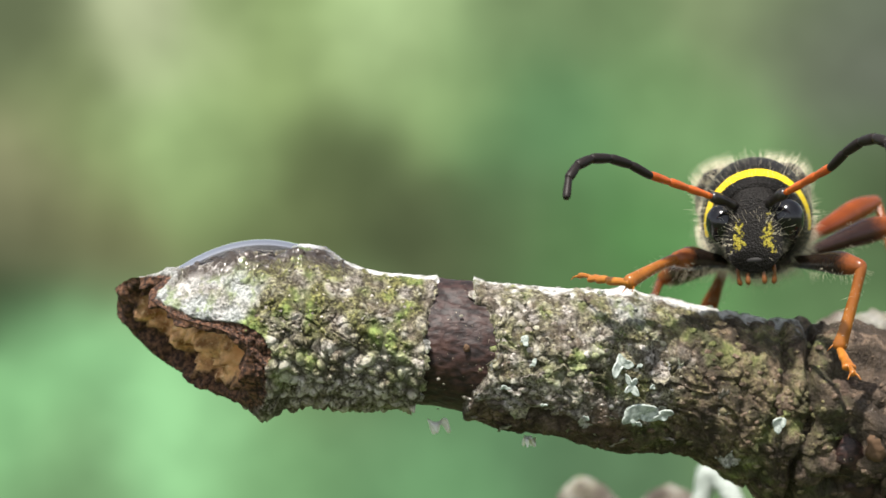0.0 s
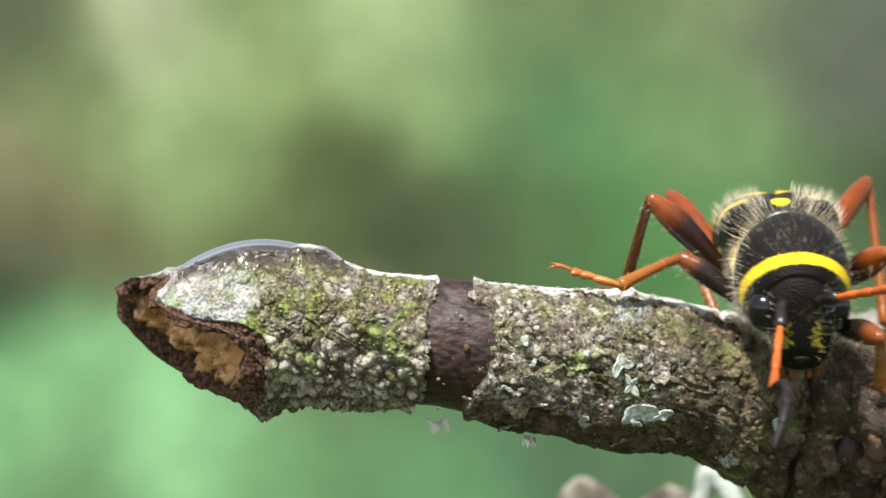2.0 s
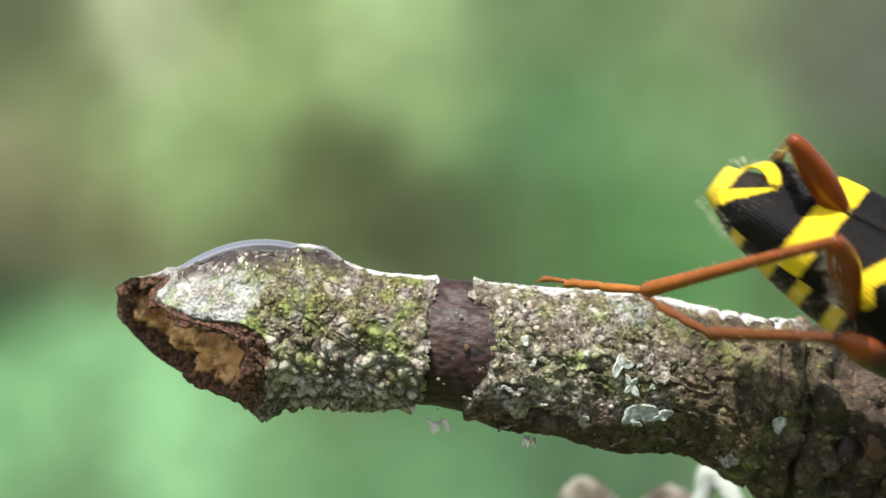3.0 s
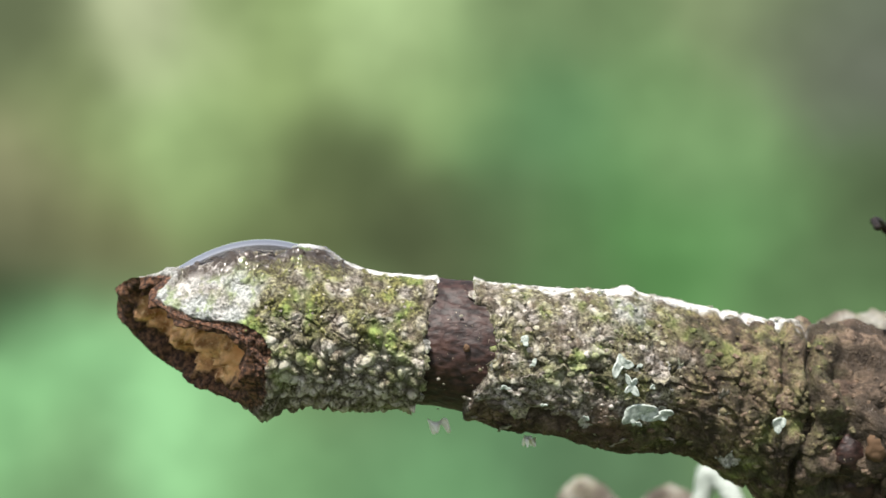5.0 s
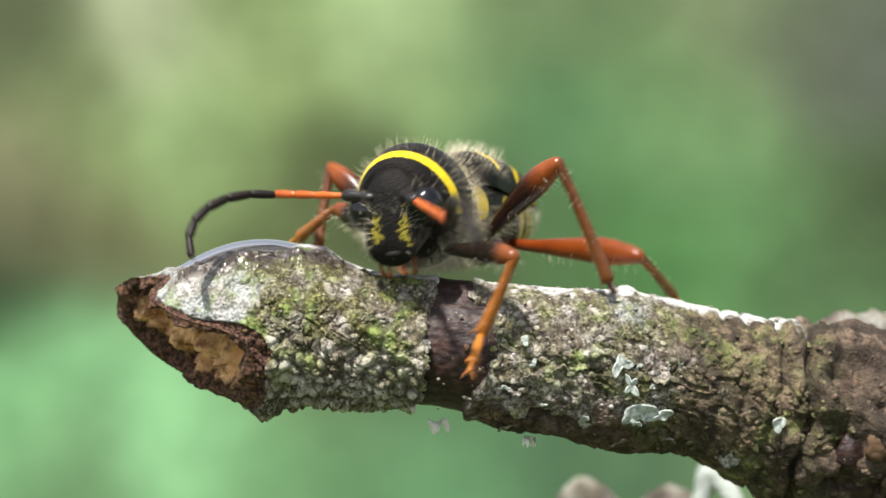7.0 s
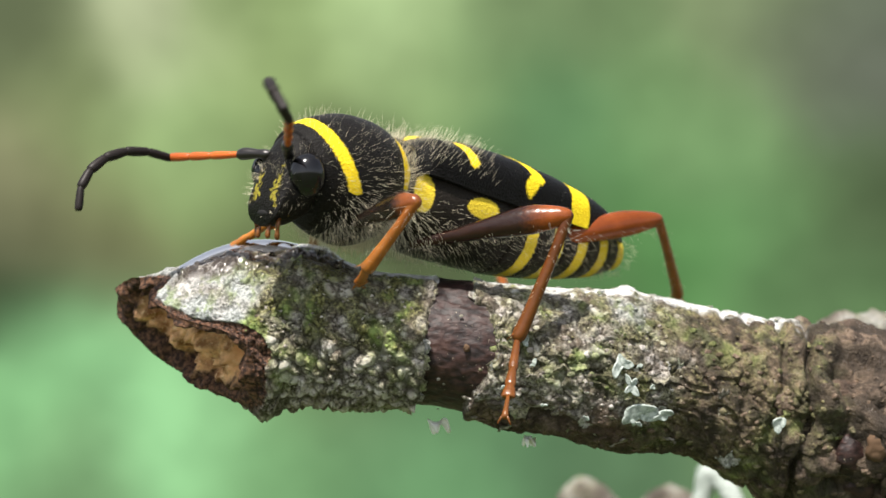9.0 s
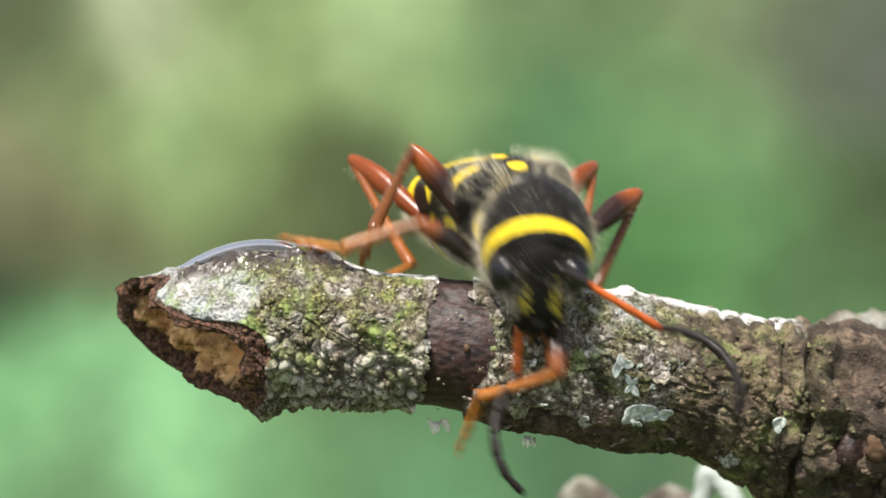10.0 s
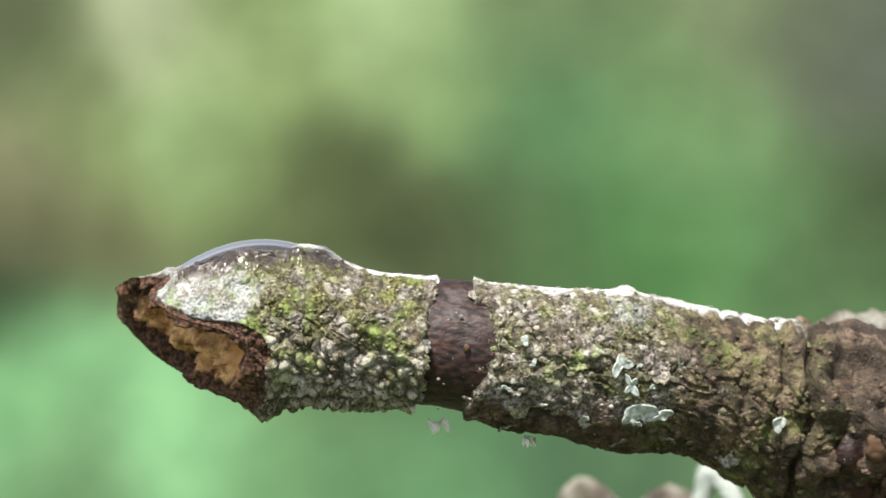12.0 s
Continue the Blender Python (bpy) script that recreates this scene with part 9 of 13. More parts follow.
        (7,P(-1.49,-3.52,1.63,69.3,66,-16.4)), (7.1,P(-1,-3.61,1.66,22.4,80.7,-73.5)), (7.2,P(-.72,-3.91,1.39,-32.3,62.9,-135.6)),
        (7.3,P(-.72,-3.94,1.36,-29.3,62.4,-131.6)), (7.5,P(-.75,-4.11,1.15,-32.4,63.6,-134.1)), (7.7,P(-.8,-4.11,1.14,-28.5,61.2,-130.4)),
        (7.9,P(-.86,-4.09,1.17,-22.2,59.5,-123.6)), (8.1,P(-.84,-4.21,1,-20.7,58.3,-120.5)), (8.3,P(-.73,-4.42,.68,-24.8,58.1,-121.9)),
        (8.5,P(-.68,-4.51,.51,-23.8,57.4,-119.2)), (8.7,P(-.68,-4.53,.47,-21.1,56.9,-115.9)), (8.8,P(-.68,-4.55,.44,-21.2,57.1,-115.8)),
        (8.9,P(-.54,-4.56,.43,-24.3,61,-117.3)), (9,P(-.48,-4.52,.5,-27.8,65,-120.7)), (9.1,P(-.57,-4.5,.54,-37.8,68.3,-133.4)),
        (9.2,P(-.62,-4.56,.42,-44.4,69.1,-140.9)), (9.3,P(-.66,-4.56,.42,-45.1,71.2,-142)), (9.4,P(-.72,-4.63,.25,146.4,66.4,61.6)),
        (9.5,P(-.78,-4.83,-.34,130.9,54.6,50.6)), (9.6,P(-1.03,-4.71,-.02,132.3,60.1,47.1)), (9.7,P(-1.28,-4.38,.63,126.7,73.3,33.6)),
        (9.8,P(-1.42,-3.47,1.69,70.8,71.3,-18.2)), (9.9,P(-1.33,-3.5,1.7,59.7,48.4,-4.1)), (10,P(-2.38,-2.29,2.04,39.6,30.3,-45.6)),
        (10.1,P(-3.99,-.86,.95,61.8,24.5,-76.2)), (10.2,P(-4.44,-.11,-2.7,107.2,-10.6,-94.5)), (10.3,P(-3.6,.26,-4.01,124.6,-22.7,-99.7)),
        (10.37,P(-2.61,-2.54,-.77,104.5,44.3,-30.6)), (10.4,P(-2.11,-3.95,.85,159.7,66.3,49.8)), (10.5,P(-2.63,-3.72,.74,-164.8,76.8,67.1)),
        (10.6,P(-2.84,-3.45,.86,95.6,88.1,-34.2)), (10.7,P(-2.97,-3.34,.86,-22.7,80,-158.7)), (10.8,P(-3.47,-3.4,.04,-4.7,77.3,-143.5)),
        (10.9,P(-1.58,-4.12,.92,166.9,55.8,66.5)), (10.93,P(-.79,-3.93,1.1,124.2,51.7,52.2)), (11,P(.78,-3.55,1.46,58.6,33.9,47.9)),
        (11.1,P(.32,-3.84,1.34,65.4,36.3,47.1)), (11.2,P(.05,-4.11,1.08,75.6,38.5,46.5)), (11.3,P(-1.09,-4.19,.99,88.3,41.6,39.4)),
        (11.4,P(-1.43,-4.29,.72,114.1,46,46.2)), (11.5,P(-1.78,-4.49,.11,160.4,53.4,60)), (11.6,P(-3.25,-3.42,.39,-161.8,46.4,51.3)),
        (11.7,P(-3.12,-3.56,.38,-167.3,46.4,51.9)), (11.8,P(-2.96,-3.7,.39,-172,47.1,53.4)), (12,P(-3.25,-2.75,1.11,-126.9,50.6,55.4))])
    walk(LEGS["mid", -1][2], [
        (0,P(-.89,-3.41,-3.04,-16.3,33.3,-18.9)), (.1,P(-.8,-3.49,-2.98,-16.2,36.5,-19.1)), (.2,P(-.41,-3.92,-2.65,-19.3,43.6,-28)),
        (.3,P(.5,-4.2,-2.73,-21.5,49.5,-34.4)), (.4,P(.78,-4.03,-3.06,-19.5,52.8,-32.3)), (.5,P(.62,-3.89,-3.18,-18.5,55.5,-31)),
        (.6,P(.44,-3.54,-3.07,-12.9,47.1,-22.1)), (.7,P(.09,-3.16,-2.84,-6.7,41.9,-7.3)), (.8,P(-.19,-2.86,-2.61,-1.7,36,7)),
        (.9,P(-.36,-2.69,-2.47,-.8,28.2,12.9)), (1,P(-.47,-2.54,-2.44,-1.3,20.7,13.8)), (1.1,P(-.36,-2.76,-2.41,-1.4,23.8,13.8)),
        (1.2,P(-.25,-3.04,-2.34,-2,27.2,13.6)), (1.3,P(-.26,-3,-2.32,-.3,33.9,9)), (1.33,P(-.26,-3.01,-2.29,-3.1,48.4,-26.5)),
        (1.4,P(-.24,-3.04,-2.24,-48.1,54.6,-130.9)), (1.5,P(.13,-3.42,-2.15,-111.5,70.6,-163.2)), (1.53,P(-.65,-3.88,-1.58,-6.2,78.9,-35.4)),
        (1.6,P(-2.22,-4.79,-.45,4.5,31,25.5)), (1.7,P(-2.05,-4.58,-.43,.8,30.4,18.8)), (1.8,P(-2.3,-4.47,-.47,-1.5,31,12)),
        (1.9,P(-2.08,-4.35,-.68,-25.4,54.3,-52.1)), (1.93,P(-2.16,-4.35,-.79,-29.1,35.2,-93.2)), (2,P(-2.31,-4.35,-1,-.6,9.7,-161.1)),
        (2.1,P(-3.02,-4.33,-1.08,-5.2,56.7,-158.6)), (2.13,P(-3.04,-4.32,-1.06,-21.9,61.4,-123.8)), (2.17,P(-3.07,-4.31,-1.05,-31.4,70.4,-83.4)),
        (2.2,P(-3.09,-4.3,-1.03,-12.9,78.9,-16.3)), (2.27,P(-2.94,-4.14,-.48,-16.1,69.1,-94.2)), (2.3,P(-2.87,-4.06,-.2,-6.1,65.6,-122.3)),
        (2.4,P(-.82,-5.26,1.1,3.4,12.7,-160.9)), (2.5,P(-2.3,-5.32,.83,3.1,11.9,-165.1)), (2.6,P(-3.47,-5.01,.6,4.7,17.5,-173.6)),
        (2.7,P(-3.91,-4.39,.04,6,16.5,177.6)), (2.8,P(-4.21,-3.88,-.75,6.1,18.8,168.6)), (2.9,P(-5.06,-3.59,-1.18,4.8,27.6,161.1)),
        (3,P(-5.88,-3.23,-1.68,1.2,35.4,153.1)), (3.1,P(-3.46,-2.75,-1.85,-9,47.5,149.1)), (3.2,P(-.95,-2.61,-1.66,-23.6,56.5,140.2)),
        (3.3,P(-.77,-2.78,-1.69,-23.9,54.6,140.4)), (3.6,P(-1.64,-2.73,-2.49,-22.8,43.5,135.5)), (3.9,P(.71,-2.66,-2.08,-24.7,56.9,-156.5)),
        (4.2,P(2.17,-2.32,-1.79,7.6,13.5,-138.7)), (4.5,P(-1.12,-3.19,-1.69,19.3,15.3,169.6)), (4.8,P(-.35,-.38,-3.96,87.4,35.6,-121)),
        (5.1,P(.69,-1.78,-3.71,92.5,28.2,-135.6)), (5.4,P(-2.96,-7.11,.74,98.2,47.5,-152.2)), (5.5,P(-2.9,-7.1,1.34,87.5,56.4,-171.2)),
        (5.6,P(-1.98,-5.73,1.72,82.9,49.4,175.8)), (5.7,P(.18,-2.03,-1.96,91.5,-10.5,-163.1)), (5.73,P(-.61,-1.89,-2.12,84.9,18.9,176.2)),
        (5.8,P(-2.2,-1.62,-2.44,20.2,47.9,93)), (5.9,P(.1,-.36,-2.12,29.6,36,79.4)), (6,P(1.99,-1.29,-1.34,41.8,24.8,66.8)),
        (6.1,P(.39,-1.8,-.64,12.7,28.3,37.4)), (6.2,P(.17,-2.82,.21,-13.3,31.4,13)), (6.3,P(-1.13,-1.28,-.97,-62.5,17.4,-16.8)),
        (6.4,P(-1.37,-.54,-2.46,-83.4,-3.9,-37.3)), (6.5,P(.07,-.17,-5.22,-77.7,-29.3,-65)), (6.6,P(-1.68,-.83,-3.45,-62.4,-2,-79.9)),
        (6.7,P(-1.97,-1.75,-2.98,-49.6,23.6,-48)), (6.8,P(-1.59,-1.52,-2.88,-51.2,17.3,-89.1)), (6.9,P(-1.34,-2.76,-2.18,-48.4,41.1,-81.8)),
        (7,P(-.16,-3.91,-1.5,-13,56.7,7.9)), (7.1,P(-.85,-4.14,-1.72,.8,62.8,19.6)), (7.2,P(-1.83,-5,-1.66,13.4,70.4,30.6)),
        (7.3,P(-1.78,-5.13,-1.68,12.7,71.1,31.7)), (7.5,P(-1.81,-5.2,-1.92,18.9,66.4,51)), (7.7,P(-1.86,-5.36,-1.86,16.4,66.9,54.5)),
        (7.9,P(-1.82,-5.53,-1.79,15.2,68,56.9)), (8.1,P(-1.75,-5.76,-1.91,17.4,65.8,65.2)), (8.3,P(-1.69,-5.96,-2.23,19.8,59.1,75.1)),
        (8.5,P(-1.58,-6.12,-2.37,21.1,56,80.9)), (8.7,P(-1.5,-6.22,-2.4,21.8,55.8,83.5)), (8.8,P(-1.48,-6.22,-2.44,22,55.5,83.9)),
        (8.9,P(-1.3,-6.03,-2.57,22.5,56.2,84.7)), (9,P(-1.22,-5.77,-2.61,23.1,64.8,79.3)), (9.1,P(-1.44,-5.42,-2.64,20.8,65.6,69.2)),
        (9.2,P(-1.57,-5.33,-2.78,20.9,64.4,65.9)), (9.3,P(-1.53,-5.24,-2.82,20.8,65.6,61.7)), (9.4,P(-.06,-3.43,-2.88,-137.3,72.1,-143.5)),
        (9.5,P(.48,-3.3,-3.13,167.3,78.5,166.2)), (9.6,P(.13,-3.46,-2.99,-87.3,79.6,-126.3)), (9.7,P(-.46,-3.83,-2.65,-50.9,63.2,-119.5)),
        (9.8,P(-.38,-3.81,-1.55,-41.7,50.5,-145.1)), (9.9,P(.94,-3.66,-.86,-4.2,25.5,177.5)), (10,P(-.31,-4.41,.32,2.2,30.3,173.2)),
        (10.1,P(-3.25,-3.89,-.47,-3.1,36.3,-172.1)), (10.2,P(-4.7,-3.47,-2.08,7.2,38.2,-161)), (10.3,P(-4.14,-2.85,-2.69,12.7,53.8,-165.7)),
        (10.4,P(-1.23,-2.9,-2.28,-56.2,84,100.4)), (10.5,P(-2.32,-3,-2.6,-164.2,86.8,-11)), (10.6,P(-2.75,-3.51,-2.56,-176.5,80,-26.4)),
        (10.7,P(-3.52,-3.55,-2.51,160.5,80.4,-51.1)), (10.8,P(-4.08,-3.85,-3.3,-165.6,69.7,-25.4)), (10.9,P(-.81,-2.36,-1.92,-124.5,64.7,6)),
        (11,P(2.69,-1.44,-.45,-101.8,54,21.7)), (11.1,P(2.2,-1.82,-.68,-99.5,57.1,21.3)), (11.2,P(1.9,-2.17,-1.05,-96.3,60.5,22.2)),
        (11.3,P(.89,-2.56,-1.29,-84.7,64.4,32.2)), (11.4,P(.21,-2.57,-1.74,-61.9,63,53.2)), (11.5,P(-.75,-2.73,-2.64,-45.3,67.1,68.5)),
        (11.6,P(-1.78,-1.58,-2.09,-43.9,51.2,68.4)), (11.7,P(-1.67,-1.7,-2.1,-44.5,52.2,67.7)), (11.8,P(-1.57,-1.83,-2.12,-44.4,53.5,67.8)),
        (11.9,P(-1.79,-1.4,-1.83,42.3,28.2,136.3)), (12,P(-2.01,-.97,-1.54,80,-26.8,140.7))])
    walk(LEGS["hind", 1][0], [
        (0,P(-3.1,.8,-1.23,0,-13.8,140.4)), (.1,P(-3.1,.8,-1.23,0,-23,137.6)), (.2,P(-3.1,.8,-1.23,-0,-32.6,132.5)),
        (.3,P(-3.1,.8,-1.23,0,-37.2,125.7)), (.4,P(-3.1,.8,-1.23,0,-43.9,124.8)), (.5,P(-3.1,.8,-1.23,-0,-49.6,125.9)),
        (.6,P(-3.1,.8,-1.23,0,-48.5,128.2)), (.7,P(-3.1,.8,-1.23,0,-43.7,133.7)), (.8,P(-3.1,.8,-1.23,-0,-35.8,139.8)),
        (.9,P(-3.1,.8,-1.23,0,-35.8,146.7)), (1,P(-3.1,.8,-1.23,-0,-34.7,153.3)), (1.1,P(-3.1,.8,-1.23,0,-25.6,153.5)),
        (1.2,P(-3.1,.8,-1.23,0,-15.2,154.3)), (1.3,P(-3.1,.8,-1.23,0,-17.7,157.5)), (1.4,P(-3.1,.8,-1.23,0,-21,160.9)),
        (1.5,P(-3.1,.8,-1.23,0,-20.4,162.3)), (1.6,P(-3.1,.8,-1.23,0,-20.4,160.3)), (1.7,P(-3.1,.8,-1.23,0,-18.4,155.6)),
        (1.8,P(-3.1,.8,-1.23,0,-18.7,150.7)), (1.9,P(-3.1,.8,-1.23,-0,-22.1,146.6)), (2,P(-3.1,.8,-1.23,0,-26.8,144.4)),
        (2.1,P(-3.1,.8,-1.23,-0,-25.8,141.1)), (2.2,P(-3.1,.8,-1.23,0,-22.5,138.6)), (2.3,P(-3.1,.8,-1.23,0,-26.7,134.9)),
        (2.4,P(-3.1,.8,-1.23,0,-18.1,137.6)), (2.5,P(-3.1,.8,-1.23,0,-18.1,130.9)), (2.6,P(-3.1,.8,-1.23,-0,-26,134.1)),
        (2.7,P(-3.1,.8,-1.23,0,-51.9,135.1)), (2.8,P(-3.1,.8,-1.23,-0,-59.9,-152.6)), (2.9,P(-3.1,.8,-1.23,0,-49.7,-157)),
        (3,P(-3.1,.8,-1.23,0,-41.2,-162.6)), (3.1,P(-3.1,.8,-1.23,0,-37.3,-174.8)), (3.2,P(-3.1,.8,-1.23,-0,-20.6,141.9)),
        (3.3,P(-3.1,.8,-1.23,0,-24.3,140.1)), (3.6,P(-3.1,.8,-1.23,0,-31.4,133.5)), (3.9,P(-3.1,.8,-1.23,0,-32.1,148.7)),
        (4.2,P(-3.1,.8,-1.23,-0,-21.9,157.1)), (4.5,P(-3.1,.8,-1.23,0,-18.9,145.2)), (4.8,P(-3.1,.8,-1.23,0,-6.9,122.2)),
        (5.1,P(-3.1,.8,-1.23,0,-35.2,159.1)), (5.4,P(-3.1,.8,-1.23,-0,-33,159)), (5.5,P(-3.1,.8,-1.23,0,-35.1,158)),
        (5.6,P(-3.1,.8,-1.23,-0,-43.6,155.6)), (5.7,P(-3.1,.8,-1.23,0,-58,151.4)), (5.8,P(-3.1,.8,-1.23,0,-36.3,112.6)),
        (5.9,P(-3.1,.8,-1.23,0,20,83.3)), (5.93,P(-3.1,.8,-1.23,7.3,3.4,106.6)), (6,P(-3.1,.8,-1.23,0,-31.4,153.3)),
        (6.1,P(-3.1,.8,-1.23,0,-26.7,157.9)), (6.2,P(-3.1,.8,-1.23,0,-19.6,160.6)), (6.3,P(-3.1,.8,-1.23,0,-12,163.5)),
        (6.4,P(-3.1,.8,-1.23,0,-5.3,172.1)), (6.5,P(-3.1,.8,-1.23,0,4.4,178.6)), (6.6,P(-3.1,.8,-1.23,0,6.9,167.7)),
        (6.7,P(-3.1,.8,-1.23,-0,5.8,160.4)), (6.8,P(-3.1,.8,-1.23,-0,2.6,150.9)), (6.9,P(-3.1,.8,-1.23,-0,-19.5,126.1)),
        (7,P(-3.1,.8,-1.23,0,10.4,63.1)), (7.1,P(-3.1,.8,-1.23,0,3.2,72.9)), (7.2,P(-3.1,.8,-1.23,0,-5.7,66.1)),
        (7.3,P(-3.1,.8,-1.23,0,-10.9,69.6)), (7.5,P(-3.1,.8,-1.23,0,-33,120.7)), (7.7,P(-3.1,.8,-1.23,0,-33.8,150.9)),
        (7.9,P(-3.1,.8,-1.23,0,-32.8,161.4)), (8.1,P(-3.1,.8,-1.23,-0,-35.2,159.9)), (8.3,P(-3.1,.8,-1.23,-0,-32.5,161.7)),
        (8.5,P(-3.1,.8,-1.23,-0,-26.3,165.2)), (8.7,P(-3.1,.8,-1.23,0,-20.3,168.4)), (8.8,P(-3.1,.8,-1.23,-0,-17.6,169.5)),
        (8.9,P(-3.1,.8,-1.23,-0,-16.5,169)), (9,P(-3.1,.8,-1.23,-0,-18.4,170.4)), (9.1,P(-3.1,.8,-1.23,-0,-17.5,168.1)),
        (9.2,P(-3.1,.8,-1.23,0,-14.8,166.5)), (9.3,P(-3.1,.8,-1.23,-0,-12.9,167.7)), (9.37,P(-3.1,.8,-1.23,.5,-11.1,112.1)),
        (9.4,P(-3.1,.8,-1.23,0,-10.2,84.4)), (9.5,P(-3.1,.8,-1.23,0,-17.6,78.7)), (9.6,P(-3.1,.8,-1.23,0,-11,63.1)),
        (9.7,P(-3.1,.8,-1.23,0,-2.9,49.8)), (9.8,P(-3.1,.8,-1.23,0,-20.3,42.3)), (9.87,P(-3.1,.8,-1.23,.4,-22.1,95.7)),
        (9.9,P(-3.1,.8,-1.23,0,-22.9,122.6)), (10,P(-3.1,.8,-1.23,0,-15.4,124.5)), (10.1,P(-3.1,.8,-1.23,0,-46.5,149.1)),
        (10.2,P(-3.1,.8,-1.23,0,-19.8,138.7)), (10.3,P(-3.1,.8,-1.23,-0,-15.4,145.8)), (10.4,P(-3.1,.8,-1.23,-0,-9.9,151)),
        (10.5,P(-3.1,.8,-1.23,0,-4,153.6)), (10.6,P(-3.1,.8,-1.23,0,-13.3,156.3)), (10.7,P(-3.1,.8,-1.23,0,-26,164.7)),
        (10.8,P(-3.1,.8,-1.23,-0,-11.9,161.9)), (10.9,P(-3.1,.8,-1.23,0,-15.7,157)), (11,P(-3.1,.8,-1.23,0,-18.3,155)),
        (11.1,P(-3.1,.8,-1.23,0,-25.9,151.6)), (11.2,P(-3.1,.8,-1.23,0,-30.2,148.2)), (11.3,P(-3.1,.8,-1.23,-0,-21.1,144.3)),
        (11.4,P(-3.1,.8,-1.23,-0,-11.8,146.7)), (11.5,P(-3.1,.8,-1.23,0,-7.7,150.9)), (11.6,P(-3.1,.8,-1.23,0,-17.4,147.7)),
        (11.7,P(-3.1,.8,-1.23,-0,-21.5,148.8)), (11.8,P(-3.1,.8,-1.23,0,-25.2,149.8)), (12,P(-3.1,.8,-1.23,0,-27.3,165.9))])
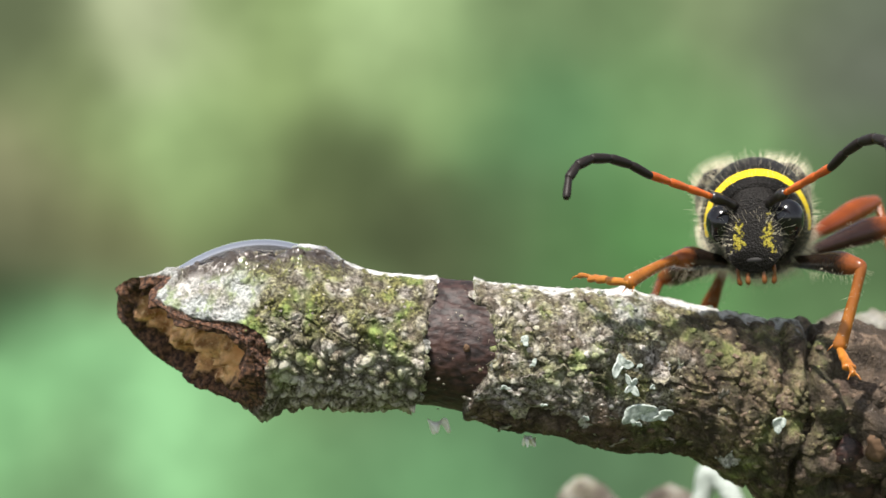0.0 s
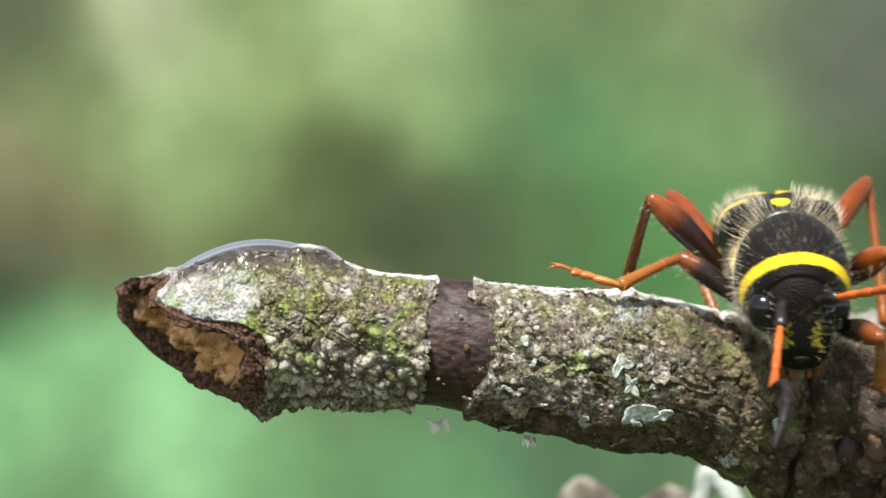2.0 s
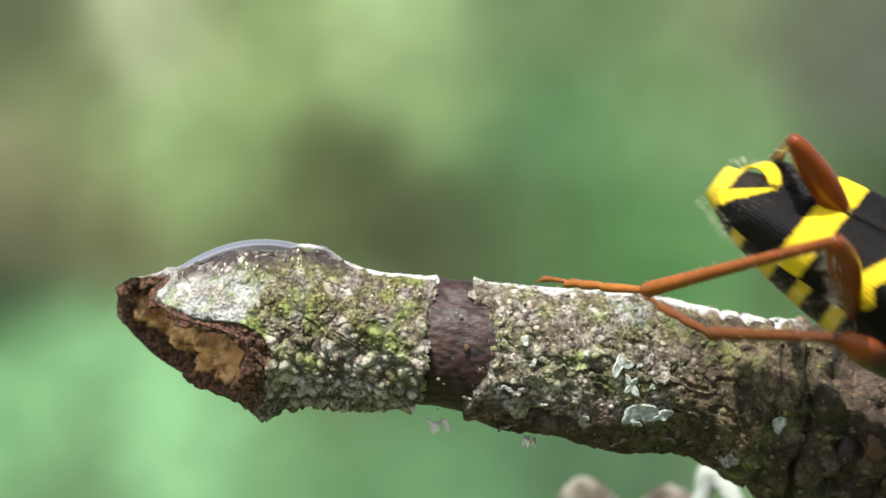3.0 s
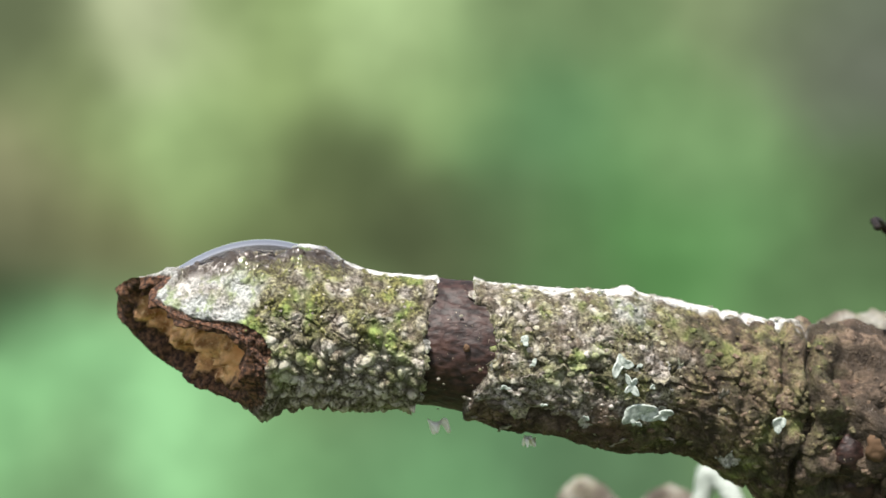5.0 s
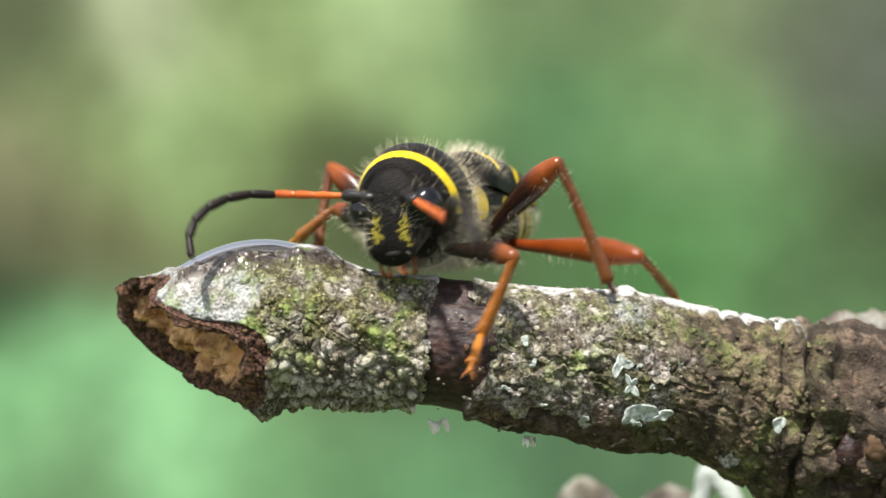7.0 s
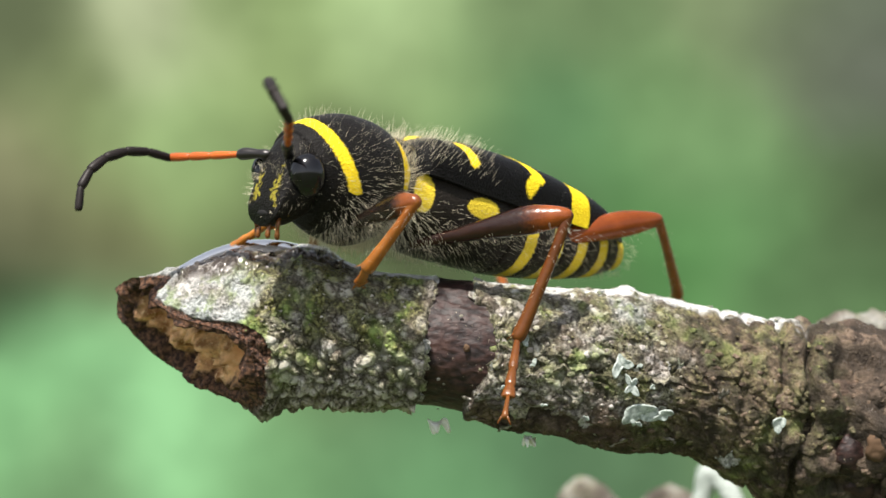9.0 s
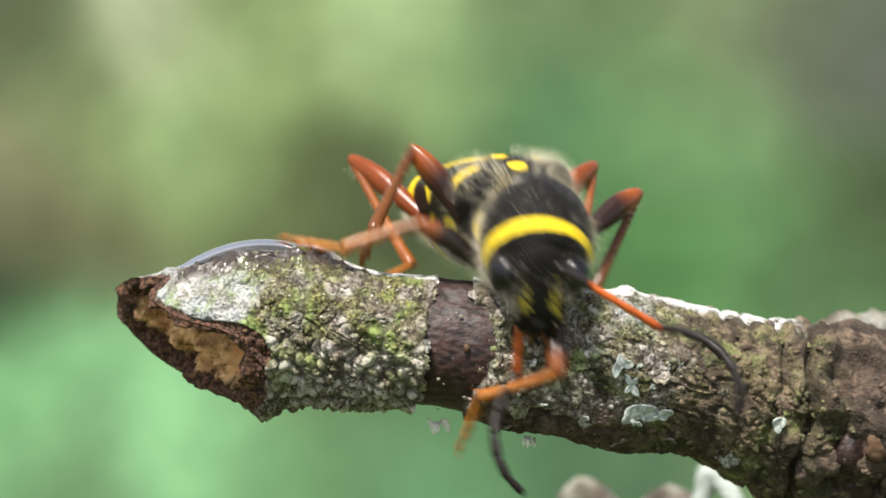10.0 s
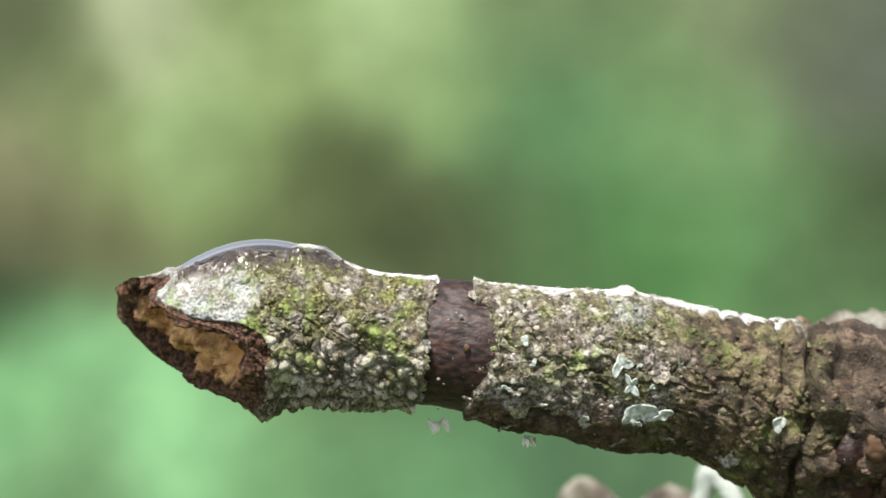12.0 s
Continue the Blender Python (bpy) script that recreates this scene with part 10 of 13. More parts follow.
    walk(LEGS["hind", 1][1], [
        (0,P(-7.1,4.12,.04,-117.2,54.6,9.6)), (.1,P(-6.74,4.12,.86,-115.3,64.5,9.6)), (.2,P(-6.15,4.12,1.65,-129.3,72.3,-7)),
        (.3,P(-5.59,4.26,2,-158.8,75.4,-37.7)), (.4,P(-5.3,3.97,2.48,171.2,84.4,-63.1)), (.5,P(-5.14,3.61,2.84,102.3,88.5,-130.1)),
        (.6,P(-5.29,3.59,2.78,-112.3,86.7,12.3)), (.7,P(-5.78,3.6,2.47,-88.2,80.2,36.1)), (.8,P(-6.42,3.6,1.9,19.4,72,162.6)),
        (.9,P(-6.73,3.19,1.9,14.8,71.1,164.1)), (1,P(-7.03,2.78,1.82,2.8,70.5,156.5)), (1.1,P(-7.42,2.96,1.08,4,72,157.9)),
        (1.2,P(-7.75,3.04,.17,7.9,70.4,162.4)), (1.3,P(-7.81,2.76,.4,2.2,68.9,159.8)), (1.4,P(-7.82,2.44,.69,-2.6,67.4,158.1)),
        (1.5,P(-7.88,2.33,.63,-9.9,68.6,151.8)), (1.6,P(-7.83,2.49,.63,-6.6,69.4,153.3)), (1.7,P(-7.73,2.9,.46,-6.1,74.6,149.2)),
        (1.8,P(-7.52,3.28,.49,-14.7,78.7,135.3)), (1.9,P(-7.24,3.53,.78,-125.5,57.1,4.7)), (2,P(-6.99,3.58,1.18,-130.9,60,-2.5)),
        (2.1,P(-6.85,3.83,1.1,-143.2,61.8,-13.8)), (2.2,P(-6.81,4.07,.82,-154,66,-21.7)), (2.3,P(-6.47,4.19,1.17,-176.4,54.9,-43.2)),
        (2.4,P(-6.86,4.23,.43,117.5,29.8,-62.9)), (2.5,P(-6.44,4.64,.43,118.3,30.3,-69.7)), (2.6,P(-6.45,4.26,1.11,110.4,36.5,-69.8)),
        (2.7,P(-5.44,3.13,2.98,58.9,76.7,-151.8)), (2.8,P(-5.48,-.43,3.4,-48.6,54.8,108.8)), (2.9,P(-6.29,-.55,2.85,-60.7,53.7,102.6)),
        (3,P(-6.95,-.4,2.29,-68,53.7,99.1)), (3.1,P(-7.34,.42,2.01,-63,53.6,99.2)), (3.2,P(-7.04,3.89,.65,-30.7,50.6,109.9)),
        (3.3,P(-6.84,3.93,.97,-23.8,52.6,114.2)), (3.6,P(-6.24,4.12,1.56,8.6,60.5,143.6)), (3.9,P(-6.98,3.16,1.61,73.6,46.4,-109.9)),
        (4.2,P(-7.68,2.73,.76,122.4,39.7,-48)), (4.5,P(-7.26,3.69,.51,175.8,50.9,-37.2)), (4.8,P(-5.93,5.3,-.58,106.1,33.2,-110.5)),
        (5.1,P(-7.19,2.36,1.85,107.7,80.7,-86.6)), (5.4,P(-7.29,2.41,1.68,59.2,82.3,-137.8)), (5.5,P(-7.16,2.44,1.84,45.5,81.1,-152.3)),
        (5.6,P(-6.63,2.4,2.46,46,77,-150.1)), (5.7,P(-5.59,2.16,3.31,15.6,72.7,173.8)), (5.73,P(-5.31,3.03,2.85,-63.7,73.3,65)),
        (5.8,P(-4.76,4.78,1.94,-66.7,32.1,-3.8)), (5.9,P(-2.52,5.8,-3.06,-94.1,52.4,4.4)), (6,P(-7.18,2.85,1.56,-61.6,62.2,78.7)),
        (6.1,P(-7.53,2.6,1.17,-77.9,48,58.2)), (6.2,P(-7.86,2.47,.56,-94.7,32.2,27.9)), (6.3,P(-8.12,2.28,-.11,-93.5,27.3,41.8)),
        (6.4,P(-8.38,1.54,-.73,-100.9,22.3,43.6)), (6.5,P(-8.44,.93,-1.64,-117.3,22.2,41.2)), (6.6,P(-8.29,1.93,-1.87,-129.1,26.4,23.2)),
        (6.7,P(-8.12,2.59,-1.77,-131.8,32.2,15.9)), (6.8,P(-7.77,3.4,-1.48,-131,36.3,7.2)), (6.9,P(-6.08,4.88,.55,-113.6,65.7,2.3)),
        (6.93,P(-4.29,5.08,-.36,124.1,78.6,-133.4)), (7,P(-.72,5.5,-2.19,108.6,16.2,179.6)), (7.1,P(-1.54,5.91,-1.53,98.6,8.5,-166.2)),
        (7.2,P(-.95,5.67,-.7,88.4,6.8,-162.4)), (7.3,P(-1.27,5.73,-.22,87.6,13.6,-159.3)), (7.5,P(-5.39,4.66,1.68,75.2,58.6,-144.3)),
        (7.7,P(-6.99,2.96,1.75,30.7,80.2,-175.4)), (7.9,P(-7.37,2.24,1.67,-8.2,81.4,152.4)), (8.1,P(-7.21,2.31,1.85,19.4,74.9,-177.8)),
        (8.3,P(-7.39,2.22,1.65,34,49.7,-156.7)), (8.5,P(-7.74,2.03,1.14,41.2,34.9,-149.7)), (8.7,P(-8.02,1.81,.62,48.5,26.7,-145.3)),
        (8.8,P(-8.12,1.73,.39,51.8,23.5,-144.3)), (8.9,P(-8.14,1.78,.29,54.3,21.9,-143.7)), (9,P(-8.11,1.65,.46,49.9,24.4,-144.7)),
        (9.1,P(-8.1,1.85,.38,50.5,23.1,-147.9)), (9.2,P(-8.13,2.01,.13,54.9,19.8,-149.2)), (9.3,P(-8.2,1.91,-.03,59.2,16.4,-147.4)),
        (9.4,P(-2.59,6.04,-.28,85.6,10.7,-145.9)), (9.5,P(-2.11,5.8,.39,85.2,21.2,-151.7)), (9.6,P(-.73,5.49,-.21,89,18,-173.4)),
        (9.7,P(.35,4.88,-.96,93.6,14.5,164.7)), (9.8,P(.61,4.18,.63,94.8,41.9,163.7)), (9.87,P(-3.64,4.69,.78,-153.1,72.9,-64.8)),
        (9.9,P(-5.76,4.95,.85,-128.8,46.8,-30.6)), (10,P(-6.03,5.05,.19,-136.8,34.7,-38.2)), (10.1,P(-6.26,2.69,2.65,-90.4,74.3,41.5)),
        (10.2,P(-6.89,4.12,.58,-6.5,74.1,131.8)), (10.3,P(-7.37,3.7,.19,-37.9,74.3,106.3)), (10.4,P(-7.71,3.36,-.31,-63.2,72.7,86.1)),
        (10.5,P(-7.88,3.17,-.86,-73.5,70.8,79.8)), (10.6,P(-7.87,2.9,0,-95.9,79,57.7)), (10.7,P(-7.74,2.07,1.12,139.7,88,-55)),
        (10.8,P(-8.08,2.43,-.13,145.1,82.6,-51.9)), (10.9,P(-7.85,2.81,.21,170.1,81.5,-32.4)), (11,P(-7.71,2.95,.45,-156.9,78,-3.9)),
        (11.1,P(-7.34,3.09,1.11,-124.7,85.8,25.1)), (11.2,P(-7.03,3.24,1.46,-45.7,85,100.5)), (11.3,P(-7.16,3.72,.69,-152.9,86,-9.4)),
        (11.4,P(-7.48,3.68,-.14,158.6,66.6,-51.3)), (11.5,P(-7.74,3.38,-.51,152,74.5,-55.2)), (11.6,P(-7.42,3.53,.37,-60.8,72.7,83.3)),
        (11.7,P(-7.36,3.38,.73,-56.2,73.1,88.2)), (11.8,P(-7.29,3.24,1.04,-50.4,73.4,94.6)), (12,P(-7.71,1.96,1.22,96.2,53.3,-74))])
    walk(LEGS["hind", 1][2], [
        (0,P(-4.35,4.58,-3.88,-2.3,45.7,15.1)), (.1,P(-4.7,4.47,-3.49,1.3,48.7,18.9)), (.2,P(-4.69,3.94,-2.94,9,55.8,27)),
        (.3,P(-4.63,3.52,-2.66,21.4,61.1,40.8)), (.4,P(-5.09,3.55,-2.31,30.8,61.4,50.7)), (.5,P(-5.22,3.51,-1.97,36.8,60.5,57.1)),
        (.6,P(-5.02,3.65,-2.03,33.4,57.7,56.2)), (.7,P(-5.12,4.08,-2.28,32.4,49.3,65.8)), (.8,P(-7.84,4.05,-2.68,35.8,43.3,86.9)),
        (.9,P(-8.23,3.61,-2.66,33.4,41.3,90.6)), (1,P(-8.5,3.42,-2.72,32,40.9,92.1)), (1.1,P(-8.8,3.52,-3.49,28.6,36.8,95.5)),
        (1.2,P(-9.29,3.53,-4.36,23.3,31.5,92.8)), (1.3,P(-9.44,3.35,-4.09,24.9,23.4,94.6)), (1.4,P(-9.54,3.13,-3.75,26.1,14.5,88.9)),
        (1.5,P(-9.43,3.16,-3.85,23.6,13,85.2)), (1.6,P(-9.34,3.25,-3.87,22.3,21.1,83.3)), (1.7,P(-8.83,3.56,-4.18,18.1,25.8,79.2)),
        (1.8,P(-8.19,3.94,-4.24,15.5,30.8,76.3)), (1.9,P(-4.63,3.74,-3.26,24.8,46.7,97.4)), (2,P(-4.58,3.48,-2.99,28.9,57.2,91.2)),
        (2.1,P(-4.64,3.29,-3.14,6.7,37.4,39.9)), (2.2,P(-4.99,3.35,-3.58,5.2,32.3,49)), (2.3,P(-4.46,2.3,-2.77,-.8,30.3,27.6)),
        (2.4,P(-4.96,.51,-1.96,-4.5,30.9,.5)), (2.5,P(-4.99,.74,-2,-2.9,25.4,-10.2)), (2.6,P(-5.12,.62,-1.75,-2.6,21,-17.6)),
        (2.7,P(-6.42,2.6,-1.7,.4,25.6,-33.7)), (2.73,P(-6.41,2.47,-1.31,-15.1,38.7,-23.9)), (2.8,P(-6.38,2.19,-.54,-53,69.2,-18.9)),
        (2.9,P(-6.91,2.23,-1.03,-76.7,65,-20.3)), (3,P(-7.4,2.41,-1.59,-76.9,59.7,-19)), (3.07,P(-7.67,2.97,-1.77,-174.2,75.9,-25.9)),
        (3.1,P(-7.8,3.24,-1.86,106.7,74.7,-60.9)), (3.2,P(-8.08,6.77,-3.07,30.2,32.8,-112.8)), (3.3,P(-8.04,6.6,-2.86,22,36.2,-124.6)),
        (3.6,P(-8.15,5.53,-2.63,-.6,30.8,-146.6)), (3.9,P(-8.11,.04,-1.88,-33.1,40.3,130.8)), (4.2,P(-5.2,-.02,-2.31,-31.2,37.3,124.1)),
        (4.5,P(-4.84,1.86,-3.23,-53.7,50.4,50.6)), (4.8,P(-7.34,1.52,-3.22,33.4,66.1,145.5)), (5.1,P(-7.14,1.58,-2.9,54.6,62.3,156.2)),
        (5.4,P(-7.77,1.98,-3.09,65.2,65,164.1)), (5.5,P(-7.83,2.09,-2.91,74.1,61.1,172.6)), (5.6,P(-7.57,1.86,-2.23,79.6,58.7,172.7)),
        (5.7,P(-7.02,2.31,-1.29,76.7,59.6,162.1)), (5.8,P(-.69,4.51,-.62,92.2,47.1,168.9)), (5.9,P(.41,6.02,-6.88,86.2,-5.1,166.7)),
        (6,P(-6.74,5.06,-2.7,67.4,32.6,101.2)), (6.1,P(-5.83,5.34,-2.4,62.2,35.2,81.6)), (6.2,P(-4.26,4.38,-2,55.1,36.1,60.9)),
        (6.3,P(-4.93,5.14,-2.33,48.5,36.1,48)), (6.4,P(-5.15,4.61,-2.56,29.1,40.3,38.7)), (6.5,P(-5.08,3.87,-3.46,8.1,39.2,25.8)),
        (6.6,P(-4.33,3.63,-4.01,6,38.3,20)), (6.7,P(-4.2,3.7,-4.33,1.7,40.8,19.4)), (6.8,P(-3.93,3.89,-4.33,18.8,38.3,31.1)),
        (6.9,P(-4.1,4.96,-3.84,9.4,40.7,31.7)), (7,P(-5.34,5.53,-3.54,-.9,43.7,30.5)), (7.1,P(-6.16,4.78,-2.24,13.7,41.6,47.7)),
        (7.13,P(-5.94,4.59,-1.92,20.8,44.3,85.6)), (7.2,P(-5.51,4.23,-1.27,33.9,38.8,160.6)), (7.3,P(-5.65,4.07,-1.35,33.3,38.6,161.9)),
        (7.5,P(-7.43,3.2,-2.43,33.3,26.2,141.4)), (7.7,P(-7.8,2.9,-3,33.5,23.1,141.7)), (7.9,P(-8,2.57,-3.09,33.8,23.5,145)),
        (8.1,P(-8.46,2.26,-2.79,35.6,27.7,151.8)), (8.3,P(-10.24,.99,-2.03,27.6,37.4,98.9)), (8.5,P(-11.15,.04,-1.61,27.7,41.2,99.7)),
        (8.7,P(-11.56,-.64,-1.54,28.4,40.8,103)), (8.8,P(-11.71,-.84,-1.53,29,40.9,104.5)), (8.9,P(-11.74,-.86,-1.51,25.3,40.8,96.3)),
        (9,P(-11.69,-.89,-1.53,25.1,44.5,92.6)), (9.1,P(-11.85,-.51,-1.5,31.8,48.8,100.5)), (9.2,P(-12.03,-.31,-1.5,42.8,51.5,123.4)),
        (9.3,P(-12.09,-.58,-1.39,41.8,50.5,121.5)), (9.4,P(-6.51,3.39,-1.17,43,48,137.2)), (9.5,P(-6.06,3.68,-1.36,28,37.5,127.7)),
        (9.53,P(-5.8,4.1,-1.47,24.1,35.2,98.6)), (9.6,P(-5.28,4.96,-1.7,22.2,27.7,44.1)), (9.7,P(-4.15,6.11,-2.17,8.2,21.2,-3.5)),
        (9.8,P(-2.84,5.19,-2.58,3,24.7,-10.6)), (9.9,P(-2.93,3.27,-2.66,-.5,31.7,-11.3)), (10,P(-2.91,2.6,-2.55,-5.5,23,-20.9)),
        (10.1,P(-5.29,3.56,-1.99,6.7,17,-23)), (10.2,P(-7.76,5.11,-4.05,18.5,11.3,-26)), (10.3,P(-7.74,4.95,-4.44,19.3,13.3,-33.1)),
        (10.4,P(-7.62,4.79,-4.9,28.4,29.2,-38.1)), (10.5,P(-7.6,4.73,-5.41,28.6,24.2,-44.9)), (10.6,P(-7.38,3.68,-4.73,63.3,34.1,-34)),
        (10.63,P(-7.47,3.1,-4.38,103.8,57.8,-41.7)), (10.67,P(-7.55,2.52,-4.04,-165.3,73.8,6.6)), (10.7,P(-7.64,1.93,-3.69,-85,54.6,43.9)),
        (10.8,P(-7.7,1.94,-4.9,-107.5,58.5,24)), (10.9,P(-7.25,2.43,-4.55,-109.6,55.6,16.9)), (11,P(-6.7,2.88,-4.26,-111.1,53.1,10.6)),
        (11.1,P(-7.02,3.24,-3.69,-101.4,56.4,18.9)), (11.2,P(-7.11,3.66,-3.34,-103.8,56.8,11.9)), (11.3,P(-6.83,3.66,-4.11,-98.6,74.4,21.7)),
        (11.4,P(-6.28,2.18,-4.56,159.2,67.2,-71.9)), (11.5,P(-7,2.32,-5.15,157.3,84.6,-81)), (11.6,P(-7.25,4.95,-4.23,169.9,72.2,-67.6)),
        (11.7,P(-7.32,4.78,-3.87,141.6,71.4,-90.2)), (11.8,P(-7.4,4.6,-3.57,117.8,68,-109)), (12,P(-6.92,-.81,-2.64,2.4,62.7,123.2))])
    walk(LEGS["hind", -1][0], [
        (0,P(-3.1,-.8,-1.23,0,40,-158.6)), (.1,P(-3.1,-.8,-1.23,-0,41.8,-161.4)), (.2,P(-3.1,-.8,-1.23,0,36.4,-166.4)),
        (.3,P(-3.1,-.8,-1.23,0,19.9,-163.7)), (.4,P(-3.1,-.8,-1.23,0,10.6,-164.2)), (.5,P(-3.1,-.8,-1.23,0,6.3,-165.6)),
        (.6,P(-3.1,-.8,-1.23,-0,5.7,-158.6)), (.7,P(-3.1,-.8,-1.23,0,4.2,-152.8)), (.8,P(-3.1,-.8,-1.23,-0,-3.5,-157.6)),
        (.9,P(-3.1,-.8,-1.23,0,-5.1,-161.1)), (1,P(-3.1,-.8,-1.23,-0,-11.1,-158.5)), (1.1,P(-3.1,-.8,-1.23,0,-2.4,-161)),
        (1.2,P(-3.1,-.8,-1.23,0,6.3,-162.7)), (1.3,P(-3.1,-.8,-1.23,0,1.6,-159.6)), (1.4,P(-3.1,-.8,-1.23,0,-5.4,-155.3)),
        (1.5,P(-3.1,-.8,-1.23,-0,-4.1,-152.9)), (1.6,P(-3.1,-.8,-1.23,0,-8.9,-150.5)), (1.7,P(-3.1,-.8,-1.23,0,-7.1,-150.7)),
        (1.8,P(-3.1,-.8,-1.23,0,-11.1,-150.8)), (1.9,P(-3.1,-.8,-1.23,0,-18.5,-154.3)), (2,P(-3.1,-.8,-1.23,0,-25.9,-157.7)),
        (2.1,P(-3.1,-.8,-1.23,0,-22,-163.1)), (2.2,P(-3.1,-.8,-1.23,-0,-14.9,-168)), (2.3,P(-3.1,-.8,-1.23,0,-9.5,-159.7)),
        (2.4,P(-3.1,-.8,-1.23,0,-39.3,-111.3)), (2.5,P(-3.1,-.8,-1.23,0,-31.5,-109.5)), (2.6,P(-3.1,-.8,-1.23,0,-30.4,-113)),
        (2.7,P(-3.1,-.8,-1.23,0,-31.4,-117.4)), (2.8,P(-3.1,-.8,-1.23,0,-46.5,-110.3)), (2.9,P(-3.1,-.8,-1.23,-0,-62.3,-111.9)),
        (3,P(-3.1,-.8,-1.23,0,-56.3,-124)), (3.1,P(-3.1,-.8,-1.23,0,-46.7,-124.1)), (3.2,P(-3.1,-.8,-1.23,-0,-36.5,-122.5)),
        (3.3,P(-3.1,-.8,-1.23,0,-33.4,-130.2)), (3.6,P(-3.1,-.8,-1.23,0,-26.3,-140.4)), (3.9,P(-3.1,-.8,-1.23,0,-30.1,-142.2)),
        (4.2,P(-3.1,-.8,-1.23,0,-12.2,-163.3)), (4.5,P(-3.1,-.8,-1.23,0,-19.9,-154.4)), (4.8,P(-3.1,-.8,-1.23,-0,-36.9,-143.2)),
        (5.1,P(-3.1,-.8,-1.23,-0,-37.9,-144.9)), (5.4,P(-3.1,-.8,-1.23,0,-32.3,-154.4)), (5.5,P(-3.1,-.8,-1.23,0,-34.2,-145.8)),
        (5.6,P(-3.1,-.8,-1.23,0,-39,-105.8)), (5.7,P(-3.1,-.8,-1.23,0,-33.7,-32.9)), (5.73,P(-3.1,-.8,-1.23,2,-31.6,-73.1)),
        (5.8,P(-3.1,-.8,-1.23,-0,-27,-150.6)), (5.9,P(-3.1,-.8,-1.23,-0,-21.6,-168.3)), (6,P(-3.1,-.8,-1.23,0,-15.3,175.3)),
        (6.1,P(-3.1,-.8,-1.23,0,-17.5,158)), (6.2,P(-3.1,-.8,-1.23,0,-50.3,159.5)), (6.3,P(-3.1,-.8,-1.23,0,-61.2,-145.6)),
        (6.4,P(-3.1,-.8,-1.23,0,-44.7,-125.8)), (6.5,P(-3.1,-.8,-1.23,0,-10.3,-148.7)), (6.6,P(-3.1,-.8,-1.23,-0,-11.6,-137.5)),
        (6.7,P(-3.1,-.8,-1.23,0,31.3,-173.6)), (6.8,P(-3.1,-.8,-1.23,0,-10.3,-140.4)), (6.9,P(-3.1,-.8,-1.23,0,-5.6,-140.5)),
        (7,P(-3.1,-.8,-1.23,0,-3.2,-143.4)), (7.1,P(-3.1,-.8,-1.23,0,-4.4,-150.2)), (7.2,P(-3.1,-.8,-1.23,0,-16.4,-155.3)),
        (7.3,P(-3.1,-.8,-1.23,0,-16.3,-155.1)), (7.5,P(-3.1,-.8,-1.23,-0,-20.9,-153.3)), (7.7,P(-3.1,-.8,-1.23,-0,-17,-153.3)),
        (7.9,P(-3.1,-.8,-1.23,0,-18,-150.6)), (8.1,P(-3.1,-.8,-1.23,0,-20.3,-146.8)), (8.3,P(-3.1,-.8,-1.23,0,-23.8,-142.4)),
        (8.5,P(-3.1,-.8,-1.23,0,-19.1,-142.2)), (8.7,P(-3.1,-.8,-1.23,0,-13.5,-144.4)), (8.8,P(-3.1,-.8,-1.23,-0,-13.3,-143.9)),
        (8.9,P(-3.1,-.8,-1.23,-0,-11.9,-139.1)), (9,P(-3.1,-.8,-1.23,-0,-12.4,-131.9)), (9.1,P(-3.1,-.8,-1.23,0,-13.6,-131.1)),
        (9.2,P(-3.1,-.8,-1.23,0,-10.3,-131.7)), (9.3,P(-3.1,-.8,-1.23,0,-9.8,-132.9)), (9.4,P(-3.1,-.8,-1.23,0,-6.4,-134.9)),
        (9.5,P(-3.1,-.8,-1.23,0,5.9,-146.6)), (9.6,P(-3.1,-.8,-1.23,0,21.8,-134.4)), (9.7,P(-3.1,-.8,-1.23,-0,-5.4,-131.9)),
        (9.8,P(-3.1,-.8,-1.23,-0,-17.3,-140.8)), (9.9,P(-3.1,-.8,-1.23,0,-23.6,-147.7)), (10,P(-3.1,-.8,-1.23,0,-29.1,-157.4)),
        (10.1,P(-3.1,-.8,-1.23,0,-27.4,-149.9)), (10.2,P(-3.1,-.8,-1.23,0,4.8,-172.1)), (10.3,P(-3.1,-.8,-1.23,0,8.5,-171.3)),
        (10.4,P(-3.1,-.8,-1.23,0,7.5,-168.2)), (10.5,P(-3.1,-.8,-1.23,-0,8.2,-174.7)), (10.6,P(-3.1,-.8,-1.23,-0,15.9,-175.7)),
        (10.7,P(-3.1,-.8,-1.23,0,21,-174.9)), (10.8,P(-3.1,-.8,-1.23,0,-2.2,-170.9)), (10.9,P(-3.1,-.8,-1.23,-0,-13,-152.9)),
        (11,P(-3.1,-.8,-1.23,0,-31.4,-151.4)), (11.1,P(-3.1,-.8,-1.23,0,-26.5,-144.6)), (11.2,P(-3.1,-.8,-1.23,-0,-27.4,-149.8)),
        (11.3,P(-3.1,-.8,-1.23,0,-24.1,-152.7)), (11.4,P(-3.1,-.8,-1.23,0,-32.4,-153.7)), (11.5,P(-3.1,-.8,-1.23,-0,-23.9,-154.5)),
        (11.6,P(-3.1,-.8,-1.23,0,-33.4,-160.1)), (11.7,P(-3.1,-.8,-1.23,-0,-32.4,-160.2)), (11.8,P(-3.1,-.8,-1.23,0,-31.5,-160.3)),
        (12,P(-3.1,-.8,-1.23,0,-33.7,-159.2))])
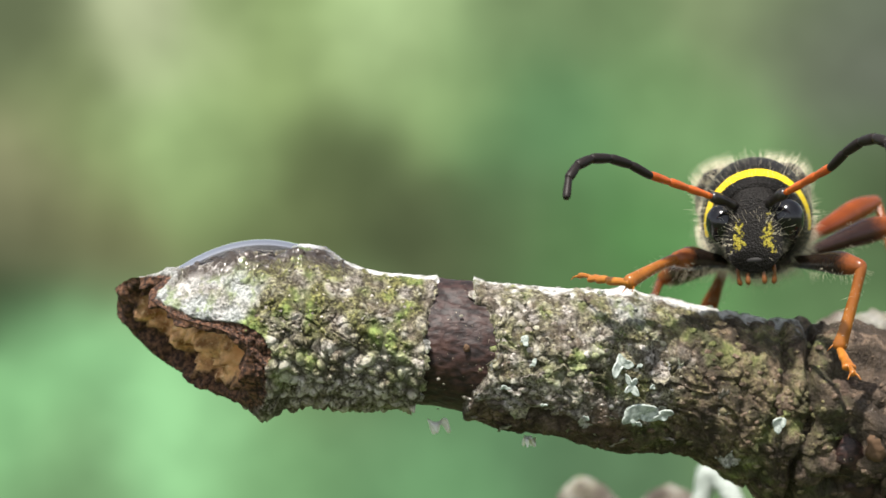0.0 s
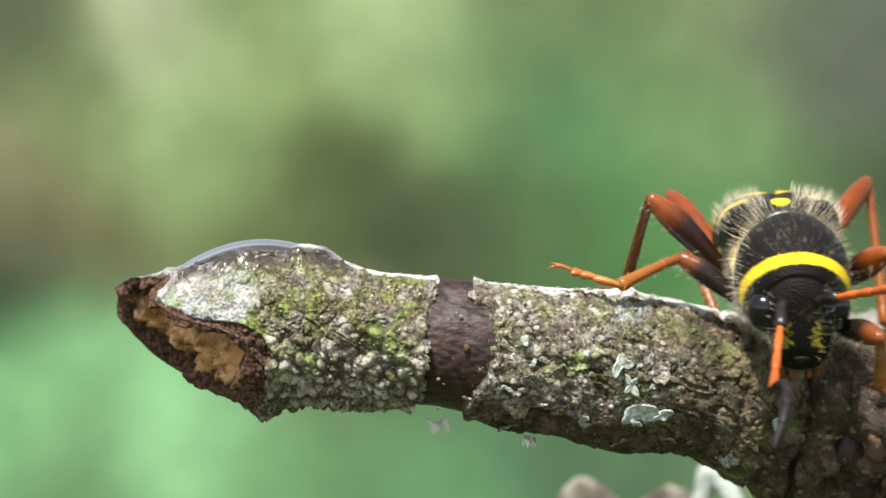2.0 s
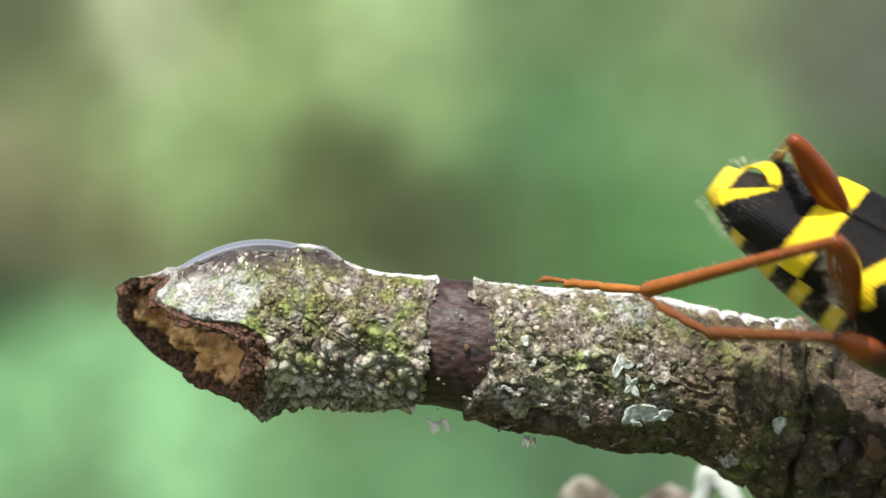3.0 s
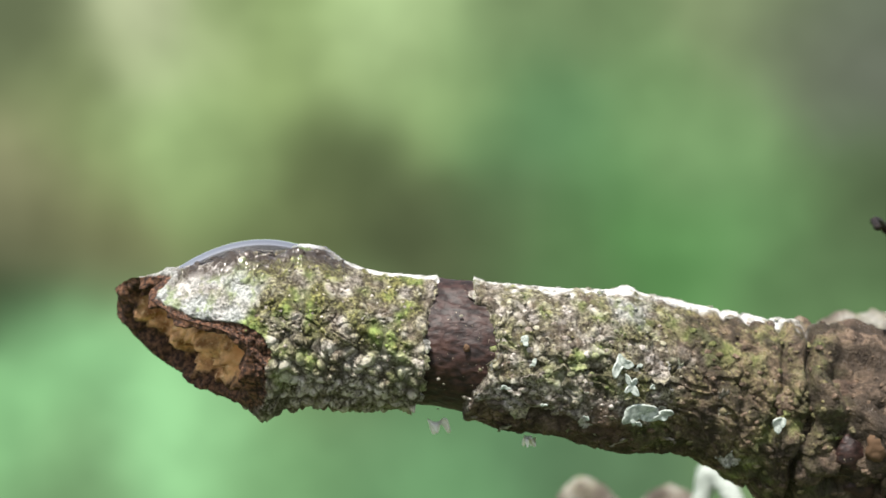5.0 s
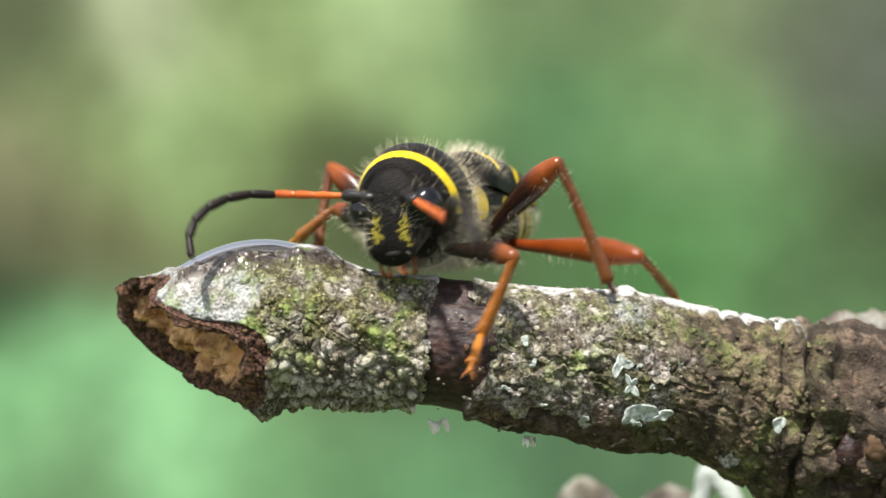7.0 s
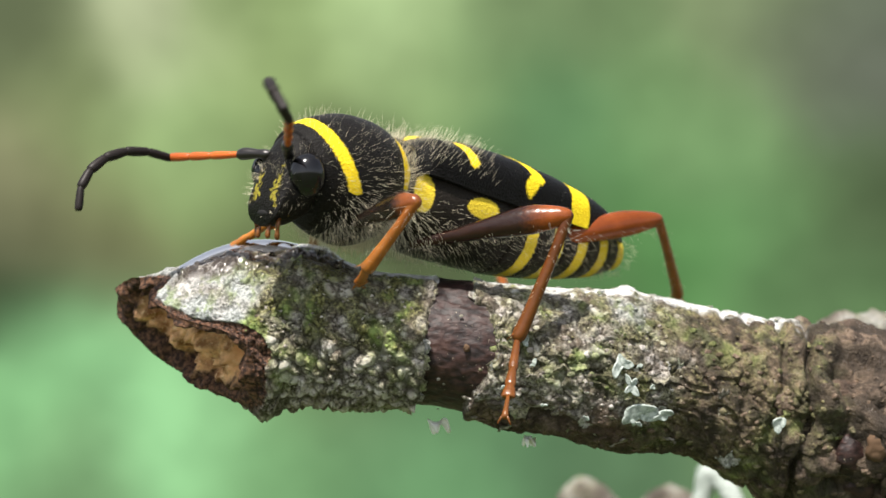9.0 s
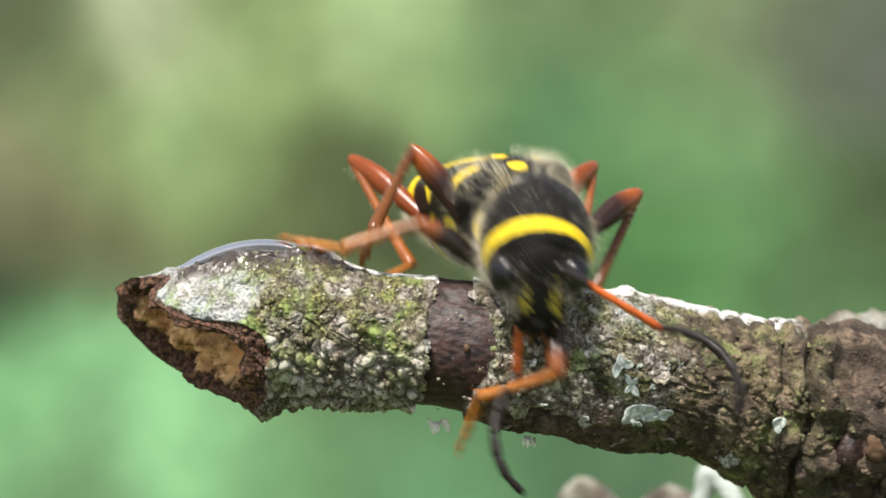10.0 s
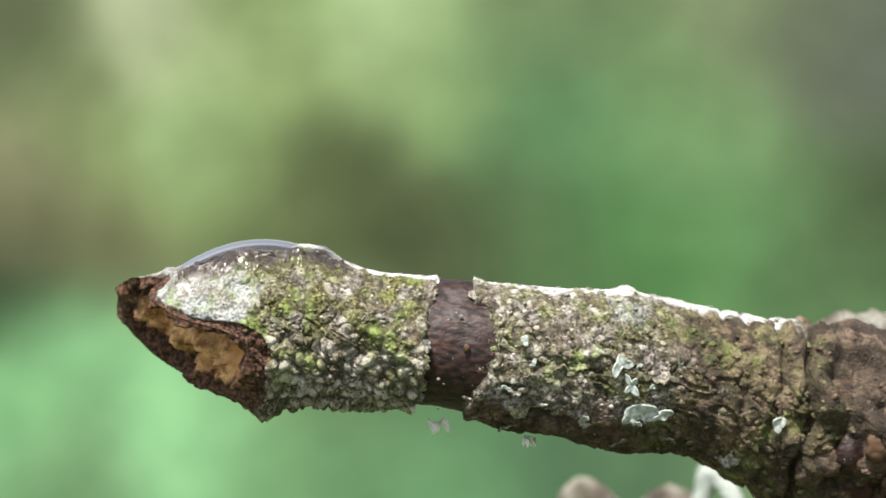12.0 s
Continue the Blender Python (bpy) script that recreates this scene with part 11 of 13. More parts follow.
    walk(LEGS["hind", -1][1], [
        (0,P(-6.92,-2.3,-4.67,178.5,8.9,20)), (.1,P(-6.88,-2.08,-4.8,-173.6,8.8,25.4)), (.2,P(-7.29,-1.81,-4.41,-162.1,14.8,31.6)),
        (.3,P(-7.93,-2.22,-3.05,-168.3,21.1,24.6)), (.4,P(-8.16,-2.24,-2.22,168.8,22.5,9.5)), (.5,P(-8.25,-2.13,-1.82,179.7,26.9,14.2)),
        (.6,P(-8.06,-2.74,-1.76,168.5,25.9,15.3)), (.7,P(-7.85,-3.24,-1.62,154.5,24.6,14.2)), (.8,P(-8.04,-2.84,-.91,-177.4,29.9,23.5)),
        (.9,P(-8.14,-2.53,-.75,-138.1,30.6,39.8)), (1,P(-7.99,-2.73,-.2,-143.2,37.6,40)), (1.1,P(-8.16,-2.54,-1.01,-148.6,29.3,34.4)),
        (1.2,P(-8.18,-2.38,-1.82,-154.6,21,29.8)), (1.3,P(-8.11,-2.67,-1.38,-151.7,23.1,33.1)), (1.4,P(-7.94,-3.03,-.73,-149.2,27.5,37.3)),
        (1.5,P(-7.85,-3.23,-.85,-157.8,26.3,35.9)), (1.6,P(-7.7,-3.4,-.4,-165.2,30.3,35)), (1.7,P(-7.73,-3.4,-.57,-175.7,27,30.8)),
        (1.8,P(-7.69,-3.36,-.2,177,30.4,28.1)), (1.9,P(-7.68,-3,.47,176.2,40.2,24.2)), (2,P(-7.56,-2.63,1.11,179,51.7,21.8)),
        (2.1,P(-7.85,-2.24,.77,179,56.3,16.3)), (2.2,P(-8.16,-1.88,.14,-175.4,60.8,15.4)), (2.3,P(-8.05,-2.63,-.35,-163.6,48.6,30.9)),
        (2.4,P(-4.61,-4.66,2.16,-124.6,60.8,99.4)), (2.5,P(-4.62,-5.1,1.56,-95.6,47.6,119.3)), (2.6,P(-4.91,-5.05,1.48,-93.6,47.8,120)),
        (2.7,P(-5.2,-4.86,1.56,-89.4,51,123.9)), (2.8,P(-4.38,-4.26,2.65,-61.1,53.8,154.6)), (2.9,P(-4.03,-3.11,3.51,-21.2,51.1,-155.1)),
        (3,P(-4.77,-3.27,3.22,-20.3,51.7,-159.4)), (3.1,P(-5.16,-3.84,2.67,-38.6,50.9,177.2)), (3.2,P(-5.42,-4.43,1.95,-54.5,42.8,160.5)),
        (3.3,P(-5.99,-4.21,1.72,-50.1,40.7,163.6)), (3.6,P(-6.8,-3.86,1.14,-51.6,58.9,159.8)), (3.9,P(-6.76,-3.64,1.45,-134.7,67.7,71.5)),
        (4.2,P(-8.11,-2.31,-.1,-118.2,43.7,58.6)), (4.5,P(-7.64,-2.98,.59,-128.5,69.6,69.4)), (4.8,P(-6.53,-3.37,1.98,-59.6,69.8,145.3)),
        (5.1,P(-6.56,-3.23,2.06,-57,77.4,150.5)), (5.4,P(-7.18,-2.75,1.63,-37.5,83.3,165.7)), (5.5,P(-6.76,-3.29,1.77,-46.6,75.2,161.2)),
        (5.53,P(-5.92,-3.8,1.9,-35.8,44.4,-175.7)), (5.6,P(-4.23,-4.8,2.14,-50.5,-16,-150.8)), (5.7,P(.64,-3.22,1.74,-44.4,-4.5,-168)),
        (5.73,P(-2,-3.19,1.56,-42.9,22,176.4)), (5.8,P(-7.26,-3.14,1.2,-88.4,66,108)), (5.9,P(-7.97,-1.81,.74,-98.5,47.6,69.4)),
        (6,P(-8.25,-.38,.18,-98.5,33.2,46.1)), (6.1,P(-7.83,1.11,.38,-81.6,37,57.8)), (6.2,P(-6.3,.4,2.89,-65.8,45.6,13.7)),
        (6.27,P(-5.59,-1.38,3.27,-10.7,43.7,21)), (6.3,P(-5.23,-2.26,3.46,15.6,41.2,22.8)), (6.4,P(-5.32,-3.89,2.53,41.7,39.2,47.1)),
        (6.47,P(-6.84,-3.65,.66,112.7,22.1,35.6)), (6.5,P(-7.6,-3.53,-.27,146.8,20.7,24.4)), (6.6,P(-6.97,-4.34,-.15,143,32.2,27.6)),
        (6.7,P(-7.65,-1.31,-4.01,171.3,33.8,-2.9)), (6.8,P(-7.16,-4.16,-.28,142.7,39.5,19.3)), (6.9,P(-7.21,-4.19,-.71,150.2,28.5,27)),
        (7,P(-7.39,-3.98,-.93,152.8,22.7,26.8)), (7.1,P(-7.73,-3.45,-.82,178.2,22.8,29.2)), (7.2,P(-7.77,-2.94,.28,-156.8,30.9,31)),
        (7.3,P(-7.76,-2.97,.27,-162.8,31.3,29.7)), (7.5,P(-7.57,-3.05,.68,-162,37.5,32.4)), (7.7,P(-7.67,-3.1,.33,-144,36.2,40.5)),
        (7.9,P(-7.54,-3.3,.42,-145.1,38,43.1)), (8.1,P(-7.3,-3.55,.62,-146.8,40.9,46.7)), (8.3,P(-6.98,-3.79,.92,-142.1,46.1,55)),
        (8.5,P(-7.09,-3.9,.52,-133.5,44.1,61.9)), (8.7,P(-7.33,-3.83,.02,-131.5,39.7,61.7)), (8.8,P(-7.31,-3.87,-0,-131.2,39.3,62.3)),
        (8.9,P(-7.06,-4.23,-.13,-128.6,37.4,68.6)), (9,P(-6.59,-4.69,-.08,-131.1,38.5,74.3)), (9.1,P(-6.52,-4.72,.02,-158.7,42.4,59.8)),
        (9.2,P(-6.61,-4.73,-.27,-166.9,40.1,55)), (9.3,P(-6.69,-4.67,-.32,-166.6,39.8,54)), (9.4,P(-6.86,-4.57,-.63,-166.5,36.5,52)),
        (9.5,P(-7.55,-3.73,-1.78,-154.4,20.3,45.5)), (9.6,P(-6.58,-4.35,-3.22,163.9,5,37.6)), (9.7,P(-6.66,-4.77,-.73,134.3,35,21.6)),
        (9.8,P(-7.06,-4.03,.36,121.6,42.6,5.9)), (9.9,P(-7.25,-3.42,.91,122.2,37.8,11.2)), (10,P(-7.42,-2.6,1.37,108.6,36.1,3.8)),
        (10.1,P(-7.21,-3.19,1.24,-157.1,55.1,42.4)), (10.2,P(-8.38,-1.53,-1.68,-145.4,54.2,38.8)), (10.3,P(-8.33,-1.6,-2.02,-142.2,60.3,45.3)),
        (10.4,P(-8.29,-1.89,-1.93,-138.5,63.4,52.5)), (10.5,P(-8.38,-1.29,-1.99,-148.4,72.6,37)), (10.6,P(-8.23,-1.19,-2.7,-172.6,71.1,12)),
        (10.7,P(-8.08,-1.24,-3.15,-179.2,64.2,5.9)), (10.8,P(-8.38,-1.65,-1.03,160.7,72.9,-9.2)), (10.9,P(-7.74,-3.18,-.03,-161.6,74,43.7)),
        (11,P(-7.11,-2.99,1.56,-74.9,83.9,130.1)), (11.1,P(-7.01,-3.58,1.16,-80.6,75.3,127.7)), (11.2,P(-7.21,-3.19,1.24,-53.1,75.2,151.8)),
        (11.3,P(-7.44,-3.04,.95,-44.8,83.4,160.6)), (11.4,P(-7.15,-2.8,1.64,-16.9,39.7,-173)), (11.5,P(-7.52,-2.91,.94,-30.6,12.5,-176.6)),
        (11.53,P(-7.45,-2.71,1.2,-30.4,36.9,175.4)), (11.6,P(-7.3,-2.33,1.71,-91.7,79.7,101.3)), (11.7,P(-7.35,-2.33,1.64,-89.6,81.3,104.6)),
        (11.8,P(-7.4,-2.34,1.57,-82.6,83,112.9)), (12,P(-7.26,-2.38,1.74,-115.4,79.3,78.4))])
    walk(LEGS["hind", -1][2], [
        (0,P(-2.45,-.67,-5.42,-2.3,8.3,15.1)), (.1,P(-2.58,-.04,-5.54,-.6,9.6,15.2)), (.2,P(-3.32,.63,-5.63,2.7,11.2,15.8)),
        (.3,P(-3.85,-.35,-4.79,5.1,17.5,14.7)), (.4,P(-3.78,-1.5,-4.06,7.3,23.8,13.9)), (.5,P(-4.09,-1.07,-3.99,9.6,25.2,15.3)),
        (.6,P(-3.88,-1.6,-3.86,10,24.2,18.2)), (.7,P(-3.6,-2.17,-3.62,11.3,23.4,25.9)), (.8,P(-4.21,-1.17,-3.31,15.5,25.7,41)),
        (.9,P(-4.96,.13,-3.2,19,27.5,55.3)), (1,P(-5.07,-.28,-3.14,19.3,27.9,59.8)), (1.1,P(-4.69,-.17,-3.36,11.5,24.1,44.7)),
        (1.2,P(-4.28,-.15,-3.54,4.5,17.7,30.7)), (1.3,P(-4.4,-.25,-3.26,9.7,19.4,34.8)), (1.4,P(-4.54,-.44,-2.95,14.9,20.1,38.4)),
        (1.5,P(-4.36,-.7,-2.99,15.2,18,40.7)), (1.6,P(-4.3,-1.02,-2.83,11,21.5,42.8)), (1.7,P(-4.05,-1.21,-2.76,6.8,22.4,37.3)),
        (1.8,P(-4.03,-1.4,-2.64,4.3,23.1,32.1)), (1.9,P(-4.32,-1.5,-2.64,-4,24.1,5.4)), (2,P(-4.78,-1.52,-2.67,-11.9,18.9,-20.1)),
        (2.1,P(-5.28,-1.49,-3.23,-12,3.4,-42)), (2.2,P(-5.9,-1.25,-4.06,-8.2,-10,-67.7)), (2.3,P(-5.32,-1,-3.96,-5.1,-13.9,-73.9)),
        (2.4,P(-4.99,-2.34,-2.05,-2.4,-24.6,-77.6)), (2.5,P(-6.21,-2.27,-1.99,.9,-27.4,-82.6)), (2.6,P(-6.53,-2.25,-2.09,5.6,-28.5,-89.3)),
        (2.7,P(-6.89,-2.34,-2.19,11.9,-29.6,-96.7)), (2.73,P(-6.91,-2.57,-1.87,19.1,-14.2,-120.3)), (2.8,P(-6.95,-3.04,-1.24,13.6,18.3,-163.2)),
        (2.9,P(-6.77,-4.38,-.24,14,34,-175.8)), (3,P(-7.56,-4.31,-.56,13.1,42.5,177)), (3.1,P(-8.19,-3.69,-1.07,1,41.8,167.8)),
        (3.2,P(-8.75,-3.25,-1.32,-10.8,36.6,161)), (3.3,P(-9.49,-3.18,-1.43,-13,32,158.8)), (3.6,P(-9.13,-3,-2.99,-14.9,22.1,160.7)),
        (3.9,P(-6.18,-1.91,-3,-24.8,20.9,131)), (4.2,P(-6.29,.67,-3.42,-30.5,33.1,72.2)), (4.3,P(-6.54,-.02,-3.59,-11.2,58.6,133.7)),
        (4.4,P(-6.8,-.71,-3.75,38.3,51.4,-137.7)), (4.5,P(-7.05,-1.4,-3.92,42.8,23.1,-87.6)), (4.8,P(-7.9,-2.42,-2.54,61.4,3.3,-135.7)),
        (5.1,P(-7.47,-2.71,-2.64,82.3,18.7,-146.3)), (5.4,P(-7.72,-2.61,-3.15,89.1,24.7,-150.3)), (5.5,P(-7.93,-2.9,-2.88,92.1,24.5,-150.3)),
        (5.6,P(-8.27,-7.06,3.46,91.8,36.2,-171.5)), (5.7,P(-4.06,-4.22,2.12,89.8,33.4,172.8)), (5.8,P(-7.86,-1.28,-3.2,94.3,11.4,176.9)),
        (5.9,P(-6.83,1.23,-2.81,54.9,36.7,102.2)), (6,P(-5.45,2.53,-2.45,37.4,24.2,63.2)), (6.1,P(-5.79,4.37,-2.52,35.6,26.5,50.3)),
        (6.2,P(-3.03,1.2,-.55,17.8,33.5,30.4)), (6.3,P(-1.89,-.86,.28,4.5,35.1,16.5)), (6.4,P(-2.78,-1.16,-.51,.1,28.2,15.9)),
        (6.5,P(-3.5,-1.67,-1.98,-5.4,17.6,15.5)), (6.6,P(-3.36,-2.46,-2.72,7,25.3,20.2)), (6.7,P(-3.65,-1.51,-6.69,-37.1,-29.9,14.2)),
        (6.8,P(-3.65,-2.93,-3.33,3.6,31.7,10.7)), (6.9,P(-3.44,-2.27,-3.01,2.1,24.1,19.6)), (7,P(-3.43,-1.98,-2.79,-1.3,18.1,29.4)),
        (7.1,P(-3.86,-1.29,-2.69,5.4,19.4,30.1)), (7.2,P(-4.22,-.82,-2.19,10.4,24.4,30.7)), (7.3,P(-4.19,-.93,-2.23,9.9,24,32.5)),
        (7.5,P(-4.34,-1.01,-2.25,8.7,24.7,38)), (7.7,P(-4.72,-.58,-2.51,11.5,26.6,51.4)), (7.9,P(-4.77,-.7,-2.54,10.8,27.1,54.5)),
        (8.1,P(-4.8,-.9,-2.53,10.7,27.4,58.5)), (8.3,P(-5.07,-1.06,-2.55,13.6,27.3,67.9)), (8.5,P(-5.46,-.85,-2.83,20.3,24.2,84.9)),
        (8.7,P(-5.57,-.57,-3.06,22.9,21.1,92.5)), (8.8,P(-5.58,-.57,-3.05,23,21,93)), (8.9,P(-5.66,-.67,-3.06,23.2,19.6,94.3)),
        (9,P(-5.57,-1.06,-3.07,23.3,18.2,93.4)), (9.1,P(-4.73,-1.65,-3.22,23.3,18,88)), (9.2,P(-4.49,-1.72,-3.37,23.3,17.3,84.8)),
        (9.3,P(-4.52,-1.67,-3.4,23,17.1,82)), (9.4,P(-4.47,-1.52,-3.5,23.4,15.5,79.7)), (9.5,P(-4.38,-.51,-3.45,18.7,12,44.2)),
        (9.6,P(-2.78,-1.43,-3.64,16,18.9,24.6)), (9.7,P(-2.99,-3.32,-3.49,10,26.7,.7)), (9.8,P(-3.54,-3.67,-2.9,2.6,27.2,-11.7)),
        (9.9,P(-3.52,-2.68,-2.04,-12.4,18.4,-44.8)), (10,P(-3.54,-2.34,-1.46,-14.5,6.1,-62.2)), (10.1,P(-5.17,-1.33,-2.71,7.1,-.7,-90.2)),
        (10.2,P(-6.19,.23,-5.59,29.8,-9.9,-105.2)), (10.3,P(-6.66,.09,-6.21,34.3,-11.4,-112.9)), (10.4,P(-6.98,-.18,-6.24,38.2,-8.7,-123.9)),
        (10.5,P(-7.23,-.42,-6.59,45.9,-20.1,-125.5)), (10.6,P(-6.71,-.86,-7.25,57.4,-16.7,-134.5)), (10.7,P(-5.99,-1.03,-7.48,67.2,-9.7,-141.1)),
        (10.73,P(-6.32,-1.31,-6.87,69.6,15.9,-140.4)), (10.8,P(-6.98,-1.88,-5.63,82.3,66.5,-130.1)), (10.87,P(-6.85,-2.13,-4.98,74.7,19.2,-155.3)),
        (10.9,P(-6.78,-2.26,-4.65,78.9,-4.3,-164.1)), (10.93,P(-7,-2.37,-4.18,73.2,25.6,-162.8)), (11,P(-7.44,-2.59,-3.23,14.7,82.4,147.9)),
        (11.1,P(-7.75,-2.61,-3.5,22.3,74.5,153.6)), (11.13,P(-7.93,-2.61,-3.47,55.4,47.6,178)), (11.2,P(-8.29,-2.61,-3.42,78,-9.7,174.3)),
        (11.3,P(-7.96,-2.86,-3.83,75.5,-13.9,171.4)), (11.37,P(-9.87,-3.12,-2.23,55,35.9,175.2)), (11.4,P(-10.83,-3.26,-1.43,37.7,60.2,165.9)),
        (11.5,P(-12.21,-3.19,-.1,41.3,52.5,169.1)), (11.6,P(-7.47,-1.48,-3.02,61.3,-8.9,174.8)), (11.7,P(-7.53,-1.63,-3.12,60.8,-7.8,175.5)),
        (11.8,P(-7.63,-1.8,-3.21,60,-6.3,175.9)), (12,P(-7.08,-1.5,-2.99,48.5,4.1,162.6))])
    walk(FEELERS[1][0], [
        (0,P(3.75,.3,.29,-17.2,-14,29.6)), (.1,P(3.75,.22,.23,-13.8,-13.3,30.3)), (.2,P(3.74,.1,.14,-8,-14.3,30.9)),
        (.3,P(3.72,-.04,.04,-.9,-16.1,31.6)), (.4,P(3.69,-.16,-.05,6,-17.3,32.5)), (.5,P(3.66,-.25,-.11,10.2,-16.8,33.8)),
        (.6,P(3.7,-.11,-.02,7.5,-13.3,35.9)), (.7,P(3.74,.09,.1,1.9,-2.7,38.9)), (.8,P(3.76,.32,.24,-5.8,10.2,40.7)),
        (.9,P(3.76,.53,.37,-15.9,19.3,41.1)), (1,P(3.74,.67,.46,-24.9,21.8,41.3)), (1.1,P(3.72,.66,.55,-21.7,3.9,43.9)),
        (1.2,P(3.67,.64,.67,-14.3,-15,46.2)), (1.3,P(3.6,.62,.79,-4.1,-14.3,43.6)), (1.4,P(3.53,.6,.9,8.2,-13.3,40.1)),
        (1.5,P(3.48,.58,.97,-2.7,-30.1,54)), (1.6,P(3.57,.54,.73,-14.8,-18.9,55.7)), (1.7,P(3.66,.47,.37,-30.2,-16.2,57.2)),
        (1.8,P(3.71,.39,-.05,-44.5,-14.7,56.2)), (1.9,P(3.7,.31,-.43,-59.7,-12.7,41)), (2,P(3.67,.26,-.69,-79.6,-12.6,24)),
        (2.1,P(3.7,.06,-.58,-56.2,-13.5,8.6)), (2.2,P(3.72,-.15,-.48,-33.8,-17.3,-2.8)), (2.3,P(3.74,-.18,-.34,-20.9,-26.5,7.2)),
        (2.4,P(3.76,-.21,-.14,-18.8,-38.6,34.3)), (2.5,P(3.77,-.22,-0,-21.8,-41.7,55.6)), (2.6,P(3.77,-.12,.03,-17.7,-47.6,58.4)),
        (2.7,P(3.77,.03,.08,-19.5,-51.8,66.3)), (2.8,P(3.77,.19,.13,-24.9,-53.2,76.9)), (2.9,P(3.76,.33,.19,-30.3,-52.8,86.7)),
        (3,P(3.75,.43,.24,-33.6,-52.1,93.4)), (3.1,P(3.75,.43,.24,-30.5,-59.8,93)), (3.2,P(3.75,.43,.24,-21.3,-69.3,89.2)),
        (3.3,P(3.75,.43,.24,-2.9,-73,74.3)), (3.6,P(3.75,.43,.24,16.1,-36.6,53.2)), (3.9,P(3.75,.43,.24,15.3,-38.1,51.2)),
        (4.2,P(3.75,.43,.24,17,-38.5,45.7)), (4.5,P(3.75,.43,.24,26.4,-44.6,27.6)), (4.8,P(3.75,.43,.24,6.3,-28.4,59.6)),
        (5.1,P(3.75,.43,.24,7.7,-24.2,56.4)), (5.4,P(3.75,.43,.24,7.3,-21.1,56.4)), (5.5,P(3.75,.43,.24,1.3,-7.4,73.6)),
        (5.6,P(3.75,.43,.24,3.1,-8.9,65.6)), (5.7,P(3.75,.43,.24,9.7,-51.8,49.8)), (5.8,P(3.75,.43,.24,9.1,-52.9,50.9)),
        (5.9,P(3.75,.43,.24,-16.7,-81.1,78.5)), (6,P(3.75,.43,.24,-152.2,-59.9,-142.5)), (6.1,P(3.75,.43,.24,-140.9,-73,-154.8)),
        (6.2,P(3.75,.43,.24,-14.1,-71.6,79)), (6.3,P(3.75,.43,.24,-6.5,-57.4,71.2)), (6.4,P(3.75,.43,.24,-14.1,-55.7,78.4)),
        (6.5,P(3.75,.43,.24,-25.7,-54.8,90.5)), (6.6,P(3.75,.43,.24,-46,-50.2,121.8)), (6.7,P(3.75,.43,.24,-46.9,-22.4,136.4)),
        (6.73,P(3.75,.43,.24,-16.2,-26.7,99.1)), (6.8,P(3.77,.45,.24,26.2,9.8,40.6)), (6.9,P(3.79,.47,.24,17.3,14.6,41.8)),
        (7,P(3.81,.48,.23,10.5,17.8,39.4)), (7.1,P(3.74,.73,.01,19.8,28.8,37.7)), (7.2,P(3.64,.96,-.21,7,34,39.2)),
        (7.3,P(3.64,.96,-.2,-1.6,30.6,41.6)), (7.5,P(3.65,.96,-.16,2.2,.8,49.9)), (7.7,P(3.65,.96,-.11,1.9,-33.9,58.9)),
        (7.9,P(3.66,.96,-.05,2,-38.4,61.9)), (8.1,P(3.66,.95,.01,4.6,-32.6,61.8)), (8.3,P(3.67,.95,.07,9,-22.4,61)),
        (8.5,P(3.67,.94,.12,15.3,-11.9,60.8)), (8.7,P(3.67,.94,.16,29,-5.5,61)), (8.8,P(3.67,.93,.17,44.2,-4.9,61)),
        (8.9,P(3.66,.95,.2,41.1,-5.5,61.1)), (9,P(3.66,.97,.22,38.6,-9.2,60.9)), (9.1,P(3.63,1,.26,36.3,-15.2,61.6)),
        (9.2,P(3.59,1.04,.31,33.8,-18.4,61.7)), (9.3,P(3.54,1.09,.36,31.5,-19.3,62.1)), (9.4,P(3.49,1.14,.41,27.1,-21.1,64.6)),
        (9.5,P(3.46,1.16,.44,6,-27.3,84.9)), (9.6,P(3.58,.87,.27,-.2,-28.3,82.8)), (9.7,P(3.69,.42,.01,2.3,-24.2,79)),
        (9.8,P(3.72,-.1,-.27,7.5,-5.3,75.6)), (9.9,P(3.66,-.58,-.51,12.9,22.7,77.9)), (10,P(3.57,-.9,-.67,12.1,37.7,74)),
        (10.1,P(3.68,-.78,.03,-2.5,15.9,64)), (10.2,P(3.62,-.82,.73,-17.3,5,73.2)), (10.3,P(3.58,-.91,.81,-5.3,.2,67.3)),
        (10.4,P(3.52,-1.02,.94,-.2,-3.9,67.8)), (10.5,P(3.46,-1.08,1.05,-1.2,-2.9,66.4)), (10.6,P(3.59,-.7,.97,-7.1,-15.6,52.3)),
        (10.7,P(3.68,-.15,.89,-7.1,-47.7,32.8)), (10.8,P(3.68,.26,.85,-8,-58.3,21.8)), (10.9,P(3.73,.34,.55,-3.5,-61.3,40.2)),
        (11,P(3.75,.43,.24,15.9,-64.2,42.2)), (11.1,P(3.75,.43,.24,25.6,-62.7,31.5)), (11.2,P(3.75,.43,.24,34.9,-60.6,21.1)),
        (11.3,P(3.75,.43,.24,15.7,-52.2,31.1)), (11.4,P(3.75,.43,.24,-9.4,-43.4,41.7)), (11.5,P(3.75,.43,.24,-14.1,-37.1,41.4)),
        (11.6,P(3.75,.43,.24,-11.9,-38.2,37.7)), (11.7,P(3.75,.43,.24,-12.1,-38.5,38)), (11.8,P(3.75,.43,.24,-12.2,-38.9,38.3)),
        (12,P(3.75,.43,.24,-11.2,-42.7,36.4))])
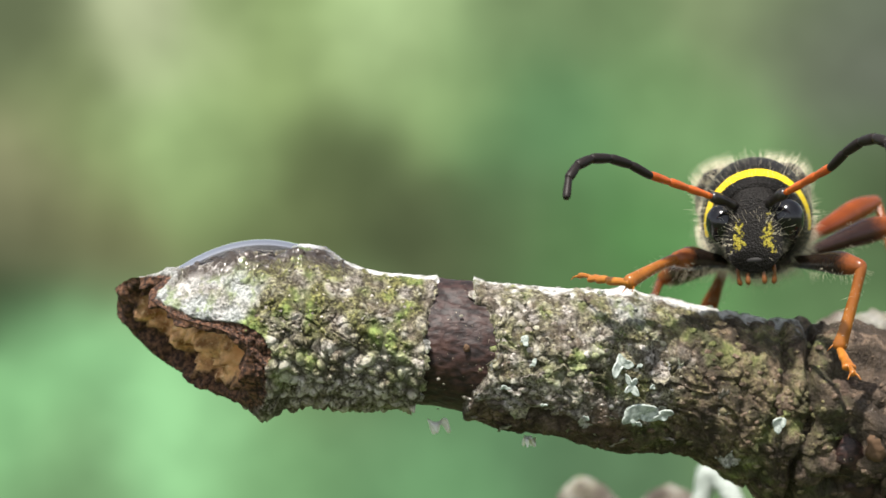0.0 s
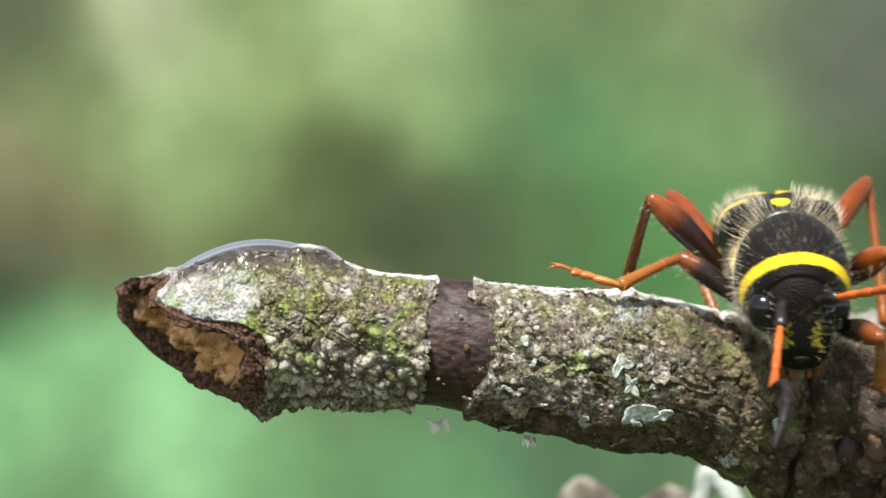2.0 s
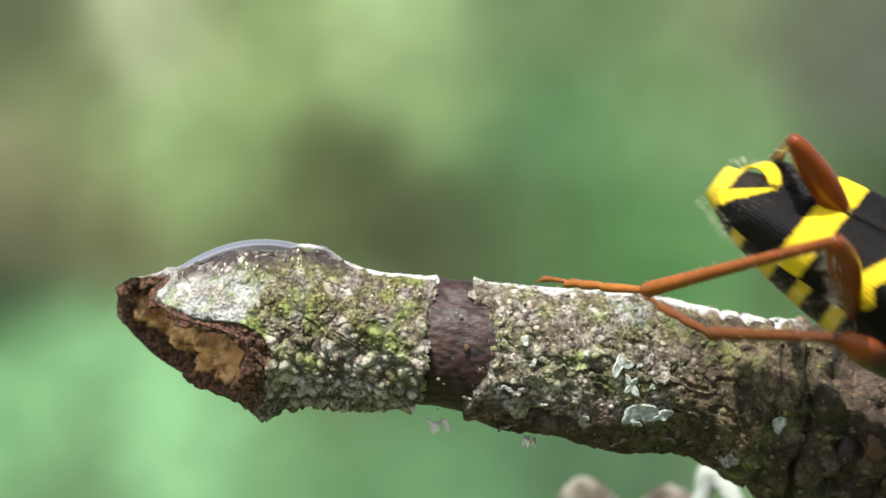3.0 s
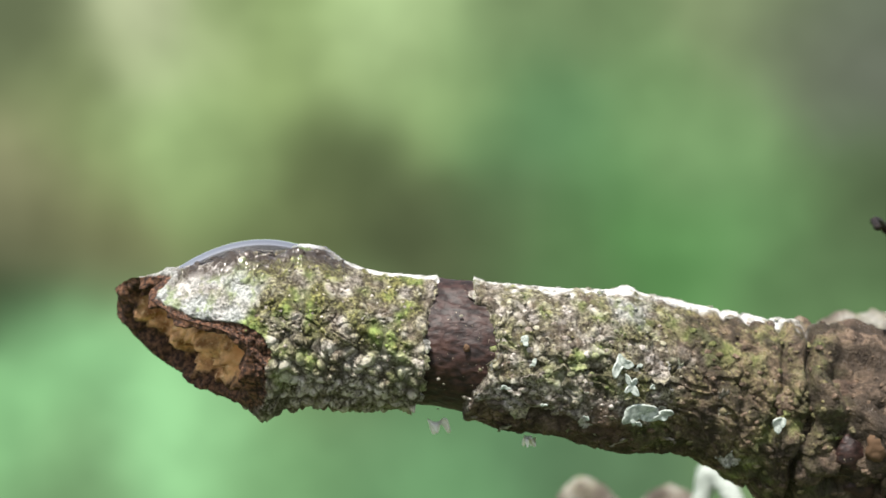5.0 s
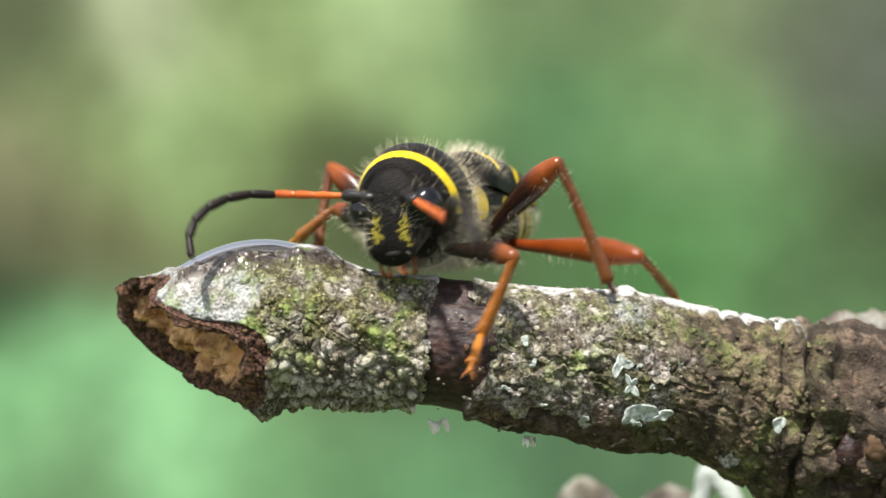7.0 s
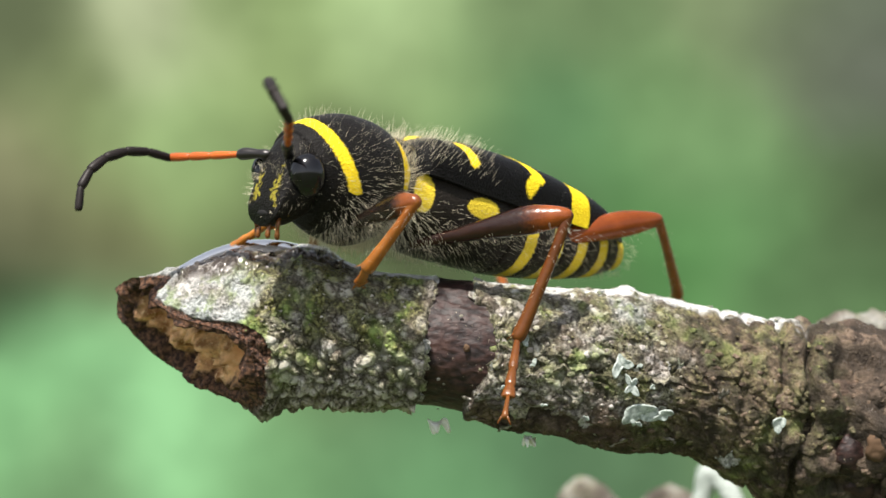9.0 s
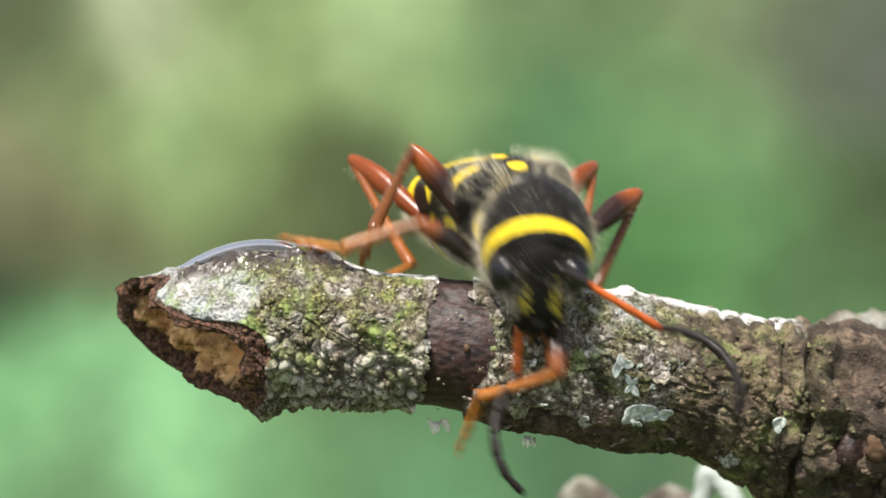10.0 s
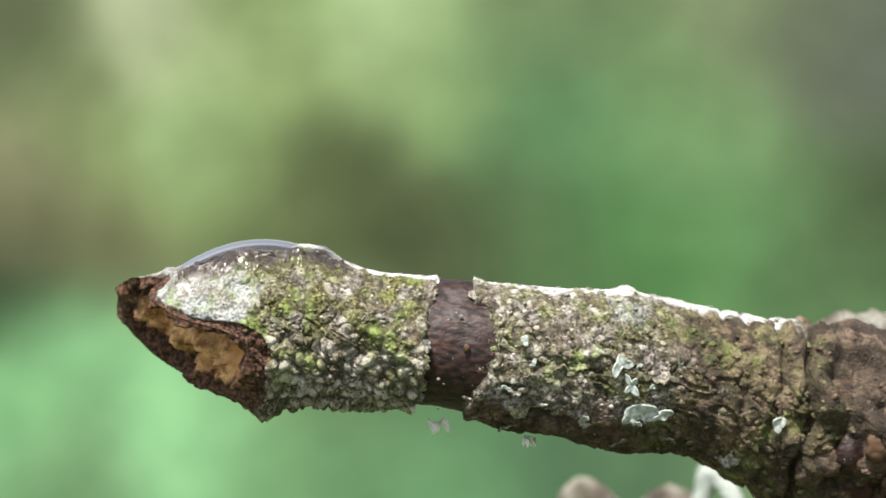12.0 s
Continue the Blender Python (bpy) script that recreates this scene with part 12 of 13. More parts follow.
    walk(FEELERS[1][1], [
        (0,P(6.32,1.76,1.03,-20.5,-30,35.6)), (.1,P(6.3,1.71,.93,-16.7,-29.5,35.2)), (.2,P(6.27,1.61,.89,-10.3,-31.1,34)),
        (.3,P(6.2,1.49,.88,-2.1,-33.4,31.9)), (.4,P(6.13,1.4,.85,5.9,-34.9,29.9)), (.5,P(6.08,1.37,.77,11.1,-34.6,29.3)),
        (.6,P(6.09,1.62,.67,8,-32.2,31.9)), (.7,P(6.1,2,.24,1.7,-25.5,36.3)), (.8,P(6.03,2.27,-.29,-6.6,-16.3,41.2)),
        (.9,P(5.92,2.41,-.63,-16.2,-5.9,45.8)), (1,P(5.86,2.53,-.67,-24.2,-1.6,49.6)), (1.1,P(5.9,2.76,.34,-23.4,-18.3,51.4)),
        (1.2,P(5.7,2.76,1.45,-17,-33.2,50.3)), (1.3,P(5.73,2.65,1.54,-5.4,-35.5,44.8)), (1.4,P(5.79,2.5,1.6,9,-35.7,36.9)),
        (1.5,P(5.02,2.71,2.49,-7,-45.3,57.8)), (1.6,P(5.19,2.91,1.71,-17.3,-32.5,57.3)), (1.7,P(5.24,2.92,1.21,-31.7,-19.2,60.1)),
        (1.8,P(5.34,2.83,.72,-41.5,-2.9,59.3)), (1.9,P(5.94,2.26,.23,-50.6,9.4,49.7)), (2,P(6.38,1.47,-.03,-62.4,24.9,35.9)),
        (2.1,P(6.63,.5,.13,-53.9,-7,20.4)), (2.2,P(6.62,-.29,.43,-41.9,-38.8,13.5)), (2.3,P(6.44,.16,1.02,-26.9,-50.7,15.4)),
        (2.4,P(5.72,1.12,1.75,-10.4,-45.9,20.3)), (2.5,P(5.05,1.65,2.02,-4,-46.5,29.7)), (2.6,P(4.84,1.62,2.27,2.3,-55.1,23.6)),
        (2.7,P(4.53,1.75,2.46,.8,-59.6,31.9)), (2.8,P(4.18,1.96,2.57,-7,-56.3,50.4)), (2.9,P(3.86,2.16,2.61,-11.3,-52.2,60.8)),
        (3,P(3.63,2.29,2.63,-12.4,-47.9,65.4)), (3.1,P(3.67,1.95,2.86,-6.6,-52.8,61.6)), (3.2,P(3.76,1.5,3.08,6.6,-53.6,52.8)),
        (3.3,P(3.99,1.28,3.14,14.5,-44.4,49.2)), (3.6,P(5.21,2.38,2.05,19.2,-34.5,48.3)), (3.9,P(5.24,2.29,2.11,15.8,-28.4,50)),
        (4.2,P(5.41,2.13,2.13,13.6,-27.9,47)), (4.5,P(5.66,1.43,2.37,14,-24.8,58.5)), (4.8,P(5.1,2.73,1.68,12.1,-24.2,52.7)),
        (5.1,P(5.28,2.74,1.48,11.1,-23.3,51.4)), (5.4,P(5.31,2.79,1.33,10.6,-22.5,51.3)), (5.5,P(4.59,3.32,.63,2,-7.4,69.7)),
        (5.6,P(4.99,3.16,.71,5.1,-13.2,61)), (5.7,P(4.96,1.86,2.62,9.1,-21.9,50.7)), (5.8,P(4.9,1.85,2.66,9.1,-22.3,50.3)),
        (5.9,P(3.84,.89,3.24,1.2,-21.3,59.7)), (6,P(2.54,-.5,2.86,-60.7,-75.2,125.9)), (6.1,P(2.94,.05,3.14,-7.6,-33.2,60.6)),
        (6.2,P(3.93,1.37,3.12,-2.8,-7.3,56.6)), (6.3,P(4.27,1.98,2.8,-2.8,-6,50.9)), (6.4,P(4.09,2.11,2.75,-8.4,-4.5,50.1)),
        (6.5,P(3.73,2.18,2.72,-16.6,-.6,50.8)), (6.6,P(2.72,2.08,2.57,-28.9,.6,63.4)), (6.7,P(1.71,2.37,1.39,-50.4,16.3,78.5)),
        (6.73,P(3.15,2.38,.84,-29.2,4.3,63.1)), (6.8,P(6.04,2.4,-.28,18.2,1.6,25.1)), (6.9,P(5.98,2.43,-.53,14,-13.4,22)),
        (7,P(6.04,2.32,-.7,8.6,-24.7,22.1)), (7.1,P(5.85,2.36,-1.45,11,-4,17.6)), (7.13,P(5.76,2.42,-1.61,2,26.7,19.4)),
        (7.2,P(5.59,2.56,-1.91,-87.8,79.8,-56.1)), (7.3,P(5.6,2.7,-1.75,-116.9,82,-77.4)), (7.4,P(5.6,2.99,-.97,-6.9,44,33.5)),
        (7.5,P(5.6,3.29,-.2,-2.4,-5,39.3)), (7.7,P(4.96,3.12,1.59,3,-22,46.5)), (7.9,P(4.78,3.06,1.84,4.8,-27.8,49)),
        (8.1,P(4.87,3.21,1.65,8.3,-33.4,48.3)), (8.3,P(5.03,3.4,1.23,14.2,-39.9,44.4)), (8.5,P(5.12,3.53,.75,20,-36.1,41.8)),
        (8.7,P(5.14,3.58,.45,33.9,-28.8,37.2)), (8.8,P(5.14,3.58,.43,50.4,-24,32)), (8.9,P(5.13,3.6,.49,46,-24,34.3)),
        (9,P(5.12,3.59,.71,43.2,-26.3,35.8)), (9.1,P(5.02,3.58,1.05,40.2,-28.1,40.8)), (9.2,P(4.96,3.58,1.27,36.2,-28.1,46.1)),
        (9.3,P(4.88,3.63,1.37,34.4,-30.5,48.2)), (9.4,P(4.71,3.7,1.5,30.8,-34.2,52.2)), (9.5,P(3.7,3.85,1.83,6.7,-37.3,78.2)),
        (9.6,P(3.92,3.53,1.71,1,-37.7,71.7)), (9.7,P(4.22,3.14,1.26,6.7,-37.4,55.3)), (9.8,P(4.48,2.83,.02,6.1,-23.5,46.5)),
        (9.9,P(4.25,2.17,-1.68,-5.4,-3.5,39.8)), (10,P(4.23,1.42,-2.53,-20.7,2.1,30.2)), (10.1,P(4.96,1.84,-.8,2.2,-.1,53.4)),
        (10.2,P(4.49,2.08,.47,2.2,-15.4,48.4)), (10.3,P(4.75,1.9,.8,6.9,-14.9,49.9)), (10.4,P(4.66,1.79,1.14,9.8,-14.2,51)),
        (10.5,P(4.68,1.7,1.2,8.3,-14.5,48.8)), (10.6,P(5.38,1.62,1.78,-3.3,-23,46.6)), (10.7,P(5.4,.96,3.13,-18.6,-37.4,48)),
        (10.8,P(5.17,.85,3.44,-116.5,-71.3,134.4)), (10.9,P(4.85,1.29,3.21,-109.6,-70.8,149.9)), (11,P(4.73,1.32,2.97,-106.5,-74,157.8)),
        (11.1,P(4.93,1.16,2.94,-101.8,-77.3,152)), (11.2,P(5.13,.97,2.88,-93.9,-80.3,142.8)), (11.3,P(5.34,1.39,2.64,-62.4,-75.5,110.8)),
        (11.4,P(5.4,1.9,2.32,-58.9,-67.5,102.3)), (11.5,P(5.56,2.03,2.07,-80.2,-69.7,125.3)), (11.6,P(5.63,1.89,2.12,-71.2,-68.1,117.9)),
        (11.7,P(5.62,1.89,2.13,-71.1,-68.2,117.8)), (11.8,P(5.6,1.89,2.14,-71.2,-68.3,117.8)), (12,P(5.54,1.75,2.3,-56.6,-65.2,102.6))])
    walk(FEELERS[-1][0], [
        (0,P(3.63,-.54,.29,18,-17.7,-45.3)), (.1,P(3.63,-.63,.23,16.4,-16.6,-46.7)), (.2,P(3.62,-.75,.15,14.3,-18.4,-50.8)),
        (.3,P(3.59,-.89,.06,11.6,-21.1,-53.4)), (.4,P(3.56,-1.01,-.02,8.1,-22.1,-51.4)), (.5,P(3.54,-1.09,-.07,6.1,-20.8,-48.3)),
        (.6,P(3.59,-.96,0,3.2,-20.7,-45.9)), (.7,P(3.65,-.76,.11,-9.2,-16.9,-40.9)), (.8,P(3.69,-.53,.24,-25.5,-9.1,-32.3)),
        (.9,P(3.71,-.32,.37,-38.4,-3,-23.7)), (1,P(3.71,-.18,.45,-48.7,-1.9,-20.1)), (1.1,P(3.72,-.2,.54,-52,-12.2,-29.7)),
        (1.2,P(3.73,-.21,.66,-10.7,-20.9,-94.4)), (1.3,P(3.73,-.23,.81,-25.4,-18.5,-29.9)), (1.4,P(3.71,-.24,.93,-34,-15,-20.1)),
        (1.47,P(3.7,-.24,.99,-6.6,-29.7,-72.9)), (1.5,P(3.69,-.25,1.02,9.9,-26.8,-101.4)), (1.53,P(3.71,-.26,.93,-6.7,-27.7,-69.1)),
        (1.6,P(3.75,-.3,.76,-29.4,-8.4,-11.8)), (1.7,P(3.78,-.38,.37,-23.6,-3.1,-5.8)), (1.8,P(3.77,-.47,-.05,-16.2,3.3,-3.9)),
        (1.9,P(3.7,-.54,-.43,-18.2,19,-8.4)), (2,P(3.63,-.59,-.68,-25.6,32.8,-14.5)), (2.1,P(3.61,-.79,-.61,-46.8,12.3,-32.3)),
        (2.2,P(3.57,-.98,-.55,-64.4,-9.9,-46.7)), (2.3,P(3.59,-1.02,-.34,-51.6,-14.7,-46.2)), (2.4,P(3.61,-1.05,-.06,-36,-19.7,-48.1)),
        (2.5,P(3.61,-1.05,.15,-23.4,-23.8,-50.3)), (2.6,P(3.64,-.96,.16,-16.3,-35.3,-50.6)), (2.7,P(3.68,-.82,.17,-11.6,-49.6,-50.8)),
        (2.8,P(3.71,-.66,.19,-8.5,-64.1,-51.1)), (2.9,P(3.73,-.52,.21,-6.5,-76.5,-52)), (2.93,P(3.74,-.49,.22,-55.2,-56.5,20.3)),
        (3,P(3.75,-.43,.24,-41.1,-6.6,68.3)), (3.1,P(3.75,-.43,.24,-49.4,-22.4,59.4)), (3.17,P(3.75,-.43,.24,-48.5,-62.9,7.7)),
        (3.2,P(3.75,-.43,.24,2.2,-73.2,-64.7)), (3.3,P(3.75,-.43,.24,.5,-63.4,-64)), (3.6,P(3.75,-.43,.24,-3.6,-40.2,-61.8)),
        (3.9,P(3.75,-.43,.24,5.1,-38.1,-75.3)), (4.2,P(3.75,-.43,.24,-13.4,-38.5,-44.7)), (4.5,P(3.75,-.43,.24,-8.7,-39.6,-52.1)),
        (4.8,P(3.75,-.43,.24,-6.2,-41.3,-55.9)), (5.1,P(3.75,-.43,.24,-5.5,-42.5,-56.8)), (5.4,P(3.75,-.43,.24,-5.5,-42.8,-56.6)),
        (5.5,P(3.75,-.43,.24,111.2,-68.6,165.5)), (5.6,P(3.75,-.43,.24,-1.5,-72.4,-79.8)), (5.7,P(3.75,-.43,.24,-25,-43.8,-54.7)),
        (5.8,P(3.75,-.43,.24,-20,-44,-55.3)), (5.87,P(3.75,-.43,.24,26.8,-34.4,-123.9)), (5.9,P(3.75,-.43,.24,37.2,-18.1,-147.1)),
        (6,P(3.75,-.43,.24,21.3,15.3,161.8)), (6.1,P(3.75,-.43,.24,13,4.8,157.8)), (6.2,P(3.75,-.43,.24,21,-47.5,163.6)),
        (6.3,P(3.75,-.43,.24,16.4,-66.8,-173.6)), (6.4,P(3.75,-.43,.24,4.8,-45.4,-149.8)), (6.5,P(3.75,-.43,.24,7.8,-21.5,-139.6)),
        (6.6,P(3.75,-.43,.24,-1.7,-38.3,-92.8)), (6.7,P(3.75,-.43,.24,-11.2,10.2,-46.3)), (6.8,P(3.75,-.41,.24,-1.5,15.3,-52.7)),
        (6.9,P(3.76,-.39,.25,6.8,7.2,-41.7)), (7,P(3.76,-.37,.26,13.3,-9.2,-101.1)), (7.1,P(3.76,-.12,.07,15.2,-12,-91)),
        (7.2,P(3.72,.12,-.12,13.7,-17.1,-84.3)), (7.3,P(3.72,.12,-.11,15.1,-22.8,-81.3)), (7.5,P(3.73,.11,-.08,18,-34.3,-76.6)),
        (7.7,P(3.73,.11,-.04,17.8,-42.2,-73.2)), (7.9,P(3.74,.11,-0,14.8,-41.3,-70.6)), (8.1,P(3.75,.1,.04,8.7,-32.4,-67.2)),
        (8.3,P(3.76,.09,.09,1,-18.4,-63.6)), (8.5,P(3.76,.09,.12,-5.5,-4.7,-61.5)), (8.7,P(3.77,.09,.15,-8.6,4,-59.9)),
        (8.8,P(3.77,.08,.16,-8.4,5.8,-59.6)), (8.9,P(3.76,.1,.19,-9.2,7.2,-58.8)), (9,P(3.76,.12,.22,-12.8,6.6,-61.3)),
        (9.1,P(3.75,.15,.25,-17.6,2.5,-67.9)), (9.2,P(3.74,.2,.31,-21.7,-.6,-69.6)), (9.3,P(3.72,.26,.36,-18.5,-5.2,-69.4)),
        (9.4,P(3.7,.31,.42,-8.5,-11.9,-71.1)), (9.5,P(3.69,.34,.45,-2.6,-24.6,-76)), (9.6,P(3.73,.03,.28,-20.2,-31.2,-27.2)),
        (9.7,P(3.72,-.43,.04,-8.1,-24.1,-29.9)), (9.8,P(3.61,-.95,-.22,6.4,.6,-30.6)), (9.9,P(3.43,-1.4,-.43,28.8,41.3,-31.1)),
        (10,P(3.26,-1.69,-.56,-83.5,75.7,-169.7)), (10.1,P(3.39,-1.58,-.08,-37.8,84.5,-143.5)), (10.13,P(3.38,-1.58,.08,-80.4,76.8,140.2)),
        (10.2,P(3.38,-1.57,.41,-62.6,59.1,88.1)), (10.3,P(3.29,-1.69,.6,-62.4,52.6,46.4)), (10.4,P(3.16,-1.8,.89,-44.9,43.1,29.6)),
        (10.5,P(3.07,-1.84,1.11,-45.1,39.6,18.9)), (10.53,P(3.14,-1.73,1.08,-42.6,4.1,3)), (10.6,P(3.3,-1.5,1.01,7.9,-51.8,-58.8)),
        (10.7,P(3.54,-1,.88,-17.1,-28.3,-33.6)), (10.8,P(3.65,-.6,.81,-16,-43,-39.2)), (10.9,P(3.71,-.51,.52,5.1,-53.9,-35.3)),
        (11,P(3.75,-.43,.24,25.7,-61.7,-33)), (11.1,P(3.75,-.43,.24,28.4,-56.1,-39.5)), (11.2,P(3.75,-.43,.24,30.4,-50.1,-45.5)),
        (11.3,P(3.75,-.43,.24,11.9,-44.6,-40.4)), (11.4,P(3.75,-.43,.24,-25,-43,-25)), (11.5,P(3.75,-.43,.24,-43.5,-37.8,-18.4)),
        (11.6,P(3.75,-.43,.24,-39.9,-39.6,-22.9)), (11.7,P(3.75,-.43,.24,-40.5,-39.9,-22.4)), (11.8,P(3.75,-.43,.24,-41.1,-40.3,-21.8)),
        (12,P(3.75,-.43,.24,-39.6,-44.6,-23))])
    walk(FEELERS[-1][1], [
        (0,P(5.67,-2.6,1.21,22.7,-28,-51.2)), (.1,P(5.62,-2.75,1.1,21,-26.9,-51.8)), (.2,P(5.44,-2.99,1.11,19.5,-27.6,-55.6)),
        (.3,P(5.28,-3.16,1.16,19,-29.7,-59.5)), (.4,P(5.32,-3.21,1.12,19,-31.4,-60.6)), (.5,P(5.43,-3.22,1.01,18.6,-31.5,-59.4)),
        (.6,P(5.57,-3,1.07,22.1,-44.6,-101.9)), (.7,P(5.85,-2.66,1,-3.8,-40.9,-62.2)), (.8,P(6.23,-2.13,.73,-26.2,-21.6,-43.6)),
        (.9,P(6.49,-1.55,.52,-39.8,3,-42.4)), (1,P(6.56,-1.23,.55,-55.2,8.5,-51.1)), (1.1,P(6.3,-1.67,1.18,-50.6,-19.4,-27.6)),
        (1.2,P(3.52,-3.04,1.75,-35.4,-42.7,-39.5)), (1.3,P(6.23,-1.66,1.77,-23.7,-38.6,-61.7)), (1.4,P(6.47,-1.25,1.72,-37.8,-27.8,-69.6)),
        (1.5,P(3.16,-2.9,2.39,-31.7,-44.4,-23.5)), (1.53,P(4.33,-2.24,2,-33.4,-30.4,-45.5)), (1.6,P(6.69,-.91,1.21,-51.1,-8.2,-86.5)),
        (1.67,P(6.76,-.76,.76,-29.3,-17.7,-25.7)), (1.7,P(6.8,-.69,.54,-24.7,-29,5)), (1.8,P(6.79,-.67,-.23,-18.7,-33.5,7.4)),
        (1.9,P(6.54,-.96,-1.42,-20.8,-28.1,8.4)), (2,P(6.1,-1.23,-2.32,-28.3,-23.4,9.7)), (2.1,P(6.12,-2.37,-1.25,-52.2,-20.9,-4.6)),
        (2.2,P(5.62,-3.16,-.02,-71.1,-21.1,-23.5)), (2.3,P(5.62,-3.15,.43,-60.3,-31.8,-26.9)), (2.4,P(5.52,-3.18,.97,-35.9,-26.7,-49.5)),
        (2.5,P(5.39,-3.19,1.37,-20.7,-18.1,-58.6)), (2.6,P(5.21,-2.87,1.91,-13.7,-21.6,-58.2)), (2.7,P(4.92,-2.34,2.48,-9.1,-27.6,-57.7)),
        (2.8,P(4.54,-1.7,2.92,-6.4,-34.3,-58)), (2.9,P(4.17,-1.08,3.17,15.6,15.6,-16.5)), (3,P(4.86,2.38,.59,-4.2,-36.7,-54.1)),
        (3.1,P(5.17,1.99,1.39,-4.3,-36.3,-56.2)), (3.2,P(4.12,-1.22,3.14,9.3,-11.5,-4.6)), (3.3,P(4.34,-1.65,2.95,-7.5,-35.5,-62)),
        (3.6,P(4.84,-2.47,2.2,-12.5,-29.6,-58.2)), (3.9,P(4.35,-2.74,2.11,-6.1,-27.6,-23.3)), (4.2,P(5.44,-2.1,2.13,-9.7,-27.6,-46)),
        (4.5,P(5.18,-2.28,2.17,-10.2,-28.3,-49.6)), (4.8,P(5.02,-2.32,2.24,-10.7,-29.9,-52.4)), (5.1,P(4.97,-2.3,2.29,-10.9,-31.7,-53.6)),
        (5.4,P(4.97,-2.29,2.3,-10.8,-32.4,-53.7)), (5.5,P(2.67,-.15,3.06,75,-72.3,-156.7)), (5.6,P(3.91,-1.33,3.13,-9.5,-61.3,-72.6)),
        (5.7,P(5.01,-2.22,2.34,-28.6,-35.4,-53.7)), (5.8,P(4.99,-2.22,2.35,-24.3,-35.5,-54.4)), (5.87,P(2.54,-2.07,1.57,25,5.7,-100.3)),
        (5.9,P(1.32,-2,1.18,38.3,34.4,-110.1)), (5.93,P(1.2,-1.17,.6,34.7,41.3,-137.8)), (6,P(.96,.49,-.57,15.9,46.8,157.7)),
        (6.1,P(.94,.72,-.02,15.2,53.3,166.3)), (6.2,P(1.77,.15,2.47,17.6,-18.6,178.3)), (6.3,P(2.56,-.56,3.03,5.5,-28.7,-162.1)),
        (6.4,P(1.9,-1.5,2.4,6.5,21.1,-138.8)), (6.5,P(1.59,-2.26,1.35,12.4,37.4,-125.2)), (6.53,P(2.27,-2.44,1.61,12.8,15.6,-105)),
        (6.6,P(3.63,-2.81,2.12,-8.7,-21.7,-62.1)), (6.7,P(5.81,-2.59,-.3,-5.5,10,-45.3)), (6.8,P(5.53,-2.74,-.56,7.9,15.6,-55.3)),
        (6.9,P(6.01,-2.39,-.13,-26.4,-10.2,-106.2)), (6.93,P(5.07,-2.7,.17,-9.3,-3.1,-87.2)), (7,P(3.19,-3.31,.75,26.6,-7.5,-47.5)),
        (7.1,P(3.71,-3.1,.71,22.2,-13.8,-43.3)), (7.2,P(4.01,-2.77,.77,15.2,-16.7,-35.1)), (7.3,P(4.14,-2.65,1.06,2.3,-24.5,-68.9)),
        (7.5,P(4.31,-2.33,1.63,0,-29.9,-64.9)), (7.7,P(4.39,-2.05,2,-3.7,-31.6,-60.9)), (7.9,P(4.5,-2.05,2,-6.3,-29.2,-57.7)),
        (8.1,P(4.75,-2.27,1.67,-10,-23,-52.7)), (8.3,P(5.04,-2.49,1.04,-13.5,-15.3,-46.6)), (8.5,P(5.21,-2.57,.37,8,-4.8,-2.3)),
        (8.7,P(5.29,-2.54,-.06,10.1,-1.4,-1.4)), (8.8,P(5.3,-2.52,-.14,11.3,-.7,-1.4)), (8.9,P(5.33,-2.48,-.19,13.3,-1.7,4.6)),
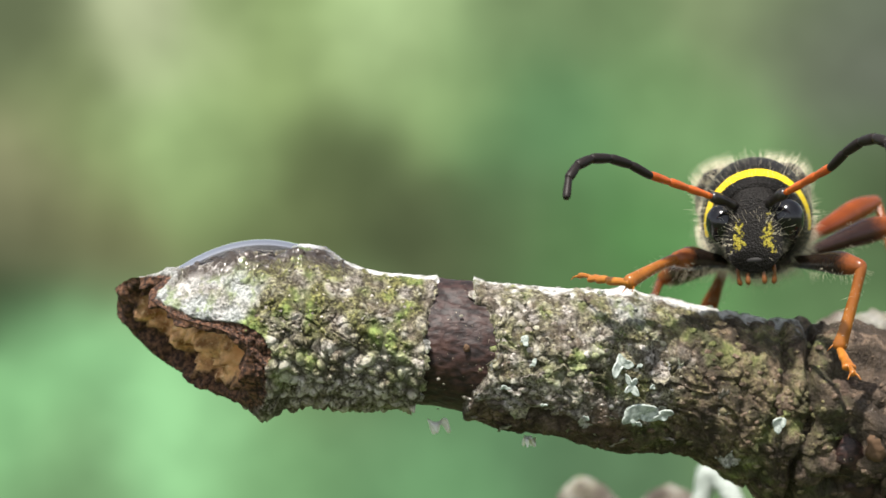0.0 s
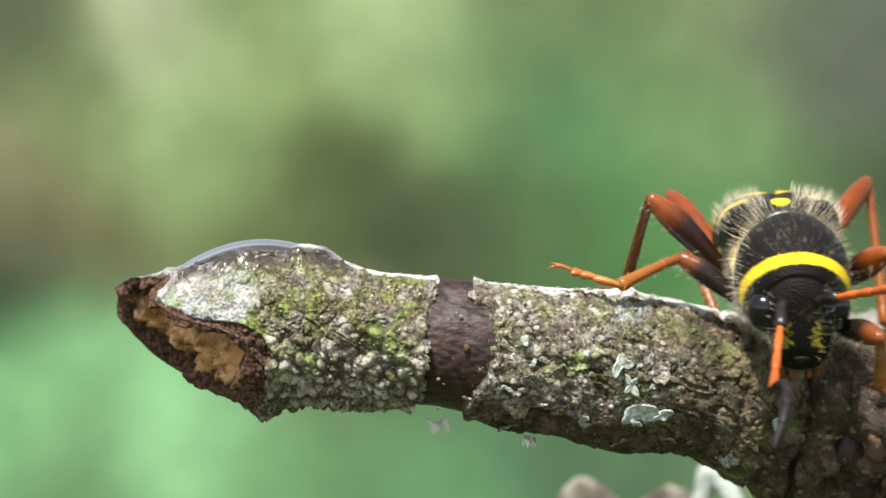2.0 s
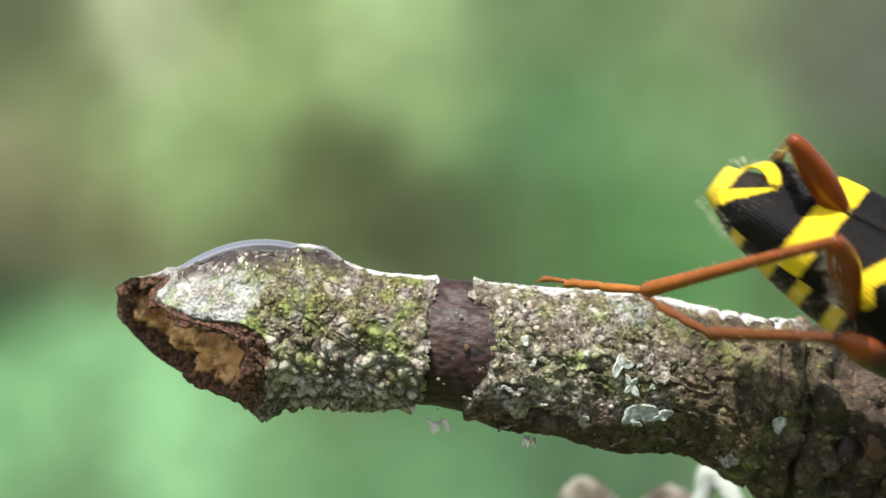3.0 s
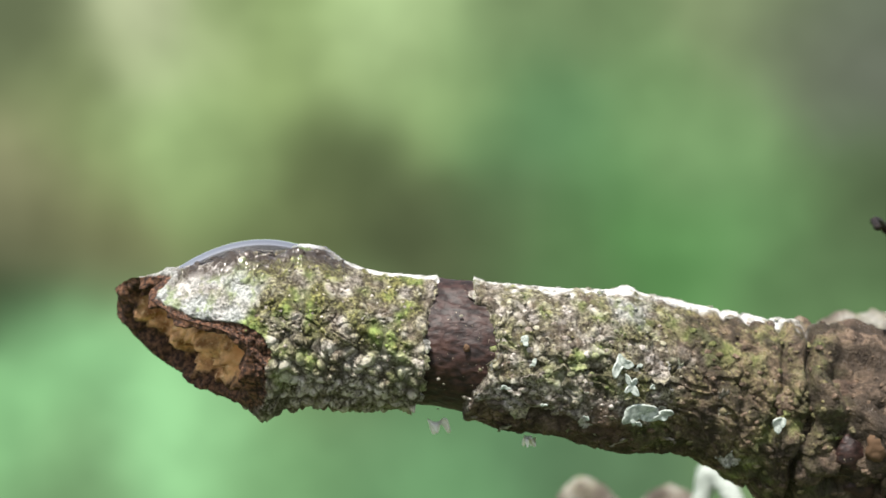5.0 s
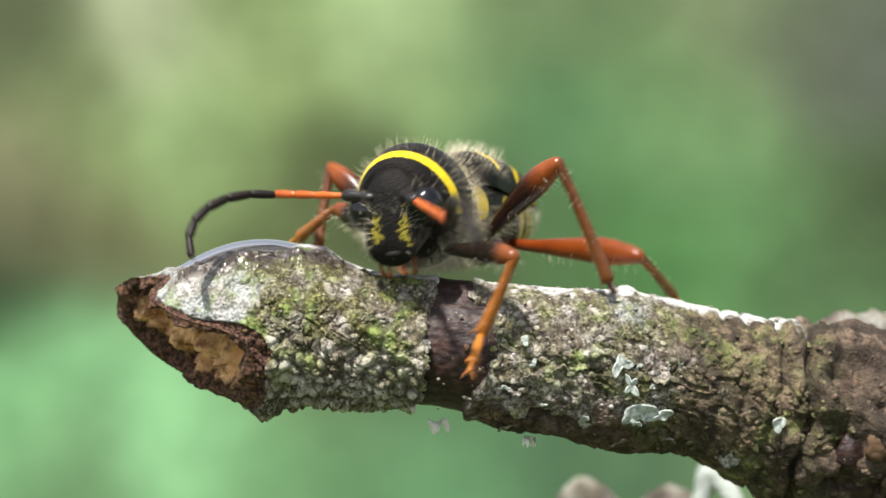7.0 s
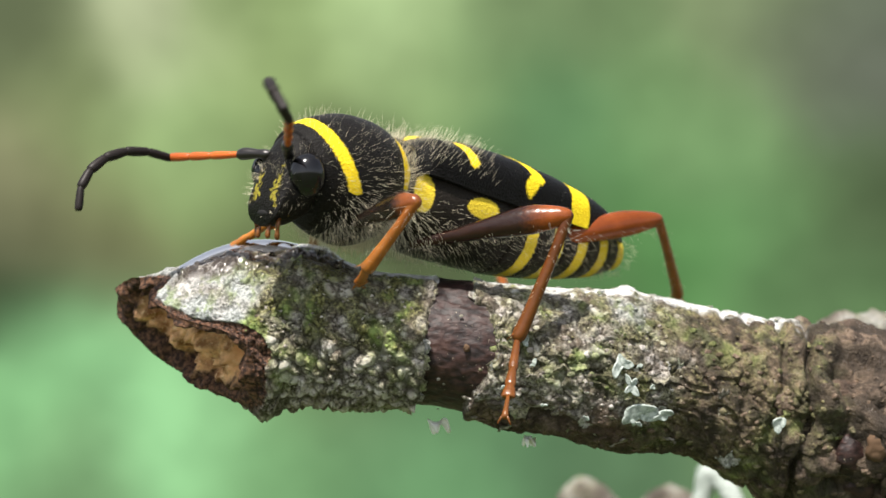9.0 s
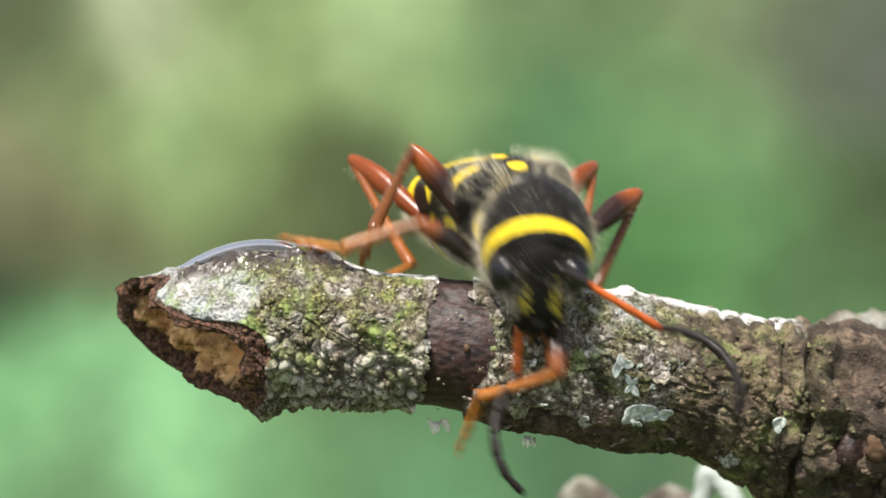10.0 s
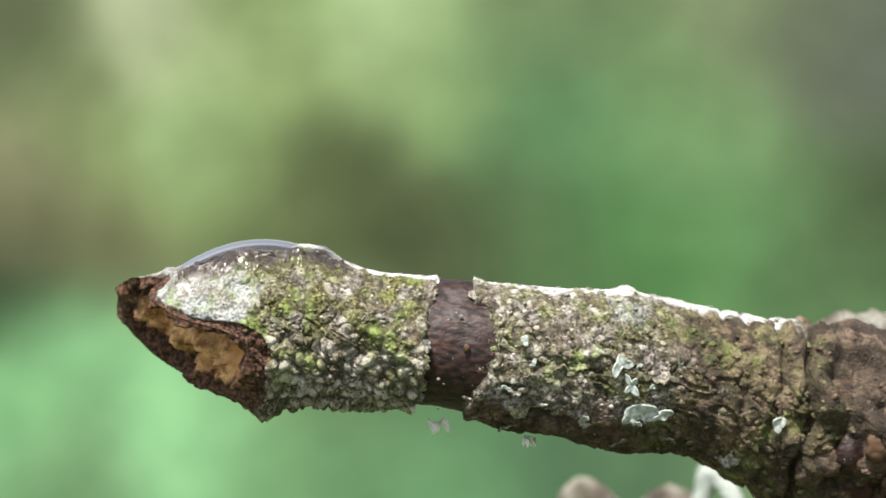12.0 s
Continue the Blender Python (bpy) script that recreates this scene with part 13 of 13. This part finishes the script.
        (9,P(5.21,-2.53,-.13,11.4,-3.7,9.7)), (9.1,P(4.89,-2.66,.12,4.6,-4.3,7.4)), (9.2,P(4.8,-2.65,.34,-33.6,-1.2,-45.9)),
        (9.3,P(4.79,-2.58,.64,-12.5,-11.5,8.5)), (9.4,P(4.67,-2.5,1.04,-18.2,-18.2,6.2)), (9.5,P(4.36,-2.34,1.71,-19.5,-28.9,-60.1)),
        (9.6,P(6.04,-1.16,1.86,-7,-40.6,-87.2)), (9.7,P(6.12,-1.82,1.28,-6.7,-42.1,-28.5)), (9.8,P(6.22,-2.49,-.25,7.9,-22.1,-40.5)),
        (9.87,P(5.66,-2.55,-1.71,-8,28.4,-67.1)), (9.9,P(5.38,-2.58,-2.43,-31.8,47.5,-94.1)), (10,P(2.52,-1.82,-3.5,31.5,21.8,-57.4)),
        (10.1,P(3.15,-1.75,-3.11,25.6,-6.5,-57.9)), (10.2,P(3.43,-.01,-2.2,30.3,-35.1,-47.5)), (10.3,P(4.57,-.35,-1.81,17,-33.2,-43.8)),
        (10.4,P(5.09,-.7,-1.19,7.2,-40.7,-47.3)), (10.5,P(5.28,-1.08,-.82,-.4,-45.6,-52.5)), (10.6,P(4.27,-3.11,3.39,4.9,-18.4,-40.7)),
        (10.7,P(5.77,-2.48,2.32,15.4,-46.9,-70.5)), (10.8,P(5.37,-2,2.88,34,-59.2,-86.4)), (10.9,P(5.17,-1.54,2.98,75.3,-59.4,-110.3)),
        (11,P(4.95,-1.21,2.91,110.6,-54.2,-121.6)), (11.1,P(5.05,-1.51,2.76,100.4,-53.7,-118.7)), (11.2,P(5.11,-1.82,2.57,90.8,-52.9,-116)),
        (11.3,P(5.39,-1.83,2.37,64.8,-58.3,-104.5)), (11.4,P(5.76,-1.37,2.31,21.5,-65.9,-75)), (11.5,P(6.02,-1.19,2.1,-12.7,-63.5,-47.8)),
        (11.6,P(5.9,-1.34,2.17,-13.5,-66.6,-48.3)), (11.7,P(5.9,-1.32,2.19,-14,-66.6,-47.7)), (11.8,P(5.9,-1.29,2.2,-14.4,-66.6,-47.4)),
        (12,P(5.74,-1.27,2.37,-16.6,-70.5,-45.6))])


motions()
